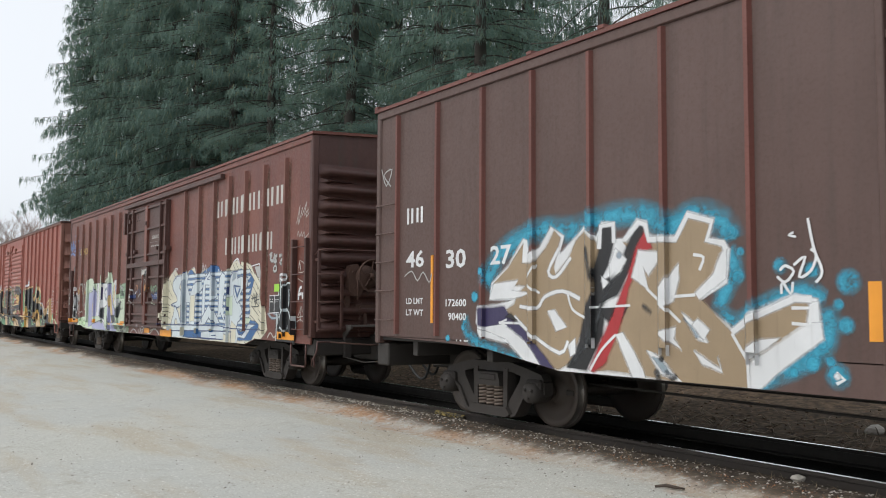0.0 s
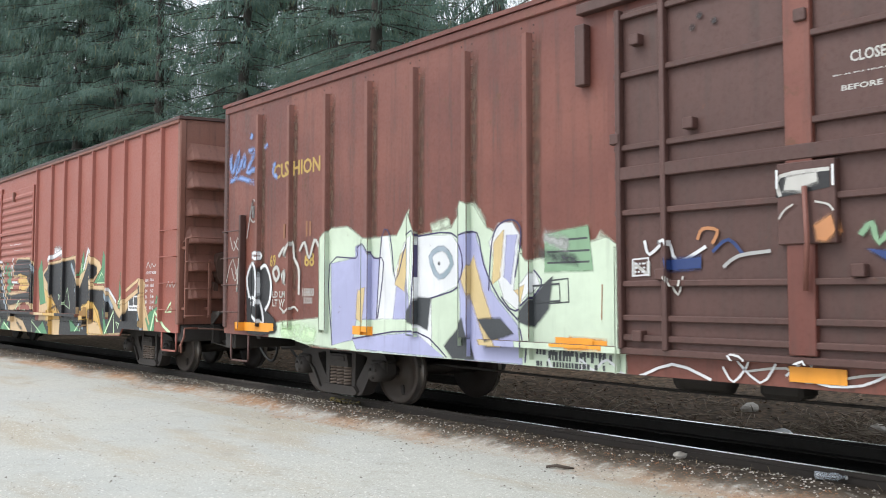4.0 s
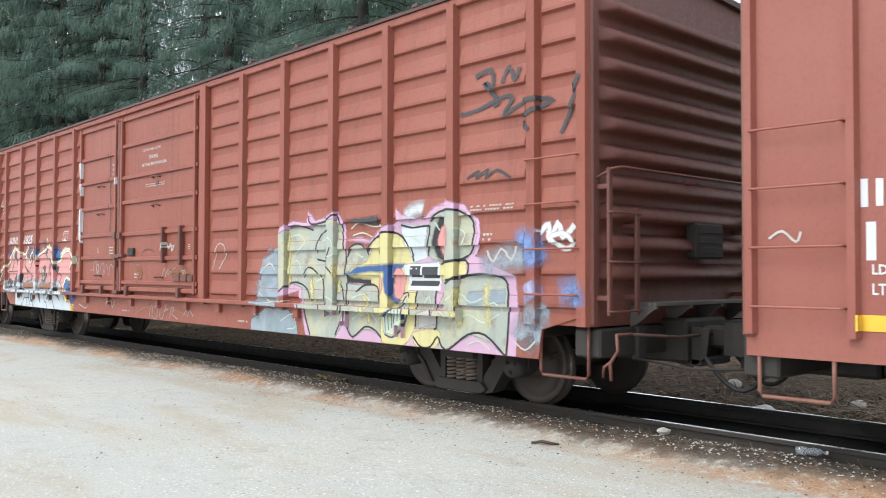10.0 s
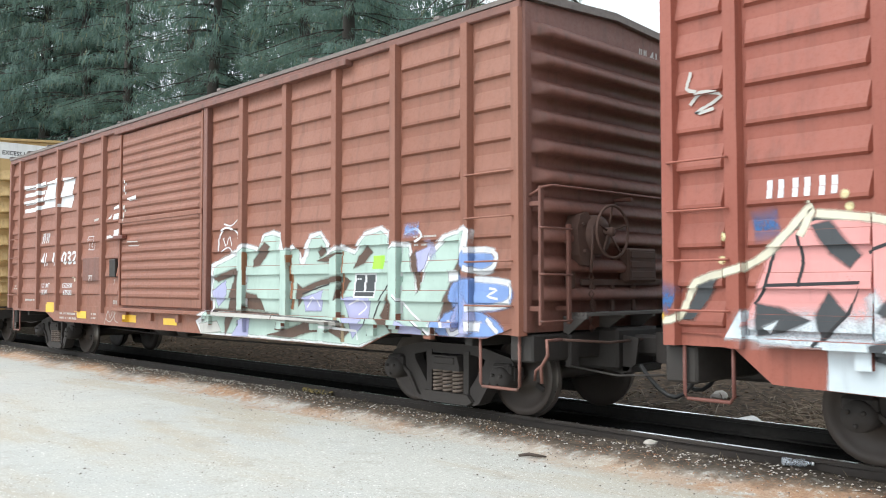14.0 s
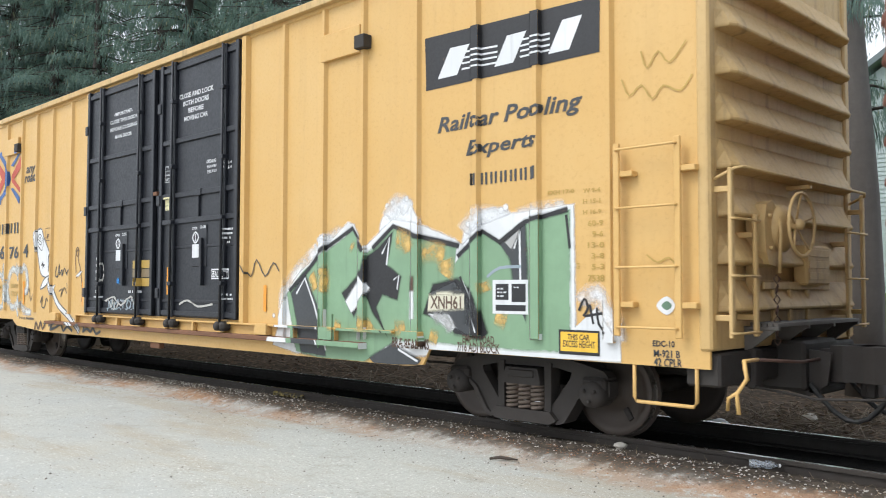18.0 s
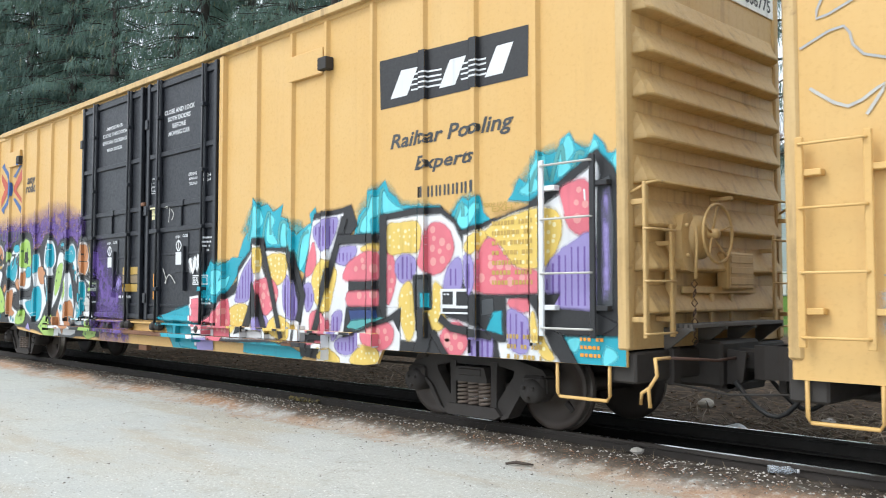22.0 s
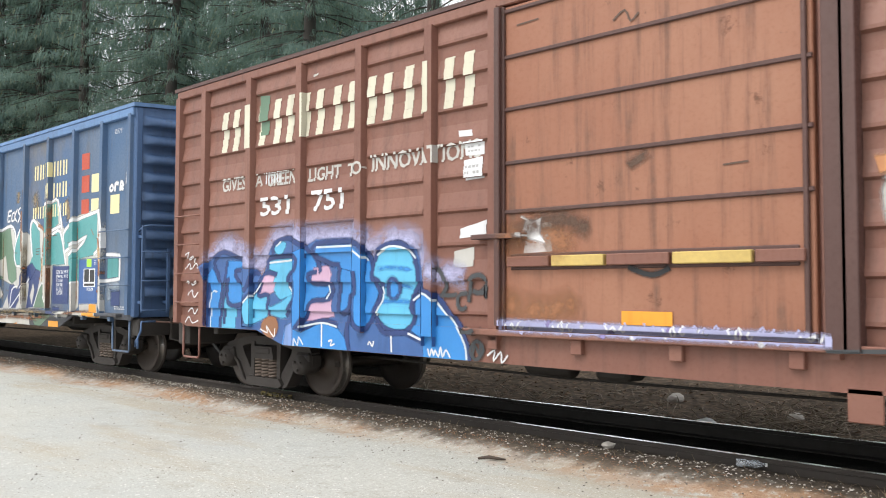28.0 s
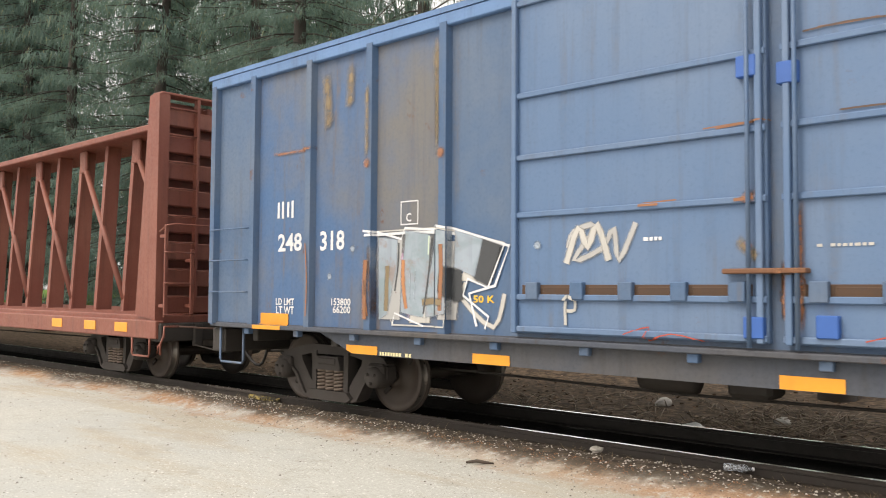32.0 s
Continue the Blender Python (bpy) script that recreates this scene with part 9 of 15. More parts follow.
p.small_print("offwhite", 8.44, 1.34, 8.62, 1.45, 2, 669)
p.small_print("offwhite", 10.34, 1.43, 10.49, 1.5, 2, 670)
p.small_print("offwhite", 7.82, 0.72, 8.14, 0.77, 1, 671)
p.fill("white", (7.62,3.23), (7.68,3.25), (7.68,3.13), (7.62,3.12))
p.put()

p = Paint(CAR_E, "lettering", "white stencilled dimensions", 0.004)
p.small_print("offwhite", 17.14, 2.12, 17.78, 2.2, 2, 675)
p.small_print("offwhite", 17.33, 1.79, 17.48, 1.9, 2, 676)
p.text("offwhite", 8.71, 3.63, 9.47, 3.67, "CLOSE AND LOCK")
p.text("offwhite", 8.99, 3.48, 9.35, 3.54, "DOORS")
p.text("offwhite", 8.71, 3.36, 9.71, 3.41, "BEFORE MOVING CAR")
p.small_print("offwhite", 8.87, 2.97, 9.65, 3.04, 2, 680)
p.small_print("offwhite", 12.12, 0.7, 12.42, 0.76, 1, 681)
p.put()

p = Paint(CAR_E, "data_panel", "black and white data panel", 0.006)
p.rect("white", 16.09, 1.26, 16.65, 1.56)
p.rect("dark", 16.13, 1.41, 16.32, 1.54)
p.rect("dark", 16.35, 1.4, 16.62, 1.53)
p.rect("dark", 16.13, 1.31, 16.62, 1.37)
p.small_print("white", 16.14, 1.49, 16.28, 1.53, 1, 688)
p.put()

p = Paint(CAR_E, "graffiti", "salmon pink and pale blue graffiti with blue shadow")
p.haze("blue", 0.3, (0.8,1.92), (1.03,1.97))
p.haze("blue", 0.35, (2.31,1.93), (2.51,1.88))
p.haze("blue", 0.4, (2.88,1.92), (3.08,1.88))
p.haze("blue", 0.25, (3.41,2.12), (3.5,2.08))
p.haze("blue", 0.45, (4.11,1.88), (4.34,1.85), (4.47,1.89))
p.haze("blue", 0.45, (4.84,1.25), (4.95,1.19), (4.84,1.07))
p.haze("blue", 0.45, (5.09,0.85), (5.25,0.9), (5.35,0.86))
p.haze("blue", 0.3, (-0.06,1.39), (0.12,1.32))
p.fill("blue", (4.68,1.14), (4.83,1.33), (4.99,1.29), (4.97,1.13), (4.81,1.01))
p.fill("blue", (4.23,1.69), (4.27,1.92), (4.5,1.92), (4.48,1.78))
p.fill("silver", (0.58,1.04), (1.39,1), (1.39,0.66), (1.57,0.61), (2.87,0.61), (4.08,0.63), (5.14,0.65), (4.99,0.83), (4.74,1.02), (4.54,1.09), (4.04,1.11), (4.05,1.3), (0.71,1.24))
p.fill("pink", (0.71,1.14), (0.81,1.33), (0.93,1.67), (1.06,1.8), (1.28,1.97), (1.63,1.97), (1.88,1.92), (2.1,1.87), (2.28,1.71), (2.49,1.65), (2.68,1.76), (2.9,1.74), (3.06,1.81), (3.28,1.89), (3.54,1.91), (3.74,1.96), (3.98,1.86), (4.09,1.66), (4.2,1.59), (4.38,1.69), (4.55,1.76), (4.72,1.87), (5.01,1.89), (5.22,1.85), (5.36,1.71), (5.19,1.58), (5.01,1.31), (4.88,1.36), (4.78,1.36), (4.7,1.2), (4.51,1.11), (4.34,1.1), (4.04,1.11), (3.32,1.21), (2.18,1.21))
p.haze("silver", 0.35, (0.64,1.1), (1.63,1.16), (2.68,1.19), (3.32,1.16), (4.04,1.11), (4.54,1.1))
p.haze("silver", 0.2, (1.69,1.42), (1.8,1.22))
p.haze("silver", 0.2, (4.16,1.27), (4.54,1.15))
p.fill("dark", (0.17,1.17), (0.33,1.48), (0.49,1.52), (0.38,1.32), (0.27,1.18))
p.fill("dark", (1.28,1.92), (1.41,1.94), (1.63,1.68), (1.56,1.6), (1.41,1.71))
p.fill("dark", (0.83,1.31), (1.03,1.27), (1.25,1.19), (1.03,1.09), (0.83,1.06))
p.fill("dark", (1.31,1.24), (1.39,1.4), (1.52,1.25), (1.34,1.02))
p.fill("dark", (1.77,1.26), (1.91,1.43), (1.95,1.22), (1.86,1.21))
p.fill("dark", (2.66,1.96), (2.81,1.97), (2.86,1.79), (2.78,1.66), (2.71,1.69))
p.fill("dark", (3.5,1.92), (3.63,1.97), (3.63,1.82))
p.fill("dark", (4.04,1.68), (4.2,1.58), (4.42,1.55), (4.37,1.43), (4.23,1.49))
p.fill("dark", (5.24,1.81), (5.36,1.7), (5.24,1.73))
p.fill("dark", (1.72,1.02), (1.9,1.07), (1.81,0.98), (1.89,0.87), (1.73,0.91))
p.fill("dark", (2.51,0.79), (2.68,0.9), (2.81,1.1), (2.76,0.85), (2.63,0.76))
p.fill("dark", (3.1,1.12), (3.03,0.9), (3.17,0.75))
p.fill("dark", (3.87,1.02), (4.01,1.05), (3.97,0.89), (3.73,0.83), (3.85,0.94))
p.fill("dark", (4.11,1.09), (4.23,1.12), (4.31,0.98), (4.44,0.85), (4.19,0.97))
p.fill("dark", (2.18,1.56), (2.4,1.47), (2.34,1.44))
p.fill("dark", (4.68,0.93), (4.78,0.86), (4.7,0.88))
p.fill("silver", (0.89,1.12), (1.01,1.18), (0.93,1.08))
p.blob("dark", (3.29,1.3), (3.34,1.5), (3.45,1.59), (3.55,1.53), (3.54,1.39), (3.46,1.24), (3.34,1.24))
p.blob("cream", (3.33,1.31), (3.35,1.46), (3.41,1.52), (3.46,1.44), (3.41,1.31))
p.blob("dark", (3.36,1.34), (3.37,1.43), (3.41,1.46), (3.42,1.38))
p.edge("black", 0.026, (1.03,1.78), (1.18,1.93), (1.31,1.97), (1.63,1.96), (1.88,1.92))
p.edge("black", 0.026, (1.17,1.86), (1.21,1.63), (1.17,1.45))
p.edge("black", 0.026, (0.97,1.72), (0.91,1.46), (0.81,1.31))
p.edge("black", 0.026, (0.91,1.46), (1.63,1.48), (1.54,1.25), (1.31,1))
p.edge("black", 0.026, (1.69,1.7), (2.1,1.85), (2.49,1.66))
p.edge("black", 0.026, (2.1,1.85), (2.06,1.62), (2.16,1.55))
p.edge("black", 0.026, (2.16,1.55), (2.39,1.47), (2.52,1.44))
p.edge("black", 0.026, (2.21,1.36), (2.26,1.23), (2.5,1.27))
p.edge("black", 0.026, (2.55,1.69), (2.49,1.46), (2.57,1.23))
p.edge("black", 0.026, (2.8,1.66), (2.83,1.46), (2.75,1.23))
p.edge("black", 0.026, (2.54,1.35), (2.81,1.41))
p.edge("black", 0.026, (2.95,1.68), (3.02,1.6), (3.19,1.43), (3.32,1.32), (3.22,1.2))
p.edge("black", 0.026, (2.9,1.79), (3,1.68), (3.1,1.79), (3.33,1.87), (3.58,1.88), (3.78,1.7), (3.87,1.46), (3.84,1.23), (3.79,1.15))
p.edge("black", 0.026, (3.75,1.63), (3.8,1.5), (3.78,1.35))
p.edge("black", 0.026, (4.05,1.66), (4.16,1.55), (4.34,1.43), (4.51,1.37), (4.44,1.24), (4.35,1.13), (4.22,1.1))
p.edge("black", 0.026, (4.18,1.65), (4.38,1.68), (4.55,1.76), (4.72,1.86), (5.01,1.89), (5.22,1.84), (5.34,1.71), (5.2,1.6), (5.02,1.34), (4.8,1.38), (4.68,1.18))
p.edge("black", 0.026, (1.88,1.06), (2.08,1.04), (2.02,0.98), (1.8,0.89))
p.edge("black", 0.026, (1.86,0.66), (2.07,0.86), (2.38,0.86), (2.49,0.69))
p.edge("black", 0.026, (2.26,0.86), (2.26,0.68))
p.edge("black", 0.026, (2.39,1.09), (2.33,1), (2.39,0.88))
p.edge("black", 0.026, (2.53,1.01), (2.51,0.79))
p.edge("black", 0.026, (2.63,0.78), (2.68,0.67))
p.edge("black", 0.026, (3.34,1), (3.45,0.9), (3.47,0.8), (3.59,0.77), (3.65,0.65))
p.edge("black", 0.026, (3.38,0.95), (3.57,0.94), (3.66,1.1))
p.edge("black", 0.026, (3.97,0.86), (4.12,0.65))
p.line("cream", 0.05, (-0.06,1.16), (0.15,1.2), (0.3,1.49), (0.71,1.6), (1,1.78), (1.28,2.08), (1.19,1.84))
p.line("cream", 0.05, (1.31,2.01), (1.74,1.95), (2.14,1.87), (2.25,2.07))
p.line("cream", 0.045, (2.19,1.85), (2.44,1.66), (2.55,1.88), (2.65,1.92))
p.line("cream", 0.04, (2.83,1.94), (2.87,1.76), (2.78,1.61))
p.line("cream", 0.055, (3.01,1.79), (3.15,1.86), (3.5,1.95), (3.59,2.02), (3.82,1.98), (4.03,1.85), (4.11,1.7), (4.2,1.66), (4.38,1.69), (4.55,1.77), (4.72,1.88), (4.98,1.91), (5.22,1.86), (5.37,1.7), (5.23,1.61), (5.06,1.37), (5,1.3), (4.8,1.34), (4.68,1.13), (4.87,0.92), (5.02,0.84), (5.14,0.66))
p.line("cream", 0.035, (4.5,1.84), (4.64,1.93), (4.79,1.99))
p.line("cream", 0.035, (4.57,1.85), (4.76,1.94), (5.03,1.95))
p.dot("yellow", 4.9, 0.89, 0.1)
p.dot("yellow", 5.2, 0.71, 0.12)
p.dot("yellow", 4.58, 1.06, 0.06)
p.dot("yellow", -0.02, 1.2, 0.06)
p.dot("butter", 1.54, 2.14, 0.045)
p.dot("butter", 1.56, 2.05, 0.045)
p.dot("butter", 2.69, 2.06, 0.045)
p.dot("butter", 2.7, 1.98, 0.045)
p.dot("butter", 3.64, 2.19, 0.045)
p.dot("butter", 3.71, 2.14, 0.045)
p.dot("butter", 3.71, 2.06, 0.045)
p.dot("butter", 0.57, 1.86, 0.045)
p.dot("butter", 0.53, 1.67, 0.045)
p.dot("butter", 3.33, 1.98, 0.045)
p.dot("butter", 5.26, 0.77, 0.045)
p.fill("rust", (2,1.2), (2.87,1.2), (2.87,1.1), (2,1.1))
p.fill("rust", (3.15,1.19), (4.04,1.19), (4.04,1.11), (3.15,1.09))
p.line("offwhite", 0.03, (0.25,3), (0.36,3.09), (0.54,3.04), (0.31,2.92), (0.48,2.94))
p.line("offwhite", 0.03, (0.27,3.28), (0.24,3.14), (0.33,3.1))
p.haze("offwhite", 0.2, (5.37,1.7), (5.55,1.66), (5.72,1.67))
p.line("offwhite", 0.025, (5.5,1.44), (5.59,1.35), (5.54,1.25), (5.74,1.3))
p.line("offwhite", 0.02, (5.59,0.8), (5.78,0.76), (5.97,0.73), (6.06,0.79))
p.line("offwhite", 0.02, (6.62,1.57), (6.7,1.61), (6.75,1.52), (6.67,1.44), closed=True)
p.put()

p = Paint(CAR_E, "lettering", "white stencilled car number", 0.004)
p.letters("white", 0.91, 2.14, 1.53, 2.3, 3, 749)
p.text("white", 2.02, 2.12, 2.6, 2.31, "1825")
p.text("white", 4.66, 2.27, 4.83, 2.29, "PLATE")
p.text("white", 4.72, 2.14, 4.79, 2.23, "E")
p.line("white", 0.02, (4.62,2.14), (4.88,2.12), (4.88,2.33), (4.62,2.33), smooth=False, closed=True)
p.small_print("offwhite", 5.55, 1.54, 5.69, 1.59, 1, 754)
p.rect("offwhite", 5.58, 1.85, 5.62, 1.92)
p.small_print("offwhite", 6.64, 1.83, 6.72, 1.95, 3, 756)
p.small_print("offwhite", 6.31, 1.48, 6.51, 1.53, 1, 757)
p.fill("white", (5.77,3.68), (5.87,3.68), (5.86,3.36), (5.82,3.37))
p.fill("white", (5.8,3.25), (5.87,3.26), (5.87,3), (5.84,3.02))
p.fill("white", (5.81,2.73), (5.88,2.77), (5.88,2.02), (5.78,2.16), (5.75,2.44))
p.put()

p = Paint(CAR_F, "graffiti", "mint green graffiti with brown shadow and blue bubbles")
p.fill("white", (9.49,1.49), (9.51,1.79), (10.26,1.98), (10.47,2.06), (10.88,2), (10.95,2.18), (11.21,2.22), (11.48,2.16), (11.56,1.94), (11.73,2), (11.85,1.9), (11.92,1.81), (12.11,2.13), (12.34,2.16), (12.57,1.99), (12.52,1.87), (12.82,1.97), (13.07,1.89), (13.26,2.11), (13.59,2.16), (13.79,2.07), (13.76,1.87), (13.86,1.96), (14.1,1.95), (14.19,1.54), (14.29,1.48), (14.45,1.85), (14.69,2.01), (15.05,2.09), (15.12,2.05), (15.07,1.82), (14.69,1.14), (14.53,0.92), (13.6,0.87), (13.17,0.71), (12.29,0.72), (10.28,0.73), (9.21,0.69), (9.01,0.9), (9.52,1.1))
p.fill("mint", (9.55,1.49), (9.61,1.74), (10.33,1.92), (10.5,2), (10.84,1.94), (11,2.14), (11.21,2.16), (11.43,2.1), (11.36,1.93), (11.82,1.94), (11.86,1.76), (11.99,1.71), (12.17,2.07), (12.34,2.11), (12.48,1.98), (12.45,1.83), (12.82,1.9), (13.06,1.83), (13.29,2.05), (13.58,2.1), (13.73,2.03), (13.69,1.83), (13.86,1.9), (14.06,1.9), (14.22,1.34), (14.49,1.79), (14.73,1.97), (15.03,2.04), (14.92,1.74), (14.57,1.14), (14.45,0.91), (13.6,0.87), (13.17,0.74), (12.29,0.75), (10.28,0.77), (9.29,0.75), (9.18,0.87), (9.6,1.1))
p.fill("brown", (9.51,1.57), (10.23,1.71), (10.35,1.66), (9.67,1.52))
p.fill("brown", (9.91,0.91), (10.19,1.66), (10.38,1.68), (10.16,1.02), (9.91,0.71))
p.fill("brown", (10.71,1.83), (11.01,2.06), (11.16,2.01), (10.9,1.76), (10.71,1.73))
p.fill("brown", (11.83,1.49), (11.94,1.42), (12.34,1.53), (12.82,1.58), (12.94,1.54), (12.28,1.45), (11.97,1.33), (11.83,1.17))
p.fill("brown", (10.48,1.13), (10.55,1.35), (10.82,1.32), (10.99,1.12))
p.fill("brown", (12.28,1.79), (12.48,1.83), (12.84,1.88), (12.52,1.77))
p.fill("brown", (12.72,1.27), (12.82,1.55), (12.98,1.52), (12.84,1.34))
p.fill("brown", (11.09,0.78), (11.53,0.85), (11.83,0.92), (12.09,1.01), (12.11,0.86), (11.72,0.76))
p.fill("brown", (14.53,0.92), (14.69,1.31), (14.92,1.71), (15.06,1.8), (14.99,1.65), (14.84,1.31), (14.69,0.96))
p.fill("brown", (14.19,1.87), (14.29,1.45), (14.26,1.38), (14.12,1.79))
p.fill("brown", (13.56,1.1), (13.73,1.36), (13.83,1.24), (13.78,0.89))
p.fill("brown", (12.51,0.88), (12.82,0.97), (12.97,0.88), (12.82,0.79))
p.fill("brown", (13.08,1.68), (13.16,1.82), (13.31,1.94), (13.41,1.87), (13.27,1.73))
p.fill("brown", (12.28,1.9), (12.41,1.97), (12.46,1.9), (12.34,1.83))
p.fill("brown", (9.56,1.1), (10.55,1.09), (11.35,1.06), (11.35,1.03), (9.56,1.03))
p.fill("lavender", (9.55,1.37), (9.9,1.53), (9.98,1.33), (9.68,1.15))
p.fill("lavender", (11.95,1.28), (12.42,1.39), (12.35,1.14), (12,1.13))
p.fill("lavender", (12.82,1.29), (13.38,1.33), (13.32,1.04), (13.04,0.82), (12.92,1.14))
p.fill("lavender", (10.35,0.94), (10.62,1.01), (10.57,0.74), (10.11,0.72))
p.fill("lavender", (13.97,1.05), (14.31,0.95), (14.31,0.9), (13.9,0.89))
p.line("white", 0.02, (12.94,1.22), (13.17,1.28), (13.3,1.2), (13.14,1.1))
p.line("white", 0.02, (12.04,1.17), (12.2,1.31), (12.33,1.18))
p.line("rust", 0.05, (11.64,1.88), (11.71,1.35), (11.68,1.14))
p.line("rust", 0.025, (10.49,1.95), (10.51,1.18))
p.line("rust", 0.025, (12.82,1.89), (12.86,1.29))
p.line("stain", 0.06, (12.82,1.09), (12.84,0.75))
p.edge("black", 0.02, (11.97,1.35), (12.39,1.45), (12.63,1.49), (12.59,1.28))
p.edge("black", 0.02, (13.32,0.85), (13.5,1.2), (13.78,1.55))
p.edge("black", 0.018, (13.86,1.33), (14.45,0.91))
p.edge("white", 0.03, (13.86,1.35), (14.12,1.15), (14.5,0.91))
p.edge("black", 0.03, (9.52,1.07), (11.35,1.05), (12.92,1.01))
p.edge("offwhite", 0.05, (9.68,1.04), (11.35,1.02), (12.82,0.98))
p.fill("offwhite", (9.11,0.86), (9.68,0.91), (9.81,0.78), (9.21,0.73))
p.edge("white", 0.03, (12.34,0.93), (13.12,0.9), (13.14,0.79))
p.edge("brown", 0.03, (11.35,1.05), (11.28,0.86), (11.83,0.84), (12.29,0.87))
p.blob("sky", (15.03,1.82), (15.35,1.81), (15.45,1.7), (15.35,1.62), (15.03,1.65))
p.blob("sky", (14.84,1.48), (15.48,1.52), (15.75,1.38), (15.55,1.23), (14.88,1.2))
p.blob("sky", (14.69,1.14), (15.13,1.18), (15.45,1.08), (15.51,0.95), (14.61,0.92))
p.blob("lavender", (14.88,1.26), (14.99,1.37), (15.13,1.15), (15.06,0.94), (14.73,0.92))
p.haze("sky", 0.35, (14.99,1.6), (14.95,1.26), (14.91,0.98))
p.haze("lavender", 0.3, (14.41,1.84), (14.53,1.89))
p.fill("lavender", (14.22,1.84), (14.45,1.9), (14.37,1.66), (14.29,1.62))
p.line("white", 0.05, (15.04,1.84), (15.42,1.82), (15.46,1.67), (15.28,1.6), (15.03,1.65))
p.line("white", 0.05, (15.14,1.53), (15.62,1.49), (15.71,1.38), (15.58,1.26), (15.06,1.21))
p.line("white", 0.04, (14.73,1.08), (14.78,0.93), (14.95,0.98))
p.line("white", 0.04, (15.31,1.11), (15.49,0.97))
p.line("white", 0.025, (15.37,1.43), (15.48,1.41), (15.36,1.35), (15.51,1.32))
p.fill("white", (15.05,1.07), (15.24,1.06), (15.22,0.98), (15.06,0.98))
p.line("white", 0.03, (14.04,2.06), (14.21,2.11), (14.33,2.02), (14.21,1.96))
p.haze("sky", 0.2, (14,2.09), (14.29,2.11))
p.line("white", 0.03, (9.74,1.98), (9.72,2.22), (9.96,2.33), (10.23,2.24), (10.32,2.04))
p.line("white", 0.02, (9.84,2.18), (9.94,2.05), (10.02,2.19), (10.11,2.05))
p.line("white", 0.02, (9.88,2.39), (10.11,2.35), (10.25,2.43))
p.line("white", 0.02, (9.82,1.97), (10.04,2.03), (10.19,1.92))
p.fill("white", (14.75,1.61), (14.89,1.61), (14.89,1.53), (14.75,1.51))
p.put()

p = Paint(CAR_F, "data_panel", "black and white data panel", 0.006)
p.rect("white", 13.07, 1.31, 13.49, 1.61)
p.rect("dark", 13.1, 1.39, 13.27, 1.59)
p.rect("dark", 13.31, 1.39, 13.47, 1.59)
p.rect("dark", 13.1, 1.33, 13.47, 1.38)
p.small_print("white", 13.12, 1.52, 13.24, 1.56, 1, 826)
p.rect("brightlime", 13.45, 1.66, 13.66, 1.82)
p.small_print("offwhite", 14.2, 1.99, 14.61, 2.04, 1, 828)
p.small_print("offwhite", 14.17, 1.9, 14.42, 1.95, 1, 829)
p.put()

p = Paint(CAR_F, "lettering", "white stencilled car number and striped emblem", 0.004)
p.edge("white", 0.09, (0.92,3.66), (1.74,3.62), (2.27,3.66))
p.edge("white", 0.09, (0.92,3.49), (1.74,3.48), (2.18,3.48))
p.edge("white", 0.09, (0.92,3.31), (1.74,3.31), (2.13,3.33))
p.edge("white", 0.09, (0.93,3.14), (1.75,3.13), (2.09,3.17))
p.fill("white", (2.06,3.12), (2.33,3.67), (3.07,3.7), (2.89,3.12))
p.fill("white", (3.08,3.1), (3.27,3.69), (3.86,3.65), (3.75,3.04))
p.letters("white", 2.07, 2.36, 2.54, 2.59, 2, 838)
p.text("white", 2.07, 1.89, 2.35, 2.15, "41")
p.text("white", 2.73, 1.88, 2.82, 2.15, "1")
p.text("white", 3.24, 1.9, 4.06, 2.15, "032")
p.text("white", 2.08, 1.42, 2.51, 1.51, "LD LMT")
p.text("white", 3.28, 1.42, 3.8, 1.51, "152500")
p.text("white", 2.1, 1.27, 2.46, 1.37, "LT WT")
p.text("white", 3.37, 1.27, 3.83, 1.37, "67500")
p.line("white", 0.02, (4.64,2.16), (4.9,2.15), (4.9,2.41), (4.64,2.41), smooth=False, closed=True)
p.text("white", 4.74, 2.2, 4.81, 2.28, "C")
p.small_print("white", 4.67, 2.33, 4.87, 2.36, 1, 848)
p.text("offwhite", 4.77, 1.55, 4.95, 1.66, "PT")
p.text("offwhite", 5.8, 1.49, 5.87, 1.57, "T")
p.text("offwhite", 5.79, 1.12, 5.98, 1.19, "50K")
p.small_print("offwhite", 3.17, 0.76, 4.08, 0.94, 2, 852)
p.small_print("offwhite", 4.81, 0.8, 5.06, 0.95, 2, 853)
p.small_print("offwhite", 0.99, 1.1, 1.65, 1.19, 1, 854)
p.small_print("offwhite", 0.31, 1.36, 0.54, 1.48, 2, 855)
p.fill("white", (5.76,2.91), (6.01,2.96), (6.01,2.89), (5.78,2.87))
p.fill("white", (5.57,2.7), (5.73,2.79), (5.71,2.7))
p.fill("white", (5.81,2.78), (6.1,2.8), (6.11,2.68), (5.82,2.68))
p.fill("white", (5.54,2.39), (5.73,2.4), (5.72,2.33), (5.55,2.34))
p.fill("white", (5.82,2.48), (6.11,2.51), (6.11,2.33), (5.83,2.32))
p.fill("white", (6.56,3.02), (6.91,3.05), (6.92,2.98), (6.58,2.97))
p.fill("white", (6.41,3.36), (6.45,3.34), (6.44,3.08), (6.4,3.1))
p.fill("offwhite", (6.38,2.89), (6.45,2.91), (6.43,2.64), (6.39,2.61))
p.fill("offwhite", (4.91,2.73), (5.14,2.75), (5.11,2.7), (4.96,2.69))
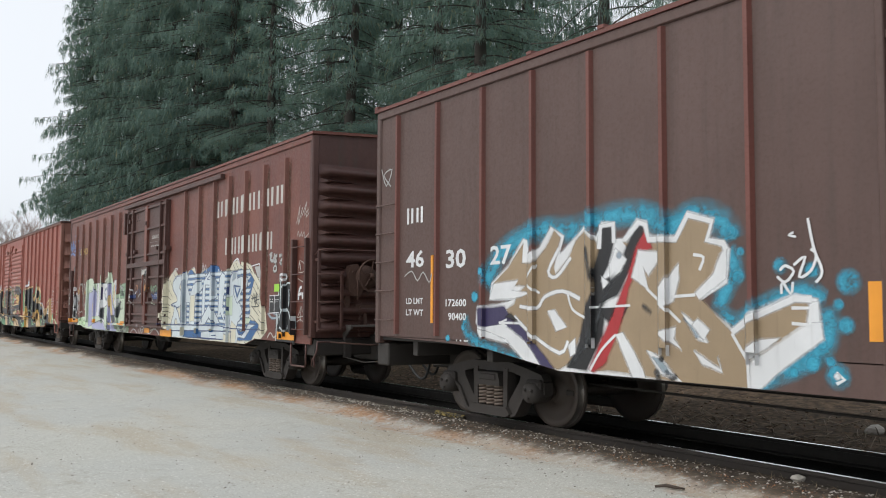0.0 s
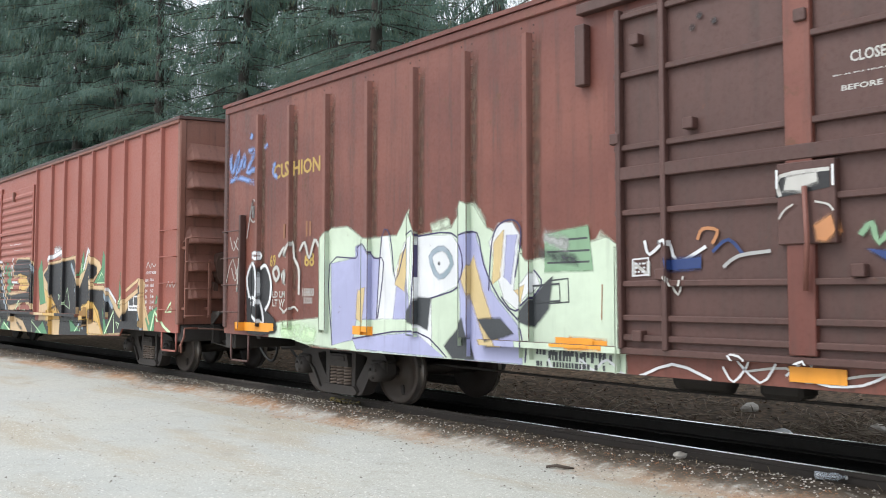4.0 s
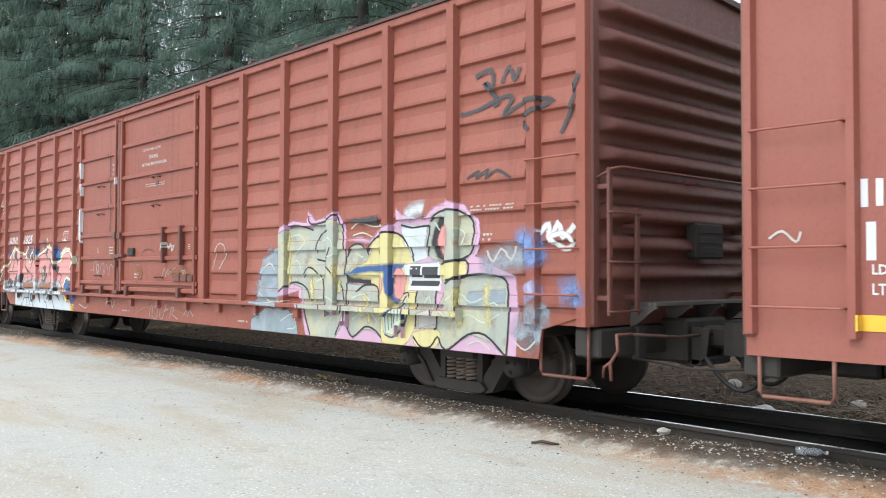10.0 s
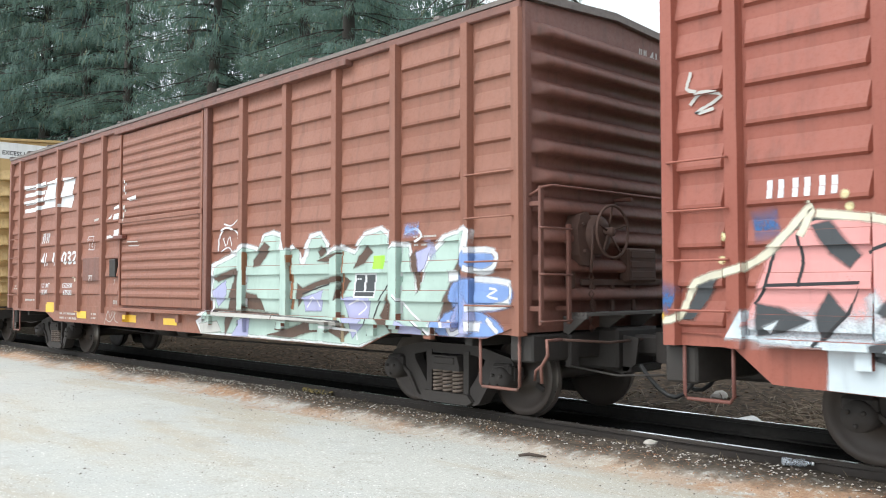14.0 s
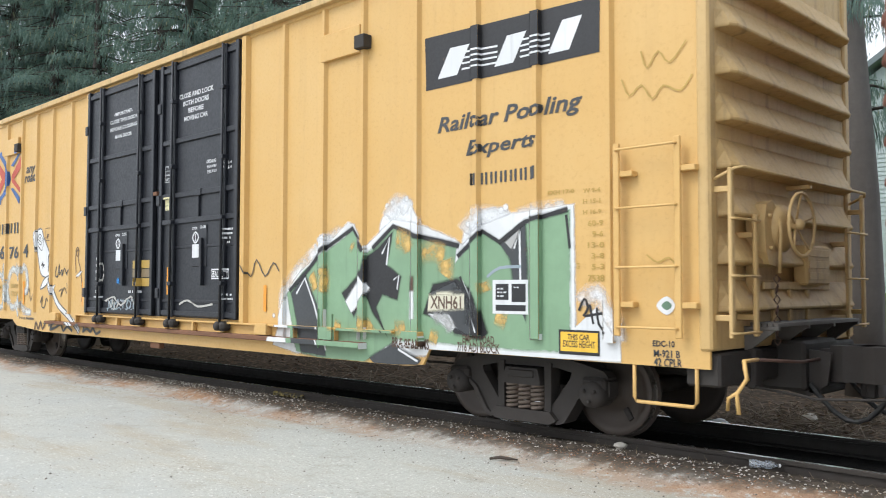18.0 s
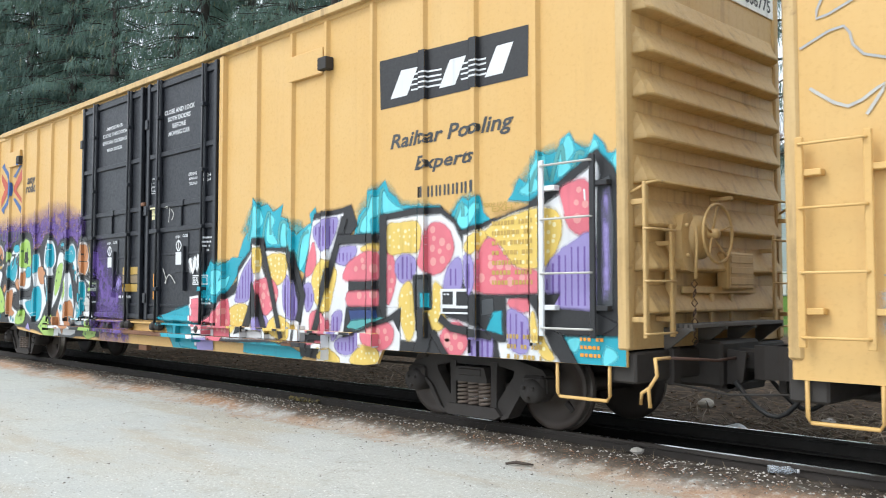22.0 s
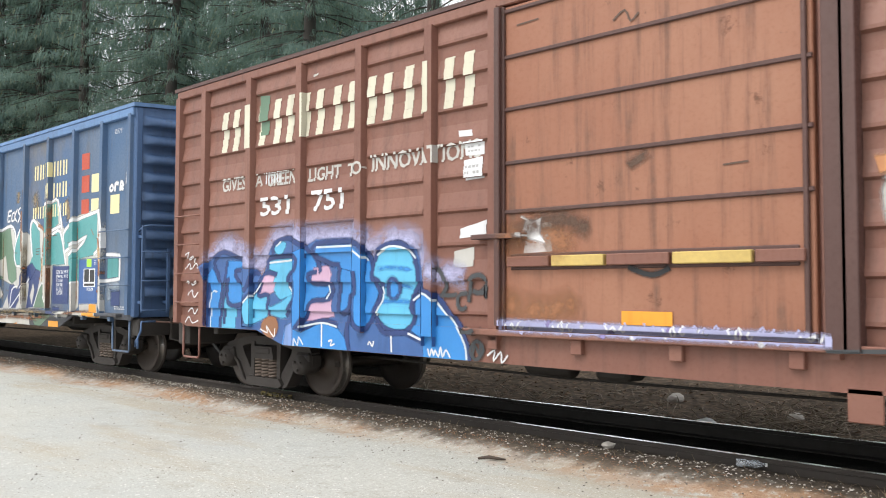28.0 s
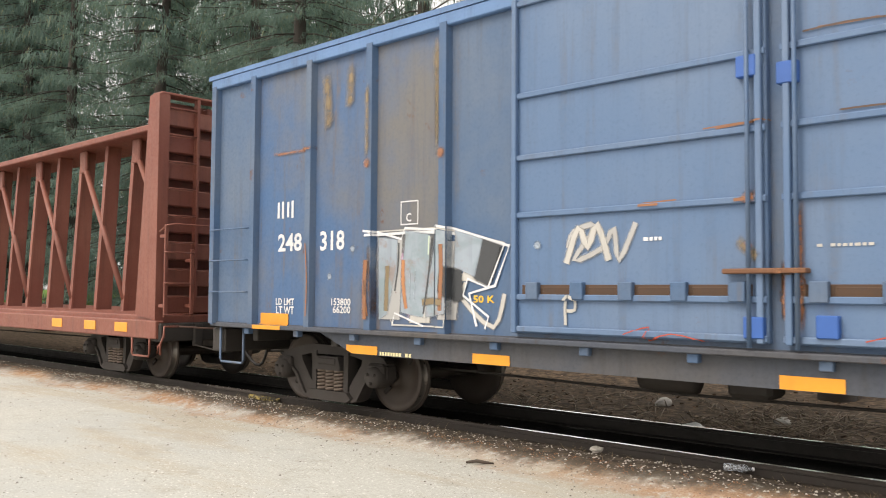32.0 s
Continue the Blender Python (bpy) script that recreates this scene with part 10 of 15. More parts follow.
p.line("offwhite", 0.02, (6.57,2.17), (6.57,2.24), (7,2.23), (7,2.16), smooth=False, closed=True)
p.line("offwhite", 0.015, (5.46,0.75), (5.62,0.99), (5.72,0.86), (5.87,1.03), (5.92,0.83), (6.06,0.79))
p.line("offwhite", 0.015, (5.51,0.85), (5.72,0.79), (5.96,0.97))
p.fill("cream", (3.86,1.62), (3.97,1.64), (4.02,1.54), (3.87,1.54))
p.put()

p = Paint(CAR_F, "reflector", "yellow reflective patch", 0.007)
p.rect("yellow", 2.36, 0.9, 2.81, 1.11)
p.rect("yellow", 4.1, 0.83, 4.57, 0.96)
p.rect("yellow", 6.39, 0.81, 6.83, 0.94)
p.rect("yellow", 2.4, 0.92, 2.85, 1.08)
p.rect("yellow", 4.13, 0.82, 4.58, 0.95)
p.rect("yellow", 6.34, 0.82, 6.79, 0.94)
p.rect("yellow", 7.89, 0.81, 8.37, 0.92)
p.put()

for car in (CAR_G, CAR_H):
    p = Paint(car, "lettering", "dark italic lettering, emblem panels and door notices", 0.004)
    p.fill("black", (15.39,3.64), (17.67,3.64), (17.68,4.16), (15.37,4.23))
    p.fill("white", (15.57,3.74), (15.76,4.05), (16.04,4.04), (15.86,3.74))
    p.fill("white", (16.39,3.73), (16.56,4.02), (16.81,4.02), (16.64,3.73))
    p.fill("white", (17.08,3.73), (17.25,4.03), (17.48,4.03), (17.33,3.73))
    p.edge("white", 0.02, (15.93,3.97), (16.43,3.94))
    p.edge("white", 0.02, (16.73,3.94), (17.1,3.93))
    p.edge("white", 0.02, (15.93,3.91), (16.43,3.88))
    p.edge("white", 0.02, (16.73,3.88), (17.1,3.88))
    p.edge("white", 0.02, (15.93,3.85), (16.43,3.83))
    p.edge("white", 0.02, (16.73,3.83), (17.1,3.82))
    p.edge("white", 0.02, (15.93,3.79), (16.43,3.77))
    p.edge("white", 0.02, (16.73,3.77), (17.1,3.77))
    p.text("dark", 15.57, 3.15, 17.48, 3.31, "Railcar Pooling", 0.25)
    p.text("dark", 15.99, 2.86, 16.96, 3, "Experts", 0.25)
    p.letters("dark", 16.06, 2.53, 16.97, 2.66, 7, 894)
    p.text("dullgold", 17.07, 2.36, 17.38, 2.4, "EXH 17-0")
    p.text("dullgold", 17.48, 2.35, 17.67, 2.39, "W 9-4")
    p.text("dullgold", 17.48, 2.25, 17.67, 2.29, "H 15-1")
    p.text("dullgold", 17.48, 2.15, 17.68, 2.19, "H 16-9")
    p.text("dullgold", 17.53, 2.04, 17.7, 2.09, "60-9")
    p.text("dullgold", 17.58, 1.94, 17.7, 1.99, "9-6")
    p.text("dullgold", 17.53, 1.84, 17.71, 1.89, "13-0")
    p.text("dullgold", 17.57, 1.74, 17.71, 1.79, "3-8")
    p.text("dullgold", 17.57, 1.64, 17.71, 1.69, "5-3")
    p.text("dullgold", 17.53, 1.53, 17.71, 1.59, "7538")
    p.text("dullgold", 17.08, 1.74, 17.35, 1.8, "PLR HT")
    p.text("dullgold", 17.08, 1.65, 17.44, 1.7, "EMPTY CG")
    p.text("dullgold", 17.08, 1.53, 17.3, 1.6, "CU FT")
    p.text("dark", 18.2, 0.97, 18.41, 1.02, "EDC-10")
    p.text("dark", 18.21, 0.88, 18.46, 0.94, "M-921 B")
    p.text("dark", 18.21, 0.8, 18.48, 0.87, "42 CPLR")
    p.small_print("dullgold", 17.1, 0.79, 17.78, 0.89, 1, 911)
    p.small_print("dullgold", 14.85, 0.82, 15.42, 0.9, 1, 912)
    p.small_print("dullgold", 15.9, 0.81, 16.46, 0.96, 2, 913)
    p.blob("white", (18.24,1.32), (18.34,1.4), (18.42,1.32), (18.34,1.24))
    p.blob("forest", (18.29,1.32), (18.34,1.36), (18.39,1.32), (18.34,1.28))
    p.text("white", 7.72, 4.41, 8.42, 4.47, "-IMPORTANT-")
    p.text("white", 7.58, 4.29, 8.6, 4.35, "CLOSE THIS DOOR")
    p.text("white", 7.58, 4.16, 8.58, 4.22, "BEFORE CLOSING")
    p.text("white", 7.77, 4.02, 8.4, 4.08, "MAIN DOOR")
    p.text("white", 9.99, 4.36, 10.99, 4.43, "CLOSE AND LOCK")
    p.text("white", 10.11, 4.24, 10.86, 4.31, "BOTH DOORS")
    p.text("white", 10.27, 4.12, 10.71, 4.19, "BEFORE")
    p.text("white", 10.14, 4, 10.84, 4.07, "MOVING CAR")
    p.text("white", 10.82, 3.29, 11.08, 3.34, "OPENING")
    p.text("white", 10.84, 3.22, 11.1, 3.26, "MAIN W 8-0")
    p.text("white", 10.84, 3.14, 11.1, 3.185, "TOTAL W 16-0")
    p.text("white", 11.29, 3.23, 11.51, 3.27, "H 12-4")
    p.text("white", 11.29, 3.16, 11.51, 3.2, "H 12-4")
    p.small_print("white", 11.28, 2.08, 11.57, 2.33, 4, 929)
    p.text("white", 11.01, 1.62, 11.45, 1.71, "SEAL ONLY")
    p.line("white", 0.02, (11,1.6), (11.46,1.6), (11.46,1.73), (11,1.73), smooth=False, closed=True)
    p.small_print("white", 11.23, 1.28, 11.58, 1.4, 2, 932)
    p.small_print("white", 7.11, 1.34, 7.26, 2.03, 6, 933)
    p.rect("white", 7.92, 1.92, 8.09, 2.1)
    p.line("white", 0.03, (7.92,2.21), (8,2.29), (8.07,2.21), (8,2.13), closed=True)
    p.edge("white", 0.02, (8,2.26), (8,2.16))
    p.rect("white", 10.47, 1.91, 10.66, 2.11)
    p.line("white", 0.03, (10.48,2.21), (10.56,2.29), (10.65,2.21), (10.56,2.13), closed=True)
    p.edge("white", 0.02, (10.56,2.26), (10.56,2.16))
    p.text("white", 7.9, 2.33, 8.05, 2.37, "OPEN")
    p.text("white", 8.14, 2.34, 8.31, 2.38, "CLOSE")
    p.text("white", 10.46, 2.33, 10.61, 2.37, "OPEN")
    p.text("white", 10.69, 2.34, 10.86, 2.38, "CLOSE")
    for k in range(3):
        p.rect("stain" if k == 1 else "dullgold", 8.52, 1.49 + 0.145 * k, 8.76, 1.62 + 0.145 * k)
        p.rect("stain" if k == 1 else "dullgold", 8.83, 1.49 + 0.145 * k, 9.16, 1.62 + 0.145 * k)
    p.small_print("white", 8.38, 1.35, 8.87, 1.45, 1, 945)
    p.small_print("white", 7.05, 1.27, 7.49, 1.34, 1, 946)
    p.rect("orange", 9.68, 1.36, 9.79, 1.78)
    p.line("white", 0.012, (9.58,3.12), (9.87,3.1), (9.87,3.33), (9.58,3.36), smooth=False, closed=True)
    p.text("white", 9.6, 3.28, 9.85, 3.29, "SECURITY")
    p.text("white", 9.6, 3.21, 9.79, 3.23, "DEVICE")
    p.text("white", 9.6, 3.14, 9.74, 3.17, "ONLY")
    p.rect("butter", 9.6, 2.67, 9.87, 2.87)
    p.text("forest", 9.61, 2.84, 9.86, 2.85, "OPEN THIS")
    p.text("forest", 9.68, 2.78, 9.8, 2.81, "DOOR")
    p.text("forest", 9.61, 2.73, 9.85, 2.75, "FIRST FOR")
    p.small_print("forest", 9.61, 2.68, 9.85, 2.69, 1, 956)
    if car is CAR_G:
        p.line("bluegrey", 0.04, (7.65,1.25), (7.69,1.08), (7.78,1.26), (7.86,1.09))
        p.line("bluegrey", 0.04, (7.88,1.18), (8.05,1.26), (7.95,1.11), (8.08,1.13))
        p.line("bluegrey", 0.04, (8.12,1.25), (8.29,1.24))
        p.line("bluegrey", 0.04, (8.2,1.25), (8.19,1.09))
        p.line("bluegrey", 0.04, (8.33,1.18), (8.41,1.26), (8.48,1.19), (8.4,1.11), closed=True)
        p.line("bluegrey", 0.04, (8.51,1.26), (8.65,1.26), (8.58,1.25), (8.57,1.1))
        p.line("bluegrey", 0.04, (8.68,1.25), (8.68,1.12), (8.76,1.13))
    p.text("dark", 0.97, 3.81, 1.57, 4, "next", 0.25)
    p.text("dark", 0.97, 3.62, 1.58, 3.78, "load", 0.25)
    p.text("dark", 3.56, 3.82, 4.05, 4, "any", 0.25)
    p.text("dark", 3.48, 3.63, 4.11, 3.82, "road", 0.25)
    p.fill("royal", (1.9,4.37), (2.08,4.44), (2.12,4.35), (2.5,4.1), (2.68,3.79), (2.53,3.54), (2.14,3.36), (2.12,3.25), (1.91,3.37), (2.22,3.52), (2.43,3.69), (2.45,3.93), (2.21,4.15))
    p.fill("royal", (2.67,4.07), (3.03,4.25), (2.99,4.4), (3.2,4.27), (2.82,4.03))
    p.fill("royal", (2.69,3.57), (2.83,3.58), (3.23,3.35), (3.19,3.21), (3.04,3.33))
    p.fill("signred", (1.9,4.21), (2.37,3.91), (2.32,3.74), (1.91,3.43), (1.91,3.63), (2.13,3.82), (1.9,4.05))
    p.fill("signred", (3.25,4.22), (3.25,3.96), (2.87,3.76), (3.25,3.54), (3.25,3.43), (2.75,3.71), (2.73,3.85))
    p.letters("dark", 1.82, 2.6, 3.26, 2.84, 4, 974)
    p.text("dark", 1.31, 2.06, 1.58, 2.35, "6")
    p.text("dark", 1.83, 2.08, 2.42, 2.36, "66")
    p.text("dark", 2.7, 2.08, 3.23, 2.32, "76")
    p.text("dark", 3.5, 2.09, 3.76, 2.35, "4")
    p.small_print("dullgold", 4.79, 2.41, 4.67, 2.64, 1, 979)
    p.line("brown", 0.015, (4.67,2.39), (4.91,2.38), (4.91,2.63), (4.67,2.63), smooth=False, closed=True)
    p.text("brown", 4.74, 2.43, 4.84, 2.51, "F")
    p.small_print("dark", 3.38, 0.79, 4.14, 0.89, 1, 982)
    p.rect("yellow", 1.11, 0.9, 1.58, 1.06)
    p.small_print("dark", 1.15, 0.95, 1.53, 1.03, 1, 984)
    p.put()

p.put()

p = Paint(CAR_G, "graffiti", "sage green and black graffiti with white glow", 0.006)
p.blob("white", (14.64,2.03), (14.68,2.27), (14.89,2.36), (15.04,2.48), (15.2,2.37), (15.29,2.15), (14.89,2.15))
p.blob("white", (15.96,1.84), (15.95,1.97), (16.01,2.07), (16.12,2.11), (16.2,2.23), (16.38,2.27), (16.59,2.21), (16.63,1.99), (16.34,2.03), (16.1,1.85))
p.blob("white", (13.36,1.86), (13.48,2.01), (13.6,2.11), (13.84,2.07), (13.98,2.12), (13.93,1.99), (13.59,1.83))
p.dot("white", 14.75, 2.41, 0.04)
p.dot("white", 14.86, 2.44, 0.04)
p.dot("white", 13.46, 2.07, 0.04)
p.dot("white", 13.4, 1.99, 0.04)
p.dot("white", 16.02, 2.14, 0.04)
p.dot("white", 16.53, 2.26, 0.04)
p.dot("white", 12.51, 1.1, 0.04)
p.haze("white", 0.25, (12.76,1.1), (12.88,1.54), (13.48,1.96), (14.03,2.18))
p.haze("white", 0.3, (14.75,2.24), (14.94,2.43), (15.13,2.32))
p.haze("white", 0.28, (15.95,2.03), (16.15,2.2), (16.39,2.18), (16.61,2.14))
p.haze("white", 0.2, (16.68,2.17), (17.04,2.23), (17.31,2.22))
p.haze("white", 0.25, (17.43,1.31), (17.62,1.42), (17.8,1.17), (17.85,0.97))
p.dot("white", 14.84, 2.43, 0.045)
p.dot("white", 15.08, 2.47, 0.045)
p.dot("white", 16.03, 2.13, 0.045)
p.dot("white", 16.48, 2.25, 0.045)
p.dot("white", 16.54, 2.28, 0.045)
p.dot("white", 13.53, 2.03, 0.045)
p.dot("white", 13.65, 2.08, 0.045)
p.dot("white", 13.45, 1.96, 0.045)
p.fill("white", (12.51,0.72), (12.86,1.47), (13.12,1.68), (13.48,1.89), (14.05,2.25), (14.16,2.22), (14.35,1.93), (14.55,2.06), (14.85,2.24), (15.27,2.17), (15.83,1.98), (15.95,1.91), (16.23,2.11), (16.61,2.2), (17.37,2.25), (17.38,1.1), (17.62,1.29), (17.86,1.02), (17.88,0.82), (16.89,0.8), (13.02,0.64))
p.fill("sage", (12.82,1.39), (13.18,1.68), (13.59,1.89), (14.14,2.15), (14.4,1.86), (14.86,2.16), (15.27,2.03), (15.85,1.89), (15.83,1.71), (15.95,1.82), (16.23,2.04), (16.46,1.92), (16.72,2.08), (17.32,2.2), (17.32,1.05), (17.3,0.88), (16.61,0.87), (14.95,0.9), (14.36,0.61), (13.49,0.61), (13.02,0.66))
p.fill("dark", (12.91,1.39), (13.19,1.64), (13.55,1.08), (13.63,0.63), (13.12,0.66), (13.01,1.1))
p.edge("white", 0.03, (13.01,1.39), (13.19,1.59), (13.39,1.25), (13.63,0.7))
p.fill("black", (13.95,1.4), (14.35,1.68), (14.4,1.83), (14.6,1.92), (14.85,2.11), (14.75,1.73), (14.99,1.59), (14.93,1.34), (14.68,1.4), (14.56,1.24), (14.76,0.92), (14.51,1.2), (14.35,1.43), (14.17,1.13))
p.fill("white", (14.02,1.3), (14.3,1.6), (14.44,1.47), (14.27,1.3), (14.12,1.18))
p.fill("black", (15.36,1.19), (15.51,1.5), (15.87,1.56), (16.11,1.41), (16.29,1.01), (16.23,0.95), (15.83,0.99), (15.75,1.11))
p.fill("dark", (15.45,1.41), (15.83,1.53), (16.07,1.18), (16.11,0.96), (15.75,1.08))
p.fill("dark", (16.46,1.92), (16.79,2.11), (16.81,1.58), (16.79,1.14), (16.65,1.47), (16.61,1.75))
p.fill("grey", (16.54,1.92), (16.72,2.05), (16.61,1.86))
p.edge("white", 0.025, (16.65,1.86), (16.72,2.03), (16.73,1.55))
p.edge("white", 0.025, (14.67,1.86), (14.8,2.05), (14.75,1.73))
p.edge("white", 0.02, (15.91,1.59), (16.03,1.41), (16.17,1.01))
p.edge("white", 0.02, (14.87,1.56), (14.96,1.61), (14.93,1.45))
p.fill("dark", (14.46,0.65), (14.85,0.83), (15.32,0.67), (15.27,0.63), (14.56,0.59))
p.edge("white", 0.025, (14.95,0.78), (15.27,0.66))
p.fill("white", (15.15,1.44), (15.24,1.44), (15.24,1.13), (15.15,1.12))
p.fill("brown", (15.15,1.59), (15.24,1.59), (15.24,1.44), (15.15,1.44))
p.fill("cream", (15.56,1.41), (15.91,1.42), (15.93,1.26), (15.58,1.26))
p.fill("white", (15.45,1.19), (15.75,1.17), (15.83,1.05), (15.79,1.02))
p.edge("black", 0.045, (12.86,1.43), (13.24,1.68), (13.53,1.92), (14.14,2.18), (14.37,1.9))
p.edge("black", 0.045, (14.5,1.93), (14.86,2.17), (15.27,2.04), (15.9,1.91))
p.edge("black", 0.04, (15.87,1.8), (16.23,2.05), (16.46,1.93), (16.79,2.12), (17.31,2.21))
p.edge("black", 0.03, (17.29,2.16), (17.33,1.84))
p.edge("black", 0.03, (15.91,1.59), (16.23,0.96))
p.line("bluegrey", 0.03, (16.29,1.58), (16.46,1.67), (16.74,1.68))
p.line("black", 0.025, (17.43,1.26), (17.49,1.37), (17.53,1.29), (17.48,1.21))
p.line("black", 0.025, (17.55,1.32), (17.59,1.14))
p.line("black", 0.025, (17.63,1.29), (17.65,1.14), (17.74,1.06))
p.line("black", 0.025, (17.49,1.21), (17.69,1.24))
p.text("brown", 14.85, 0.8, 15.45, 0.91, "BRAKE BEAMS")
p.text("brown", 15.95, 0.9, 16.39, 0.98, "EMPTY LOAD")
p.text("brown", 15.87, 0.81, 16.46, 0.9, "7/16 ADJ BLOCK")
p.line("dullgold", 0.015, (17.91,3.34), (17.99,3.18), (18.11,3.26), (18.22,3.12), (18.33,3.22), (18.49,3.15), (18.6,3.27))
p.line("dullgold", 0.015, (18.11,3.56), (18.17,3.4), (18.28,3.53), (18.39,3.41), (18.55,3.57))
p.line("dullgold", 0.015, (18.15,1.76), (18.26,1.69), (18.37,1.73), (18.47,1.61))
p.line("dark", 0.02, (11.78,1.78), (11.96,1.62), (12.09,1.85), (12.3,1.62), (12.49,1.8), (12.62,1.69))
p.haze("gold", 0.2, (13.31,1.65), (13.38,1.55), (13.42,1.43))
p.haze("gold", 0.2, (13.57,1.74), (13.62,1.55), (13.59,1.4))
p.haze("gold", 0.16, (14.1,1.98), (14.16,1.94))
p.haze("gold", 0.28, (14.89,2.05), (15.09,1.98), (15.16,1.87))
p.haze("gold", 0.28, (15.31,1.85), (15.53,1.86), (15.7,1.81))
p.haze("gold", 0.28, (15.69,1.78), (15.71,1.66), (15.68,1.59))
p.haze("gold", 0.22, (14.25,1.06), (14.43,1.02), (14.51,1.06))
p.haze("gold", 0.2, (14.88,1.02), (15.08,1.01))
p.haze("gold", 0.2, (16.25,1.54), (16.28,1.42))
p.haze("gold", 0.22, (16.4,1.2), (16.56,1.13))
p.haze("gold", 0.2, (15.45,0.96), (15.59,0.91))
p.haze("gold", 0.16, (13.79,1.03), (13.93,0.98))
p.haze("dark", 0.25, (15.77,1.41), (16,1.36), (16.08,1.21), (16.06,1.06))
p.haze("grey", 0.2, (15.49,1.16), (15.7,1.13), (15.8,0.98))
p.fill("cream", (15.43,1.23), (15.97,1.26), (15.97,1.39), (15.45,1.38))
p.text("brown", 15.47, 1.25, 15.93, 1.38, "XNH61")
p.put()

p = Paint(CAR_G, "data_panel", "black and white data panel", 0.012)
p.rect("white", 16.37, 1.21, 16.83, 1.55)
p.rect("black", 16.41, 1.35, 16.58, 1.51)
p.rect("black", 16.62, 1.33, 16.8, 1.51)
p.rect("black", 16.41, 1.24, 16.8, 1.3)
p.small_print("white", 16.43, 1.37, 16.55, 1.48, 3, 1058)
p.small_print("white", 16.65, 1.46, 16.77, 1.49, 1, 1059)
p.rect("black", 17.2, 0.85, 17.66, 1.08)
p.rect("yellow", 17.22, 0.88, 17.64, 1.06)
p.text("black", 17.3, 0.99, 17.55, 1.04, "THIS CAR")
p.text("black", 17.25, 0.92, 17.61, 0.98, "EXCESS HEIGHT")
p.rect("orange", 12.27, 1.15, 12.34, 1.5)
p.put()

p = Paint(CAR_G, "graffiti", "white rose drawing and pale scribbled throw-up", 0.006)
p.haze("ice", 0.3, (0.77,1.54), (0.77,1.24), (0.88,1.05))
p.haze("ice", 0.28, (0.95,1.59), (1.15,1.48), (1.19,1.24), (1,1.08))
p.haze("ice", 0.22, (1.4,1.9), (1.32,1.54), (1.46,1.15))
p.haze("ice", 0.22, (1.62,1.91), (1.58,1.59), (1.62,1.28), (1.79,1.02))
p.haze("ice", 0.2, (1.88,1.41), (1.93,1.64), (2.14,1.74), (2.38,1.63), (2.48,1.41))
p.haze("ice", 0.2, (1.86,1.21), (2.1,1.01), (2.4,1.1), (2.5,1.29))
p.haze("ice", 0.2, (2.42,2.01), (2.35,1.78), (2.45,1.53), (2.56,1.27), (2.72,1.13))
p.haze("ice", 0.22, (2.62,1.39), (2.72,1.68), (2.94,1.85), (3.22,1.77), (3.33,1.58))
p.haze("ice", 0.22, (2.69,1.23), (2.9,1.06), (3.19,1.12), (3.31,1.28))
p.haze("ice", 0.22, (3.08,1.9), (3.33,1.82), (3.49,1.84))
p.haze("ice", 0.22, (3.45,1.89), (3.63,1.85), (3.74,1.68), (3.75,1.44), (3.59,1.36))
p.haze("ice", 0.2, (3.28,1.3), (3.45,1.08), (3.7,0.98), (4.01,0.98))
p.haze("ice", 0.14, (3.07,1.12), (3.22,0.99), (3.27,0.85))
p.haze("ice", 0.25, (2.5,1.49), (2.65,1.34), (2.69,1.15))
p.edge("bluegrey", 0.012, (0.68,1.59), (0.99,1.66), (1.22,1.51), (1.27,1.25), (1.04,1.01), (0.75,1.04))
p.edge("bluegrey", 0.012, (1.25,1.17), (1.32,1.7), (1.42,1.95), (1.52,1.8), (1.54,1.25), (1.72,1))
p.edge("bluegrey", 0.012, (1.79,1.43), (1.88,1.66), (2.14,1.81), (2.43,1.68), (2.55,1.41))
p.edge("bluegrey", 0.012, (2.3,1.68), (2.43,2.04), (2.53,1.73), (2.69,1.44))
p.edge("bluegrey", 0.012, (2.65,1.68), (2.93,1.91), (3.25,1.85), (3.4,1.62))
p.edge("bluegrey", 0.012, (3.4,1.82), (3.55,1.93), (3.73,1.79), (3.82,1.53), (3.7,1.32), (3.55,1.35))
p.edge("bluegrey", 0.012, (3.27,1.35), (3.46,1.11), (3.75,1.05), (4.04,0.99), (3.88,0.91), (3.54,0.92))
p.edge("bluegrey", 0.012, (2.69,1.15), (2.99,0.98), (3.24,1.07), (3.28,0.82))
p.text("dullgold", 1.93, 1.44, 2.33, 1.52, "LD LMT")
p.text("dullgold", 2.82, 1.46, 3.27, 1.54, "208800")
p.text("dullgold", 1.93, 1.27, 2.25, 1.36, "LT WT")
p.text("dullgold", 2.85, 1.29, 3.24, 1.38, "77200")
p.blob("white", (4.15,2.49), (4.29,2.62), (4.46,2.61), (4.57,2.45), (4.86,2.16), (4.98,1.93), (4.9,1.74), (4.72,1.67), (4.46,1.75), (4.31,2.07))
p.line("dark", 0.02, (4.15,2.49), (4.29,2.62), (4.46,2.61), (4.57,2.45), (4.86,2.16), (4.98,1.93), (4.9,1.74), (4.72,1.67), (4.46,1.75), (4.31,2.07), (4.15,2.49))
p.line("dark", 0.02, (4.25,2.42), (4.37,2.53), (4.5,2.43), (4.42,2.31), closed=True)
p.line("dark", 0.02, (4.31,2.42), (4.39,2.47), (4.43,2.38), closed=True)
p.line("dark", 0.02, (4.29,2.3), (4.5,2.2), (4.57,2.45))
p.line("black", 0.03, (4.56,1.99), (4.56,1.83))
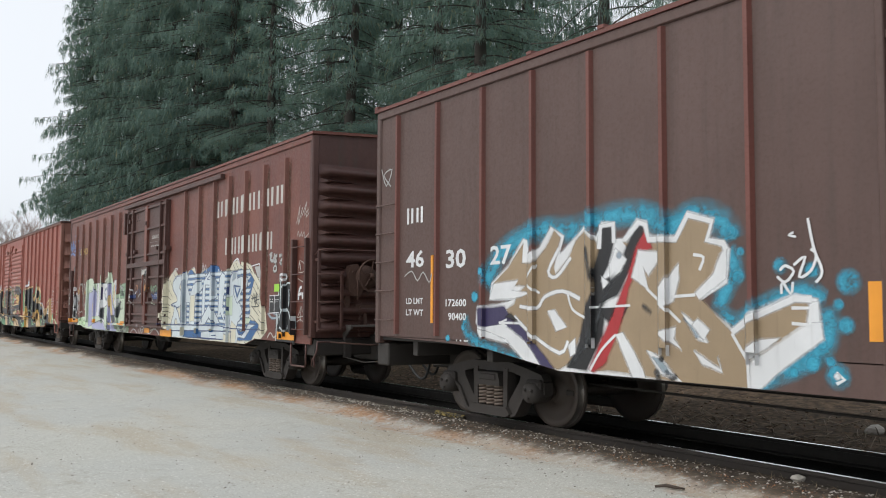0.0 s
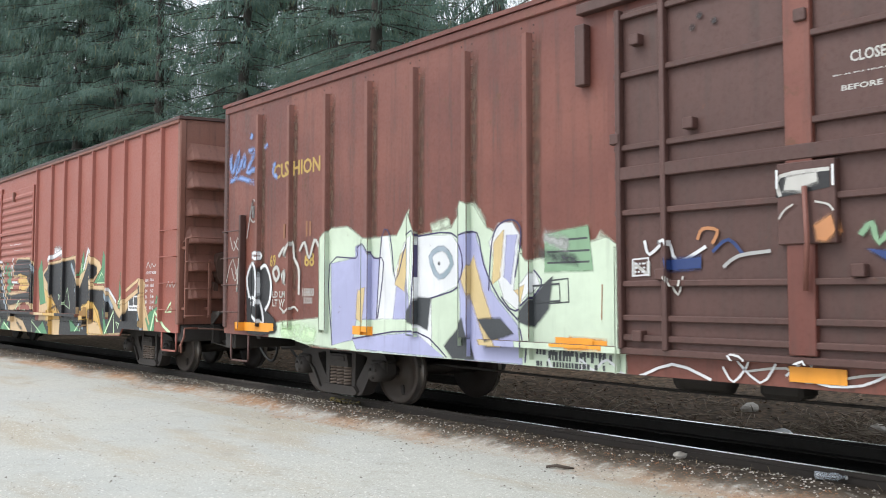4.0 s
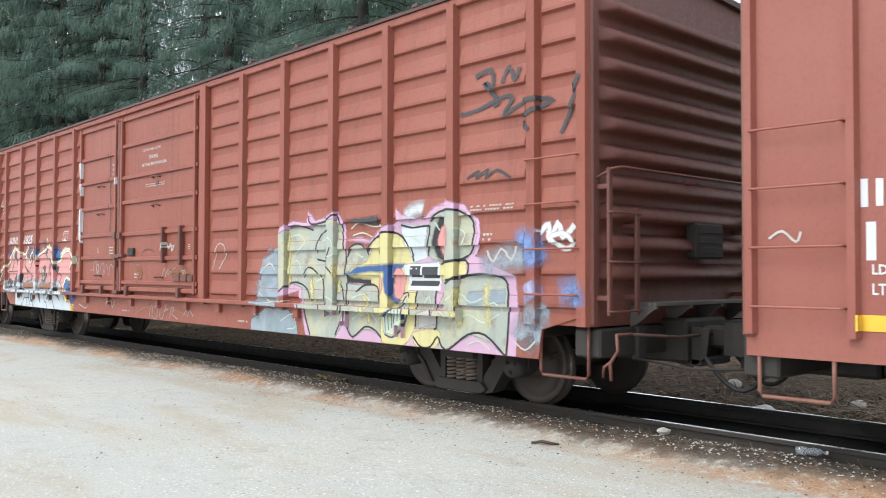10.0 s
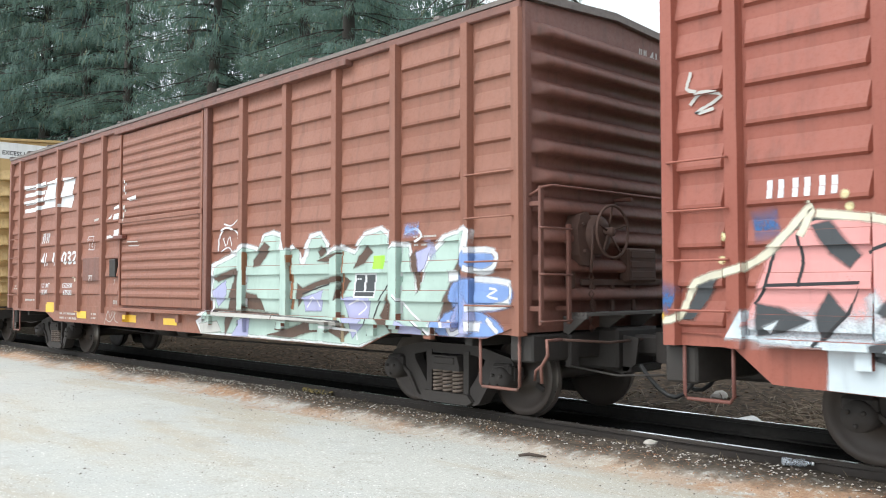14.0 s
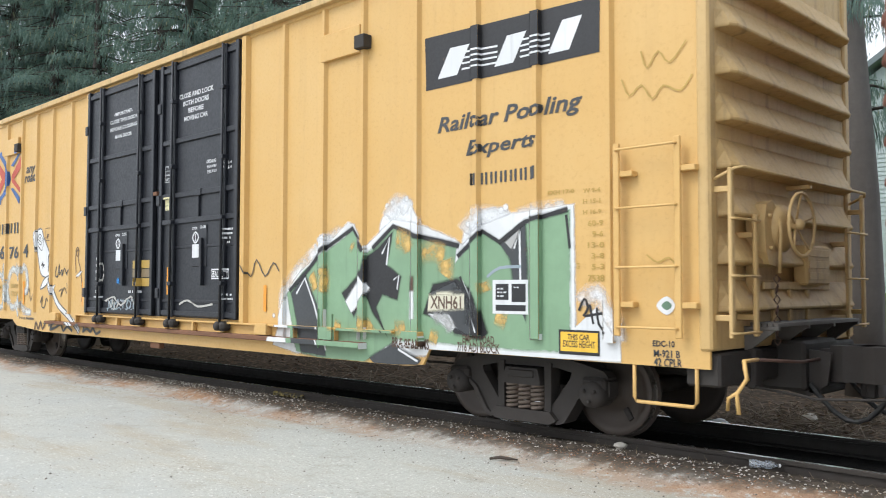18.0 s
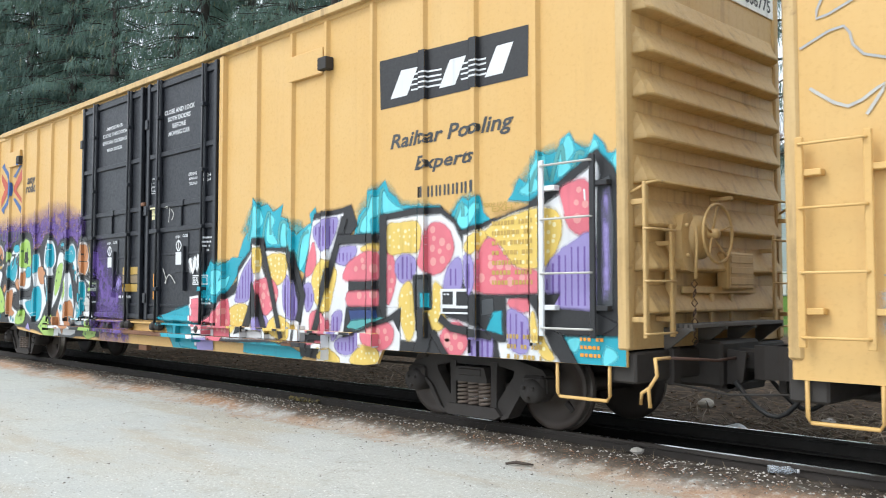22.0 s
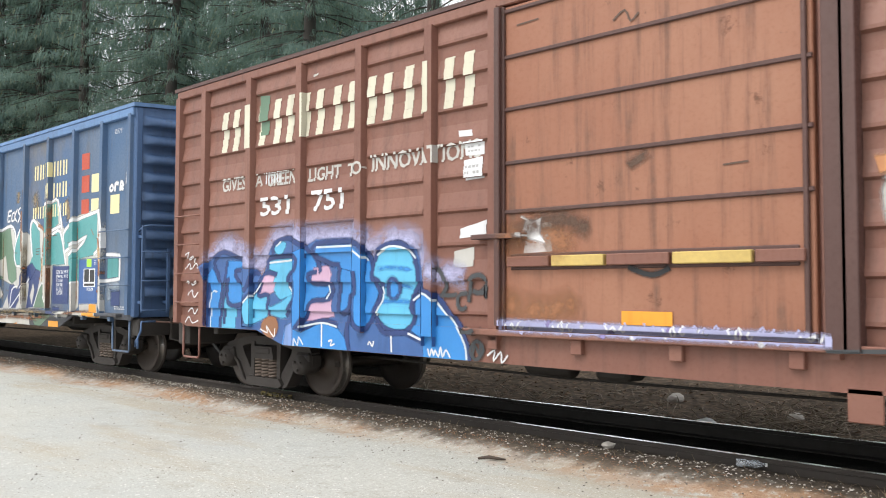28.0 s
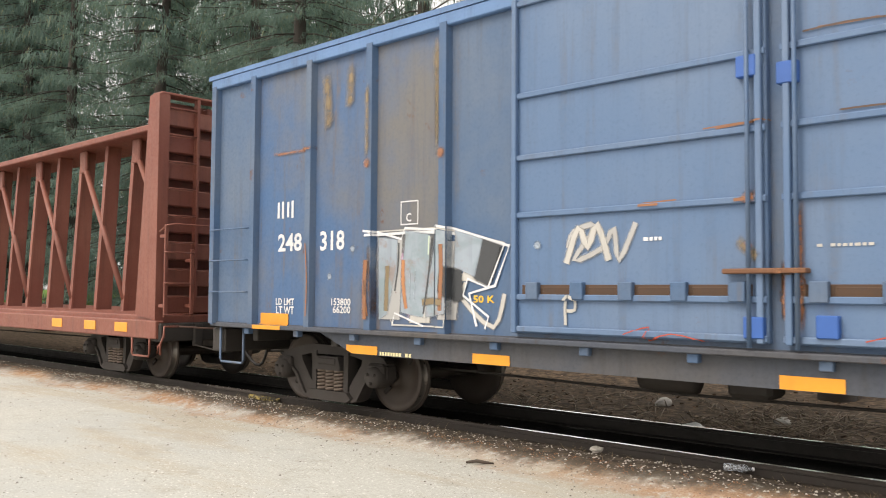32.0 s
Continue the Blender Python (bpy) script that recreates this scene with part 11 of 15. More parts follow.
p.line("black", 0.03, (4.48,1.91), (4.65,1.91))
p.line("black", 0.02, (4.5,1.96), (4.63,1.86))
p.line("white", 0.09, (4.83,1.69), (5.07,1.39), (5.37,1.13), (5.86,0.92), (6.2,0.77), (6.33,0.66))
p.line("dark", 0.02, (4.76,1.69), (5.04,1.36), (5.33,1.09), (5.83,0.88), (6.31,0.63))
p.line("dark", 0.02, (4.9,1.69), (5.14,1.4), (5.4,1.17), (5.89,0.96), (6.34,0.66))
p.blob("white", (4.46,1.44), (4.61,1.61), (4.86,1.69), (4.79,1.55))
p.line("dark", 0.02, (4.46,1.44), (4.61,1.61), (4.86,1.69), (4.76,1.52), (4.46,1.43))
p.fill("white", (5,1.47), (5.2,1.51), (5.1,1.44))
p.line("dark", 0.03, (4.93,1.77), (4.9,1.93), (5,2.12))
p.line("dark", 0.025, (5.24,1.87), (5.18,1.71), (5.3,1.68), (5.37,1.92), (5.38,1.71), (5.5,1.81), (5.5,1.68), (5.62,1.83), (5.74,1.7), (5.93,1.8))
p.line("dark", 0.02, (5.37,1.39), (5.53,1.44), (5.46,1.29), (5.62,1.47), (5.77,1.34), (5.74,1.55))
p.line("dark", 0.025, (4.46,1.16), (4.57,1.3), (4.54,1.1), (4.68,1.08), (4.76,1.25), (4.86,1.19))
p.line("dark", 0.025, (3.75,1.31), (3.87,1.44), (3.96,1.2), (4.08,1.38))
p.line("brown", 0.02, (6.15,1.74), (6.11,1.99), (6.15,2.13), (6.26,2.15), (6.23,1.98), (6.34,1.79), (6.15,1.64))
p.line("brown", 0.02, (6.34,1.79), (6.42,1.5), (6.42,1.21))
p.fill("white", (6.15,1.67), (6.31,1.74), (6.42,1.77), (6.29,1.69))
p.line("brown", 0.02, (6.12,2.14), (6.2,2.21), (6.25,2.12), (6.2,2.04), closed=True)
p.line("brown", 0.04, (4.2,0.63), (4.27,0.78), (4.39,0.64), (4.5,0.79), (4.61,0.66), (4.76,0.79))
p.line("dark", 0.04, (4.9,0.73), (5.1,0.77), (4.97,0.66), (5.24,0.7), (5.49,0.77), (5.62,0.65), (5.8,0.74), (6.03,0.66))
p.line("dark", 0.04, (6.44,0.76), (6.57,0.8), (6.49,0.67), (6.67,0.73), (6.82,0.68), (6.92,0.75), (7.06,0.65), (7.24,0.71))
p.line("offwhite", 0.03, (7.14,1.9), (7.25,1.91), (7.16,1.81), (7.32,1.8), (7.39,1.89), (7.43,1.76))
p.line("offwhite", 0.03, (7.16,1.76), (7.3,1.72), (7.38,1.58), (7.44,1.71))
p.line("offwhite", 0.03, (7.67,1.25), (7.75,1.13), (7.84,1.27), (7.91,1.09), (8.03,1.22))
p.dot("azure", 7.99, 1.58, 0.07)
p.rect("orange", 6.43, 1.12, 6.53, 1.57)
p.rect("orange", 3.53, 1.13, 3.62, 1.59)
p.line("grey", 0.02, (0.03,3.75), (0.3,3.79), (0.24,3.56), (0.57,3.67))
p.line("grey", 0.02, (0.11,3.35), (0.44,3.46), (0.58,3.22), (1.21,3.04))
p.line("offwhite", 0.025, (0.18,3.03), (0.46,2.85), (0.72,2.98), (0.59,2.77))
p.line("offwhite", 0.03, (7.53,1.23), (7.86,1.31), (8.11,1.17), (8.48,1.32), (8.6,1.18))
p.line("offwhite", 0.03, (10.08,1.21), (10.36,1.28), (10.63,1.19), (11.05,1.23))
p.put()

def patch(p, col, *pts):
    """A sprayed patch with its own pattern: dots on yellow and red, stripes on violet."""
    p.blob(col, *pts)
    rnd = random.Random(int(pts[0][0] * 100))
    n = len(pts)

    def inside(u, z):
        odd = False
        for i in range(n):
            (a, b), (c, d) = pts[i], pts[(i + 1) % n]
            if (b > z) != (d > z) and u < a + (c - a) * (z - b) / (d - b):
                odd = not odd
        return odd

    step, r0, r1 = {"corn": (0.085, 0.01, 0.026), "rose": (0.13, 0.03, 0.055), "violet": (0.075, 0.008, 0.016)}[col]
    polys = []
    u = min(q[0] for q in pts) + step / 2
    while u < max(q[0] for q in pts):
        z = min(q[1] for q in pts)
        column = []
        while z < max(q[1] for q in pts):
            z += step
            a, b, r = u + rnd.uniform(-0.3, 0.3) * step, z + rnd.uniform(-0.3, 0.3) * step, rnd.uniform(r0, r1)
            if col == "violet":
                if inside(u, z):
                    column.append(z)
            elif all(inside(a + r * i, b + r * j) for i, j in ((1, 0), (-1, 0), (0, 1), (0, -1))):
                polys.append([(a + r * math.cos(k * 0.785), b + r * math.sin(k * 0.785), 1.0) for k in range(8)])
        if len(column) > 1:
            polys.append([(u - r, column[0] - 0.03, 1.0), (u + r, column[0] - 0.03, 1.0), (u + r, column[-1], 1.0), (u - r, column[-1], 1.0)])
        u += step
    if polys:
        p.lay(polys, hue({"corn": "butter", "rose": "pink", "violet": "deepviolet"}[col]))


p = Paint(CAR_H, "graffiti", "large letters in red, yellow and violet patches with black outline and turquoise flames", 0.006)
p.haze("teal", 0.28, (12.37,2.25), (12.68,2.66), (12.98,2.58), (13.5,2.36), (13.89,2.28))
p.haze("teal", 0.28, (14.98,2.36), (15.24,2.6), (15.49,2.66), (15.76,2.42), (16.39,2.37))
p.haze("teal", 0.22, (11.43,1.54), (11.65,1.83), (12.08,1.87))
p.haze("teal", 0.25, (17.5,2.47), (17.81,2.74), (18.06,2.83), (18.36,2.78), (18.64,2.72))
p.haze("teal", 0.2, (16.6,2.29), (16.77,2.44), (17.02,2.44))
p.fill("turq", (12.18,1.87), (12.37,2.22), (12.49,2.32), (12.55,2.56), (12.68,2.79), (12.81,2.66), (12.98,2.69), (13.13,2.56), (13.36,2.66), (13.3,2.5), (13.51,2.43), (13.67,2.22), (13.89,2.33), (14.01,2.37), (13.98,2.49), (14.1,2.57), (14.13,2.38), (13.95,1.67), (13.5,1.93), (12.56,2.02))
p.fill("turq", (11.29,1.43), (11.4,1.75), (11.55,1.95), (11.79,1.85), (12.08,1.97), (12.37,1.97), (12.21,1.73), (11.79,1.31), (11.52,1.36))
p.fill("turq", (9.93,1.07), (10.15,0.79), (10.33,0.6), (11.11,0.63), (11.48,1.02), (10.82,1))
p.fill("turq", (14.88,2.12), (14.99,2.4), (15.17,2.52), (15.22,2.67), (15.34,2.69), (15.48,2.79), (15.54,2.65), (15.67,2.57), (15.76,2.46), (15.98,2.44), (16.19,2.43), (16.4,2.42), (16.51,2.31), (15.43,2.28), (15.38,2.09))
p.fill("turq", (17.4,2.42), (17.47,2.47), (17.55,2.62), (17.64,2.55), (17.69,2.62), (17.79,2.68), (17.81,2.86), (17.9,2.8), (18.03,2.83), (18.09,2.94), (18.18,3), (18.23,2.89), (18.36,2.81), (18.43,2.83), (18.47,2.94), (18.56,2.85), (18.61,2.75), (18.69,2.74), (18.78,2.82), (18.79,1.08), (18.7,1.07), (18.74,2.54), (18.5,2.73), (17.8,2.36))
p.fill("turq", (16.56,2.27), (16.69,2.42), (16.75,2.48), (16.88,2.43), (17,2.49), (17.06,2.3), (17.18,2.21), (16.84,2.11), (16.64,2.14))
p.fill("turq", (12.4,0.8), (13.36,0.81), (13.88,0.66), (13.75,0.55), (13.22,0.61), (12.4,0.63))
p.fill("turq", (18.05,1.11), (18.79,1.11), (18.85,0.78), (18.28,0.75))
p.fill("turq", (16.17,0.97), (16.4,0.78), (16.17,0.76))
p.blob("turqlight", (12.56,2.16), (12.63,2.48), (12.72,2.68), (12.87,2.48), (12.76,2.33), (12.83,2.16))
p.blob("turqlight", (12.98,2.19), (13.03,2.52), (13.15,2.46), (13.09,2.31), (13.23,2.14))
p.blob("turqlight", (13.33,2.11), (13.37,2.42), (13.54,2.33), (13.5,2.18), (13.67,1.97), (13.6,1.93))
p.blob("turqlight", (13.76,1.77), (13.83,2.21), (14.05,2.32), (13.92,1.96))
p.blob("turqlight", (11.52,1.51), (11.61,1.77), (11.87,1.77), (11.79,1.63), (12,1.71), (11.79,1.46))
p.blob("turqlight", (15.03,2.22), (15.06,2.37), (15.22,2.43), (15.29,2.59), (15.39,2.58), (15.36,2.41), (15.26,2.33), (15.26,2.18))
p.blob("turqlight", (15.46,2.42), (15.45,2.66), (15.53,2.57), (15.67,2.47), (15.81,2.41), (15.6,2.39))
p.blob("turqlight", (16.68,2.22), (16.73,2.41), (16.84,2.35), (16.8,2.27), (16.98,2.41), (16.96,2.26), (16.8,2.16))
p.blob("turqlight", (17.57,2.48), (17.67,2.56), (17.84,2.8), (17.88,2.7), (17.8,2.59), (17.87,2.52), (17.73,2.45))
p.blob("turqlight", (18.05,2.59), (18.09,2.84), (18.17,2.96), (18.23,2.82), (18.15,2.72), (18.19,2.66))
p.blob("turqlight", (18.41,2.76), (18.47,2.89), (18.51,2.79))
p.blob("turqlight", (18.68,2.68), (18.77,2.78), (18.77,2.4), (18.73,2.54))
p.blob("turqlight", (18.16,1.02), (18.29,1.03), (18.24,0.92), (18.17,0.94))
p.blob("turqlight", (18.59,0.96), (18.7,0.89), (18.56,0.8))
p.line("teal", 0.035, (12.49,2.21), (12.58,2.51), (12.68,2.69))
p.line("teal", 0.035, (12.88,2.22), (12.93,2.45), (13.03,2.58), (13.07,2.26))
p.line("teal", 0.035, (13.26,2.13), (13.3,2.4), (13.45,2.4), (13.47,2.18), (13.7,1.92))
p.line("teal", 0.035, (13.7,1.87), (13.8,2.19), (13.96,2.27))
p.line("teal", 0.035, (14.98,2.2), (15.04,2.35), (15.22,2.51), (15.27,2.64))
p.line("teal", 0.035, (15.38,2.28), (15.4,2.62), (15.46,2.7))
p.line("teal", 0.035, (17.73,2.46), (17.77,2.59), (17.87,2.7), (17.91,2.56))
p.line("teal", 0.035, (17.96,2.54), (18.03,2.77), (18.09,2.88), (18.12,2.7))
p.line("teal", 0.035, (18.24,2.66), (18.28,2.79), (18.36,2.77))
p.line("teal", 0.035, (16.64,2.25), (16.75,2.43), (16.76,2.28))
p.fill("black", (10.67,0.82), (11.15,1.01), (11.74,1.25), (11.79,1.4), (12.21,1.64), (12.25,1.84), (12.55,2.06), (12.58,2.23), (12.91,2.22), (12.96,2.08), (13.55,2.07), (13.67,1.83), (13.79,1.55), (13.89,1.74), (13.99,2.15), (14.08,2.48), (14.61,2.51), (14.84,2.54), (14.97,2.29), (14.8,2.16), (15.39,2.14), (15.39,2.38), (15.98,2.42), (16.43,2.4), (16.63,2.26), (16.76,2.1), (17.22,2.24), (17.17,0.75), (16.36,0.76), (15.36,0.75), (14.69,0.62), (14.12,0.63), (13.81,0.65), (13.75,0.83), (12.16,0.77))
p.fill("black", (16.68,2.12), (17.18,2.21), (17.7,2.34), (18.05,2.53), (18.5,2.8), (18.69,2.6), (18.73,2.4), (18.72,1.21), (18.79,1.08), (18.08,1.07), (18.29,0.77), (17.19,0.76), (16.63,1.15))
p.fill("white", (10.8,0.83), (11.2,1), (11.64,1.08), (11.81,1.31), (12.22,1.47), (12.26,1.73), (12.58,2.02), (12.63,2.14), (12.79,2.11), (12.83,1.84), (13.03,1.51), (13.22,1.2), (13.34,0.86), (12.16,0.83))
p.fill("white", (12.94,2.04), (13.47,1.99), (13.57,1.73), (13.75,1.11), (13.69,0.84), (13.39,0.89), (13.26,1.17), (13.05,1.58))
p.fill("white", (14.06,2.39), (14.69,2.44), (14.51,2.06), (14.38,1.73), (14.2,1.29), (14.05,0.9), (13.88,0.85), (13.76,0.84), (13.82,1.09), (13.89,1.5), (13.94,1.77), (14,2.15))
p.fill("white", (14.56,2.06), (15.38,2.08), (15.52,1.89), (15.5,1.3), (15.78,1.31), (15.73,0.78), (15.31,0.62), (14.15,0.6), (14.27,0.96), (14.42,1.29), (14.49,1.75))
p.fill("white", (15.51,2.31), (15.98,2.32), (16.43,2.31), (16.62,2.19), (16.74,1.99), (16.77,1.72), (16.7,1.46), (16.49,1.47), (16.41,1.28), (16.48,1.19), (16.81,1.13), (17.18,1.04), (17.17,0.76), (16.59,0.79), (16.36,0.97), (16.2,1.12), (16.01,0.93), (15.78,0.94), (15.74,1.31), (15.51,1.3))
p.fill("white", (16.78,2.07), (17.03,2.11), (17.5,2.26), (17.83,2.29), (18.05,2.4), (18.23,2.51), (18.5,2.68), (18.51,2.59), (18.45,1.31), (18.09,1.3), (17.94,1.31), (18.05,1.42), (17.81,1.47), (17.38,1.45), (16.98,1.47), (16.79,1.58), (16.76,1.81))
p.fill("white", (17.36,1.42), (17.67,1.42), (17.78,1.3), (17.84,1.07), (17.93,0.96), (18.08,0.79), (17.3,0.79), (17.27,0.98), (17.37,0.99))
patch(p, "violet", (12.18,1.43), (12.41,1.81), (12.7,1.97), (12.7,1.59), (12.48,1.36), (12.21,1.34))
patch(p, "corn", (12.66,2.04), (12.81,2.07), (12.84,1.86), (12.73,1.75))
patch(p, "corn", (12.97,1.95), (13.43,1.97), (13.54,1.78), (13.31,1.6), (13.05,1.62))
patch(p, "rose", (12.75,1.61), (13.12,1.64), (13.26,1.43), (13.02,1.18), (12.79,1.23))
patch(p, "corn", (12,1.2), (12.2,1.29), (12.5,1.27), (12.34,0.99), (12.16,0.89), (12,1.01))
patch(p, "rose", (11.2,0.94), (11.65,1.14), (11.96,1.37), (12,0.82), (11.65,0.8))
patch(p, "violet", (13.39,1.58), (13.57,1.68), (13.71,1.33), (13.7,1.12), (13.43,1.22))
patch(p, "corn", (12.99,1), (13.22,1.15), (13.49,1.1), (13.66,0.99), (13.59,0.85), (13.22,0.86))
patch(p, "violet", (12.68,1.08), (12.86,1.16), (13.01,1.09), (12.93,0.96), (12.75,0.95))
patch(p, "violet", (14.08,2.31), (14.56,2.4), (14.5,2.17), (14.35,2.01), (14.17,2.06))
patch(p, "rose", (13.97,1.95), (14.08,2.11), (14.12,1.82), (13.91,1.68))
patch(p, "corn", (14.14,1.81), (14.33,1.88), (14.55,1.74), (14.48,1.47), (14.39,1.24), (14.16,1.32), (14.04,1.57))
patch(p, "violet", (13.85,1.53), (14.01,1.58), (14.08,1.38), (13.94,1.23))
patch(p, "rose", (14.01,1.18), (14.25,1.22), (14.41,1.06), (14.3,0.86), (14.05,0.86))
patch(p, "violet", (14.48,1.17), (14.66,1.23), (14.63,1.02), (14.47,0.87))
patch(p, "violet", (14.51,2), (14.94,2.03), (14.88,1.87), (14.71,1.81), (14.52,1.88))
patch(p, "corn", (15.03,2), (15.36,2.06), (15.37,1.96), (15.18,1.96))
patch(p, "rose", (14.73,1.74), (14.84,1.85), (15.13,1.95), (15.38,1.92), (15.37,1.63), (14.75,1.62))
patch(p, "rose", (14.83,1.49), (15.38,1.51), (15.38,1.32), (14.82,1.3))
patch(p, "rose", (15.54,1.95), (15.67,1.79), (15.66,1.55), (15.53,1.34))
patch(p, "corn", (15.53,2.24), (15.76,2.27), (16.11,2.25), (16.15,2.06), (16.1,1.94), (15.84,1.93), (15.55,1.94))
patch(p, "rose", (16.24,2.2), (16.43,2.22), (16.58,2.11), (16.62,1.92), (16.5,1.75), (16.32,1.67), (16.11,1.78), (16.16,1.94))
patch(p, "violet", (15.69,1.83), (15.84,1.9), (16.02,1.83), (15.99,1.65), (15.83,1.58), (15.7,1.67))
patch(p, "violet", (16.47,1.5), (16.57,1.77), (16.73,1.82), (16.72,1.5))
patch(p, "corn", (15.79,1.51), (15.92,1.59), (15.98,1.43), (15.99,1.03), (15.88,0.94), (15.78,1.14), (15.74,1.35))
patch(p, "corn", (16.31,1.55), (16.38,1.57), (16.46,1.47), (16.41,1.31), (16.51,1.17), (16.4,1.06), (16.2,1.11), (16.12,1.27), (16.29,1.29))
patch(p, "rose", (15.18,1.03), (15.41,1.14), (15.63,1.06), (15.6,0.88), (15.4,0.79), (15.2,0.87))
patch(p, "violet", (14.57,0.87), (14.96,0.99), (15.03,0.86), (14.8,0.71), (14.58,0.76))
patch(p, "corn", (14.17, 0.64), (14.36, 0.77), (14.64, 0.62))
patch(p, "corn", (14.84,0.64), (15.06,0.82), (15.31,0.82), (15.38,0.67), (15.11,0.6))
patch(p, "rose", (16.43,1), (16.6,1.15), (16.78,1.1), (16.82,0.92), (16.66,0.76), (16.47,0.8))
patch(p, "violet", (16.86,0.91), (16.99,1.07), (17.16,1.04), (17.16,0.79), (16.91,0.76))
patch(p, "corn", (16.8,1.98), (17.03,2.11), (17.11,2.03), (16.95,1.89), (16.84,1.89))
patch(p, "corn", (17.12,2.12), (17.5,2.25), (17.96,2.28), (18.08,2.15), (18.06,1.97), (17.94,1.77), (17.72,1.7), (17.49,1.76), (17.32,1.95), (17.18,2.04))
patch(p, "rose", (16.99,1.81), (17.06,1.98), (17.19,2.02), (17.35,1.86), (17.52,1.7), (17.82,1.67), (17.81,1.47), (17.06,1.47), (16.98,1.58))
patch(p, "violet", (16.79,1.85), (16.95,1.81), (16.95,1.52), (16.83,1.47))
patch(p, "rose", (18.08,2.44), (18.17,2.5), (18.41,2.49), (18.41,2.04), (18.28,2.03), (18.17,2.11), (18.11,2.29))
patch(p, "violet", (17.87,1.6), (17.98,1.8), (18.22,1.94), (18.45,1.98), (18.47,1.31), (18.12,1.3), (17.91,1.45))
patch(p, "rose", (17.41,1.39), (17.68,1.41), (17.69,1.3), (17.51,1.28))
patch(p, "violet", (17.4,1.28), (17.61,1.24), (17.68,1.12), (17.65,0.88), (17.43,0.93))
patch(p, "corn", (17.77,1.28), (17.84,1.04), (17.99,0.84), (17.86,0.84), (17.75,1.07))
p.edge("black", 0.085, (12.87,2.14), (13.1,1.53), (13.34,0.85))
p.edge("black", 0.1, (13.58,2), (13.85,1.43), (13.74,1.09))
p.edge("black", 0.1, (14.72,2.4), (14.4,1.68), (13.97,0.66))
p.edge("black", 0.1, (14.57,2.13), (15.38,2.11))
p.edge("black", 0.12, (15.46,2.36), (15.45,1.14))
p.fill("black", (12.31,0.88), (12.48,1.16), (12.7,1.63), (12.83,1.32), (12.99,0.97), (12.86,0.97), (12.79,1.14), (12.62,1.13), (12.52,0.94))
p.fill("black", (14.81,1.6), (15.38,1.6), (15.38,1.51), (14.81,1.5))
p.fill("black", (14.7,0.92), (14.77,1.29), (15.39,1.3), (15.46,1.14), (15.78,1.3), (15.74,1.02), (15.64,1.16), (14.96,0.99))
p.fill("navy", (14.82,1.25), (15.34,1.26), (15.36,1.17), (14.86,1.12))
p.fill("teal", (14.78,1.05), (14.87,1.12), (15.46,1.17), (14.96,1.03))
p.fill("black", (15.98,1.66), (16.27,1.67), (16.29,1.29), (16.19,1.27), (16.3,1.04), (16.2,0.8), (15.97,0.79), (16.1,1.04), (16.01,1.27))
p.fill("dark", (16.03,1.61), (16.22,1.62), (16.23,1.31), (16.06,1.31))
p.fill("turq", (16.16,1.46), (16.24,1.46), (16.25,1.31), (16.17,1.31))
p.edge("black", 0.08, (16.41,1.2), (16.59,1.09), (17.18,1.02))
p.edge("black", 0.07, (16.3,1.04), (16.55,0.74))
p.edge("black", 0.06, (13.91,0.89), (14.09,0.9), (14.42,0.88))
p.fill("dark", (18.52,2.5), (18.64,2.54), (18.68,2.13), (18.66,1.32), (18.5,1.31))
p.fill("black", (16.97,1.43), (18.07,1.45), (17.97,1.31), (18.46,1.29), (18.72,1.18), (18.54,1.08), (18.08,1.07), (17.88,1.17), (17.81,1.3), (17.7,1.42), (17.37,1.42), (17.37,0.97), (17.24,0.98), (16.98,1.16))
p.fill("dark", (17.04,1.39), (17.2,1.41), (17.21,1.26), (17.05,1.23))
p.fill("turq", (17.22,1.26), (17.31,1.28), (17.32,1.05), (17.12,1.09))
p.fill("black", (17.87,1.14), (18.08,1.06), (18.29,0.77), (18.12,0.76), (17.96,0.93))
p.haze("violet", 0.12, (18.6,2.47), (18.6,1.37))
p.line("white", 0.02, (18.36,2.44), (18.37,2.33))
p.text("dullgold", 17.19, 2.3, 17.47, 2.36, "EXH")
p.small_print("dullgold", 17.19, 1.52, 17.79, 2.23, 7, 1250)
p.small_print("dullgold", 17.39, 0.78, 17.87, 1.08, 3, 1251)
p.small_print("orange", 18.3, 0.85, 18.56, 1.07, 3, 1252)
p.put()

p = Paint(CAR_H, "data_panel", "black and white data panel", 0.03)
p.rect("white", 16.44, 1.24, 16.86, 1.51)
p.rect("black", 16.47, 1.34, 16.63, 1.48)
p.rect("black", 16.68, 1.33, 16.85, 1.48)
p.rect("black", 16.47, 1.26, 16.85, 1.3)
p.small_print("white", 16.49, 1.43, 16.61, 1.47, 1, 1259)
p.put()

def bubble(p, *pts):
    """A white letter form with a dark outline."""
    p.blob("white", *pts)
    p.line("dark", 0.045, *pts, closed=True)


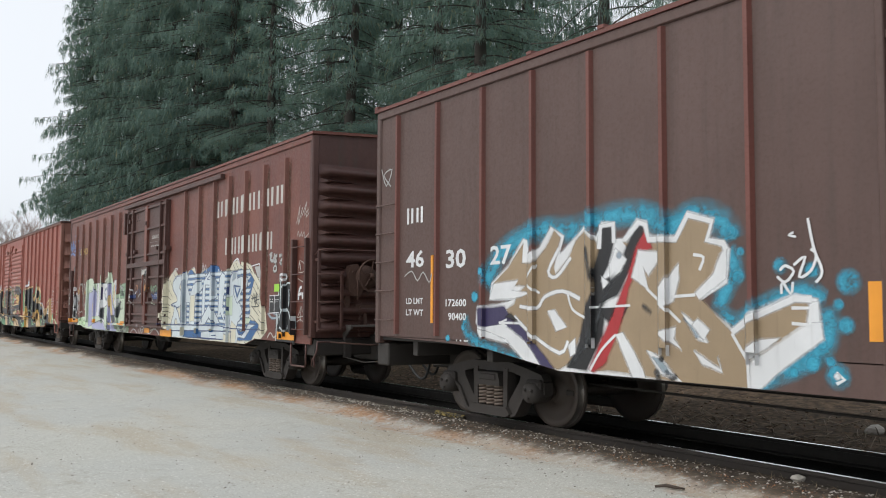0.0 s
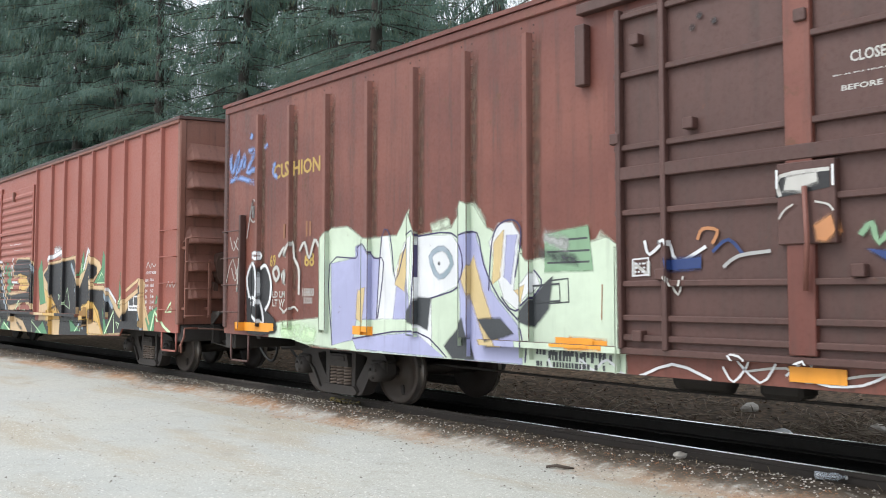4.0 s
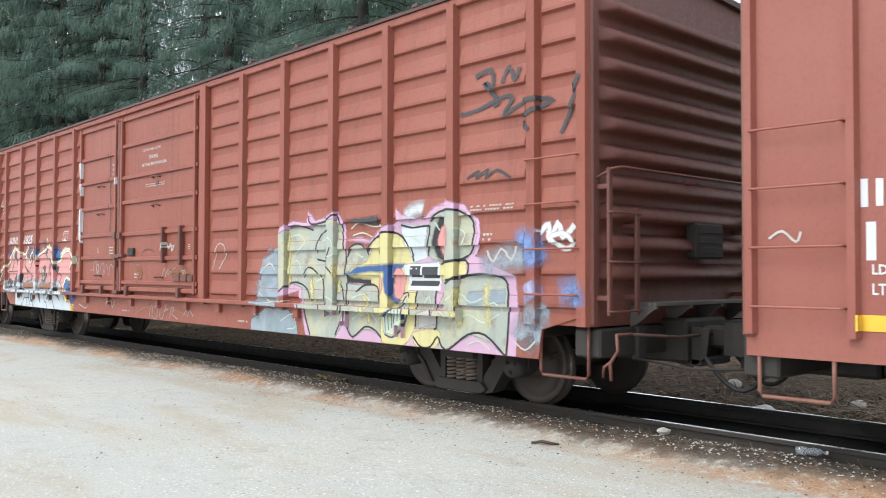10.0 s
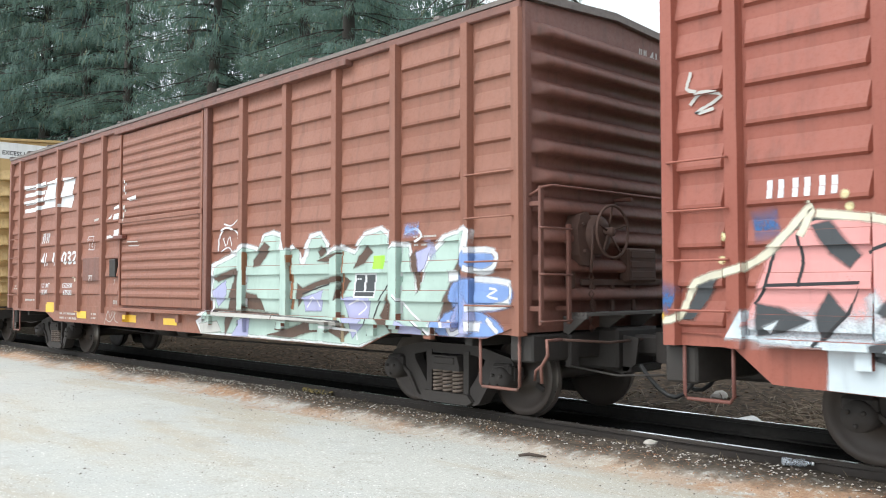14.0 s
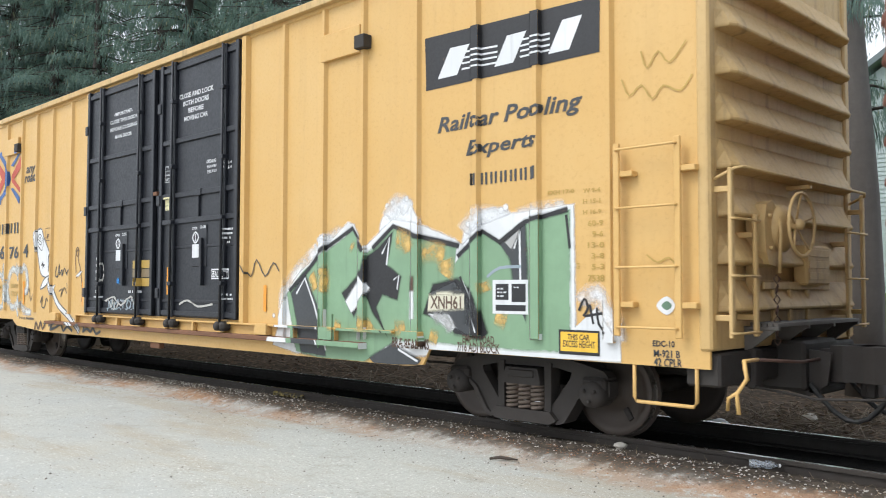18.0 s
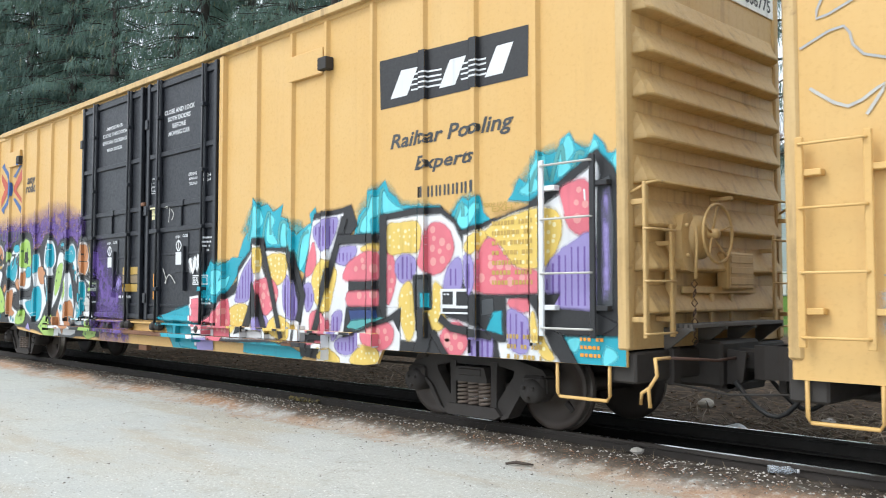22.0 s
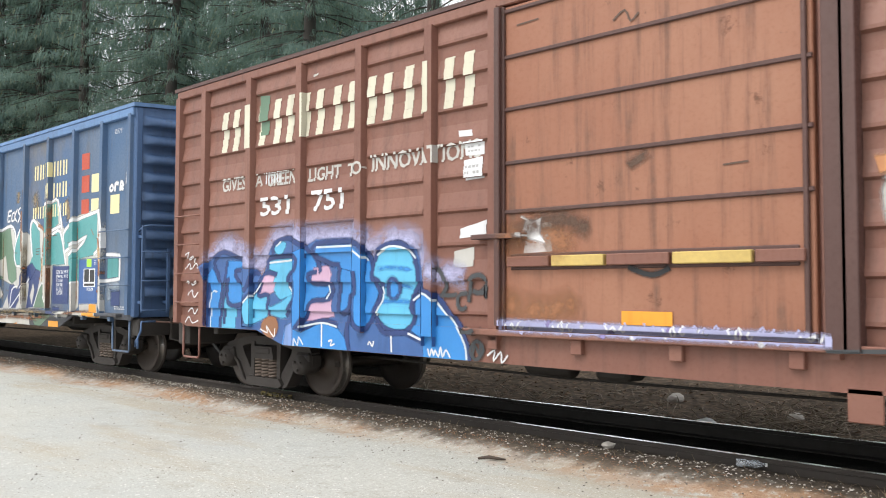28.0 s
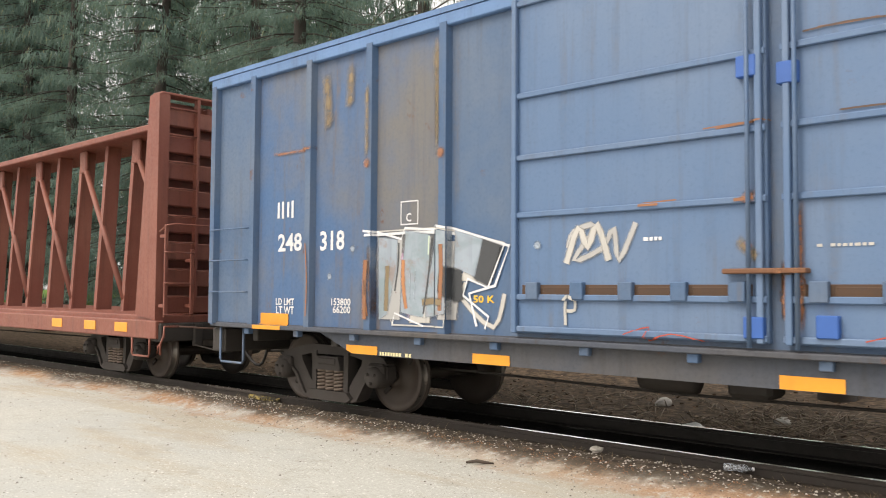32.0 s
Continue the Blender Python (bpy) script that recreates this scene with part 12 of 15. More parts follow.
p = Paint(CAR_H, "graffiti", "bubble letters in turquoise, green and terracotta over violet spray", 0.006)
p.haze("deepviolet", 0.9, (1.14,2.59), (1.83,2.72), (3.09,2.75), (4.19,2.78), (4.92,2.9), (5.6,2.87), (6.41,2.66), (6.87,2.55))
p.haze("deepviolet", 1, (1.14,2.5), (3.52,2.52), (5.38,2.54), (6.78,2.44))
p.haze("deepviolet", 0.8, (0.11,1.63), (0.43,0.89))
p.haze("deepviolet", 1.2, (7.22,2.16), (7.55,1.85), (7.78,1.44), (8.5,1.22))
p.haze("deepviolet", 0.9, (7.3,0.9), (8.08,0.88), (8.77,0.8))
p.haze("deepviolet", 0.7, (0.19,2.27), (0.45,1.44))
p.fill("black", (0.79,1.62), (1.51,1.7), (1.53,2.56), (1.83,2.67), (2.25,2.61), (2.57,2.42), (2.72,2.57), (3.09,2.61), (3.27,2.7), (3.52,2.79), (3.86,2.73), (4.09,2.34), (4.44,2.43), (4.69,2.66), (4.98,2.69), (5.33,2.47), (5.38,2.37), (5.54,2.53), (5.81,2.54), (6.07,2.56), (6.31,2.44), (6.43,2.21), (6.55,2.45), (6.83,2.55), (7.05,2.48), (7.22,2.16), (7.17,1.8), (7.54,1.67), (7.5,1.5), (7.38,0.96), (7.46,0.67), (6.41,0.64), (4.94,0.6), (4.21,0.7), (2.83,0.76), (0.91,0.76))
bubble(p, (1.63,1.96), (1.62,2.52), (1.92,2.59), (2.17,2.44), (2.21,2.11), (2.01,1.99))
p.blob("terracotta", (1.64,2.13), (1.67,2.49), (1.92,2.52), (2.11,2.36), (2.08,2.11))
p.blob("dullgold", (1.64,2), (1.68,2.13), (2.08,2.11), (1.93,1.96))
bubble(p, (2.5,1.85), (2.57,2.17), (2.8,2.45), (3.12,2.51), (3.21,2.34), (3.1,2.15), (3.1,1.83), (2.89,1.68))
p.blob("turq", (2.56,1.85), (2.65,2.13), (3.07,2.23), (2.99,1.84), (2.81,1.74))
p.blob("lime", (2.46,2.18), (2.46,2.38), (2.68,2.32), (2.56,2.19))
p.blob("turq", (2.83,2.47), (3.09,2.52), (3.18,2.4), (2.92,2.37))
bubble(p, (3.32,1.6), (3.27,2.38), (3.45,2.62), (3.69,2.63), (3.88,2.46), (3.94,1.74), (3.81,1.55))
p.blob("lime", (3.33,2.06), (3.34,2.38), (3.49,2.59), (3.71,2.59), (3.85,2.41), (3.87,2.04))
p.blob("turq", (3.53,1.82), (3.69,2.01), (3.91,1.97), (3.86,1.82))
p.blob("terracotta", (3.39,1.67), (3.45,1.9), (3.6,1.88), (3.56,1.63))
bubble(p, (4.04,2.04), (4.13,2.27), (4.35,2.32), (4.47,2.17), (4.57,1.95), (4.75,1.9), (4.7,1.58), (4.88,1.3), (4.76,1.15), (4.46,0.86), (3.95,0.91), (3.4,1.21), (3.47,1.36), (3.94,1.36), (4.2,1.59))
p.blob("turq", (4.07,2), (4.14,2.22), (4.32,2.26), (4.35,2.03), (4.2,1.88))
p.blob("terracotta", (4.32,1.95), (4.57,2), (4.72,1.87), (4.7,1.67), (4.45,1.69))
p.blob("turq", (3.61,1.25), (4.07,1.33), (4.26,1.59), (4.51,1.51), (4.55,1.15), (4.33,0.91), (3.95,0.99))
bubble(p, (4.63,2.02), (4.69,2.45), (4.87,2.56), (5.1,2.55), (5.29,2.37), (5.33,2.09), (5.16,1.93), (5.22,1.82), (4.99,1.79), (4.79,1.9))
p.blob("turq", (4.75,2.08), (4.79,2.38), (4.93,2.47), (5.14,2.4), (5.22,2.13), (5.07,2))
bubble(p, (4.69,1.8), (4.93,1.76), (5.05,1.3), (4.88,1.44), (4.76,1.58))
p.blob("turq", (4.79,1.72), (4.91,1.72), (5,1.33), (4.89,1.42))
bubble(p, (5.11,1.16), (5.27,1.78), (5.44,2.26), (5.71,2.26), (5.76,1.97), (5.49,1.44), (5.28,1.23))
p.blob("lime", (5.28,1.44), (5.36,1.92), (5.65,2.05), (5.62,1.78), (5.44,1.51))
bubble(p, (5.51,2.41), (5.6,2.48), (5.81,2.45), (5.83,2.33))
p.blob("turq", (5.56,2.4), (5.64,2.45), (5.79,2.42))
bubble(p, (5.86,2.1), (5.91,2.33), (6.1,2.45), (6.26,2.4), (6.36,2.21), (6.41,1.69), (6.31,1.7), (6.17,2.02))
p.blob("turq", (5.91,2.13), (5.96,2.31), (6.1,2.39), (6.23,2.31), (6.27,2.15), (6.1,2.06))
p.dot("turq", 6.21, 1.96, 0.06)
p.dot("turq", 6.31, 1.86, 0.06)
p.dot("turq", 6.27, 1.76, 0.06)
bubble(p, (5.39,0.76), (5.44,1.17), (5.81,1.7), (5.96,1.9), (6.12,1.76), (6.31,1.18), (6.36,0.67), (5.6,0.63))
p.blob("terracotta", (5.81,0.84), (5.86,1.21), (6.07,1.31), (6.21,1.18), (6.26,0.81))
p.blob("lime", (5.66,1.44), (5.86,1.7), (5.89,1.44), (5.73,1.3))
p.blob("turq", (6.02,1.44), (6.1,1.63), (6.18,1.37))
p.dot("turq", 5.6, 1.17, 0.1)
p.blob("terracotta", (5.39,0.89), (5.44,1.13), (5.55,0.97), (5.58,0.78))
bubble(p, (6.36,1.31), (6.73,1.28), (6.69,1.75), (6.55,1.75), (6.6,1.88), (6.82,1.9), (6.96,1.68), (7,1.32), (6.82,1.07), (7.04,1.01), (7.04,0.89), (6.31,0.85))
p.blob("turq", (6.55,1.12), (6.73,1.25), (6.73,1.63), (6.89,1.62), (6.91,1.25), (6.78,1.02), (6.61,1.01))
p.dot("turq", 6.43, 1.18, 0.1)
p.dot("turq", 6.44, 0.99, 0.1)
p.dot("turq", 6.73, 1.78, 0.06)
p.dot("turq", 6.7, 0.91, 0.06)
bubble(p, (6.55,2.01), (6.6,2.32), (6.78,2.45), (6.96,2.42), (7.09,2.17), (7.09,1.92), (6.91,1.76), (6.73,1.84))
p.blob("terracotta", (6.61,2.04), (6.67,2.29), (6.8,2.37), (6.98,2.31), (7.03,2.02), (6.89,1.81), (6.73,1.91))
p.line("dark", 0.014, (6.78,2.28), (6.87,2.12), (6.96,2.27))
p.line("dark", 0.014, (6.73,2.06), (7,2.05))
p.edge("dullgold", 0.02, (7.05,2.36), (7.17,2.04), (7.09,1.86))
bubble(p, (6.78,1.78), (7.13,1.71), (7.4,1.69), (7.45,1.53), (7.3,1.47), (7.04,1.62))
p.blob("lime", (7.13,1.67), (7.35,1.68), (7.36,1.49), (7.18,1.53))
p.blob("offwhite", (6.94,1.38), (7.21,1.29), (7.3,1.08), (7.04,0.95), (6.95,1.19))
bubble(p, (0.89,1.4), (0.85,1.62), (1.68,1.8), (1.93,1.99), (2.15,1.9), (2.02,1.61), (1.83,1.1), (1.71,0.78), (1.09,0.76))
p.blob("lime", (0.91,1.44), (0.98,1.69), (1.37,1.7), (1.31,1.46))
p.blob("turq", (1.14,0.83), (1.17,1.13), (1.61,1.4), (1.73,1.1), (1.57,0.8))
p.blob("lime", (1.69,1.27), (1.86,1.61), (2.11,1.52), (2.35,1.19), (2.36,1.07), (1.87,1.03))
bubble(p, (2.48,1.24), (2.58,1.56), (2.96,1.61), (3.11,1.48), (2.89,1.44), (2.82,1.2), (3.23,1.05), (3.41,0.82), (2.67,0.79))
p.blob("terracotta", (2.54,1.11), (2.6,1.48), (2.84,1.5), (2.79,1.12), (2.97,1.03), (2.67,0.95))
p.blob("terracotta", (2.22,1.52), (2.31,1.65), (2.54,1.6), (2.43,1.48))
p.blob("terracotta", (2.99,1.68), (3.18,1.77), (3.39,1.59), (3.23,1.52))
p.blob("lime", (3.05,0.81), (3.12,1.01), (3.61,1.09), (3.52,0.84))
p.dot("turq", 2.9, 0.88, 0.07)
p.dot("turq", 2.75, 0.92, 0.07)
p.dot("turq", 2.04, 0.94, 0.07)
p.dot("turq", 1.79, 0.89, 0.07)
p.fill("lime", (4.4,0.77), (4.76,1.01), (5.28,0.85), (5.28,0.61), (4.76,0.6))
p.fill("white", (5.33,0.81), (5.6,0.82), (5.5,0.63), (5.28,0.61))
p.fill("lime", (6.73,0.69), (6.95,0.95), (7.34,1.02), (7.39,0.91), (7.29,0.67), (6.95,0.61))
p.fill("lime", (4.94,0.95), (5.11,1.02), (5.28,0.89))
p.fill("terracotta", (5.6,0.77), (5.76,0.79), (5.73,0.64))
p.fill("violet", (3.82,0.84), (3.95,0.68), (3.68,0.72))
p.dot("forest", 3.45, 2.37, 0.035)
p.dot("forest", 3.6, 2.13, 0.035)
p.dot("forest", 3.69, 2.4, 0.035)
p.dot("forest", 5.38, 1.71, 0.035)
p.dot("forest", 5.49, 1.88, 0.035)
p.dot("forest", 5.73, 1.57, 0.035)
p.dot("forest", 1.94, 1.44, 0.035)
p.dot("forest", 2.11, 1.27, 0.035)
p.dot("forest", 2.28, 1.15, 0.035)
p.dot("forest", 1.02, 1.57, 0.035)
p.dot("forest", 3.26, 0.97, 0.035)
p.dot("forest", 3.4, 0.9, 0.035)
p.dot("forest", 4.58, 0.79, 0.035)
p.dot("forest", 4.76, 0.87, 0.035)
p.dot("forest", 5.05, 0.74, 0.035)
p.dot("forest", 5.22, 0.82, 0.035)
p.dot("forest", 6.86, 0.7, 0.035)
p.dot("forest", 7.04, 0.89, 0.035)
p.dot("forest", 7.17, 0.72, 0.035)
p.dot("forest", 7.25, 0.96, 0.035)
p.dot("forest", 7.29, 0.78, 0.035)
p.line("ice", 0.014, (1.18,0.91), (1.39,1.14), (1.56,1.27))
p.line("ice", 0.014, (3.68,1.13), (3.95,1.03), (4.27,1.07))
p.line("ice", 0.014, (4.87,2.15), (4.93,2.32), (5.07,2.35))
p.line("ice", 0.014, (6.02,2.2), (6.1,2.29), (6.17,2.22))
p.line("ice", 0.014, (6.61,1.09), (6.76,1.16), (6.82,1.38))
p.line("ice", 0.014, (2.68,1.97), (2.88,2.08))
p.text("black", 1.88, 2.12, 2.04, 2.3, "6")
p.text("black", 2.14, 2.11, 2.33, 2.28, "6")
p.text("black", 3.53, 2.12, 3.72, 2.34, "5")
p.line("dark", 0.04, (7.62,0.74), (7.7,0.92), (7.81,0.75), (7.93,0.93), (8.07,0.77))
p.dot("deepviolet", 4.25, 2.81, 0.15)
p.dot("deepviolet", 5.16, 2.77, 0.15)
p.dot("deepviolet", 5.91, 2.63, 0.15)
p.dot("deepviolet", 2.33, 2.47, 0.15)
p.line("white", 0.03, (0.81,2.16), (1.14,2.28), (0.97,1.97), (1.32,2.23), (1.37,1.92))
p.blob("dark", (0.15,3.58), (0.55,3.59), (0.52,3.27), (0.26,3.2))
p.blob("dark", (0.17,2.93), (0.53,2.99), (0.58,2.53), (0.23,2.46))
p.fill("white", (7.3,1.2), (7.04,1.1), (7.21,0.96), (7.39,1.02))
p.line("grey", 0.04, (7.04,1.44), (7.3,1.38), (7.21,1.2))
p.haze("white", 0.2, (10.92,2), (11,1.78))
p.haze("white", 0.2, (11.01,1.99), (11.33,1.85))
p.line("white", 0.06, (10.92,2), (11.02,1.78), (11.09,2.01), (11.15,1.82), (11.18,2.03), (11.33,1.85))
p.fill("turq", (10.09,1.12), (10.59,1.21), (10.93,1.27), (10.94,1.09), (11.02,0.84), (11.12,0.61), (10.58,0.64))
p.fill("rose", (10.96,1.39), (11.3,1.42), (11.3,0.94), (10.97,0.93))
p.line("white", 0.05, (10.96,1.39), (11.3,1.42), (11.3,0.94), (10.97,0.93), smooth=False, closed=True)
p.fill("white", (10.95,0.86), (11.57,0.92), (11.57,0.64), (11.02,0.67))
p.fill("violet", (11.06,0.76), (11.57,0.8), (11.56,0.62), (11.1,0.6))
p.line("offwhite", 0.02, (10.13,2.83), (10.24,2.84), (10.21,2.6))
p.line("offwhite", 0.02, (10.3,2.8), (10.38,2.72), (10.31,2.63))
p.haze("turq", 0.5, (11.48,1.52), (11.59,1.44))
p.haze("violet", 0.4, (8.3,1.66), (8.44,1.55))
p.line("offwhite", 0.02, (10.04,1.86), (10.16,1.67), (10.11,1.62), (10.26,1.76), (10.46,1.62))
p.put()

p = Paint(CAR_I, "graffiti", "silver grey graffiti with black outline")
p.blob("grey", (9.9,2.26), (10.51,2.4), (10.4,2.02), (10.46,1.53), (10.63,1.11), (10.85,0.85), (10.69,0.91), (10.35,1.25), (9.99,1.75))
p.line("dark", 0.03, (10.22,2.1), (10.29,1.53), (10.58,1.04))
p.line("offwhite", 0.07, (11.47,2.18), (11.29,1.85), (11.27,1.46), (11.47,1.13), (11.67,0.88))
p.blob("grey", (10.58,0.97), (11.06,0.92), (11.67,0.85), (12.23,0.96), (12.4,1.06), (12.22,0.84), (11.76,0.72), (11.07,0.79))
p.line("dark", 0.03, (10.74,0.91), (11.37,0.8), (12.04,0.89))
p.blob("grey", (11.86,1.52), (11.91,1.9), (12.23,2.2), (12.58,2.27), (12.74,2.11), (12.66,1.69), (12.82,1.63), (12.66,1.4), (12.23,1.09), (12.31,1.46), (12.05,1.49))
p.blob("dark", (11.95,1.71), (12.23,2.08), (12.45,2.13), (12.32,1.7))
p.blob("grey", (12.74,1.99), (13.15,2.09), (13.52,2.27), (13.95,2.27), (14.01,1.94), (13.8,1.73), (14.08,1.67), (14.11,1.4), (13.52,1.4), (12.98,1.51))
p.blob("grey", (12.98,1.51), (13.14,1.69), (14.08,1.67), (14.14,1.19), (14.07,0.95), (13.87,1.02), (13.73,0.85), (13.44,0.75), (13.25,0.94), (13.14,1.17), (13.02,1.28))
p.line("black", 0.035, (13.14,1.97), (13.52,2.18), (13.88,2.11), (13.84,1.89), (13.45,1.79), (13.14,1.69), (13.06,1.4))
p.line("black", 0.03, (13.29,1.11), (13.51,0.95), (13.8,1.02), (13.73,1.18))
p.line("black", 0.035, (12.05,1.49), (12.4,1.82), (12.57,1.52), (12.27,1.15))
p.line("black", 0.03, (12.74,2.11), (12.99,1.81), (12.9,1.4), (13.22,1.17))
p.blob("grey", (14.12,2.2), (14.53,2.12), (14.95,2.05), (15.22,2.08), (15.19,1.84), (15,1.8), (14.76,1.3), (14.99,0.94), (14.85,1.2), (14.7,1.5), (14.59,1.66), (14.33,1.4), (14.2,1.19), (14.11,1.4), (14.34,1.66), (14.11,1.77))
p.blob("bluegrey", (14.43,1.5), (14.53,1.76), (14.65,1.81), (14.58,1.55))
p.fill("grey", (15.17,2.11), (15.46,2.1), (15.51,1.83), (15.38,1.78), (15.94,1.99), (15.93,1.59), (15.53,1.62), (15.22,1.55), (14.99,0.94), (14.82,1.2), (15.11,1.65))
p.line("black", 0.035, (14.12,2.15), (14.47,2.05), (14.89,1.98), (15.22,2.08), (15.49,2.06), (15.38,1.78), (15.64,1.82), (15.94,1.98))
p.line("black", 0.035, (14.2,1.24), (14.52,1.61), (14.83,1.8), (15.05,1.8), (14.85,1.25), (14.96,0.96))
p.line("black", 0.03, (15.38,1.78), (15.3,1.64), (15.93,1.65))
p.line("bluegrey", 0.12, (15.45,1.22), (15.5,1.03), (15.6,0.95))
p.line("bluegrey", 0.08, (15.4,1.31), (15.55,1.36), (15.69,1.27))
p.line("dark", 0.04, (15.4,1.33), (15.58,1.37), (15.69,1.27))
p.edge("offwhite", 0.025, (9.93,1.97), (10.4,1.98))
p.haze("black", 0.1, (10.4,2.73), (10.51,2.09), (10.54,1.39))
p.haze("black", 0.1, (11.65,3.21), (11.69,2.29), (11.71,1.39))
p.haze("black", 0.08, (12.83,3.42), (12.87,2.7), (12.92,1.75))
p.fill("dark", (11.87,1.6), (11.97,1.86), (12.28,2.15), (12.37,2.13), (12.16,1.81), (12.22,1.66), (11.98,1.6))
p.fill("dark", (12.38,1.99), (12.58,2.14), (12.52,1.8), (12.34,1.55), (12.22,1.19), (12.28,1.6))
p.fill("dark", (12.79,1.6), (12.74,1.4), (12.62,1.3), (12.68,1.65))
p.line("grey", 0.05, (11.84,1.56), (12.21,1.54), (12.42,1.85), (12.57,2.12))
p.line("dark", 0.03, (10.62,0.99), (10.92,0.82), (11.29,0.77), (11.7,0.86), (11.89,0.92))
p.line("dark", 0.03, (10.13,2.12), (10.17,1.69), (10.38,1.15))
p.line("offwhite", 0.04, (12.74,1.99), (12.62,1.6), (12.39,1.2), (12.21,0.99))
p.line("dark", 0.025, (12.79,1.89), (12.95,2.07), (13.21,2.1), (13.46,2))
p.line("dark", 0.03, (12.89,1.64), (12.78,1.5), (12.94,1.31), (13.1,1.03), (13.34,0.86))
p.line("offwhite", 0.05, (12.94,1.36), (13.15,1.03), (13.39,0.82))
p.fill("terracotta", (9.82,2.41), (10.38,2.43), (10.3,2.36), (9.86,2.3))
p.fill("lavender", (6.39,1.15), (8.06,1.14), (9.55,1.12), (9.55,1.05), (8.06,1.05), (6.39,1.06))
p.dot("white", 6.69, 1.07, 0.04)
p.dot("white", 7.34, 1.11, 0.04)
p.dot("white", 7.89, 1.05, 0.04)
p.dot("white", 8.5, 1.11, 0.04)
p.dot("white", 9.02, 1.04, 0.04)
p.dot("white", 9.41, 1.1, 0.04)
p.dot("violet", 6.96, 1.13, 0.05)
p.dot("violet", 7.59, 1.06, 0.05)
p.dot("violet", 8.23, 1.12, 0.05)
p.dot("violet", 8.82, 1.09, 0.05)
p.fill("white", (6.63,1.98), (6.71,2.13), (6.62,2.15), (6.76,2.09), (6.87,2.13), (6.84,1.98), (6.92,1.9))
p.line("brown", 0.02, (7.68,3.85), (7.8,3.92), (7.86,3.81), (7.94,3.87))
p.haze("brown", 0.25, (6.54,1.99), (7.08,2.12), (7.46,1.96))
p.haze("brown", 0.15, (7.81,2.52), (8.04,2.64))
p.line("brown", 0.015, (6.58,4.04), (6.85,4.05))
p.line("brown", 0.015, (8.7,2.46), (8.91,2.47))
p.line("black", 0.04, (7.82,1.65), (8.05,1.58), (8.22,1.64))
p.haze("black", 0.11, (10.54,2.98), (10.56,2.1), (10.59,1.28))
p.haze("black", 0.11, (11.72,3.01), (11.67,2.04), (11.73,1.19))
p.haze("black", 0.1, (12.81,3.2), (12.82,2.37))
p.edge("dark", 0.03, (9.5,1.01), (10.85,1.08), (11.83,1.08))
p.line("offwhite", 0.03, (3.31,4.1), (3.4,4.11))
p.haze("lavender", 0.5, (0.86,1.66), (1.27,2.03), (1.78,1.89), (2.26,1.78), (2.54,2.07), (2.93,2.1), (3.37,2.06), (4.09,2.05), (4.43,1.88), (4.78,2), (5.11,1.91), (5.27,1.61))
p.haze("lavender", 0.35, (5.29,1.68), (5.47,1.63), (5.68,1.61), (5.88,1.57))
p.fill("royal", (0.88,0.9), (0.87,1.56), (0.72,1.76), (0.99,1.87), (1.31,1.98), (1.78,1.85), (1.84,1.72), (2.12,1.7), (2.25,1.6), (2.34,1.78), (2.48,2.05), (2.74,2.11), (2.97,2.08), (3.19,1.98), (3.37,2.05), (4.09,2.04), (4.3,1.91), (4.43,1.8), (4.56,1.94), (4.86,1.99), (5.11,1.9), (5.21,1.68), (5.26,1.52), (5.3,1.42), (5.51,1.33), (5.77,1.08), (5.91,0.84), (5.9,0.67), (5.11,0.66), (3.79,0.68), (2.65,0.67), (2.23,0.86), (1.53,0.86))
p.fill("azure", (0.96,0.9), (0.99,1.38), (0.86,1.62), (0.99,1.73), (1.2,1.53), (1.18,0.91))
p.fill("aqua", (1.26,0.91), (1.25,1.48), (1.48,1.55), (1.86,1.49), (1.87,1.39), (1.6,1.24), (1.6,0.92))
p.fill("azure", (1.36,1.83), (1.73,1.82), (1.73,1.72), (1.55,1.7), (1.6,1.6), (1.86,1.41), (1.83,1.27), (1.56,1.24), (1.4,1.31), (1.38,1.6))
p.blob("aqua", (1.84,1.24), (2.06,1.39), (2.19,1.53), (2.28,1.39), (2.18,1.34), (2.37,1.37), (2.42,1.21), (2.68,1.28), (2.9,1.41), (2.75,1.1), (2.37,1.1), (1.98,0.98), (1.87,1.08))
p.fill("mauve", (2.14,1.39), (2.3,1.64), (2.57,1.62), (2.49,1.42), (2.26,1.36))
p.fill("aqua", (2.37,1.83), (2.97,1.84), (2.99,1.7), (2.84,1.66), (2.81,1.48), (2.91,1.39), (2.64,1.32), (2.47,1.43), (2.57,1.66), (2.39,1.71))
p.blob("aqua", (2.52,1.98), (2.64,2.07), (2.75,2), (2.64,1.89))
p.fill("azure", (2.91,0.95), (3.02,1.41), (2.94,1.9), (3.19,1.96), (3.37,1.76), (3.43,1.68), (3.22,1.63), (3.31,1.52), (3.64,1.48), (3.55,1.35), (3.32,1.31), (3.19,1.11), (3.04,0.96))
p.fill("azure", (3.39,1.96), (4.07,1.97), (4.28,1.83), (4.42,1.7), (4.42,1.58), (4.57,1.5), (4.49,1.27), (4.31,1.02), (4.17,1.04), (4.16,1.65), (3.7,1.73), (3.37,1.85))
p.fill("azure", (3.8,1.69), (4.02,1.66), (4.17,1.4), (4.04,1.38), (4.01,1.22), (3.84,1.17))
p.fill("mauve", (3.3,1.3), (3.67,1.33), (3.71,1.13), (3.38,1.08), (3.13,1.06))
p.fill("mauve", (3.33,1.7), (3.61,1.72), (3.68,1.62), (3.66,1.52), (3.31,1.55))
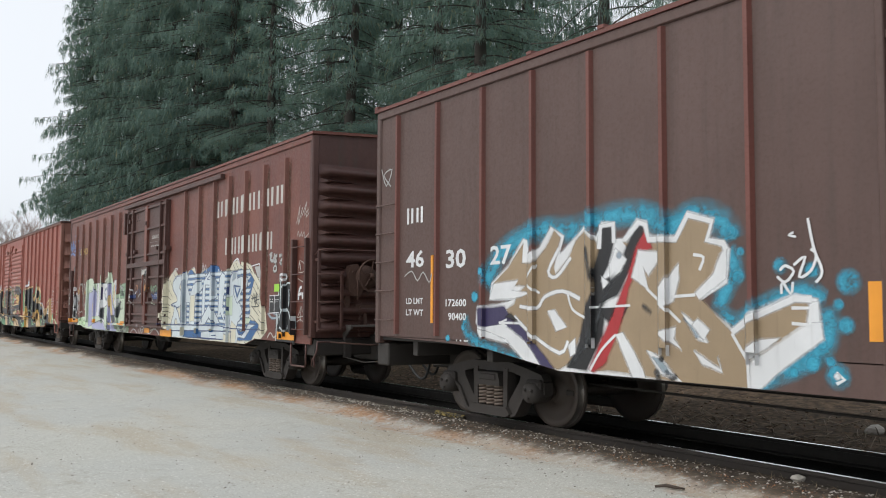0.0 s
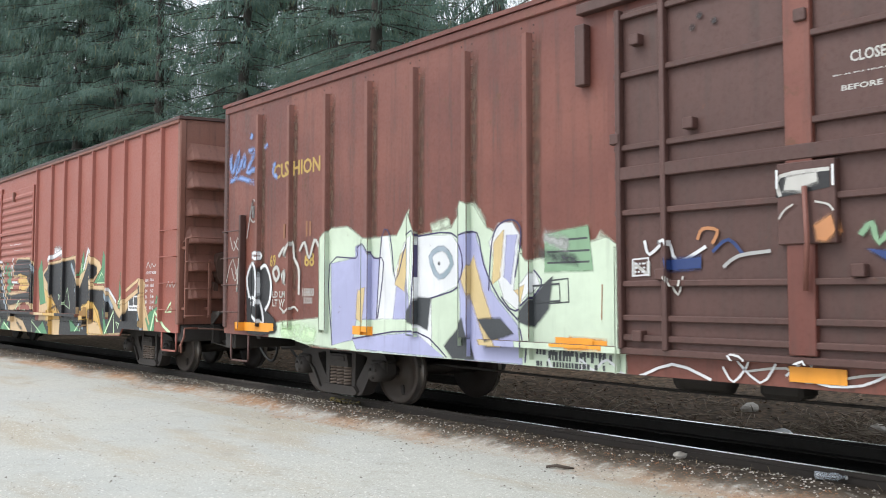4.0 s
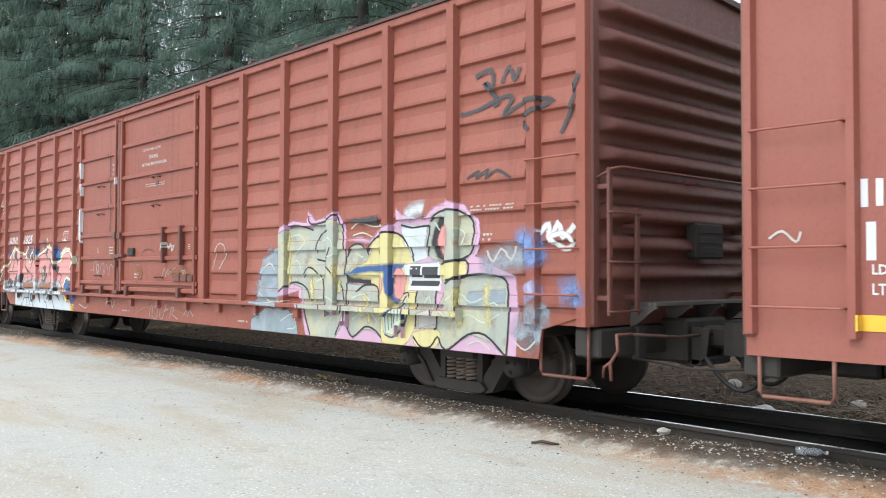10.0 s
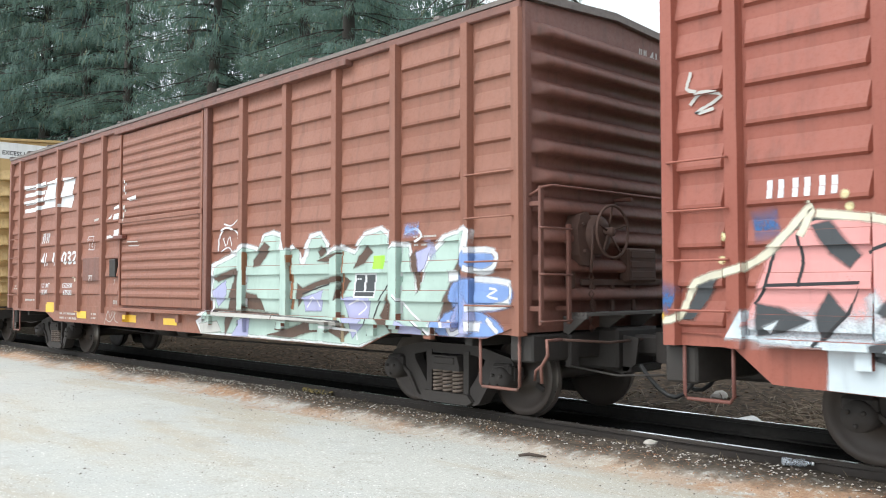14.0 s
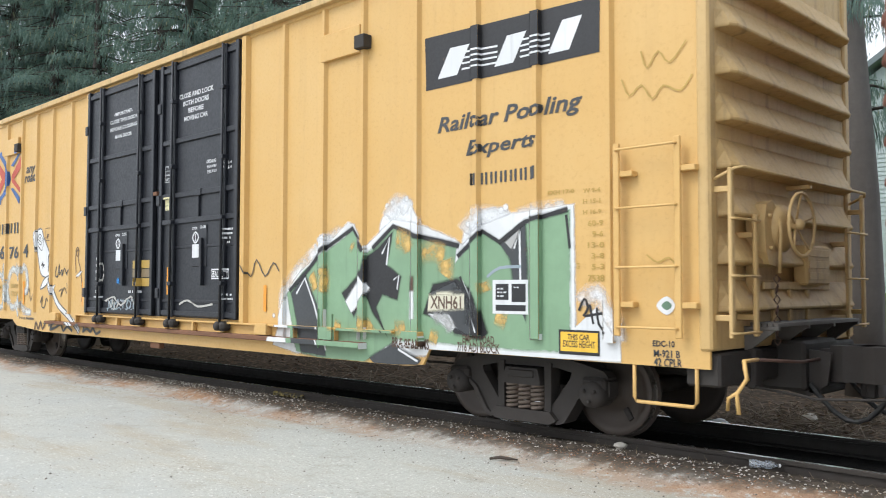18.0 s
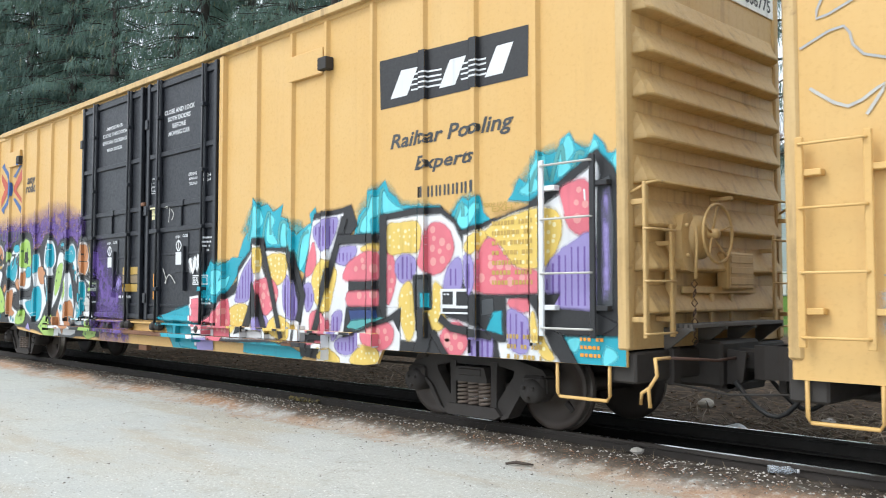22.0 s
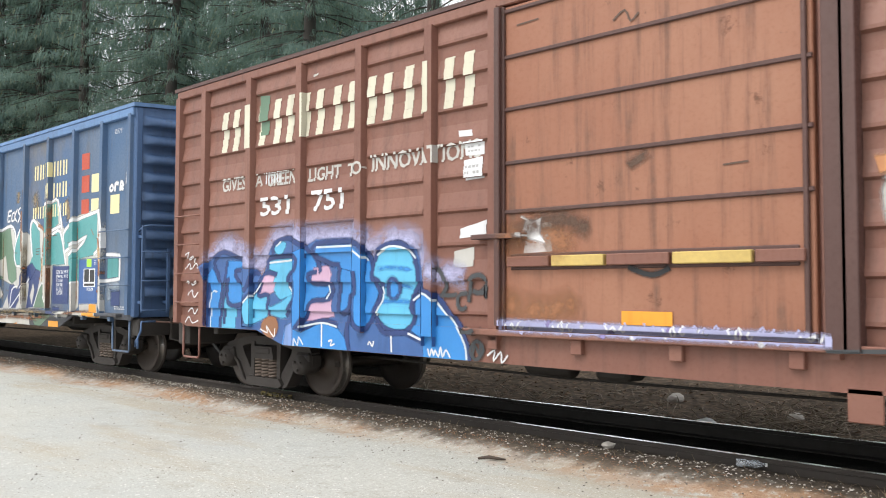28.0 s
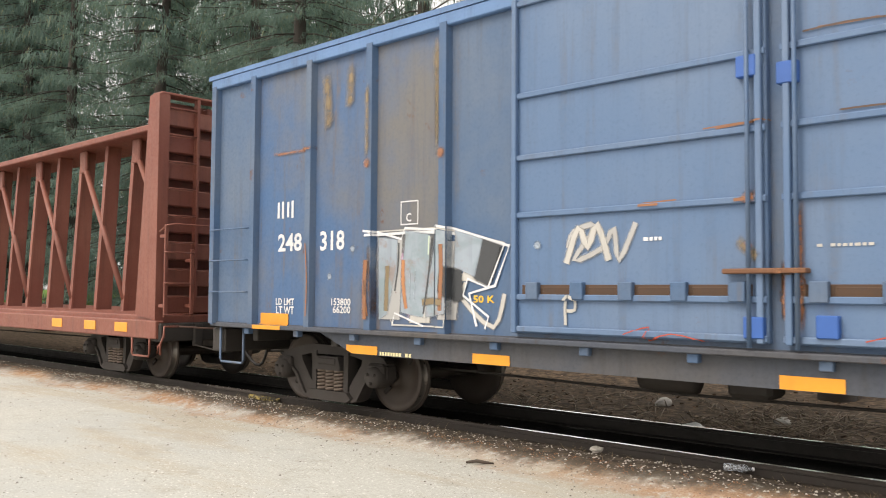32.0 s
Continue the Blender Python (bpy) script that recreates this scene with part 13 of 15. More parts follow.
p.fill("azure", (2.67,0.7), (2.76,0.97), (3.07,0.9), (3.5,1.04), (3.79,0.98), (3.99,0.81), (3.97,0.72))
p.fill("sky", (2.72,0.72), (2.77,0.97), (2.9,1.03), (2.87,0.72))
p.blob("aqua", (4.43,1.74), (4.53,1.87), (4.74,1.94), (4.97,1.91), (5.1,1.72), (5.15,1.54), (5.07,1.37), (5.08,1.16), (4.96,1.02), (4.69,1.03), (4.49,1.15), (4.54,1.38), (4.44,1.58))
p.haze("azure", 0.08, (4.48,1.68), (4.78,1.69), (5.09,1.66))
p.haze("azure", 0.08, (4.48,1.48), (4.78,1.5), (5.09,1.47))
p.haze("azure", 0.08, (4.48,1.3), (4.78,1.32), (5.09,1.31))
p.blob("navy", (4.66,1.5), (4.76,1.59), (4.87,1.52), (4.87,1.38), (4.76,1.34), (4.66,1.4))
p.blob("azure", (4.71,1.48), (4.76,1.54), (4.82,1.48), (4.81,1.39), (4.74,1.38))
p.fill("azure", (5.1,1.33), (5.29,1.4), (5.46,1.3), (5.71,1.08), (5.85,0.88), (5.87,0.7), (5.25,0.69), (5.25,0.9), (5.06,1.01), (5.12,1.16))
p.line("navy", 0.05, (0.88,0.92), (0.89,1.61), (0.76,1.74))
p.line("navy", 0.05, (1.33,0.96), (1.32,1.48), (1.48,1.58))
p.line("navy", 0.05, (1.76,1.84), (1.31,1.96), (1.03,1.81), (1.24,1.53), (1.23,0.91))
p.line("navy", 0.05, (1.36,1.83), (1.38,1.36), (1.54,1.22), (1.87,1.26))
p.line("navy", 0.05, (1.73,1.71), (1.59,1.69), (1.67,1.58), (1.9,1.43), (2.05,1.65), (2.19,1.65))
p.line("navy", 0.05, (1.87,0.98), (1.81,1.24), (2.05,1.39), (2.21,1.55))
p.line("navy", 0.05, (2.37,1.1), (2.36,1.37), (2.14,1.36), (2.3,1.65), (2.58,1.63))
p.line("navy", 0.05, (2.37,1.71), (2.37,1.84), (2.99,1.86), (3,1.69), (2.85,1.65), (2.82,1.48), (2.93,1.38), (2.75,1.1))
p.line("navy", 0.05, (2.51,1.9), (2.5,2.03), (2.74,2.1), (2.95,2.06), (3.19,1.96), (3.45,1.72), (3.43,1.66))
p.line("navy", 0.05, (3.01,0.95), (3.19,1.11), (3.3,1.3), (3.64,1.33), (3.67,1.5), (3.31,1.52), (3.22,1.63), (3.4,1.66))
p.line("navy", 0.05, (3.37,1.84), (3.37,2), (4.09,2.01), (4.32,1.88), (4.44,1.7))
p.line("navy", 0.05, (3.37,1.84), (3.68,1.75), (3.83,1.69), (3.84,1.19), (4.02,1.22), (4.03,1.37), (4.17,1.4), (4.15,1.66))
p.line("navy", 0.05, (4.44,1.58), (4.58,1.5), (4.5,1.27), (4.32,1), (4.17,1.03), (4.05,1.18), (3.96,0.93), (4.02,0.73))
p.line("navy", 0.05, (4.43,1.74), (4.52,1.89), (4.74,1.96), (4.98,1.93), (5.13,1.72), (5.18,1.54), (5.09,1.37), (5.11,1.16), (4.98,0.99), (4.68,1), (4.48,1.13), (4.56,1.38), (4.43,1.58), (4.43,1.74))
p.line("navy", 0.05, (5.12,1.16), (5.07,1.31), (5.29,1.43), (5.51,1.33), (5.77,1.08), (5.9,0.84), (5.91,0.7))
p.line("navy", 0.05, (3.07,0.94), (3.5,1.07), (3.81,1.01))
p.line("navy", 0.05, (4.48,1.11), (4.63,0.96), (4.97,0.97), (5.24,0.89))
p.line("ice", 0.025, (2.37,1.79), (2.97,1.82))
p.line("ice", 0.025, (2.55,2), (2.64,2.06))
p.line("ice", 0.025, (3.4,1.96), (4.07,1.96))
p.line("ice", 0.025, (4.13,1.9), (4.34,1.78))
p.line("ice", 0.025, (4.48,1.84), (4.71,1.93), (4.97,1.9), (5.11,1.79))
p.line("ice", 0.025, (5.09,1.33), (5.27,1.41), (5.46,1.31), (5.7,1.1), (5.85,0.89), (5.88,0.73))
p.line("ice", 0.025, (0.98,0.9), (0.99,1.38), (1.12,1.4))
p.line("ice", 0.025, (2.19,1.53), (2.05,1.39), (1.87,1.26))
p.line("ice", 0.025, (3.1,0.98), (3.5,1.04), (3.79,1))
p.line("ice", 0.025, (3.61,1.5), (3.64,1.4), (3.58,1.33))
p.line("ice", 0.025, (4.48,1.15), (4.61,1.35), (4.58,1.48))
p.line("ice", 0.025, (2.81,1.48), (2.9,1.39))
p.edge("white", 0.025, (3.5,1.04), (3.5,0.75))
p.edge("white", 0.025, (4.74,0.93), (4.75,0.75))
p.edge("white", 0.025, (5.01,0.97), (5.24,0.9))
p.edge("navy", 0.025, (4,0.97), (4.01,0.73))
p.blob("rust", (2.23,0.98), (2.37,1.09), (2.58,1.04), (2.56,0.87), (2.41,0.82), (2.27,0.88))
p.line("white", 0.02, (2.21,0.92), (2.37,0.88), (2.34,0.97), (2.51,0.83), (2.53,0.94))
p.line("white", 0.02, (2.93,0.73), (2.94,0.83), (3.02,0.74), (3.04,0.85), (3.13,0.76))
p.line("white", 0.02, (3.63,0.82), (3.7,0.84), (3.67,0.77), (3.75,0.8))
p.line("white", 0.02, (4.35,0.81), (4.38,0.85), (4.43,0.8), (4.45,0.86))
p.line("white", 0.02, (5.32,0.82), (5.35,0.74), (5.38,0.82), (5.41,0.75), (5.43,0.81), (5.48,0.74), (5.51,0.85), (5.54,0.74), (5.59,0.82), (5.65,0.74))
p.line("white", 0.02, (0.28,1.94), (0.38,1.98), (0.35,1.87), (0.51,1.92), (0.48,1.83))
p.line("white", 0.02, (0.26,1.74), (0.35,1.82), (0.41,1.73), (0.53,1.82), (0.6,1.74))
p.line("white", 0.02, (0.32,1.52), (0.38,1.56), (0.45,1.5), (0.59,1.56))
p.line("white", 0.02, (0.34,1.35), (0.43,1.43), (0.52,1.32), (0.63,1.41))
p.line("white", 0.02, (0.33,1.11), (0.44,1.17), (0.51,1.08), (0.6,1.16))
p.line("white", 0.02, (0.28,0.95), (0.39,1.04), (0.49,0.95), (0.69,1.01))
p.line("white", 0.02, (6.16,0.79), (6.26,0.85), (6.24,0.74), (6.34,0.84), (6.35,0.73), (6.43,0.81))
p.line("dark", 0.04, (5.43,1.69), (5.54,1.61), (5.58,1.48), (5.5,1.38))
p.line("dark", 0.04, (5.54,1.39), (5.68,1.39), (5.73,1.41))
p.line("dark", 0.04, (5.88,1.41), (5.78,1.4), (5.75,1.32), (5.81,1.25), (5.89,1.27))
p.line("dark", 0.04, (5.91,1.32), (5.93,1.55), (6.07,1.6), (6.15,1.53), (6.05,1.42), (5.95,1.44))
p.line("dark", 0.04, (6.06,1.42), (6.18,1.42), (6.15,1.36), (6.2,1.49))
p.line("dark", 0.04, (5.84,1.05), (5.96,1.01), (6.07,1.05))
p.line("dark", 0.035, (5.93,0.83), (6.02,0.93), (6.11,0.85), (6.01,0.74), closed=True)
p.line("dark", 0.03, (5.96,0.78), (6,0.88), (6.05,0.8), (6.07,0.89))
p.line("white", 0.02, (6.45,1.12), (6.50,1.06), (6.54,1.13), (6.58,1.07), (6.63,1.15))
p.line("lavender", 0.02, (6.64,1.11), (6.69,1.03), (6.73,1.16), (6.78,1.05), (6.82,1.12))
p.line("lavender", 0.02, (6.83,1.17), (6.88,1.06), (6.92,1.16), (6.96,1.06), (7.01,1.15))
p.line("white", 0.02, (7.02,1.12), (7.07,1.07), (7.11,1.16), (7.16,1.06), (7.20,1.15))
p.line("lavender", 0.02, (7.21,1.15), (7.25,1.03), (7.30,1.16), (7.34,1.07), (7.39,1.13))
p.line("lavender", 0.02, (7.40,1.11), (7.45,1.08), (7.49,1.14), (7.54,1.07), (7.58,1.16))
p.line("white", 0.02, (7.59,1.15), (7.63,1.09), (7.68,1.13), (7.72,1.08), (7.77,1.14))
p.line("lavender", 0.02, (7.78,1.17), (7.83,1.08), (7.87,1.12), (7.92,1.04), (7.96,1.12))
p.line("lavender", 0.02, (7.97,1.17), (8.02,1.06), (8.06,1.15), (8.11,1.05), (8.15,1.14))
p.line("white", 0.02, (8.16,1.13), (8.21,1.05), (8.25,1.15), (8.29,1.07), (8.34,1.16))
p.line("lavender", 0.02, (8.35,1.15), (8.39,1.09), (8.44,1.16), (8.48,1.09), (8.53,1.15))
p.line("lavender", 0.02, (8.54,1.12), (8.58,1.08), (8.63,1.17), (8.67,1.08), (8.72,1.14))
p.line("white", 0.02, (8.73,1.15), (8.78,1.04), (8.82,1.16), (8.87,1.06), (8.91,1.13))
p.line("lavender", 0.02, (8.92,1.11), (8.96,1.08), (9.01,1.17), (9.05,1.04), (9.10,1.16))
p.line("lavender", 0.02, (9.11,1.13), (9.15,1.04), (9.20,1.13), (9.24,1.08), (9.29,1.16))
p.line("white", 0.02, (9.30,1.11), (9.35,1.07), (9.39,1.11), (9.44,1.07), (9.48,1.13))
p.put()

p = Paint(CAR_I, "lettering", "worn white slogans and car number", 0.004)
p.letters("cream", 1.16, 3.33, 6.11, 3.95, 8, 1527)
p.text("offwhite", 1.2, 2.81, 1.79, 2.98, "GIVES")
p.text("offwhite", 2.01, 2.82, 2.19, 2.98, "A")
p.text("offwhite", 2.3, 2.8, 2.92, 2.97, "GREEN")
p.text("offwhite", 3.19, 2.79, 3.82, 2.95, "LIGHT")
p.text("offwhite", 3.94, 2.79, 4.28, 2.94, "TO")
p.text("offwhite", 4.38, 2.81, 6.07, 2.99, "INNOVATIONS")
p.letters("white", 2.24, 2.83, 2.61, 2.98, 3, 1534)
p.text("white", 2.16, 2.42, 2.79, 2.65, "531")
p.text("white", 3.28, 2.42, 3.87, 2.66, "751")
p.fill("white", (5.75,3.11), (5.94,3.1), (5.97,3.03), (5.78,3.04))
p.fill("white", (5.83,2.98), (6.1,2.98), (6.1,2.83), (5.84,2.84))
p.fill("white", (5.83,2.79), (6.09,2.81), (6.1,2.59), (5.84,2.58))
p.fill("white", (5.78,2.08), (6.13,2.16), (6.14,2), (5.78,1.98))
p.fill("offwhite", (5.68,1.85), (5.96,1.89), (5.96,1.69), (5.68,1.67))
p.small_print("grey", 5.87, 2.86, 6.08, 2.95, 2, 1542)
p.small_print("grey", 5.85, 2.62, 6.06, 2.75, 2, 1543)
p.fill("forest", (2.11,4.04), (2.33,4.01), (2.33,3.49), (2.15,3.49))
p.rect("orange", 6.34, 1.24, 6.34, 1.29)
p.fill("white", (6.66,1.8), (6.71,2.08), (6.97,2.07), (6.94,1.81))
p.fill("grey", (6.73,2.08), (6.99,2.09), (7,1.81), (6.94,1.81))
p.haze("rust", 0.5, (6.37,1.88), (6.86,2), (7.31,1.84))
p.haze("rust", 0.4, (6.37,1.34), (6.85,1.25), (7.35,1.35))
p.letters("offwhite", 10.95, 3.54, 13.61, 3.78, 8, 1550)
p.text("offwhite", 11.27, 2.92, 13.24, 3.18, "SERVES")
p.text("offwhite", 10.9, 2.33, 11.72, 2.62, "THE")
p.text("offwhite", 12.06, 2.33, 13.66, 2.62, "SOUTH")
p.fill("forest", (11.32,3.75), (11.47,3.78), (11.55,3.62), (11.37,3.59))
p.put()

p = Paint(CAR_I, "data_panel", "black data panel and orange reflectors", 0.012)
p.rect("dark", 13.2, 1.31, 13.72, 1.72)
p.small_print("white", 13.28, 1.57, 13.59, 1.63, 1, 1558)
p.small_print("white", 13.28, 1.43, 13.6, 1.51, 1, 1559)
p.rect("white", 13.91, 1.36, 14.02, 1.44)
p.rect("orange", 10.88, 1.33, 11.27, 1.46)
p.rect("orange", 14.56, 1.21, 14.76, 1.4)
p.small_print("white", 14.33, 0.98, 14.55, 1.02, 1, 1563)
p.rect("orange", 7.75, 1.15, 8.24, 1.27)
p.put()

p = Paint(CAR_J, "graffiti", "teal and green graffiti with cream outline, rubbed by rust")
p.haze("stain", 0.4, (12.24,3.33), (12.34,2.85))
p.haze("stain", 0.35, (13.67,3.09), (13.85,2.68))
p.haze("stain", 0.25, (11.37,3.4), (11.37,3.14))
p.fill("offwhite", (10.07,1.75), (10.08,2.48), (10.47,2.64), (10.97,2.72), (11.22,2.62), (11.32,2.43), (11.5,2.64), (11.7,2.65), (11.86,2.54), (12,2.49), (12.07,2.69), (12.19,2.79), (12.48,2.7), (12.72,2.52), (12.76,2.99), (13.02,3.07), (13.34,3.1), (13.44,2.87), (13.54,2.6), (13.62,2.52), (14.04,2.69), (14.3,2.75), (15.05,2.83), (15.21,2.79), (15.26,2.61), (15.28,2.29), (15.31,2.1), (15.27,1.66), (15.33,1.04), (15.22,1.16), (15.25,1.98), (14.29,1.98), (14.28,1.13), (14.12,1.01), (14.08,1.85), (13.72,1.85), (13.13,1.88), (13.08,1.09), (10.62,1.01), (11.13,1.52))
p.fill("forest", (10.14,2.03), (10.13,2.45), (10.47,2.59), (10.97,2.67), (11.13,2.24), (11.33,1.89), (11.37,1.63), (11.13,1.54), (10.95,1.63), (10.77,2.12), (10.49,2.04))
p.fill("forest", (10.04,1.78), (10.46,1.74), (10.48,1.6), (10.04,1.55))
p.fill("teal", (11.22,2.1), (11.29,2.36), (11.5,2.61), (11.74,2.55), (11.75,1.91), (11.34,1.92))
p.fill("teal", (12.05,2.61), (12.19,2.75), (12.48,2.57), (12.52,2.25), (12.59,1.89), (12.59,1.77), (12.02,1.9), (12.16,2.05))
p.fill("teal", (12.76,2.47), (12.78,2.92), (13.02,3.03), (13.26,3.06), (13.36,2.65), (13.13,2.58), (13.02,2.52))
p.fill("teal", (12.74,1.65), (12.73,2.32), (13.03,2.42), (13.4,2.5), (13.54,2.34), (13.68,1.89), (13.13,1.89), (12.87,1.88), (12.87,1.65))
p.fill("teal", (13.63,2.27), (13.62,2.45), (14.04,2.63), (15.09,2.78), (15.13,2.59), (15.12,2.18), (14.86,2.03), (14.29,1.98), (13.91,1.88), (13.95,2), (14.59,2.37), (13.76,2.14), (13.68,2.15))
p.fill("teal", (13.92,1.91), (14.29,2.01), (14.28,1.56), (14.08,1.56), (14.08,1.85))
p.fill("navy", (10.93,1.26), (11.03,1.5), (11.24,1.51), (11.4,1.41), (11.96,1.85), (12.58,1.76), (12.5,1.54), (12.27,1.09), (11.92,1.06), (12.04,1.58), (11.5,1.2), (11.34,1.06), (11.01,1.05))
p.fill("navy", (11.78,1.83), (12.15,1.93), (12.35,1.82), (12.09,1.62))
p.fill("offwhite", (11.57,1.06), (12,1.68), (11.96,1.42), (11.79,1.06))
p.fill("offwhite", (12.09,1.3), (12.23,1.54), (12.29,1.42), (12.18,1.14))
p.fill("forest", (12.28,1.08), (12.46,1.38), (12.66,1.53), (12.89,1.35), (12.99,1.1))
p.fill("forest", (12.2,0.93), (13.15,0.94), (12.66,0.74), (12.39,0.75))
p.fill("teal", (15.42,1.96), (15.81,1.94), (15.84,1.65), (15.42,1.62))
p.fill("navy", (15.54,1.38), (15.88,1.4), (15.87,1.17), (15.57,1.16))
p.haze("bluegrey", 0.25, (15.44,1.53), (15.5,1.23))
p.haze("bluegrey", 0.2, (15.44,1.49), (15.88,1.5))
p.line("white", 0.05, (10.13,1.77), (10.11,2.46), (10.47,2.63), (11.01,2.71), (11.24,2.58), (11.29,2.41))
p.line("white", 0.045, (11.34,1.9), (11.22,2.1), (11.29,2.36), (11.5,2.62))
p.line("white", 0.05, (12.16,2.05), (12.04,2.61), (12.19,2.77), (12.5,2.57))
p.line("white", 0.05, (12.76,2.46), (12.78,2.94), (13.02,3.05), (13.32,3.08), (13.53,2.54))
p.line("white", 0.05, (13.05,2.53), (13.49,2.6))
p.line("white", 0.05, (13.63,2.25), (13.61,2.46), (14.04,2.65), (15.1,2.79))
p.line("white", 0.05, (13.69,2.12), (14.59,2.36), (13.99,2.03))
p.line("white", 0.07, (15.19,2.79), (15.28,2.45), (15.3,2.13))
p.line("white", 0.05, (13.08,2.44), (13.46,2.49), (13.73,1.88))
p.line("white", 0.05, (14.88,2.03), (15.15,2.17))
p.line("white", 0.03, (12.27,1.09), (12.66,1.55), (12.97,1.18))
p.line("white", 0.045, (15.3,1.57), (15.8,1.6), (15.86,1.65), (15.86,1.94), (15.81,2), (15.36,2.02))
p.line("white", 0.03, (11.34,1.89), (11.75,1.88))
p.line("white", 0.03, (11.04,1.02), (11.14,1.41), (11.43,1.48))
p.line("white", 0.025, (11.07,1.04), (12.04,1.63))
p.line("white", 0.03, (14.08,1.54), (14.28,1.57))
p.line("rust", 0.045, (11.76,2.97), (11.79,2.17))
p.line("brown", 0.03, (13.01,3.23), (13,2.46), (13.03,1.69), (13.03,1.08))
p.line("rust", 0.05, (12.42,2.66), (12.7,2.54), (12.66,2.13))
p.line("rust", 0.04, (12.61,2.01), (12.65,1.66))
p.line("rust", 0.04, (15.2,2.3), (15.25,1.98), (15.25,1.66))
p.line("brown", 0.02, (11.79,3.39), (11.79,3.01))
p.line("brown", 0.02, (11.82,2.12), (11.84,1.13))
p.line("brown", 0.014, (11.19,2.16), (11.39,2.15))
p.line("brown", 0.014, (12.34,2.2), (12.52,2.21))
p.line("brown", 0.014, (12.34,2.15), (12.5,2.15))
p.line("brown", 0.014, (12.34,2.1), (12.5,2.1))
p.line("brown", 0.012, (13.1,2.43), (13.33,2.43))
p.line("brown", 0.012, (13.76,2.27), (13.9,2.28))
p.line("brown", 0.012, (14.96,2.32), (15.06,2.29))
p.line("rust", 0.02, (14.76,2.48), (14.86,2.37))
p.line("rust", 0.03, (14.99,1.55), (15.04,1.46))
p.line("rust", 0.03, (15,1.39), (15.07,1.32))
p.line("brown", 0.012, (10.14,2.15), (10.26,2.08))
p.line("brown", 0.012, (10.82,1.41), (11,1.38))
p.haze("rust", 0.08, (13.06,3.11), (13.02,2.07), (13.03,1.24))
p.haze("peach", 0.1, (12.63,2.05), (12.65,1.54))
p.haze("peach", 0.12, (15.21,2.17), (15.27,1.88))
p.haze("rust", 0.06, (14.21,2.69), (14.22,1.12))
p.haze("stain", 0.1, (10.62,2.58), (10.67,1.1))
p.haze("stain", 0.12, (11.85,2.37), (11.86,1.13))
p.fill("offwhite", (10.62,0.86), (12.09,0.97), (12.17,0.73), (10.8,0.69))
p.fill("offwhite", (13.14,0.93), (14.08,1.05), (13.85,0.93), (13.29,0.93))
p.fill("offwhite", (14.33,1.15), (15.22,1.18), (15.23,0.95), (14.37,0.92))
p.fill("navy", (13.19,1.09), (13.48,1.08), (13.46,0.95), (13.19,0.95))
p.fill("mauve", (10.06,0.94), (10.58,0.94), (10.66,0.78), (10.06,0.8))
p.haze("rust", 0.1, (10.8,0.83), (12.09,0.89), (13.09,0.9))
p.haze("rust", 0.08, (13.85,0.97), (14.37,1.03), (15.22,1.06))
p.haze("stain", 0.1, (10.21,0.92), (11.97,1.01), (13.08,0.97))
p.line("white", 0.035, (11.04,3.02), (10.87,3), (10.85,2.81), (10.98,2.83))
p.line("white", 0.035, (10.87,2.92), (11,2.93))
p.line("white", 0.035, (11.19,2.98), (11.08,2.95), (11.06,2.82), (11.16,2.82))
p.line("white", 0.035, (11.22,3.01), (11.21,2.81))
p.line("white", 0.035, (11.35,3.04), (11.22,2.89), (11.33,2.79))
p.line("white", 0.035, (11.52,3.06), (11.39,2.99), (11.5,2.89), (11.38,2.76))
p.line("white", 0.035, (11.52,2.78), (11.61,2.8))
p.line("white", 0.035, (11.65,3.01), (11.71,2.97), (11.68,2.74))
p.fill("forest", (9.72,1.81), (10.14,1.8), (10.66,1.65), (10.28,1.58))
p.fill("navy", (9.61,0.88), (10.15,1.2), (10.03,0.89))
p.dot("rust", 15.24, 2.35, 0.04)
p.dot("rust", 15.3, 1.71, 0.04)
p.dot("rust", 15.22, 1.4, 0.04)
p.dot("rust", 12.69, 2.08, 0.04)
p.dot("rust", 12.55, 1.63, 0.04)
p.dot("rust", 11.88, 1.84, 0.04)
p.fill("offwhite", (9.69,0.71), (10.68,0.9), (12.16,0.89), (11.05,0.69))
p.haze("rust", 0.12, (9.76,0.79), (11.28,0.88), (12.56,0.85))
p.line("white", 0.04, (15.46,3.13), (15.53,3.19), (15.59,3.13), (15.52,3.09), closed=True)
p.line("white", 0.05, (15.65,3.07), (15.67,3.2), (15.78,3.19))
p.line("white", 0.05, (15.84,3.07), (15.87,3.22), (15.95,3.16), (15.87,3.12), (15.96,3.08))
p.line("white", 0.05, (16.06,3.17), (16.1,3.39))
p.fill("offwhite", (9.64,1.29), (9.78,1.75), (9.93,1.91), (10.14,1.85), (10.67,1.31), (10.48,1.2))
p.line("offwhite", 0.04, (9,1.7), (8.95,2), (9.08,2.05), (9.24,1.99), (9.32,2.1), (9.44,2.04))
p.fill("grey", (9.07,1.7), (9.12,1.93), (9.56,1.98), (9.6,1.66))
p.fill("mauve", (9.29,0.77), (9.86,0.97), (10.07,0.87), (9.86,0.74))
p.haze("grey", 0.35, (3.45,2.01), (3.64,1.19))
p.haze("grey", 0.35, (4.07,2.05), (4,1.2))
p.line("offwhite", 0.018, (3.4,2.14), (4.36,2.14), (5.24,1.95), (5.03,1.53), (4.57,1.68), (4.49,1.1), (3.65,1.1), (3.48,1.44), smooth=False, closed=True)
p.haze("offwhite", 0.25, (4.8,1.96), (4.72,1.68))
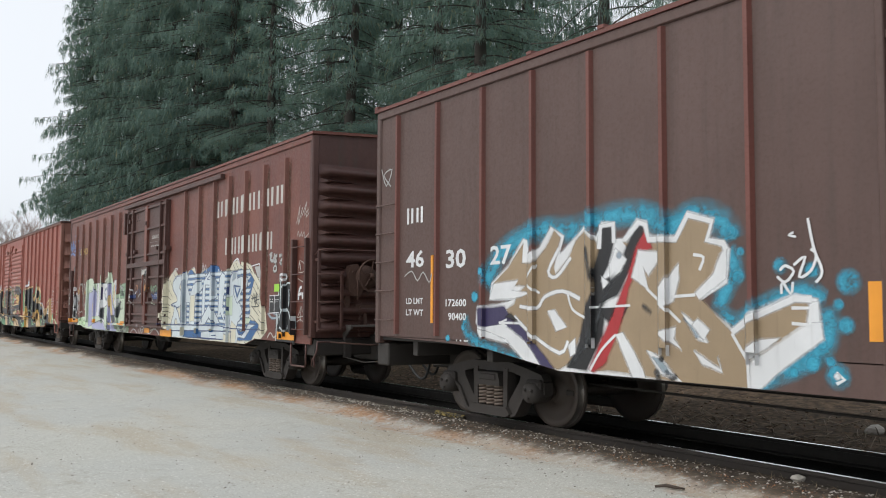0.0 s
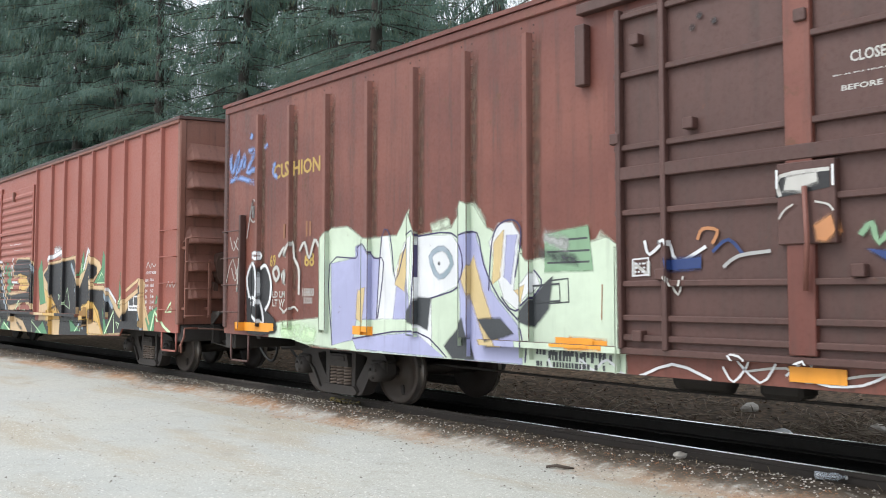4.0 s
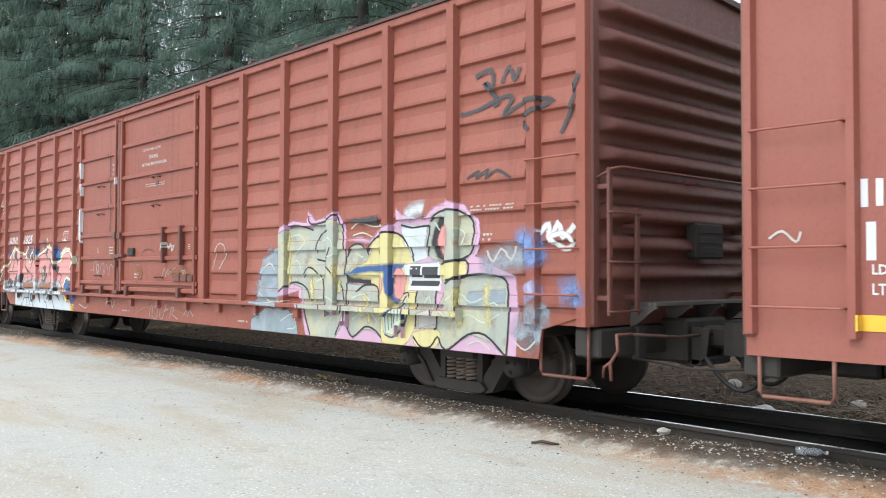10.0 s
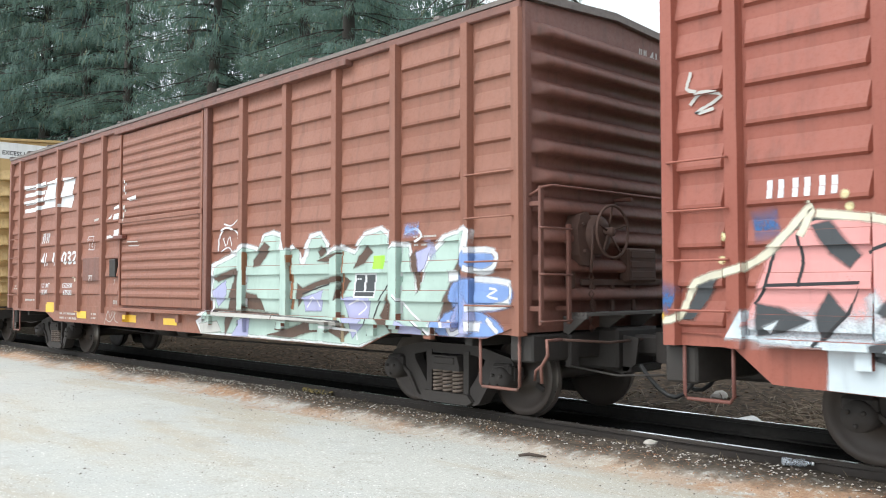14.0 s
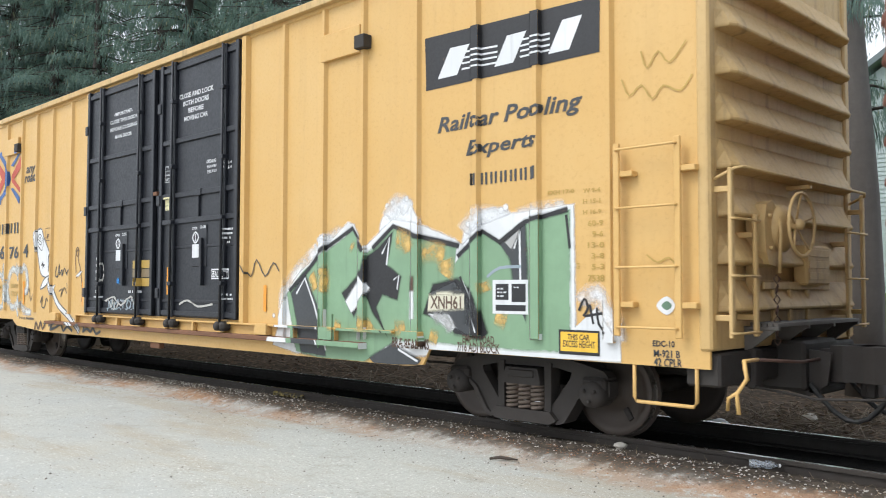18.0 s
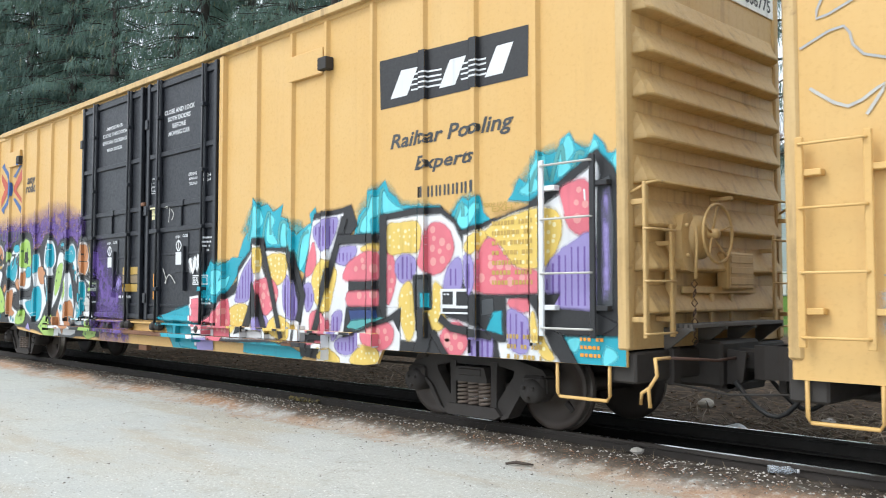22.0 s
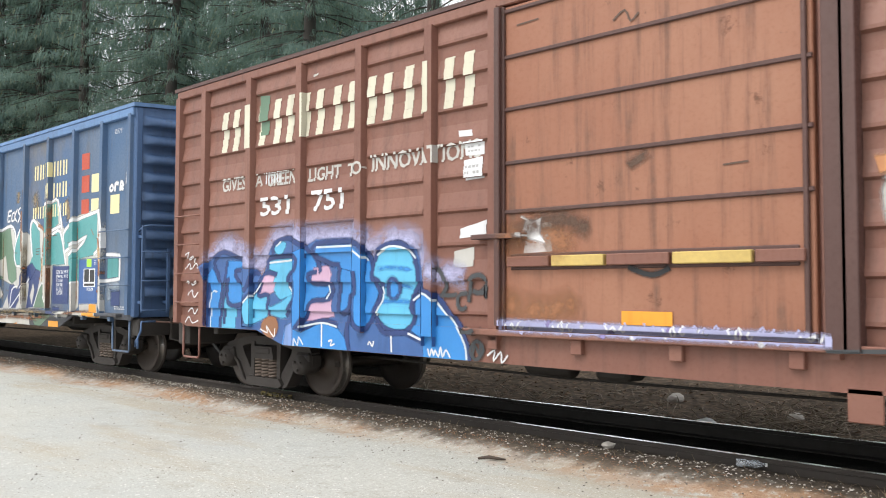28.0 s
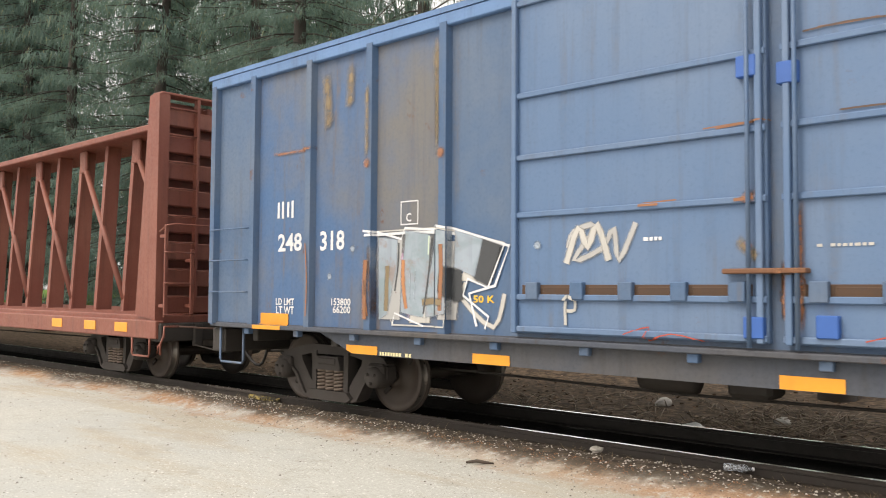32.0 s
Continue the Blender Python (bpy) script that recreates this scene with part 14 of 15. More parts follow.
p.line("rust", 0.025, (3.31,1.82), (3.27,1.57), (3.32,1.19))
p.line("rust", 0.02, (2.18,2.05), (2.22,1.57), (2.2,1.16))
p.line("offwhite", 0.04, (4.73,1.56), (4.69,1.39), (5.1,1.12), (5.24,1.45))
p.line("grey", 0.04, (6.04,1.87), (6.1,2.02), (6.34,2.06), (6.1,1.76), (6.4,1.86), (6.52,2.03), (6.57,1.75), (6.74,2.07))
p.line("offwhite", 0.03, (6.01,1.17), (6.01,1.4), (6.1,1.42), (6.11,1.31), (6.01,1.3))
p.dot("bluegrey", 2.97, 1.96, 0.05)
p.dot("bluegrey", 2.56, 1.64, 0.05)
p.dot("bluegrey", 5.69, 1.91, 0.05)
p.dot("mauve", 7.72, 1.84, 0.05)
p.dot("rust", 3.29, 2.92, 0.07)
p.dot("rust", 4.44, 2.92, 0.07)
p.dot("rust", 7.74, 2.22, 0.07)
p.haze("stain", 0.1, (3.28,3.83), (3.29,2.98))
p.haze("rust", 0.06, (1.39,3.21), (2.32,3.21))
p.line("rust", 0.012, (6.8,2.23), (7.12,2.24))
p.line("rust", 0.015, (7.47,2.79), (7.84,2.81))
p.line("rust", 0.015, (8.28,3.45), (8.71,3.44))
p.line("offwhite", 0.05, (6.02,1.73), (6.15,2.05), (6.25,1.87), (6.35,2.07), (6.47,1.75))
p.line("offwhite", 0.04, (8.97,1.89), (9.02,2.03), (9.15,2.05), (9.1,1.91), (9,1.89))
p.line("offwhite", 0.04, (9.17,1.96), (9.2,2.09), (9.27,1.97), (9.3,2.11))
p.line("offwhite", 0.04, (9.35,2.09), (9.42,2.04), (9.47,2.1))
p.fill("grey", (9.13,1.66), (9.18,1.96), (9.61,1.97), (9.69,1.66), (9.51,1.6))
p.line("butter", 0.03, (9.34,2.36), (9.41,2.43), (9.48,2.36), (9.42,2.29), closed=True)
p.edge("butter", 0.03, (9.41,2.42), (9.41,2.3))
p.line("brown", 0.014, (8.17,3.44), (8.49,3.45), (8.77,3.43))
p.line("brown", 0.014, (8.43,2.81), (8.66,2.81), (8.85,2.8))
p.line("rust", 0.01, (7.36,2.8), (7.63,2.81), (7.89,2.81))
p.line("rust", 0.02, (6.78,2.21), (6.97,2.21))
p.line("rust", 0.025, (7.63,2.2), (7.79,2.21))
p.line("brown", 0.014, (8.01,1.62), (8.16,1.57), (8.13,1.26))
p.haze("rust", 0.07, (8.01,1.72), (8,1.26))
p.haze("rust", 0.06, (8.13,2.18), (8.14,1.16))
p.line("signred", 0.01, (6.63,1.11), (6.86,1.18), (6.82,1.06), (7.08,1.13), (7.36,1.08))
p.line("signred", 0.01, (8.59,1.13), (8.81,1.18), (9.02,1.12), (9.32,1.2))
p.haze("stain", 0.12, (7.63,1.89), (7.82,1.73))
p.fill("grey", (3.47,1.16), (3.56,2.01), (3.8,2.04), (3.76,1.16))
p.fill("offwhite", (3.93,1.13), (3.98,2), (4.24,2.05), (4.22,1.14))
p.fill("grey", (4.42,1.18), (4.46,1.99), (4.67,1.99), (4.6,1.18))
p.fill("offwhite", (4.67,1.58), (4.77,1.91), (5.07,1.9), (4.86,1.58))
p.haze("brown", 0.07, (3.32,2.02), (3.37,1.15))
p.haze("brown", 0.07, (4.46,2.05), (4.5,1.18))
p.haze("mauve", 0.1, (3.8,1.94), (3.93,1.17))
p.haze("grey", 0.12, (4.19,1.99), (4.26,1.31))
p.fill("dark", (4.83,1.65), (5.07,1.87), (5.21,1.91), (5.07,1.58))
p.edge("white", 0.03, (3.26,2.1), (4.02,2.11), (4.51,2.08), (5.3,1.92), (5.12,1.53), (4.78,1.45), (4.88,1.12))
p.fill("bluegrey", (3.43,2.07), (3.72,2.03), (3.71,1.75), (3.56,1.22), (3.44,1.15))
p.fill("bluegrey", (3.86,2.12), (4.22,2.07), (4.21,1.68), (4.12,1.2), (3.79,1.24), (3.82,1.75))
p.fill("bluegrey", (4.33,2.12), (4.51,2.09), (4.5,1.24), (4.17,1.2), (4.21,1.55))
p.fill("bluegrey", (4.59,2.1), (4.96,1.99), (4.86,1.62), (4.58,1.72))
p.fill("dark", (4.47,1.72), (4.67,1.68), (4.7,1.39), (4.59,1.37), (4.42,1.47))
p.fill("dark", (4.97,1.99), (5.19,1.93), (5.03,1.53), (4.86,1.6))
p.line("rust", 0.05, (3.29,1.82), (3.27,1.5), (3.28,1.15))
p.line("rust", 0.044, (4.45,1.96), (4.46,1.7), (4.44,1.27))
p.line("terracotta", 0.039, (3.82,1.81), (3.82,1.55), (3.87,1.28))
p.line("stain", 0.055, (4.11,1.35), (4.3,1.37), (4.46,1.35))
p.line("stain", 0.05, (3.57,1.75), (3.55,1.25))
p.line("bluegrey", 0.055, (3.97,1.69), (3.96,1.38))
p.line("brown", 0.02, (3.27,1.59), (3.28,1.42))
p.line("dark", 0.022, (4.25,2.04), (4.21,1.68), (4.13,1.23))
p.line("dark", 0.022, (3.75,2), (3.74,1.75), (3.69,1.47))
p.line("palesage", 0.02, (4.21,2.06), (4.2,1.86))
p.edge("white", 0.025, (3.24,2.15), (3.41,2.13), (3.79,2.04), (3.84,2.16), (4.31,2.12), (4.35,2.16), (4.57,2.12), (5.24,1.94), (5.03,1.51), (4.76,1.6), (4.7,1.43), (5.04,1.22), (4.99,1.1))
p.edge("white", 0.02, (3.65,1.09), (3.69,1.23), (4.13,1.1))
p.haze("stain", 0.22, (2.46,4.1), (2.53,3.4))
p.haze("stain", 0.16, (4.3,4.21), (4.36,2.99))
p.haze("stain", 0.2, (2.93,4.15), (2.89,3.62))
p.put()

p = Paint(CAR_J, "lettering", "pale yellow and white lettering", 0.005)
p.letters("butter", 12.17, 3.53, 13.76, 3.83, 6, 1712)
p.letters("butter", 12.68, 3.13, 13.76, 3.42, 4, 1713)
p.letters("butter", 12.13, 2.78, 13.76, 3.02, 7, 1714)
p.rect("signred", 14.33, 3.55, 14.64, 3.84)
p.rect("signred", 14.34, 3.14, 14.65, 3.44)
p.rect("signred", 14.34, 2.76, 14.65, 3.02)
p.rect("butter", 14.74, 3.12, 15.09, 3.44)
p.rect("butter", 14.74, 2.8, 15.1, 3.01)
p.rect("butter", 15.48, 2.7, 15.81, 3.02)
p.text("offwhite", 8.73, 3.75, 9.91, 3.83, "SECURE BOTH HASPS")
p.text("offwhite", 8.74, 3.58, 9.92, 3.67, "BEFORE MOVING CAR")
p.small_print("white", 15.6, 4.04, 15.89, 4.13, 4, 1723)
p.rect("navy", 13.17, 1.16, 14.05, 1.85)
p.text("white", 13.33, 1.71, 13.63, 1.78, "EXW 10-8")
p.text("white", 13.68, 1.72, 13.91, 1.78, "H 15-5")
p.text("white", 13.33, 1.63, 13.63, 1.69, "EW 9-1")
p.text("white", 13.68, 1.64, 13.91, 1.7, "H 15-0")
p.text("white", 13.33, 1.56, 13.6, 1.61, "IL 52-8")
p.text("white", 13.34, 1.48, 13.6, 1.54, "IW 9-6")
p.text("white", 13.34, 1.4, 13.6, 1.46, "IH 11-1")
p.text("white", 13.34, 1.33, 13.6, 1.39, "CUFT 5574")
p.rect("royal", 14.3, 1.16, 15.22, 1.95)
p.rect("brightlime", 14.61, 1.82, 14.8, 1.96)
p.rect("white", 14.49, 1.47, 14.95, 1.79)
p.rect("black", 14.52, 1.56, 14.71, 1.78)
p.rect("black", 14.74, 1.56, 14.92, 1.77)
p.rect("black", 14.52, 1.49, 14.92, 1.53)
p.text("white", 14.63, 1.4, 14.88, 1.46, "9-70-04")
p.small_print("white", 14.91, 1.85, 15.14, 1.94, 3, 1740)
p.small_print("white", 15.69, 1.09, 16.06, 1.16, 2, 1741)
p.small_print("white", 16.74, 1.62, 16.93, 1.7, 1, 1742)
p.letters("white", 1.48, 2.38, 1.88, 2.6, 2, 1743)
p.text("white", 1.52, 1.97, 2.01, 2.18, "248")
p.text("white", 2.37, 1.96, 2.82, 2.18, "318")
p.text("white", 1.49, 1.29, 1.87, 1.37, "LD LMT")
p.text("white", 1.5, 1.18, 1.87, 1.27, "LT WT")
p.text("white", 2.59, 1.3, 2.94, 1.38, "153800")
p.text("white", 2.62, 1.21, 2.94, 1.29, "66200")
p.line("white", 0.02, (3.77,2.2), (4.03,2.2), (4.03,2.45), (3.77,2.45), smooth=False, closed=True)
p.text("white", 3.85, 2.23, 3.93, 2.32, "C")
p.text("yellow", 4.83, 1.36, 5.11, 1.43, "50 K")
p.small_print("white", 6.81, 1.89, 7.02, 1.96, 1, 1753)
p.small_print("butter", 3.47, 0.73, 4, 0.82, 1, 1754)
p.small_print("offwhite", 8.25, 1.8, 8.68, 1.85, 1, 1755)
p.small_print("butter", 8.27, 3.11, 8.73, 3.11, 1, 1756)
p.put()

p = Paint(CAR_J, "reflector", "orange reflective strip", 0.01)
p.rect("orange", 14.73, 0.95, 15.19, 1.17)
p.rect("orange", 13.06, 0.72, 13.5, 0.84)
p.rect("orange", 11.03, 0.71, 11.51, 0.84)
p.rect("orange", 7.94, 0.7, 8.4, 0.83)
p.rect("orange", 4.88, 0.71, 5.28, 0.82)
p.rect("orange", 1.17, 0.92, 1.76, 1.18)
p.rect("orange", 2.9, 0.69, 3.43, 0.85)
p.rect("orange", 4.84, 0.7, 5.32, 0.85)
p.rect("orange", 7.94, 0.69, 8.42, 0.85)
p.put()


for part_ in CAR_H.root.children_recursive:
    # the ladder beside the large letters was painted over with them
    if part_.parent is not CAR_H.root and part_.type == "MESH" and part_.parent.name.startswith("side_ladder") and min(v.co.x for v in part_.data.vertices) > 10:
        part_.data.materials[0] = hue("offwhite" if part_.name.startswith("rung") else ("white" if min(v.co.x for v in part_.data.vertices) < 18.2 else "black"))


def end_mark(car, y0, y1, z0, z1, words, color, bars=0, out=0.006):
    """Stencilled number on a car's leading end; the owner's mark before it stays bars."""
    g = Geo()
    x = car.length + out
    w = (y1 - y0) / (len(words) + bars * 1.2)
    for i in range(bars):
        for k in (0.1, 0.5):
            ya = y0 + w * (i + k)
            g.add([(x, ya, z0), (x, ya + w * 0.25, z0), (x, ya + w * 0.25, z1), (x, ya, z1)], [(0, 1, 2, 3)])
    a = y0 + w * bars * 1.2
    tris = glyphs(words, 0.0)
    lo, hi = min(p[0] for t in tris for p in t), max(p[0] for t in tris for p in t)
    for t in tris:
        g.add([(x, a + (p[0] - lo) / (hi - lo) * (y1 - a), z0 + (z1 - z0) * p[1] / CAP) for p in t], [(0, 1, 2)])
    tagged(g.put("end_number", hue(color), car.root), "stencilled car number on the end", kind="stuff")


end_mark(CAR_B, 0.45, 1.3, 4.08, 4.2, "696168", "offwhite", 2)
end_mark(CAR_D, 0.45, 1.2, 4.34, 4.46, "1964", "white", 3)
end_mark(CAR_F, 0.5, 1.3, 4.15, 4.27, "411032", "offwhite", 2)
end_mark(CAR_G, 0.4, 1.4, 4.68, 4.82, "666764", "black", 3, 0.023)
end_mark(CAR_H, 0.4, 1.4, 4.68, 4.82, "666775", "black", 3, 0.023)
end_mark(CAR_I, 0.5, 1.3, 4.16, 4.27, "531751", "offwhite", 3)
end_mark(CAR_J, 0.4, 1.2, 4.18, 4.3, "248318", "white", 2)
for car_ in (CAR_G, CAR_H):
    end_mark(car_, -1.4, -0.1, 4.72, 4.82, "EXCESS HEIGHT CAR", "black", 0, 0.023)

# ---------------------------------------------------------------- trees and houses behind the track
BARK = plain("grey_spruce_bark", (0.11, 0.1, 0.092), 0.95, 0.5, 9, 0.0, 0.8)


DARK_BARK = plain("dark_spruce_bark", (0.05, 0.044, 0.038), 0.95, 0.5, 9, 0.0, 0.8)


def needle_mat():
    """Thin needle sprays: part of the light comes through them."""
    n = Nodes("spruce_needles")
    n.shifted(40)
    g = n.t.nodes.new("ShaderNodeNewGeometry")
    r = g.outputs["Random Per Island"]
    a = n.noise(0.5, 3, 0.5)
    c = n.mix((0.078, 0.145, 0.135), (0.18, 0.27, 0.205), n.times(r, n.ramp(a, 0.3, 0.7, 1.0, 0.3)))
    c = n.mix(c, (0.26, 0.25, 0.13), n.ramp(r, 0.93, 0.97, 0.8))
    mat = n.done(c, 0.7)
    tl = n.t.nodes.new("ShaderNodeBsdfTranslucent")
    n.link(n.mix(c, (0.15, 0.21, 0.15), 0.5), tl.inputs["Color"])
    mx = n.t.nodes.new("ShaderNodeMixShader")
    mx.inputs[0].default_value = 0.45
    n.link(n.b.outputs[0], mx.inputs[1])
    n.link(tl.outputs[0], mx.inputs[2])
    out = [x for x in n.t.nodes if x.bl_idname == "ShaderNodeOutputMaterial"][0]
    n.link(mx.outputs[0], out.inputs["Surface"])
    return mat


NEEDLES = needle_mat()


def spruce_meshes(seed, height, spread, first, fine_to, whorl=(5, 7), thick=1.0, hang=1.0, bark=None):
    """Trunk and drooping crown: fine twigs hang in curtains from long boughs, coarser ones above fine_to."""
    rnd = random.Random(seed)
    t = Geo()
    pts = [(0.12 * math.sin(i * 0.9 + seed), 0.1 * math.cos(i * 0.7 + seed), height * i / 9 - 0.4 * (i == 0)) for i in range(10)]
    t.tube(pts, [0.3 * (1 - i / 9) ** 0.8 + 0.02 for i in range(10)], 9)
    limbs = Geo()
    vs, fs = [], []

    def tuft(p, d, size, n, w):
        """Narrow three-cornered blades: some lie along the twig, most hang from it."""
        for k in range(n):
            a = rnd.uniform(-1.3, 1.3)
            ca, sa = math.cos(a), math.sin(a)
            dx, dy = d[0] * ca - d[1] * sa, d[0] * sa + d[1] * ca
            ln = size * rnd.uniform(0.5, 1.3)
            drop = rnd.uniform(0.15, 1.4) * hang
            qx, qy, qz = p[0] + rnd.uniform(-0.14, 0.14), p[1] + rnd.uniform(-0.14, 0.14), p[2] + rnd.uniform(-0.18, 0.05)
            ww = w * rnd.uniform(0.7, 1.4)
            o = len(vs)
            vs.extend([(qx - dy * ww, qy + dx * ww, qz), (qx + dy * ww, qy - dx * ww, qz - 0.01), (qx + dx * ln * 0.55, qy + dy * ln * 0.55, qz - ln * drop)])
            fs.append((o, o + 1, o + 2))

    z = first
    while z < height - 0.3:
        f = (z - first) / (height - first)
        fine = z < fine_to
        reach = spread * (1 - f) ** 0.75 * rnd.uniform(0.75, 1.12) + 0.25
        for b in range(rnd.randint(*whorl)):
            a = rnd.uniform(0, 2 * math.pi)
            ln = reach * rnd.uniform(0.55, 1.15)
            d = (math.cos(a), math.sin(a))
            lift = rnd.uniform(-0.1, 0.25)
            steps = max(3, int(ln / (0.26 if fine else 0.4)))
            limb = []
            for s in range(steps + 1):
                q = s / steps
                p = (d[0] * ln * q, d[1] * ln * q, z + ln * (lift * q - 0.42 * q * q + 0.14 * q ** 4))
                limb.append(p)
                if q > 0.12:
                    for k in range(int((6 if q > 0.45 else 4) * (1.0 if fine else 0.6) * thick + 0.5)):
                        side = rnd.choice((-1, 1))
                        o = rnd.uniform(0.0, 0.45) * (1.15 - 0.5 * q) * side
                        pp = (p[0] - d[1] * o, p[1] + d[0] * o, p[2] - abs(o) * 0.25 + rnd.uniform(-0.05, 0.05))
                        a2 = a + side * rnd.uniform(0.2, 1.2)
                        if fine:
                            tuft(pp, (math.cos(a2), math.sin(a2)), rnd.uniform(0.09, 0.2), 12, 0.0075)
                        else:
                            tuft(pp, (math.cos(a2), math.sin(a2)), rnd.uniform(0.2, 0.4), 8, 0.018)
            if ln > 0.9:
                bones = limb[:: max(1, len(limb) // 4)]
                limbs.tube(bones, [0.032 * (1 - 0.8 * j / len(bones)) for j in range(len(bones))], 3)
        z += rnd.uniform(0.32, 0.5)
    me = bpy.data.meshes.new("crown")
    me.from_pydata(vs, [], fs)
    me.materials.append(NEEDLES)
    return t.mesh("trunk", [bark or DARK_BARK]), me, limbs.mesh("branchwork", [DARK_BARK])


# near ones, far ones, thin ones with bare lower trunks
KINDS = [spruce_meshes(1, 18.0, 4.4, 1.2, 9.5, (5, 6), 1.15), spruce_meshes(2, 17.0, 4.2, 1.4, 9.5, (5, 6), 1.1),
         spruce_meshes(3, 24.0, 4.8, 2.0, 0.0, (6, 8), 1.3), spruce_meshes(5, 27.0, 4.6, 2.2, 0.0, (6, 8), 1.3),
         spruce_meshes(7, 15.0, 3.8, 4.4, 9.5, (1, 2), 0.9, 1.5, BARK), spruce_meshes(8, 16.0, 4.2, 2.4, 9.5, (3, 5), 0.85, 1.3)]


def spruce(kind, x, y, turn, k=1.0, tall=1.0, lean=0.0):
    tr, cr, li = KINDS[kind]
    ob = new("spruce_tree")
    turned = Matrix.Rotation(radians(-lean), 3, "Y") @ Matrix.Rotation(radians(turn), 3, "Z")
    ob.matrix_basis = Matrix.LocRotScale((x, y, ground_height(x, y) - 0.1), turned.to_euler(), (k, k, k * tall))
    tagged(ob, "tall dark spruce with drooping boughs on the verge", "tree", "spruces behind the track")
    shared("trunk", tr, ob, (0, 0, 0))
    shared("crown", cr, ob, (0, 0, 0))
    tagged(shared("branchwork", li, ob, (0, 0, 0)), kind="stuff")
    return ob


def plant_row():
    rnd = random.Random(8)
    x = -67.0
    i = 0
    while x < -11.5:
        far = x < -40
        kind = (2 + i % 2) if far else (i % 2 if x < -21 else 5)
        spruce(kind, x, (6.6 if far else 8.2) + rnd.uniform(-0.8, 1.6), rnd.uniform(0, 360), rnd.uniform(0.95, 1.1), 1.3 if far else 1.1)
        if (i % 3 != 1 and x < -33) or -33 <= x < -27:
            spruce(2 + (i + 1) % 2, x + 2.0, 14.5 + rnd.uniform(-1.5, 2.5), rnd.uniform(0, 360), rnd.uniform(0.95, 1.15), 1.1)
        x += rnd.uniform(3.6, 5.0)
        i += 1
    spruce(4, -4.6, 5.2, 40, 0.9)
    spruce(4, -6.05, 7.2, 200, 0.75, 1.2, 6.0)


plant_row()


def bare_tree(x, y, h, seed):
    """A leafless tree: limbs fork again and again into fine twigs."""
    rnd = random.Random(seed)
    root = tagged(new("bare_tree"), "leafless grey-brown tree far behind the track", "tree", "bare trees in the distance")
    root.matrix_basis = Matrix.Translation((x, y, ground_height(x, y) - 0.2))
    tw, tr = Geo(), Geo()
    tr.tube([(0, 0, 0), (0.1, 0.1, h * 0.2), (0.0, 0.2, h * 0.4)], [0.035 * h / 2, 0.025 * h / 2, 0.016 * h / 2], 8)

    def grow(p, d, ln, r, n):
        q = p + d * ln
        tw.tube([p, p + d * ln * 0.5 + Vector((rnd.uniform(-1, 1), rnd.uniform(-1, 1), 0)) * ln * 0.06, q], [r, r * 0.8, r * 0.6], 4 if n > 2 else 3)
        if n:
            for _ in range(3):
                e = (d + Vector((rnd.uniform(-1, 1), rnd.uniform(-1, 1), rnd.uniform(-0.3, 0.7))) * 0.75).normalized()
                grow(q - d * ln * rnd.uniform(0, 0.4), e, ln * rnd.uniform(0.6, 0.8), r * 0.6, n - 1)

    for _ in range(4):
        grow(Vector((0, 0.15, h * rnd.uniform(0.2, 0.38))), Vector((rnd.uniform(-0.7, 0.7), rnd.uniform(-0.7, 0.7), 1)).normalized(), h * 0.2, 0.012 * h / 2, 5)
    tr.put("trunk", BARE_BARK, root)
    tagged(tw.put("crown", BARE_BARK, root), kind="stuff")


BARE_BARK = plain("pinkish_bare_twigs", (0.3, 0.22, 0.2), 0.9, 0.3)
for bx, by, bh, bs in ((-150, 8, 17, 1), (-158, 16, 20, 2), (-172, 11, 19, 3), (-190, 24, 22, 4), (-145, 22, 16, 5), (-26, 52, 15, 6), (-14, 56, 17, 7)):
    bare_tree(bx, by, bh, bs)


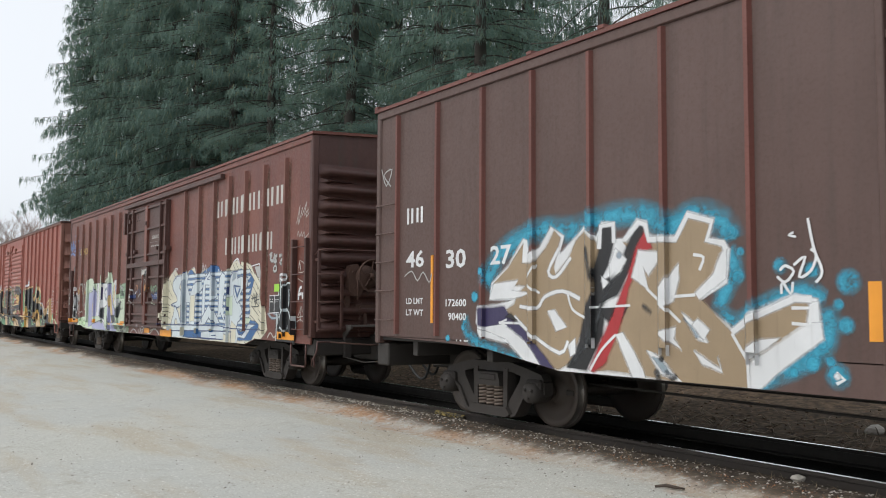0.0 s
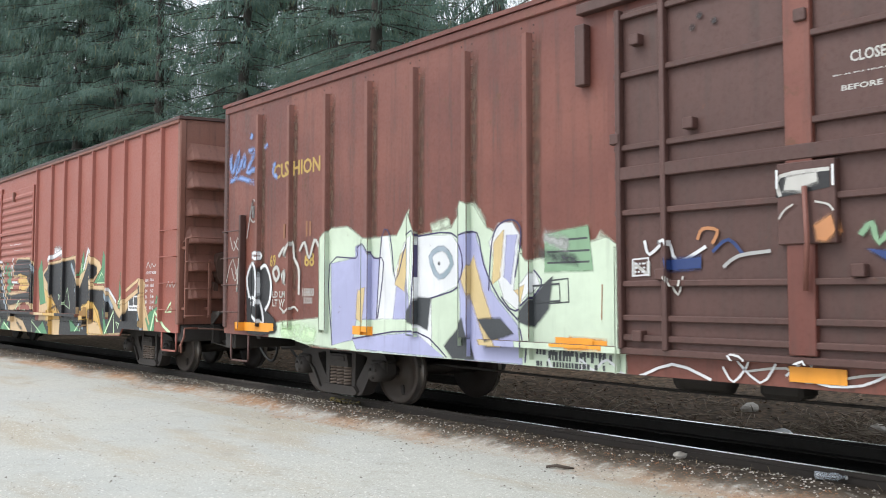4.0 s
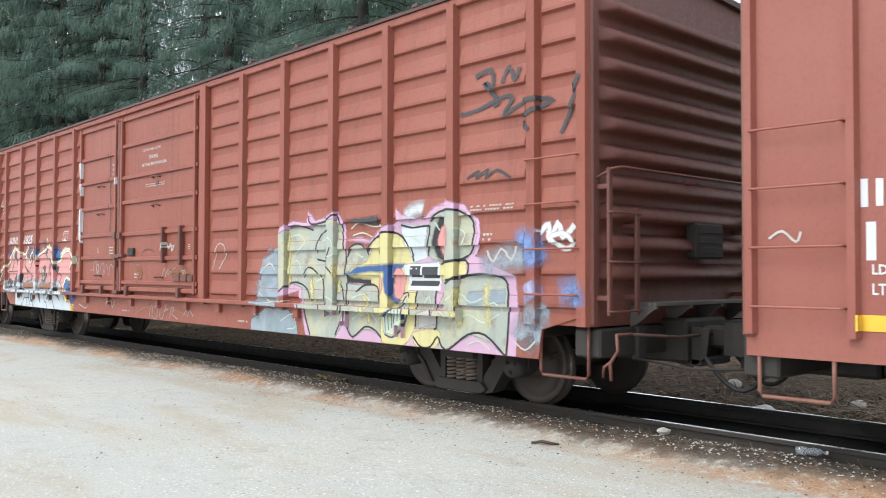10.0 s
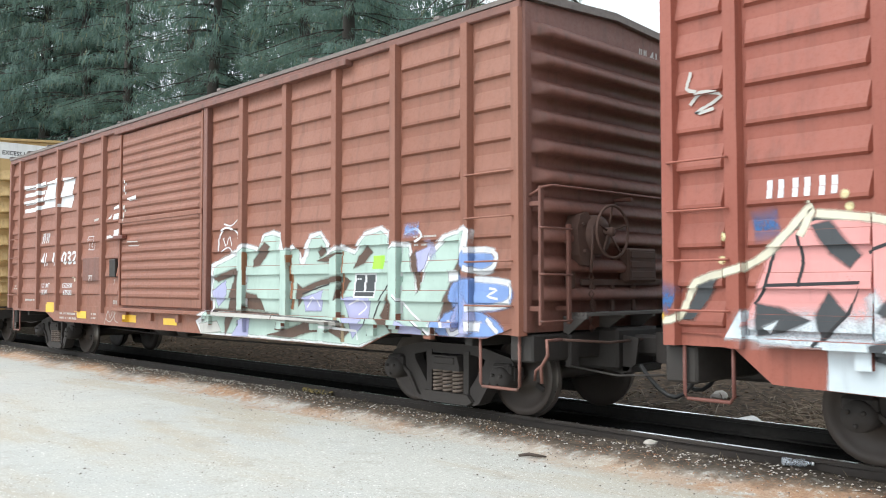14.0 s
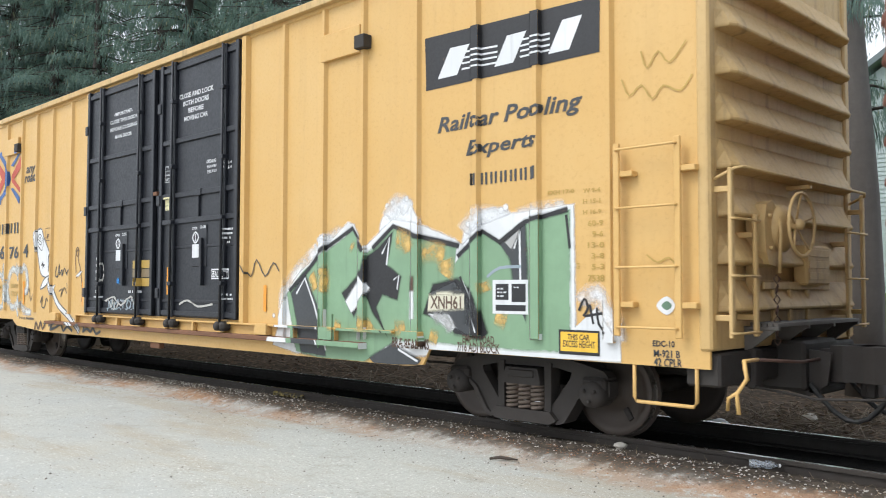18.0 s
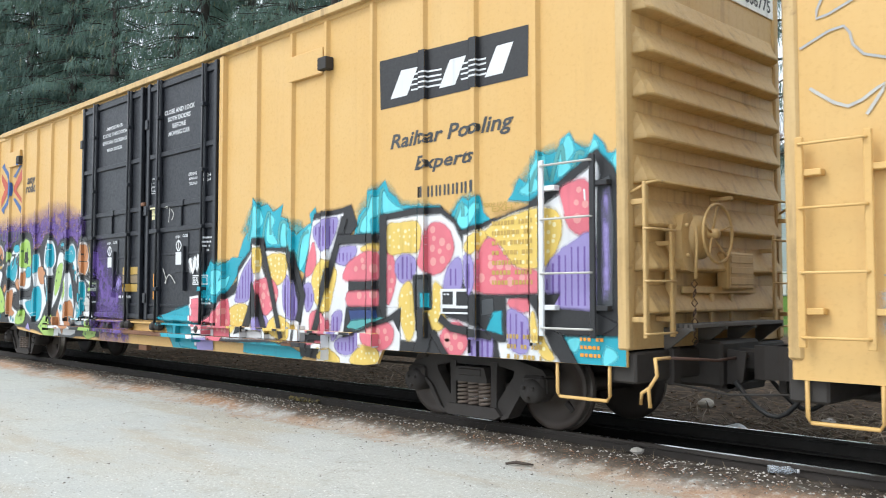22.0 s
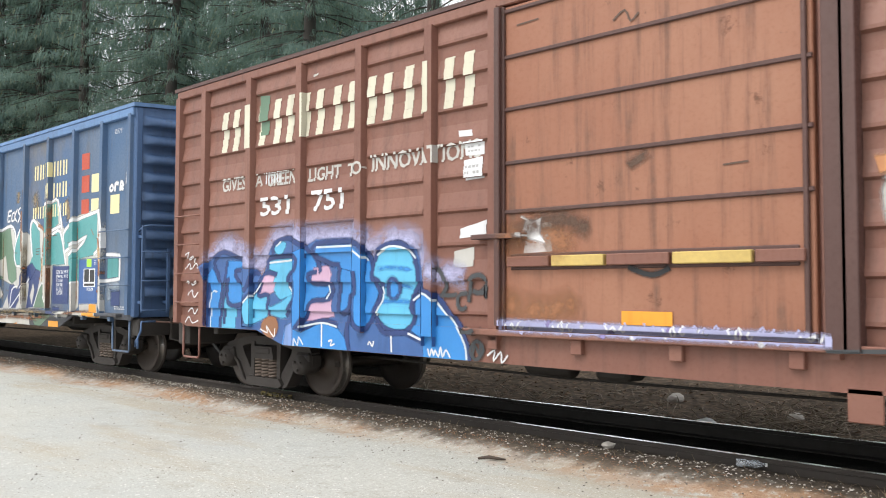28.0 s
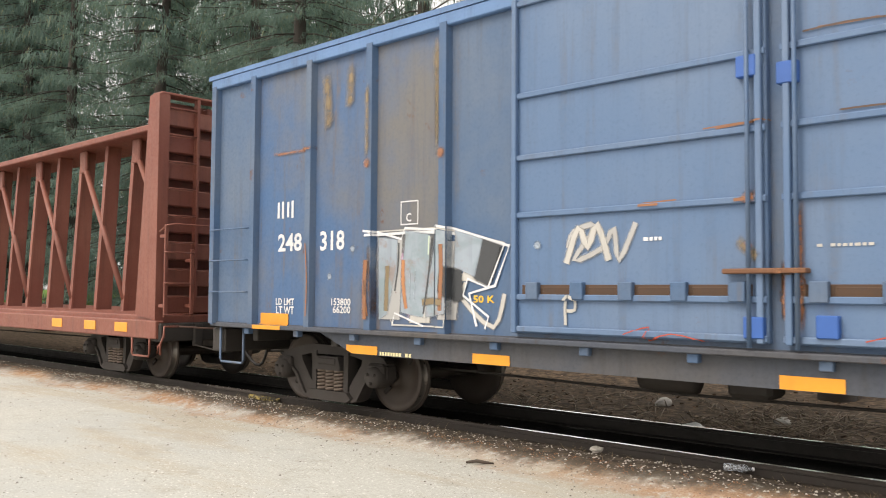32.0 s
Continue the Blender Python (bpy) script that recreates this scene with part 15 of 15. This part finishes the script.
# ---------------------------------------------------------------- house and yard
def make_house():
    siding, white, slate = plain("grey_green_siding", (0.36, 0.42, 0.42), 0.7, 0.12, 6), plain("white_trim", (0.75, 0.76, 0.76), 0.6, 0.08), plain("grey_shingle", (0.16, 0.19, 0.2), 0.85, 0.3, 14)
    brick_mat = plain("mottled_brick", (0.36, 0.19, 0.115), 0.9, 0.55, 5)
    glass = plain("window_glass", (0.03, 0.035, 0.04), 0.08, 0.1)
    base = 1.3
    h = tagged(new("house"), "grey-green clapboard house with a brick wing and white corner boards", "house")
    h.matrix_basis = Matrix.Translation((0, 25, base))
    g = Geo()
    g.box((-15.2, 0.03, -0.5), (-5.0, 8, 5.2))
    g.put("wall", siding, h)
    Geo().prism([(-15.3, 5.2), (-10.1, 8.4), (-4.9, 5.2)], 0.02, 7.9).put("gable", siding, h)
    lap = Geo().add([(-15.15, -0.03, 0), (-5.0, -0.03, 0), (-5.0, 0.0, 0.16), (-15.15, 0.0, 0.16), (-15.15, 0.0, 0), (-5.0, 0.0, 0)], [(0, 1, 2, 3), (0, 4, 5, 1)]).mesh("clapboard", [siding])
    for i in range(31):
        shared("clapboard", lap, h, (0, 0, 0.25 + 0.16 * i))
    Geo().prism([(-15.7, 5.05), (-10.1, 8.6), (-4.5, 5.05), (-4.5, 5.25), (-10.1, 8.85), (-15.7, 5.25)], -0.4, 8.3).put("roof", slate, h)
    for x in (-15.2, -5.1):
        Geo().box((x - 0.08, -0.07, 0.0), (x + 0.1, 0.1, 5.2), 0.01).put("corner_board", white, h)
    Geo().box((-19.6, 0.3, -0.5), (-15.25, 6, 2.9)).put("brick_wall", brick_mat, h)
    Geo().prism([(0.0, 2.8), (3.2, 4.9), (6.4, 2.8), (6.4, 2.95), (3.2, 5.05), (0.0, 2.95)], -19.9, -15.28, 0, "yz").put("wing_roof", slate, h)
    door = Geo().box((-18.35, 0.22, 0.0), (-17.45, 0.3, 2.03), 0.01).put("door", white, h, "white panelled house door with a small window")
    Geo().box((-18.15, 0.2, 1.1), (-17.65, 0.22, 1.75), 0.005).put("door_window", glass, door)
    for x, z in ((-13.5, 1.0), (-9.5, 1.0), (-13.3, 3.6), (-9.5, 3.6)):
        w = Geo().box((x - 0.55, -0.06, z), (x + 0.55, 0.03, z + 1.4), 0.01).put("window", white, h)
        Geo().box((x - 0.46, -0.075, z + 0.08), (x + 0.46, -0.055, z + 0.68), 0.003).put("pane", glass, w)
        Geo().box((x - 0.46, -0.075, z + 0.74), (x + 0.46, -0.055, z + 1.32), 0.003).put("pane", glass, w)
    for x, c, nm in ((-14.6, (0.7, 0.7, 0.68), "white"), (-13.7, (0.03, 0.05, 0.06), "dark green"), (-17.2, (0.12, 0.1, 0.3), "violet")):
        b = tagged(new("waste_bin"), nm + " plastic bin standing by the house wall", "bin", "bins at the house")
        b.matrix_basis = Matrix.Translation((x, 24.3, ground_height(x, 24.3) + 0.0))
        Geo().prism([(-0.24, 0), (0.24, 0), (0.3, 0.8), (-0.3, 0.8)], -0.25, 0.25).put("body", plain("bin_" + nm.replace(" ", "_"), c, 0.5, 0.1), b)
        Geo().box((-0.33, -0.29, 0.8), (0.33, 0.29, 0.87), 0.02).put("lid", plain("lid_" + nm.replace(" ", "_"), shade(c, 0.8), 0.5, 0.1), b)


make_house()


# ---------------------------------------------------------------- litter along the track
STONE = plain("pale_limestone", (0.4, 0.375, 0.335), 0.9, 0.5, 18, 0.0, 0.4)
TWIG = plain("dry_twig", (0.2, 0.16, 0.12), 0.95, 0.4, 20)
STRAW = plain("dead_grass", (0.27, 0.21, 0.13), 0.95, 0.3, 20)


def lump(r, seed, flat=0.6):
    """An irregular stone."""
    bm = bmesh.new()
    bmesh.ops.create_icosphere(bm, subdivisions=2, radius=r)
    for v in bm.verts:
        k = 1 + 0.35 * noise.noise((v.co.x / r + seed * 3.1, v.co.y / r, v.co.z / r))
        v.co = Vector((v.co.x * k * 1.2, v.co.y * k, v.co.z * k * flat))
    me = bpy.data.meshes.new("stone")
    bm.to_mesh(me)
    bm.free()
    return me


def loose(name, me, mat, x, y, label, cat, turn=0.0, up=0.0, group=""):
    if not me.materials:
        me.materials.append(mat)
    ob = new(name, me)
    ob.matrix_basis = pose(x, y, ground_height(x, y) + up, 0, 0, turn)
    return tagged(ob, label, cat, group)


loose("stone", lump(0.12, 1, 0.7), plain("white_stone", (0.66, 0.67, 0.66), 0.8, 0.1), -4.85, 1.35, "white rounded stone lying beside the far rail", "stone", 20, 0.05)
loose("stone", lump(0.09, 4, 0.7), STONE, -4.3, 2.6, "grey stone in the dead litter of the verge", "stone", 60, 0.03)
loose("stone", lump(0.1, 6, 0.8), STONE, -6.1, 2.9, "grey stone in the dead litter of the verge", "stone", 10, 0.03)
loose("stone", lump(0.055, 9, 0.7), STONE, -4.72, -0.92, "small pale stone on the gravel by the rail", "stone", 30, 0.03)


def make_stick():
    g = Geo()
    g.tube([(-0.13, 0, 0.015), (-0.03, 0.02, 0.03), (0.06, 0.0, 0.025), (0.14, 0.03, 0.015)], [0.012, 0.018, 0.016, 0.008], 6)
    ob = g.put("stick", plain("wet_dark_wood", (0.06, 0.045, 0.035), 0.9, 0.4, 20))
    ob.matrix_basis = pose(-5.5, -1.77, ground_height(-5.5, -1.77), 0, 0, 25)
    tagged(ob, "short dark broken stick lying on the gravel", "stick")


def make_bottle():
    n = Nodes("clear_crumpled_plastic")
    n.b.inputs["Transmission Weight"].default_value = 0.75
    mat = n.done((0.8, 0.85, 0.9), 0.15, n.noise(18, 3, 0.6), 0.6, 0.02)
    prof = [(0.01, -0.12), (0.033, -0.118), (0.036, -0.06), (0.026, -0.02), (0.036, 0.03), (0.034, 0.06), (0.014, 0.1), (0.013, 0.125)]
    root = tagged(new("plastic_bottle"), "crumpled clear plastic bottle lying by the rail", "bottle")
    root.matrix_basis = pose(-3.3, -0.9, ground_height(-3.3, -0.9) + 0.036, 0, 4, 40)
    Geo().lathe(prof, 12, (0, 0, 0), "x").put("body", mat, root)
    Geo().lathe([(0.016, 0.122), (0.016, 0.14)], 10, (0, 0, 0), "x").put("cap", plain("white_cap", (0.7, 0.7, 0.72), 0.4, 0.05), root)


def make_marker():
    """Joint bars on the near rail, once painted yellow."""
    n = Nodes("flaking_yellow_paint")
    a = n.noise(14, 6, 0.75)
    c = n.mix((0.05, 0.042, 0.03), (0.3, 0.23, 0.07), n.ramp(a, 0.46, 0.58))
    mat = n.done(c, 0.8, a, 0.4, 0.01)
    root = tagged(new("rail_joint"), "rail joint bar with flaking yellow paint and bolts", "joint bar")
    root.matrix_basis = Matrix.Translation((-10.4, -0.79, 0))
    Geo().prism([(0.0, -0.15), (-0.05, -0.15), (-0.035, -0.11), (-0.03, -0.06), (0.0, -0.045)], -0.36, 0.36, 0, "yz").put("joint_plate", mat, root)
    for k in range(6):
        Geo().lathe([(0.02, -0.065), (0.02, -0.03)], 6, (-0.3 + 0.12 * k, 0, -0.09), "y").put("bolt", mat, root)


make_stick()
make_bottle()
make_marker()


def scatter():
    """Gravel, dead grass and twigs, too many to count."""
    rnd = random.Random(5)
    pale, dark = Geo(), Geo()
    for i in range(7000):
        x = rnd.uniform(-16, 3) if i % 3 else rnd.uniform(-34, -10)
        y = -0.95 - abs(rnd.gauss(0, 0.7)) * (0.6 + 0.8 * abs(noise.noise((x * 0.7, 0, 2)))) if i % 4 else rnd.uniform(-6.5, -1.0)
        r = rnd.uniform(0.004, 0.013) * (1.0 if y < -1.4 else 1.3)
        z = ground_height(x, y) + r * 0.3
        g = pale if rnd.random() < 0.6 else dark
        a = rnd.uniform(0, 6.28)
        c, s = math.cos(a) * r, math.sin(a) * r
        vs = [(x + c, y + s, z), (x - s, y + c, z + r * 0.2), (x - c * 1.2, y - s * 1.2, z), (x + s, y - c, z), (x + c * 0.2, y + s * 0.3, z + r * 0.8)]
        g.add(vs, [(0, 1, 4), (1, 2, 4), (2, 3, 4), (3, 0, 4)])
    tagged(pale.put("gravel", STONE), "loose pale gravel stones along the rail", "gravel", kind="stuff")
    tagged(dark.put("gravel", plain("dark_ballast", (0.12, 0.1, 0.085), 0.95, 0.4, 15)), "loose dark ballast stones along the rail", "gravel", kind="stuff")
    g = Geo()
    for i in range(5000):
        x = rnd.uniform(-20, 2) if i % 4 else rnd.uniform(-34, -14)
        y = -1.22 - abs(rnd.gauss(0, 0.32)) * (0.5 + 1.3 * abs(noise.noise((x * 0.6, 4, 1))))
        z = ground_height(x, y) + 0.006
        a, ln = rnd.uniform(0, 6.28), rnd.uniform(0.02, 0.06)
        c, s = math.cos(a) * ln, math.sin(a) * ln
        g.add([(x - s * 0.1, y + c * 0.1, z), (x + c, y + s, z + rnd.uniform(0, 0.014)), (x + s * 0.1, y - c * 0.1, z)], [(0, 1, 2)])
    tagged(g.put("needle_litter", plain("rusty_needles", (0.3, 0.14, 0.065), 0.95, 0.5, 4)), "rust-brown spruce needles strewn along the rail", "needles", kind="stuff")
    g = Geo()
    for i in range(1100):
        x = rnd.uniform(-15, 2)
        y = rnd.choice((-0.95 - abs(rnd.gauss(0, 0.22)), rnd.uniform(1.2, 4.5)))
        z = ground_height(x, y)
        a, ln = rnd.uniform(0, 6.28), rnd.uniform(0.04, 0.16)
        lie = rnd.uniform(0.45, 1.0)
        tip = (x + math.cos(a) * ln * lie, y + math.sin(a) * ln * lie, z + ln * (1.05 - lie))
        w = 0.0025
        g.add([(x - w, y, z), (x + w, y, z), tip], [(0, 1, 2)])
    tagged(g.put("dead_grass", STRAW), "wisps of dead grass beside the rails", "grass", kind="stuff")
    g = Geo()
    for i in range(650):
        x, y = rnd.uniform(-14, 3), 1.25 + abs(rnd.gauss(0, 1.4))
        if rnd.random() < 0.3:
            x = rnd.gauss(-4.2, 0.5)
            y = rnd.uniform(1.8, 3.2)
        z = ground_height(x, y)
        a, ln = rnd.uniform(0, 6.28), rnd.uniform(0.1, 0.5)
        p = Vector((x, y, z + 0.01))
        d = Vector((math.cos(a), math.sin(a), rnd.uniform(-0.05, 0.45)))
        g.tube([p, p + d * ln * 0.5 + Vector((0, 0, rnd.uniform(0, 0.05))), p + d * ln], [0.008, 0.006, 0.003], 4)
    tagged(g.put("fallen_twigs", TWIG), "fallen dry twigs on the dark verge", "twigs", kind="stuff")
    g = Geo()
    for i in range(4200):
        x, y = rnd.uniform(-24, 3), 1.1 + abs(rnd.gauss(0, 2.0))
        z = ground_height(x, y) + 0.01
        a, r = rnd.uniform(0, 6.28), rnd.uniform(0.02, 0.05)
        c, s = math.cos(a) * r, math.sin(a) * r
        g.add([(x + c, y + s, z), (x - s * 0.5, y + c * 0.5, z + rnd.uniform(0, 0.03)), (x - c, y - s, z + rnd.uniform(0, 0.02)), (x + s * 0.5, y - c * 0.5, z)], [(0, 1, 2, 3)])
    tagged(g.put("leaf_litter", plain("brown_leaf_litter", (0.15, 0.1, 0.065), 0.95, 0.6, 3)), "brown leaf litter on the verge", "leaves", kind="stuff")


scatter()


# ---------------------------------------------------------------- what moves
def rolled(t):
    """Distance rolled at t seconds, eased between whole seconds."""
    i = max(1, min(30, int(t)))
    x = np.arange(i - 1, i + 3)
    p = np.polyfit(x - i, np.array(ROLLED)[x], 3)
    return float(np.polyval(p, t - i))


def motions():
    for root, left in ROLLING:
        walk(root, [(float(t), pose(left + ROLLED[t], 0, 0)) for t in range(33)])
    steps = [i / 10 for i in range(321)]
    angle = [math.degrees(rolled(t) / WHEEL_R) for t in steps]
    for w, u in TURNING:
        walk(w, [(t, pose(u, 0, WHEEL_R, 0, a % 360.0, 0)) for t, a in zip(steps, angle)])


motions()
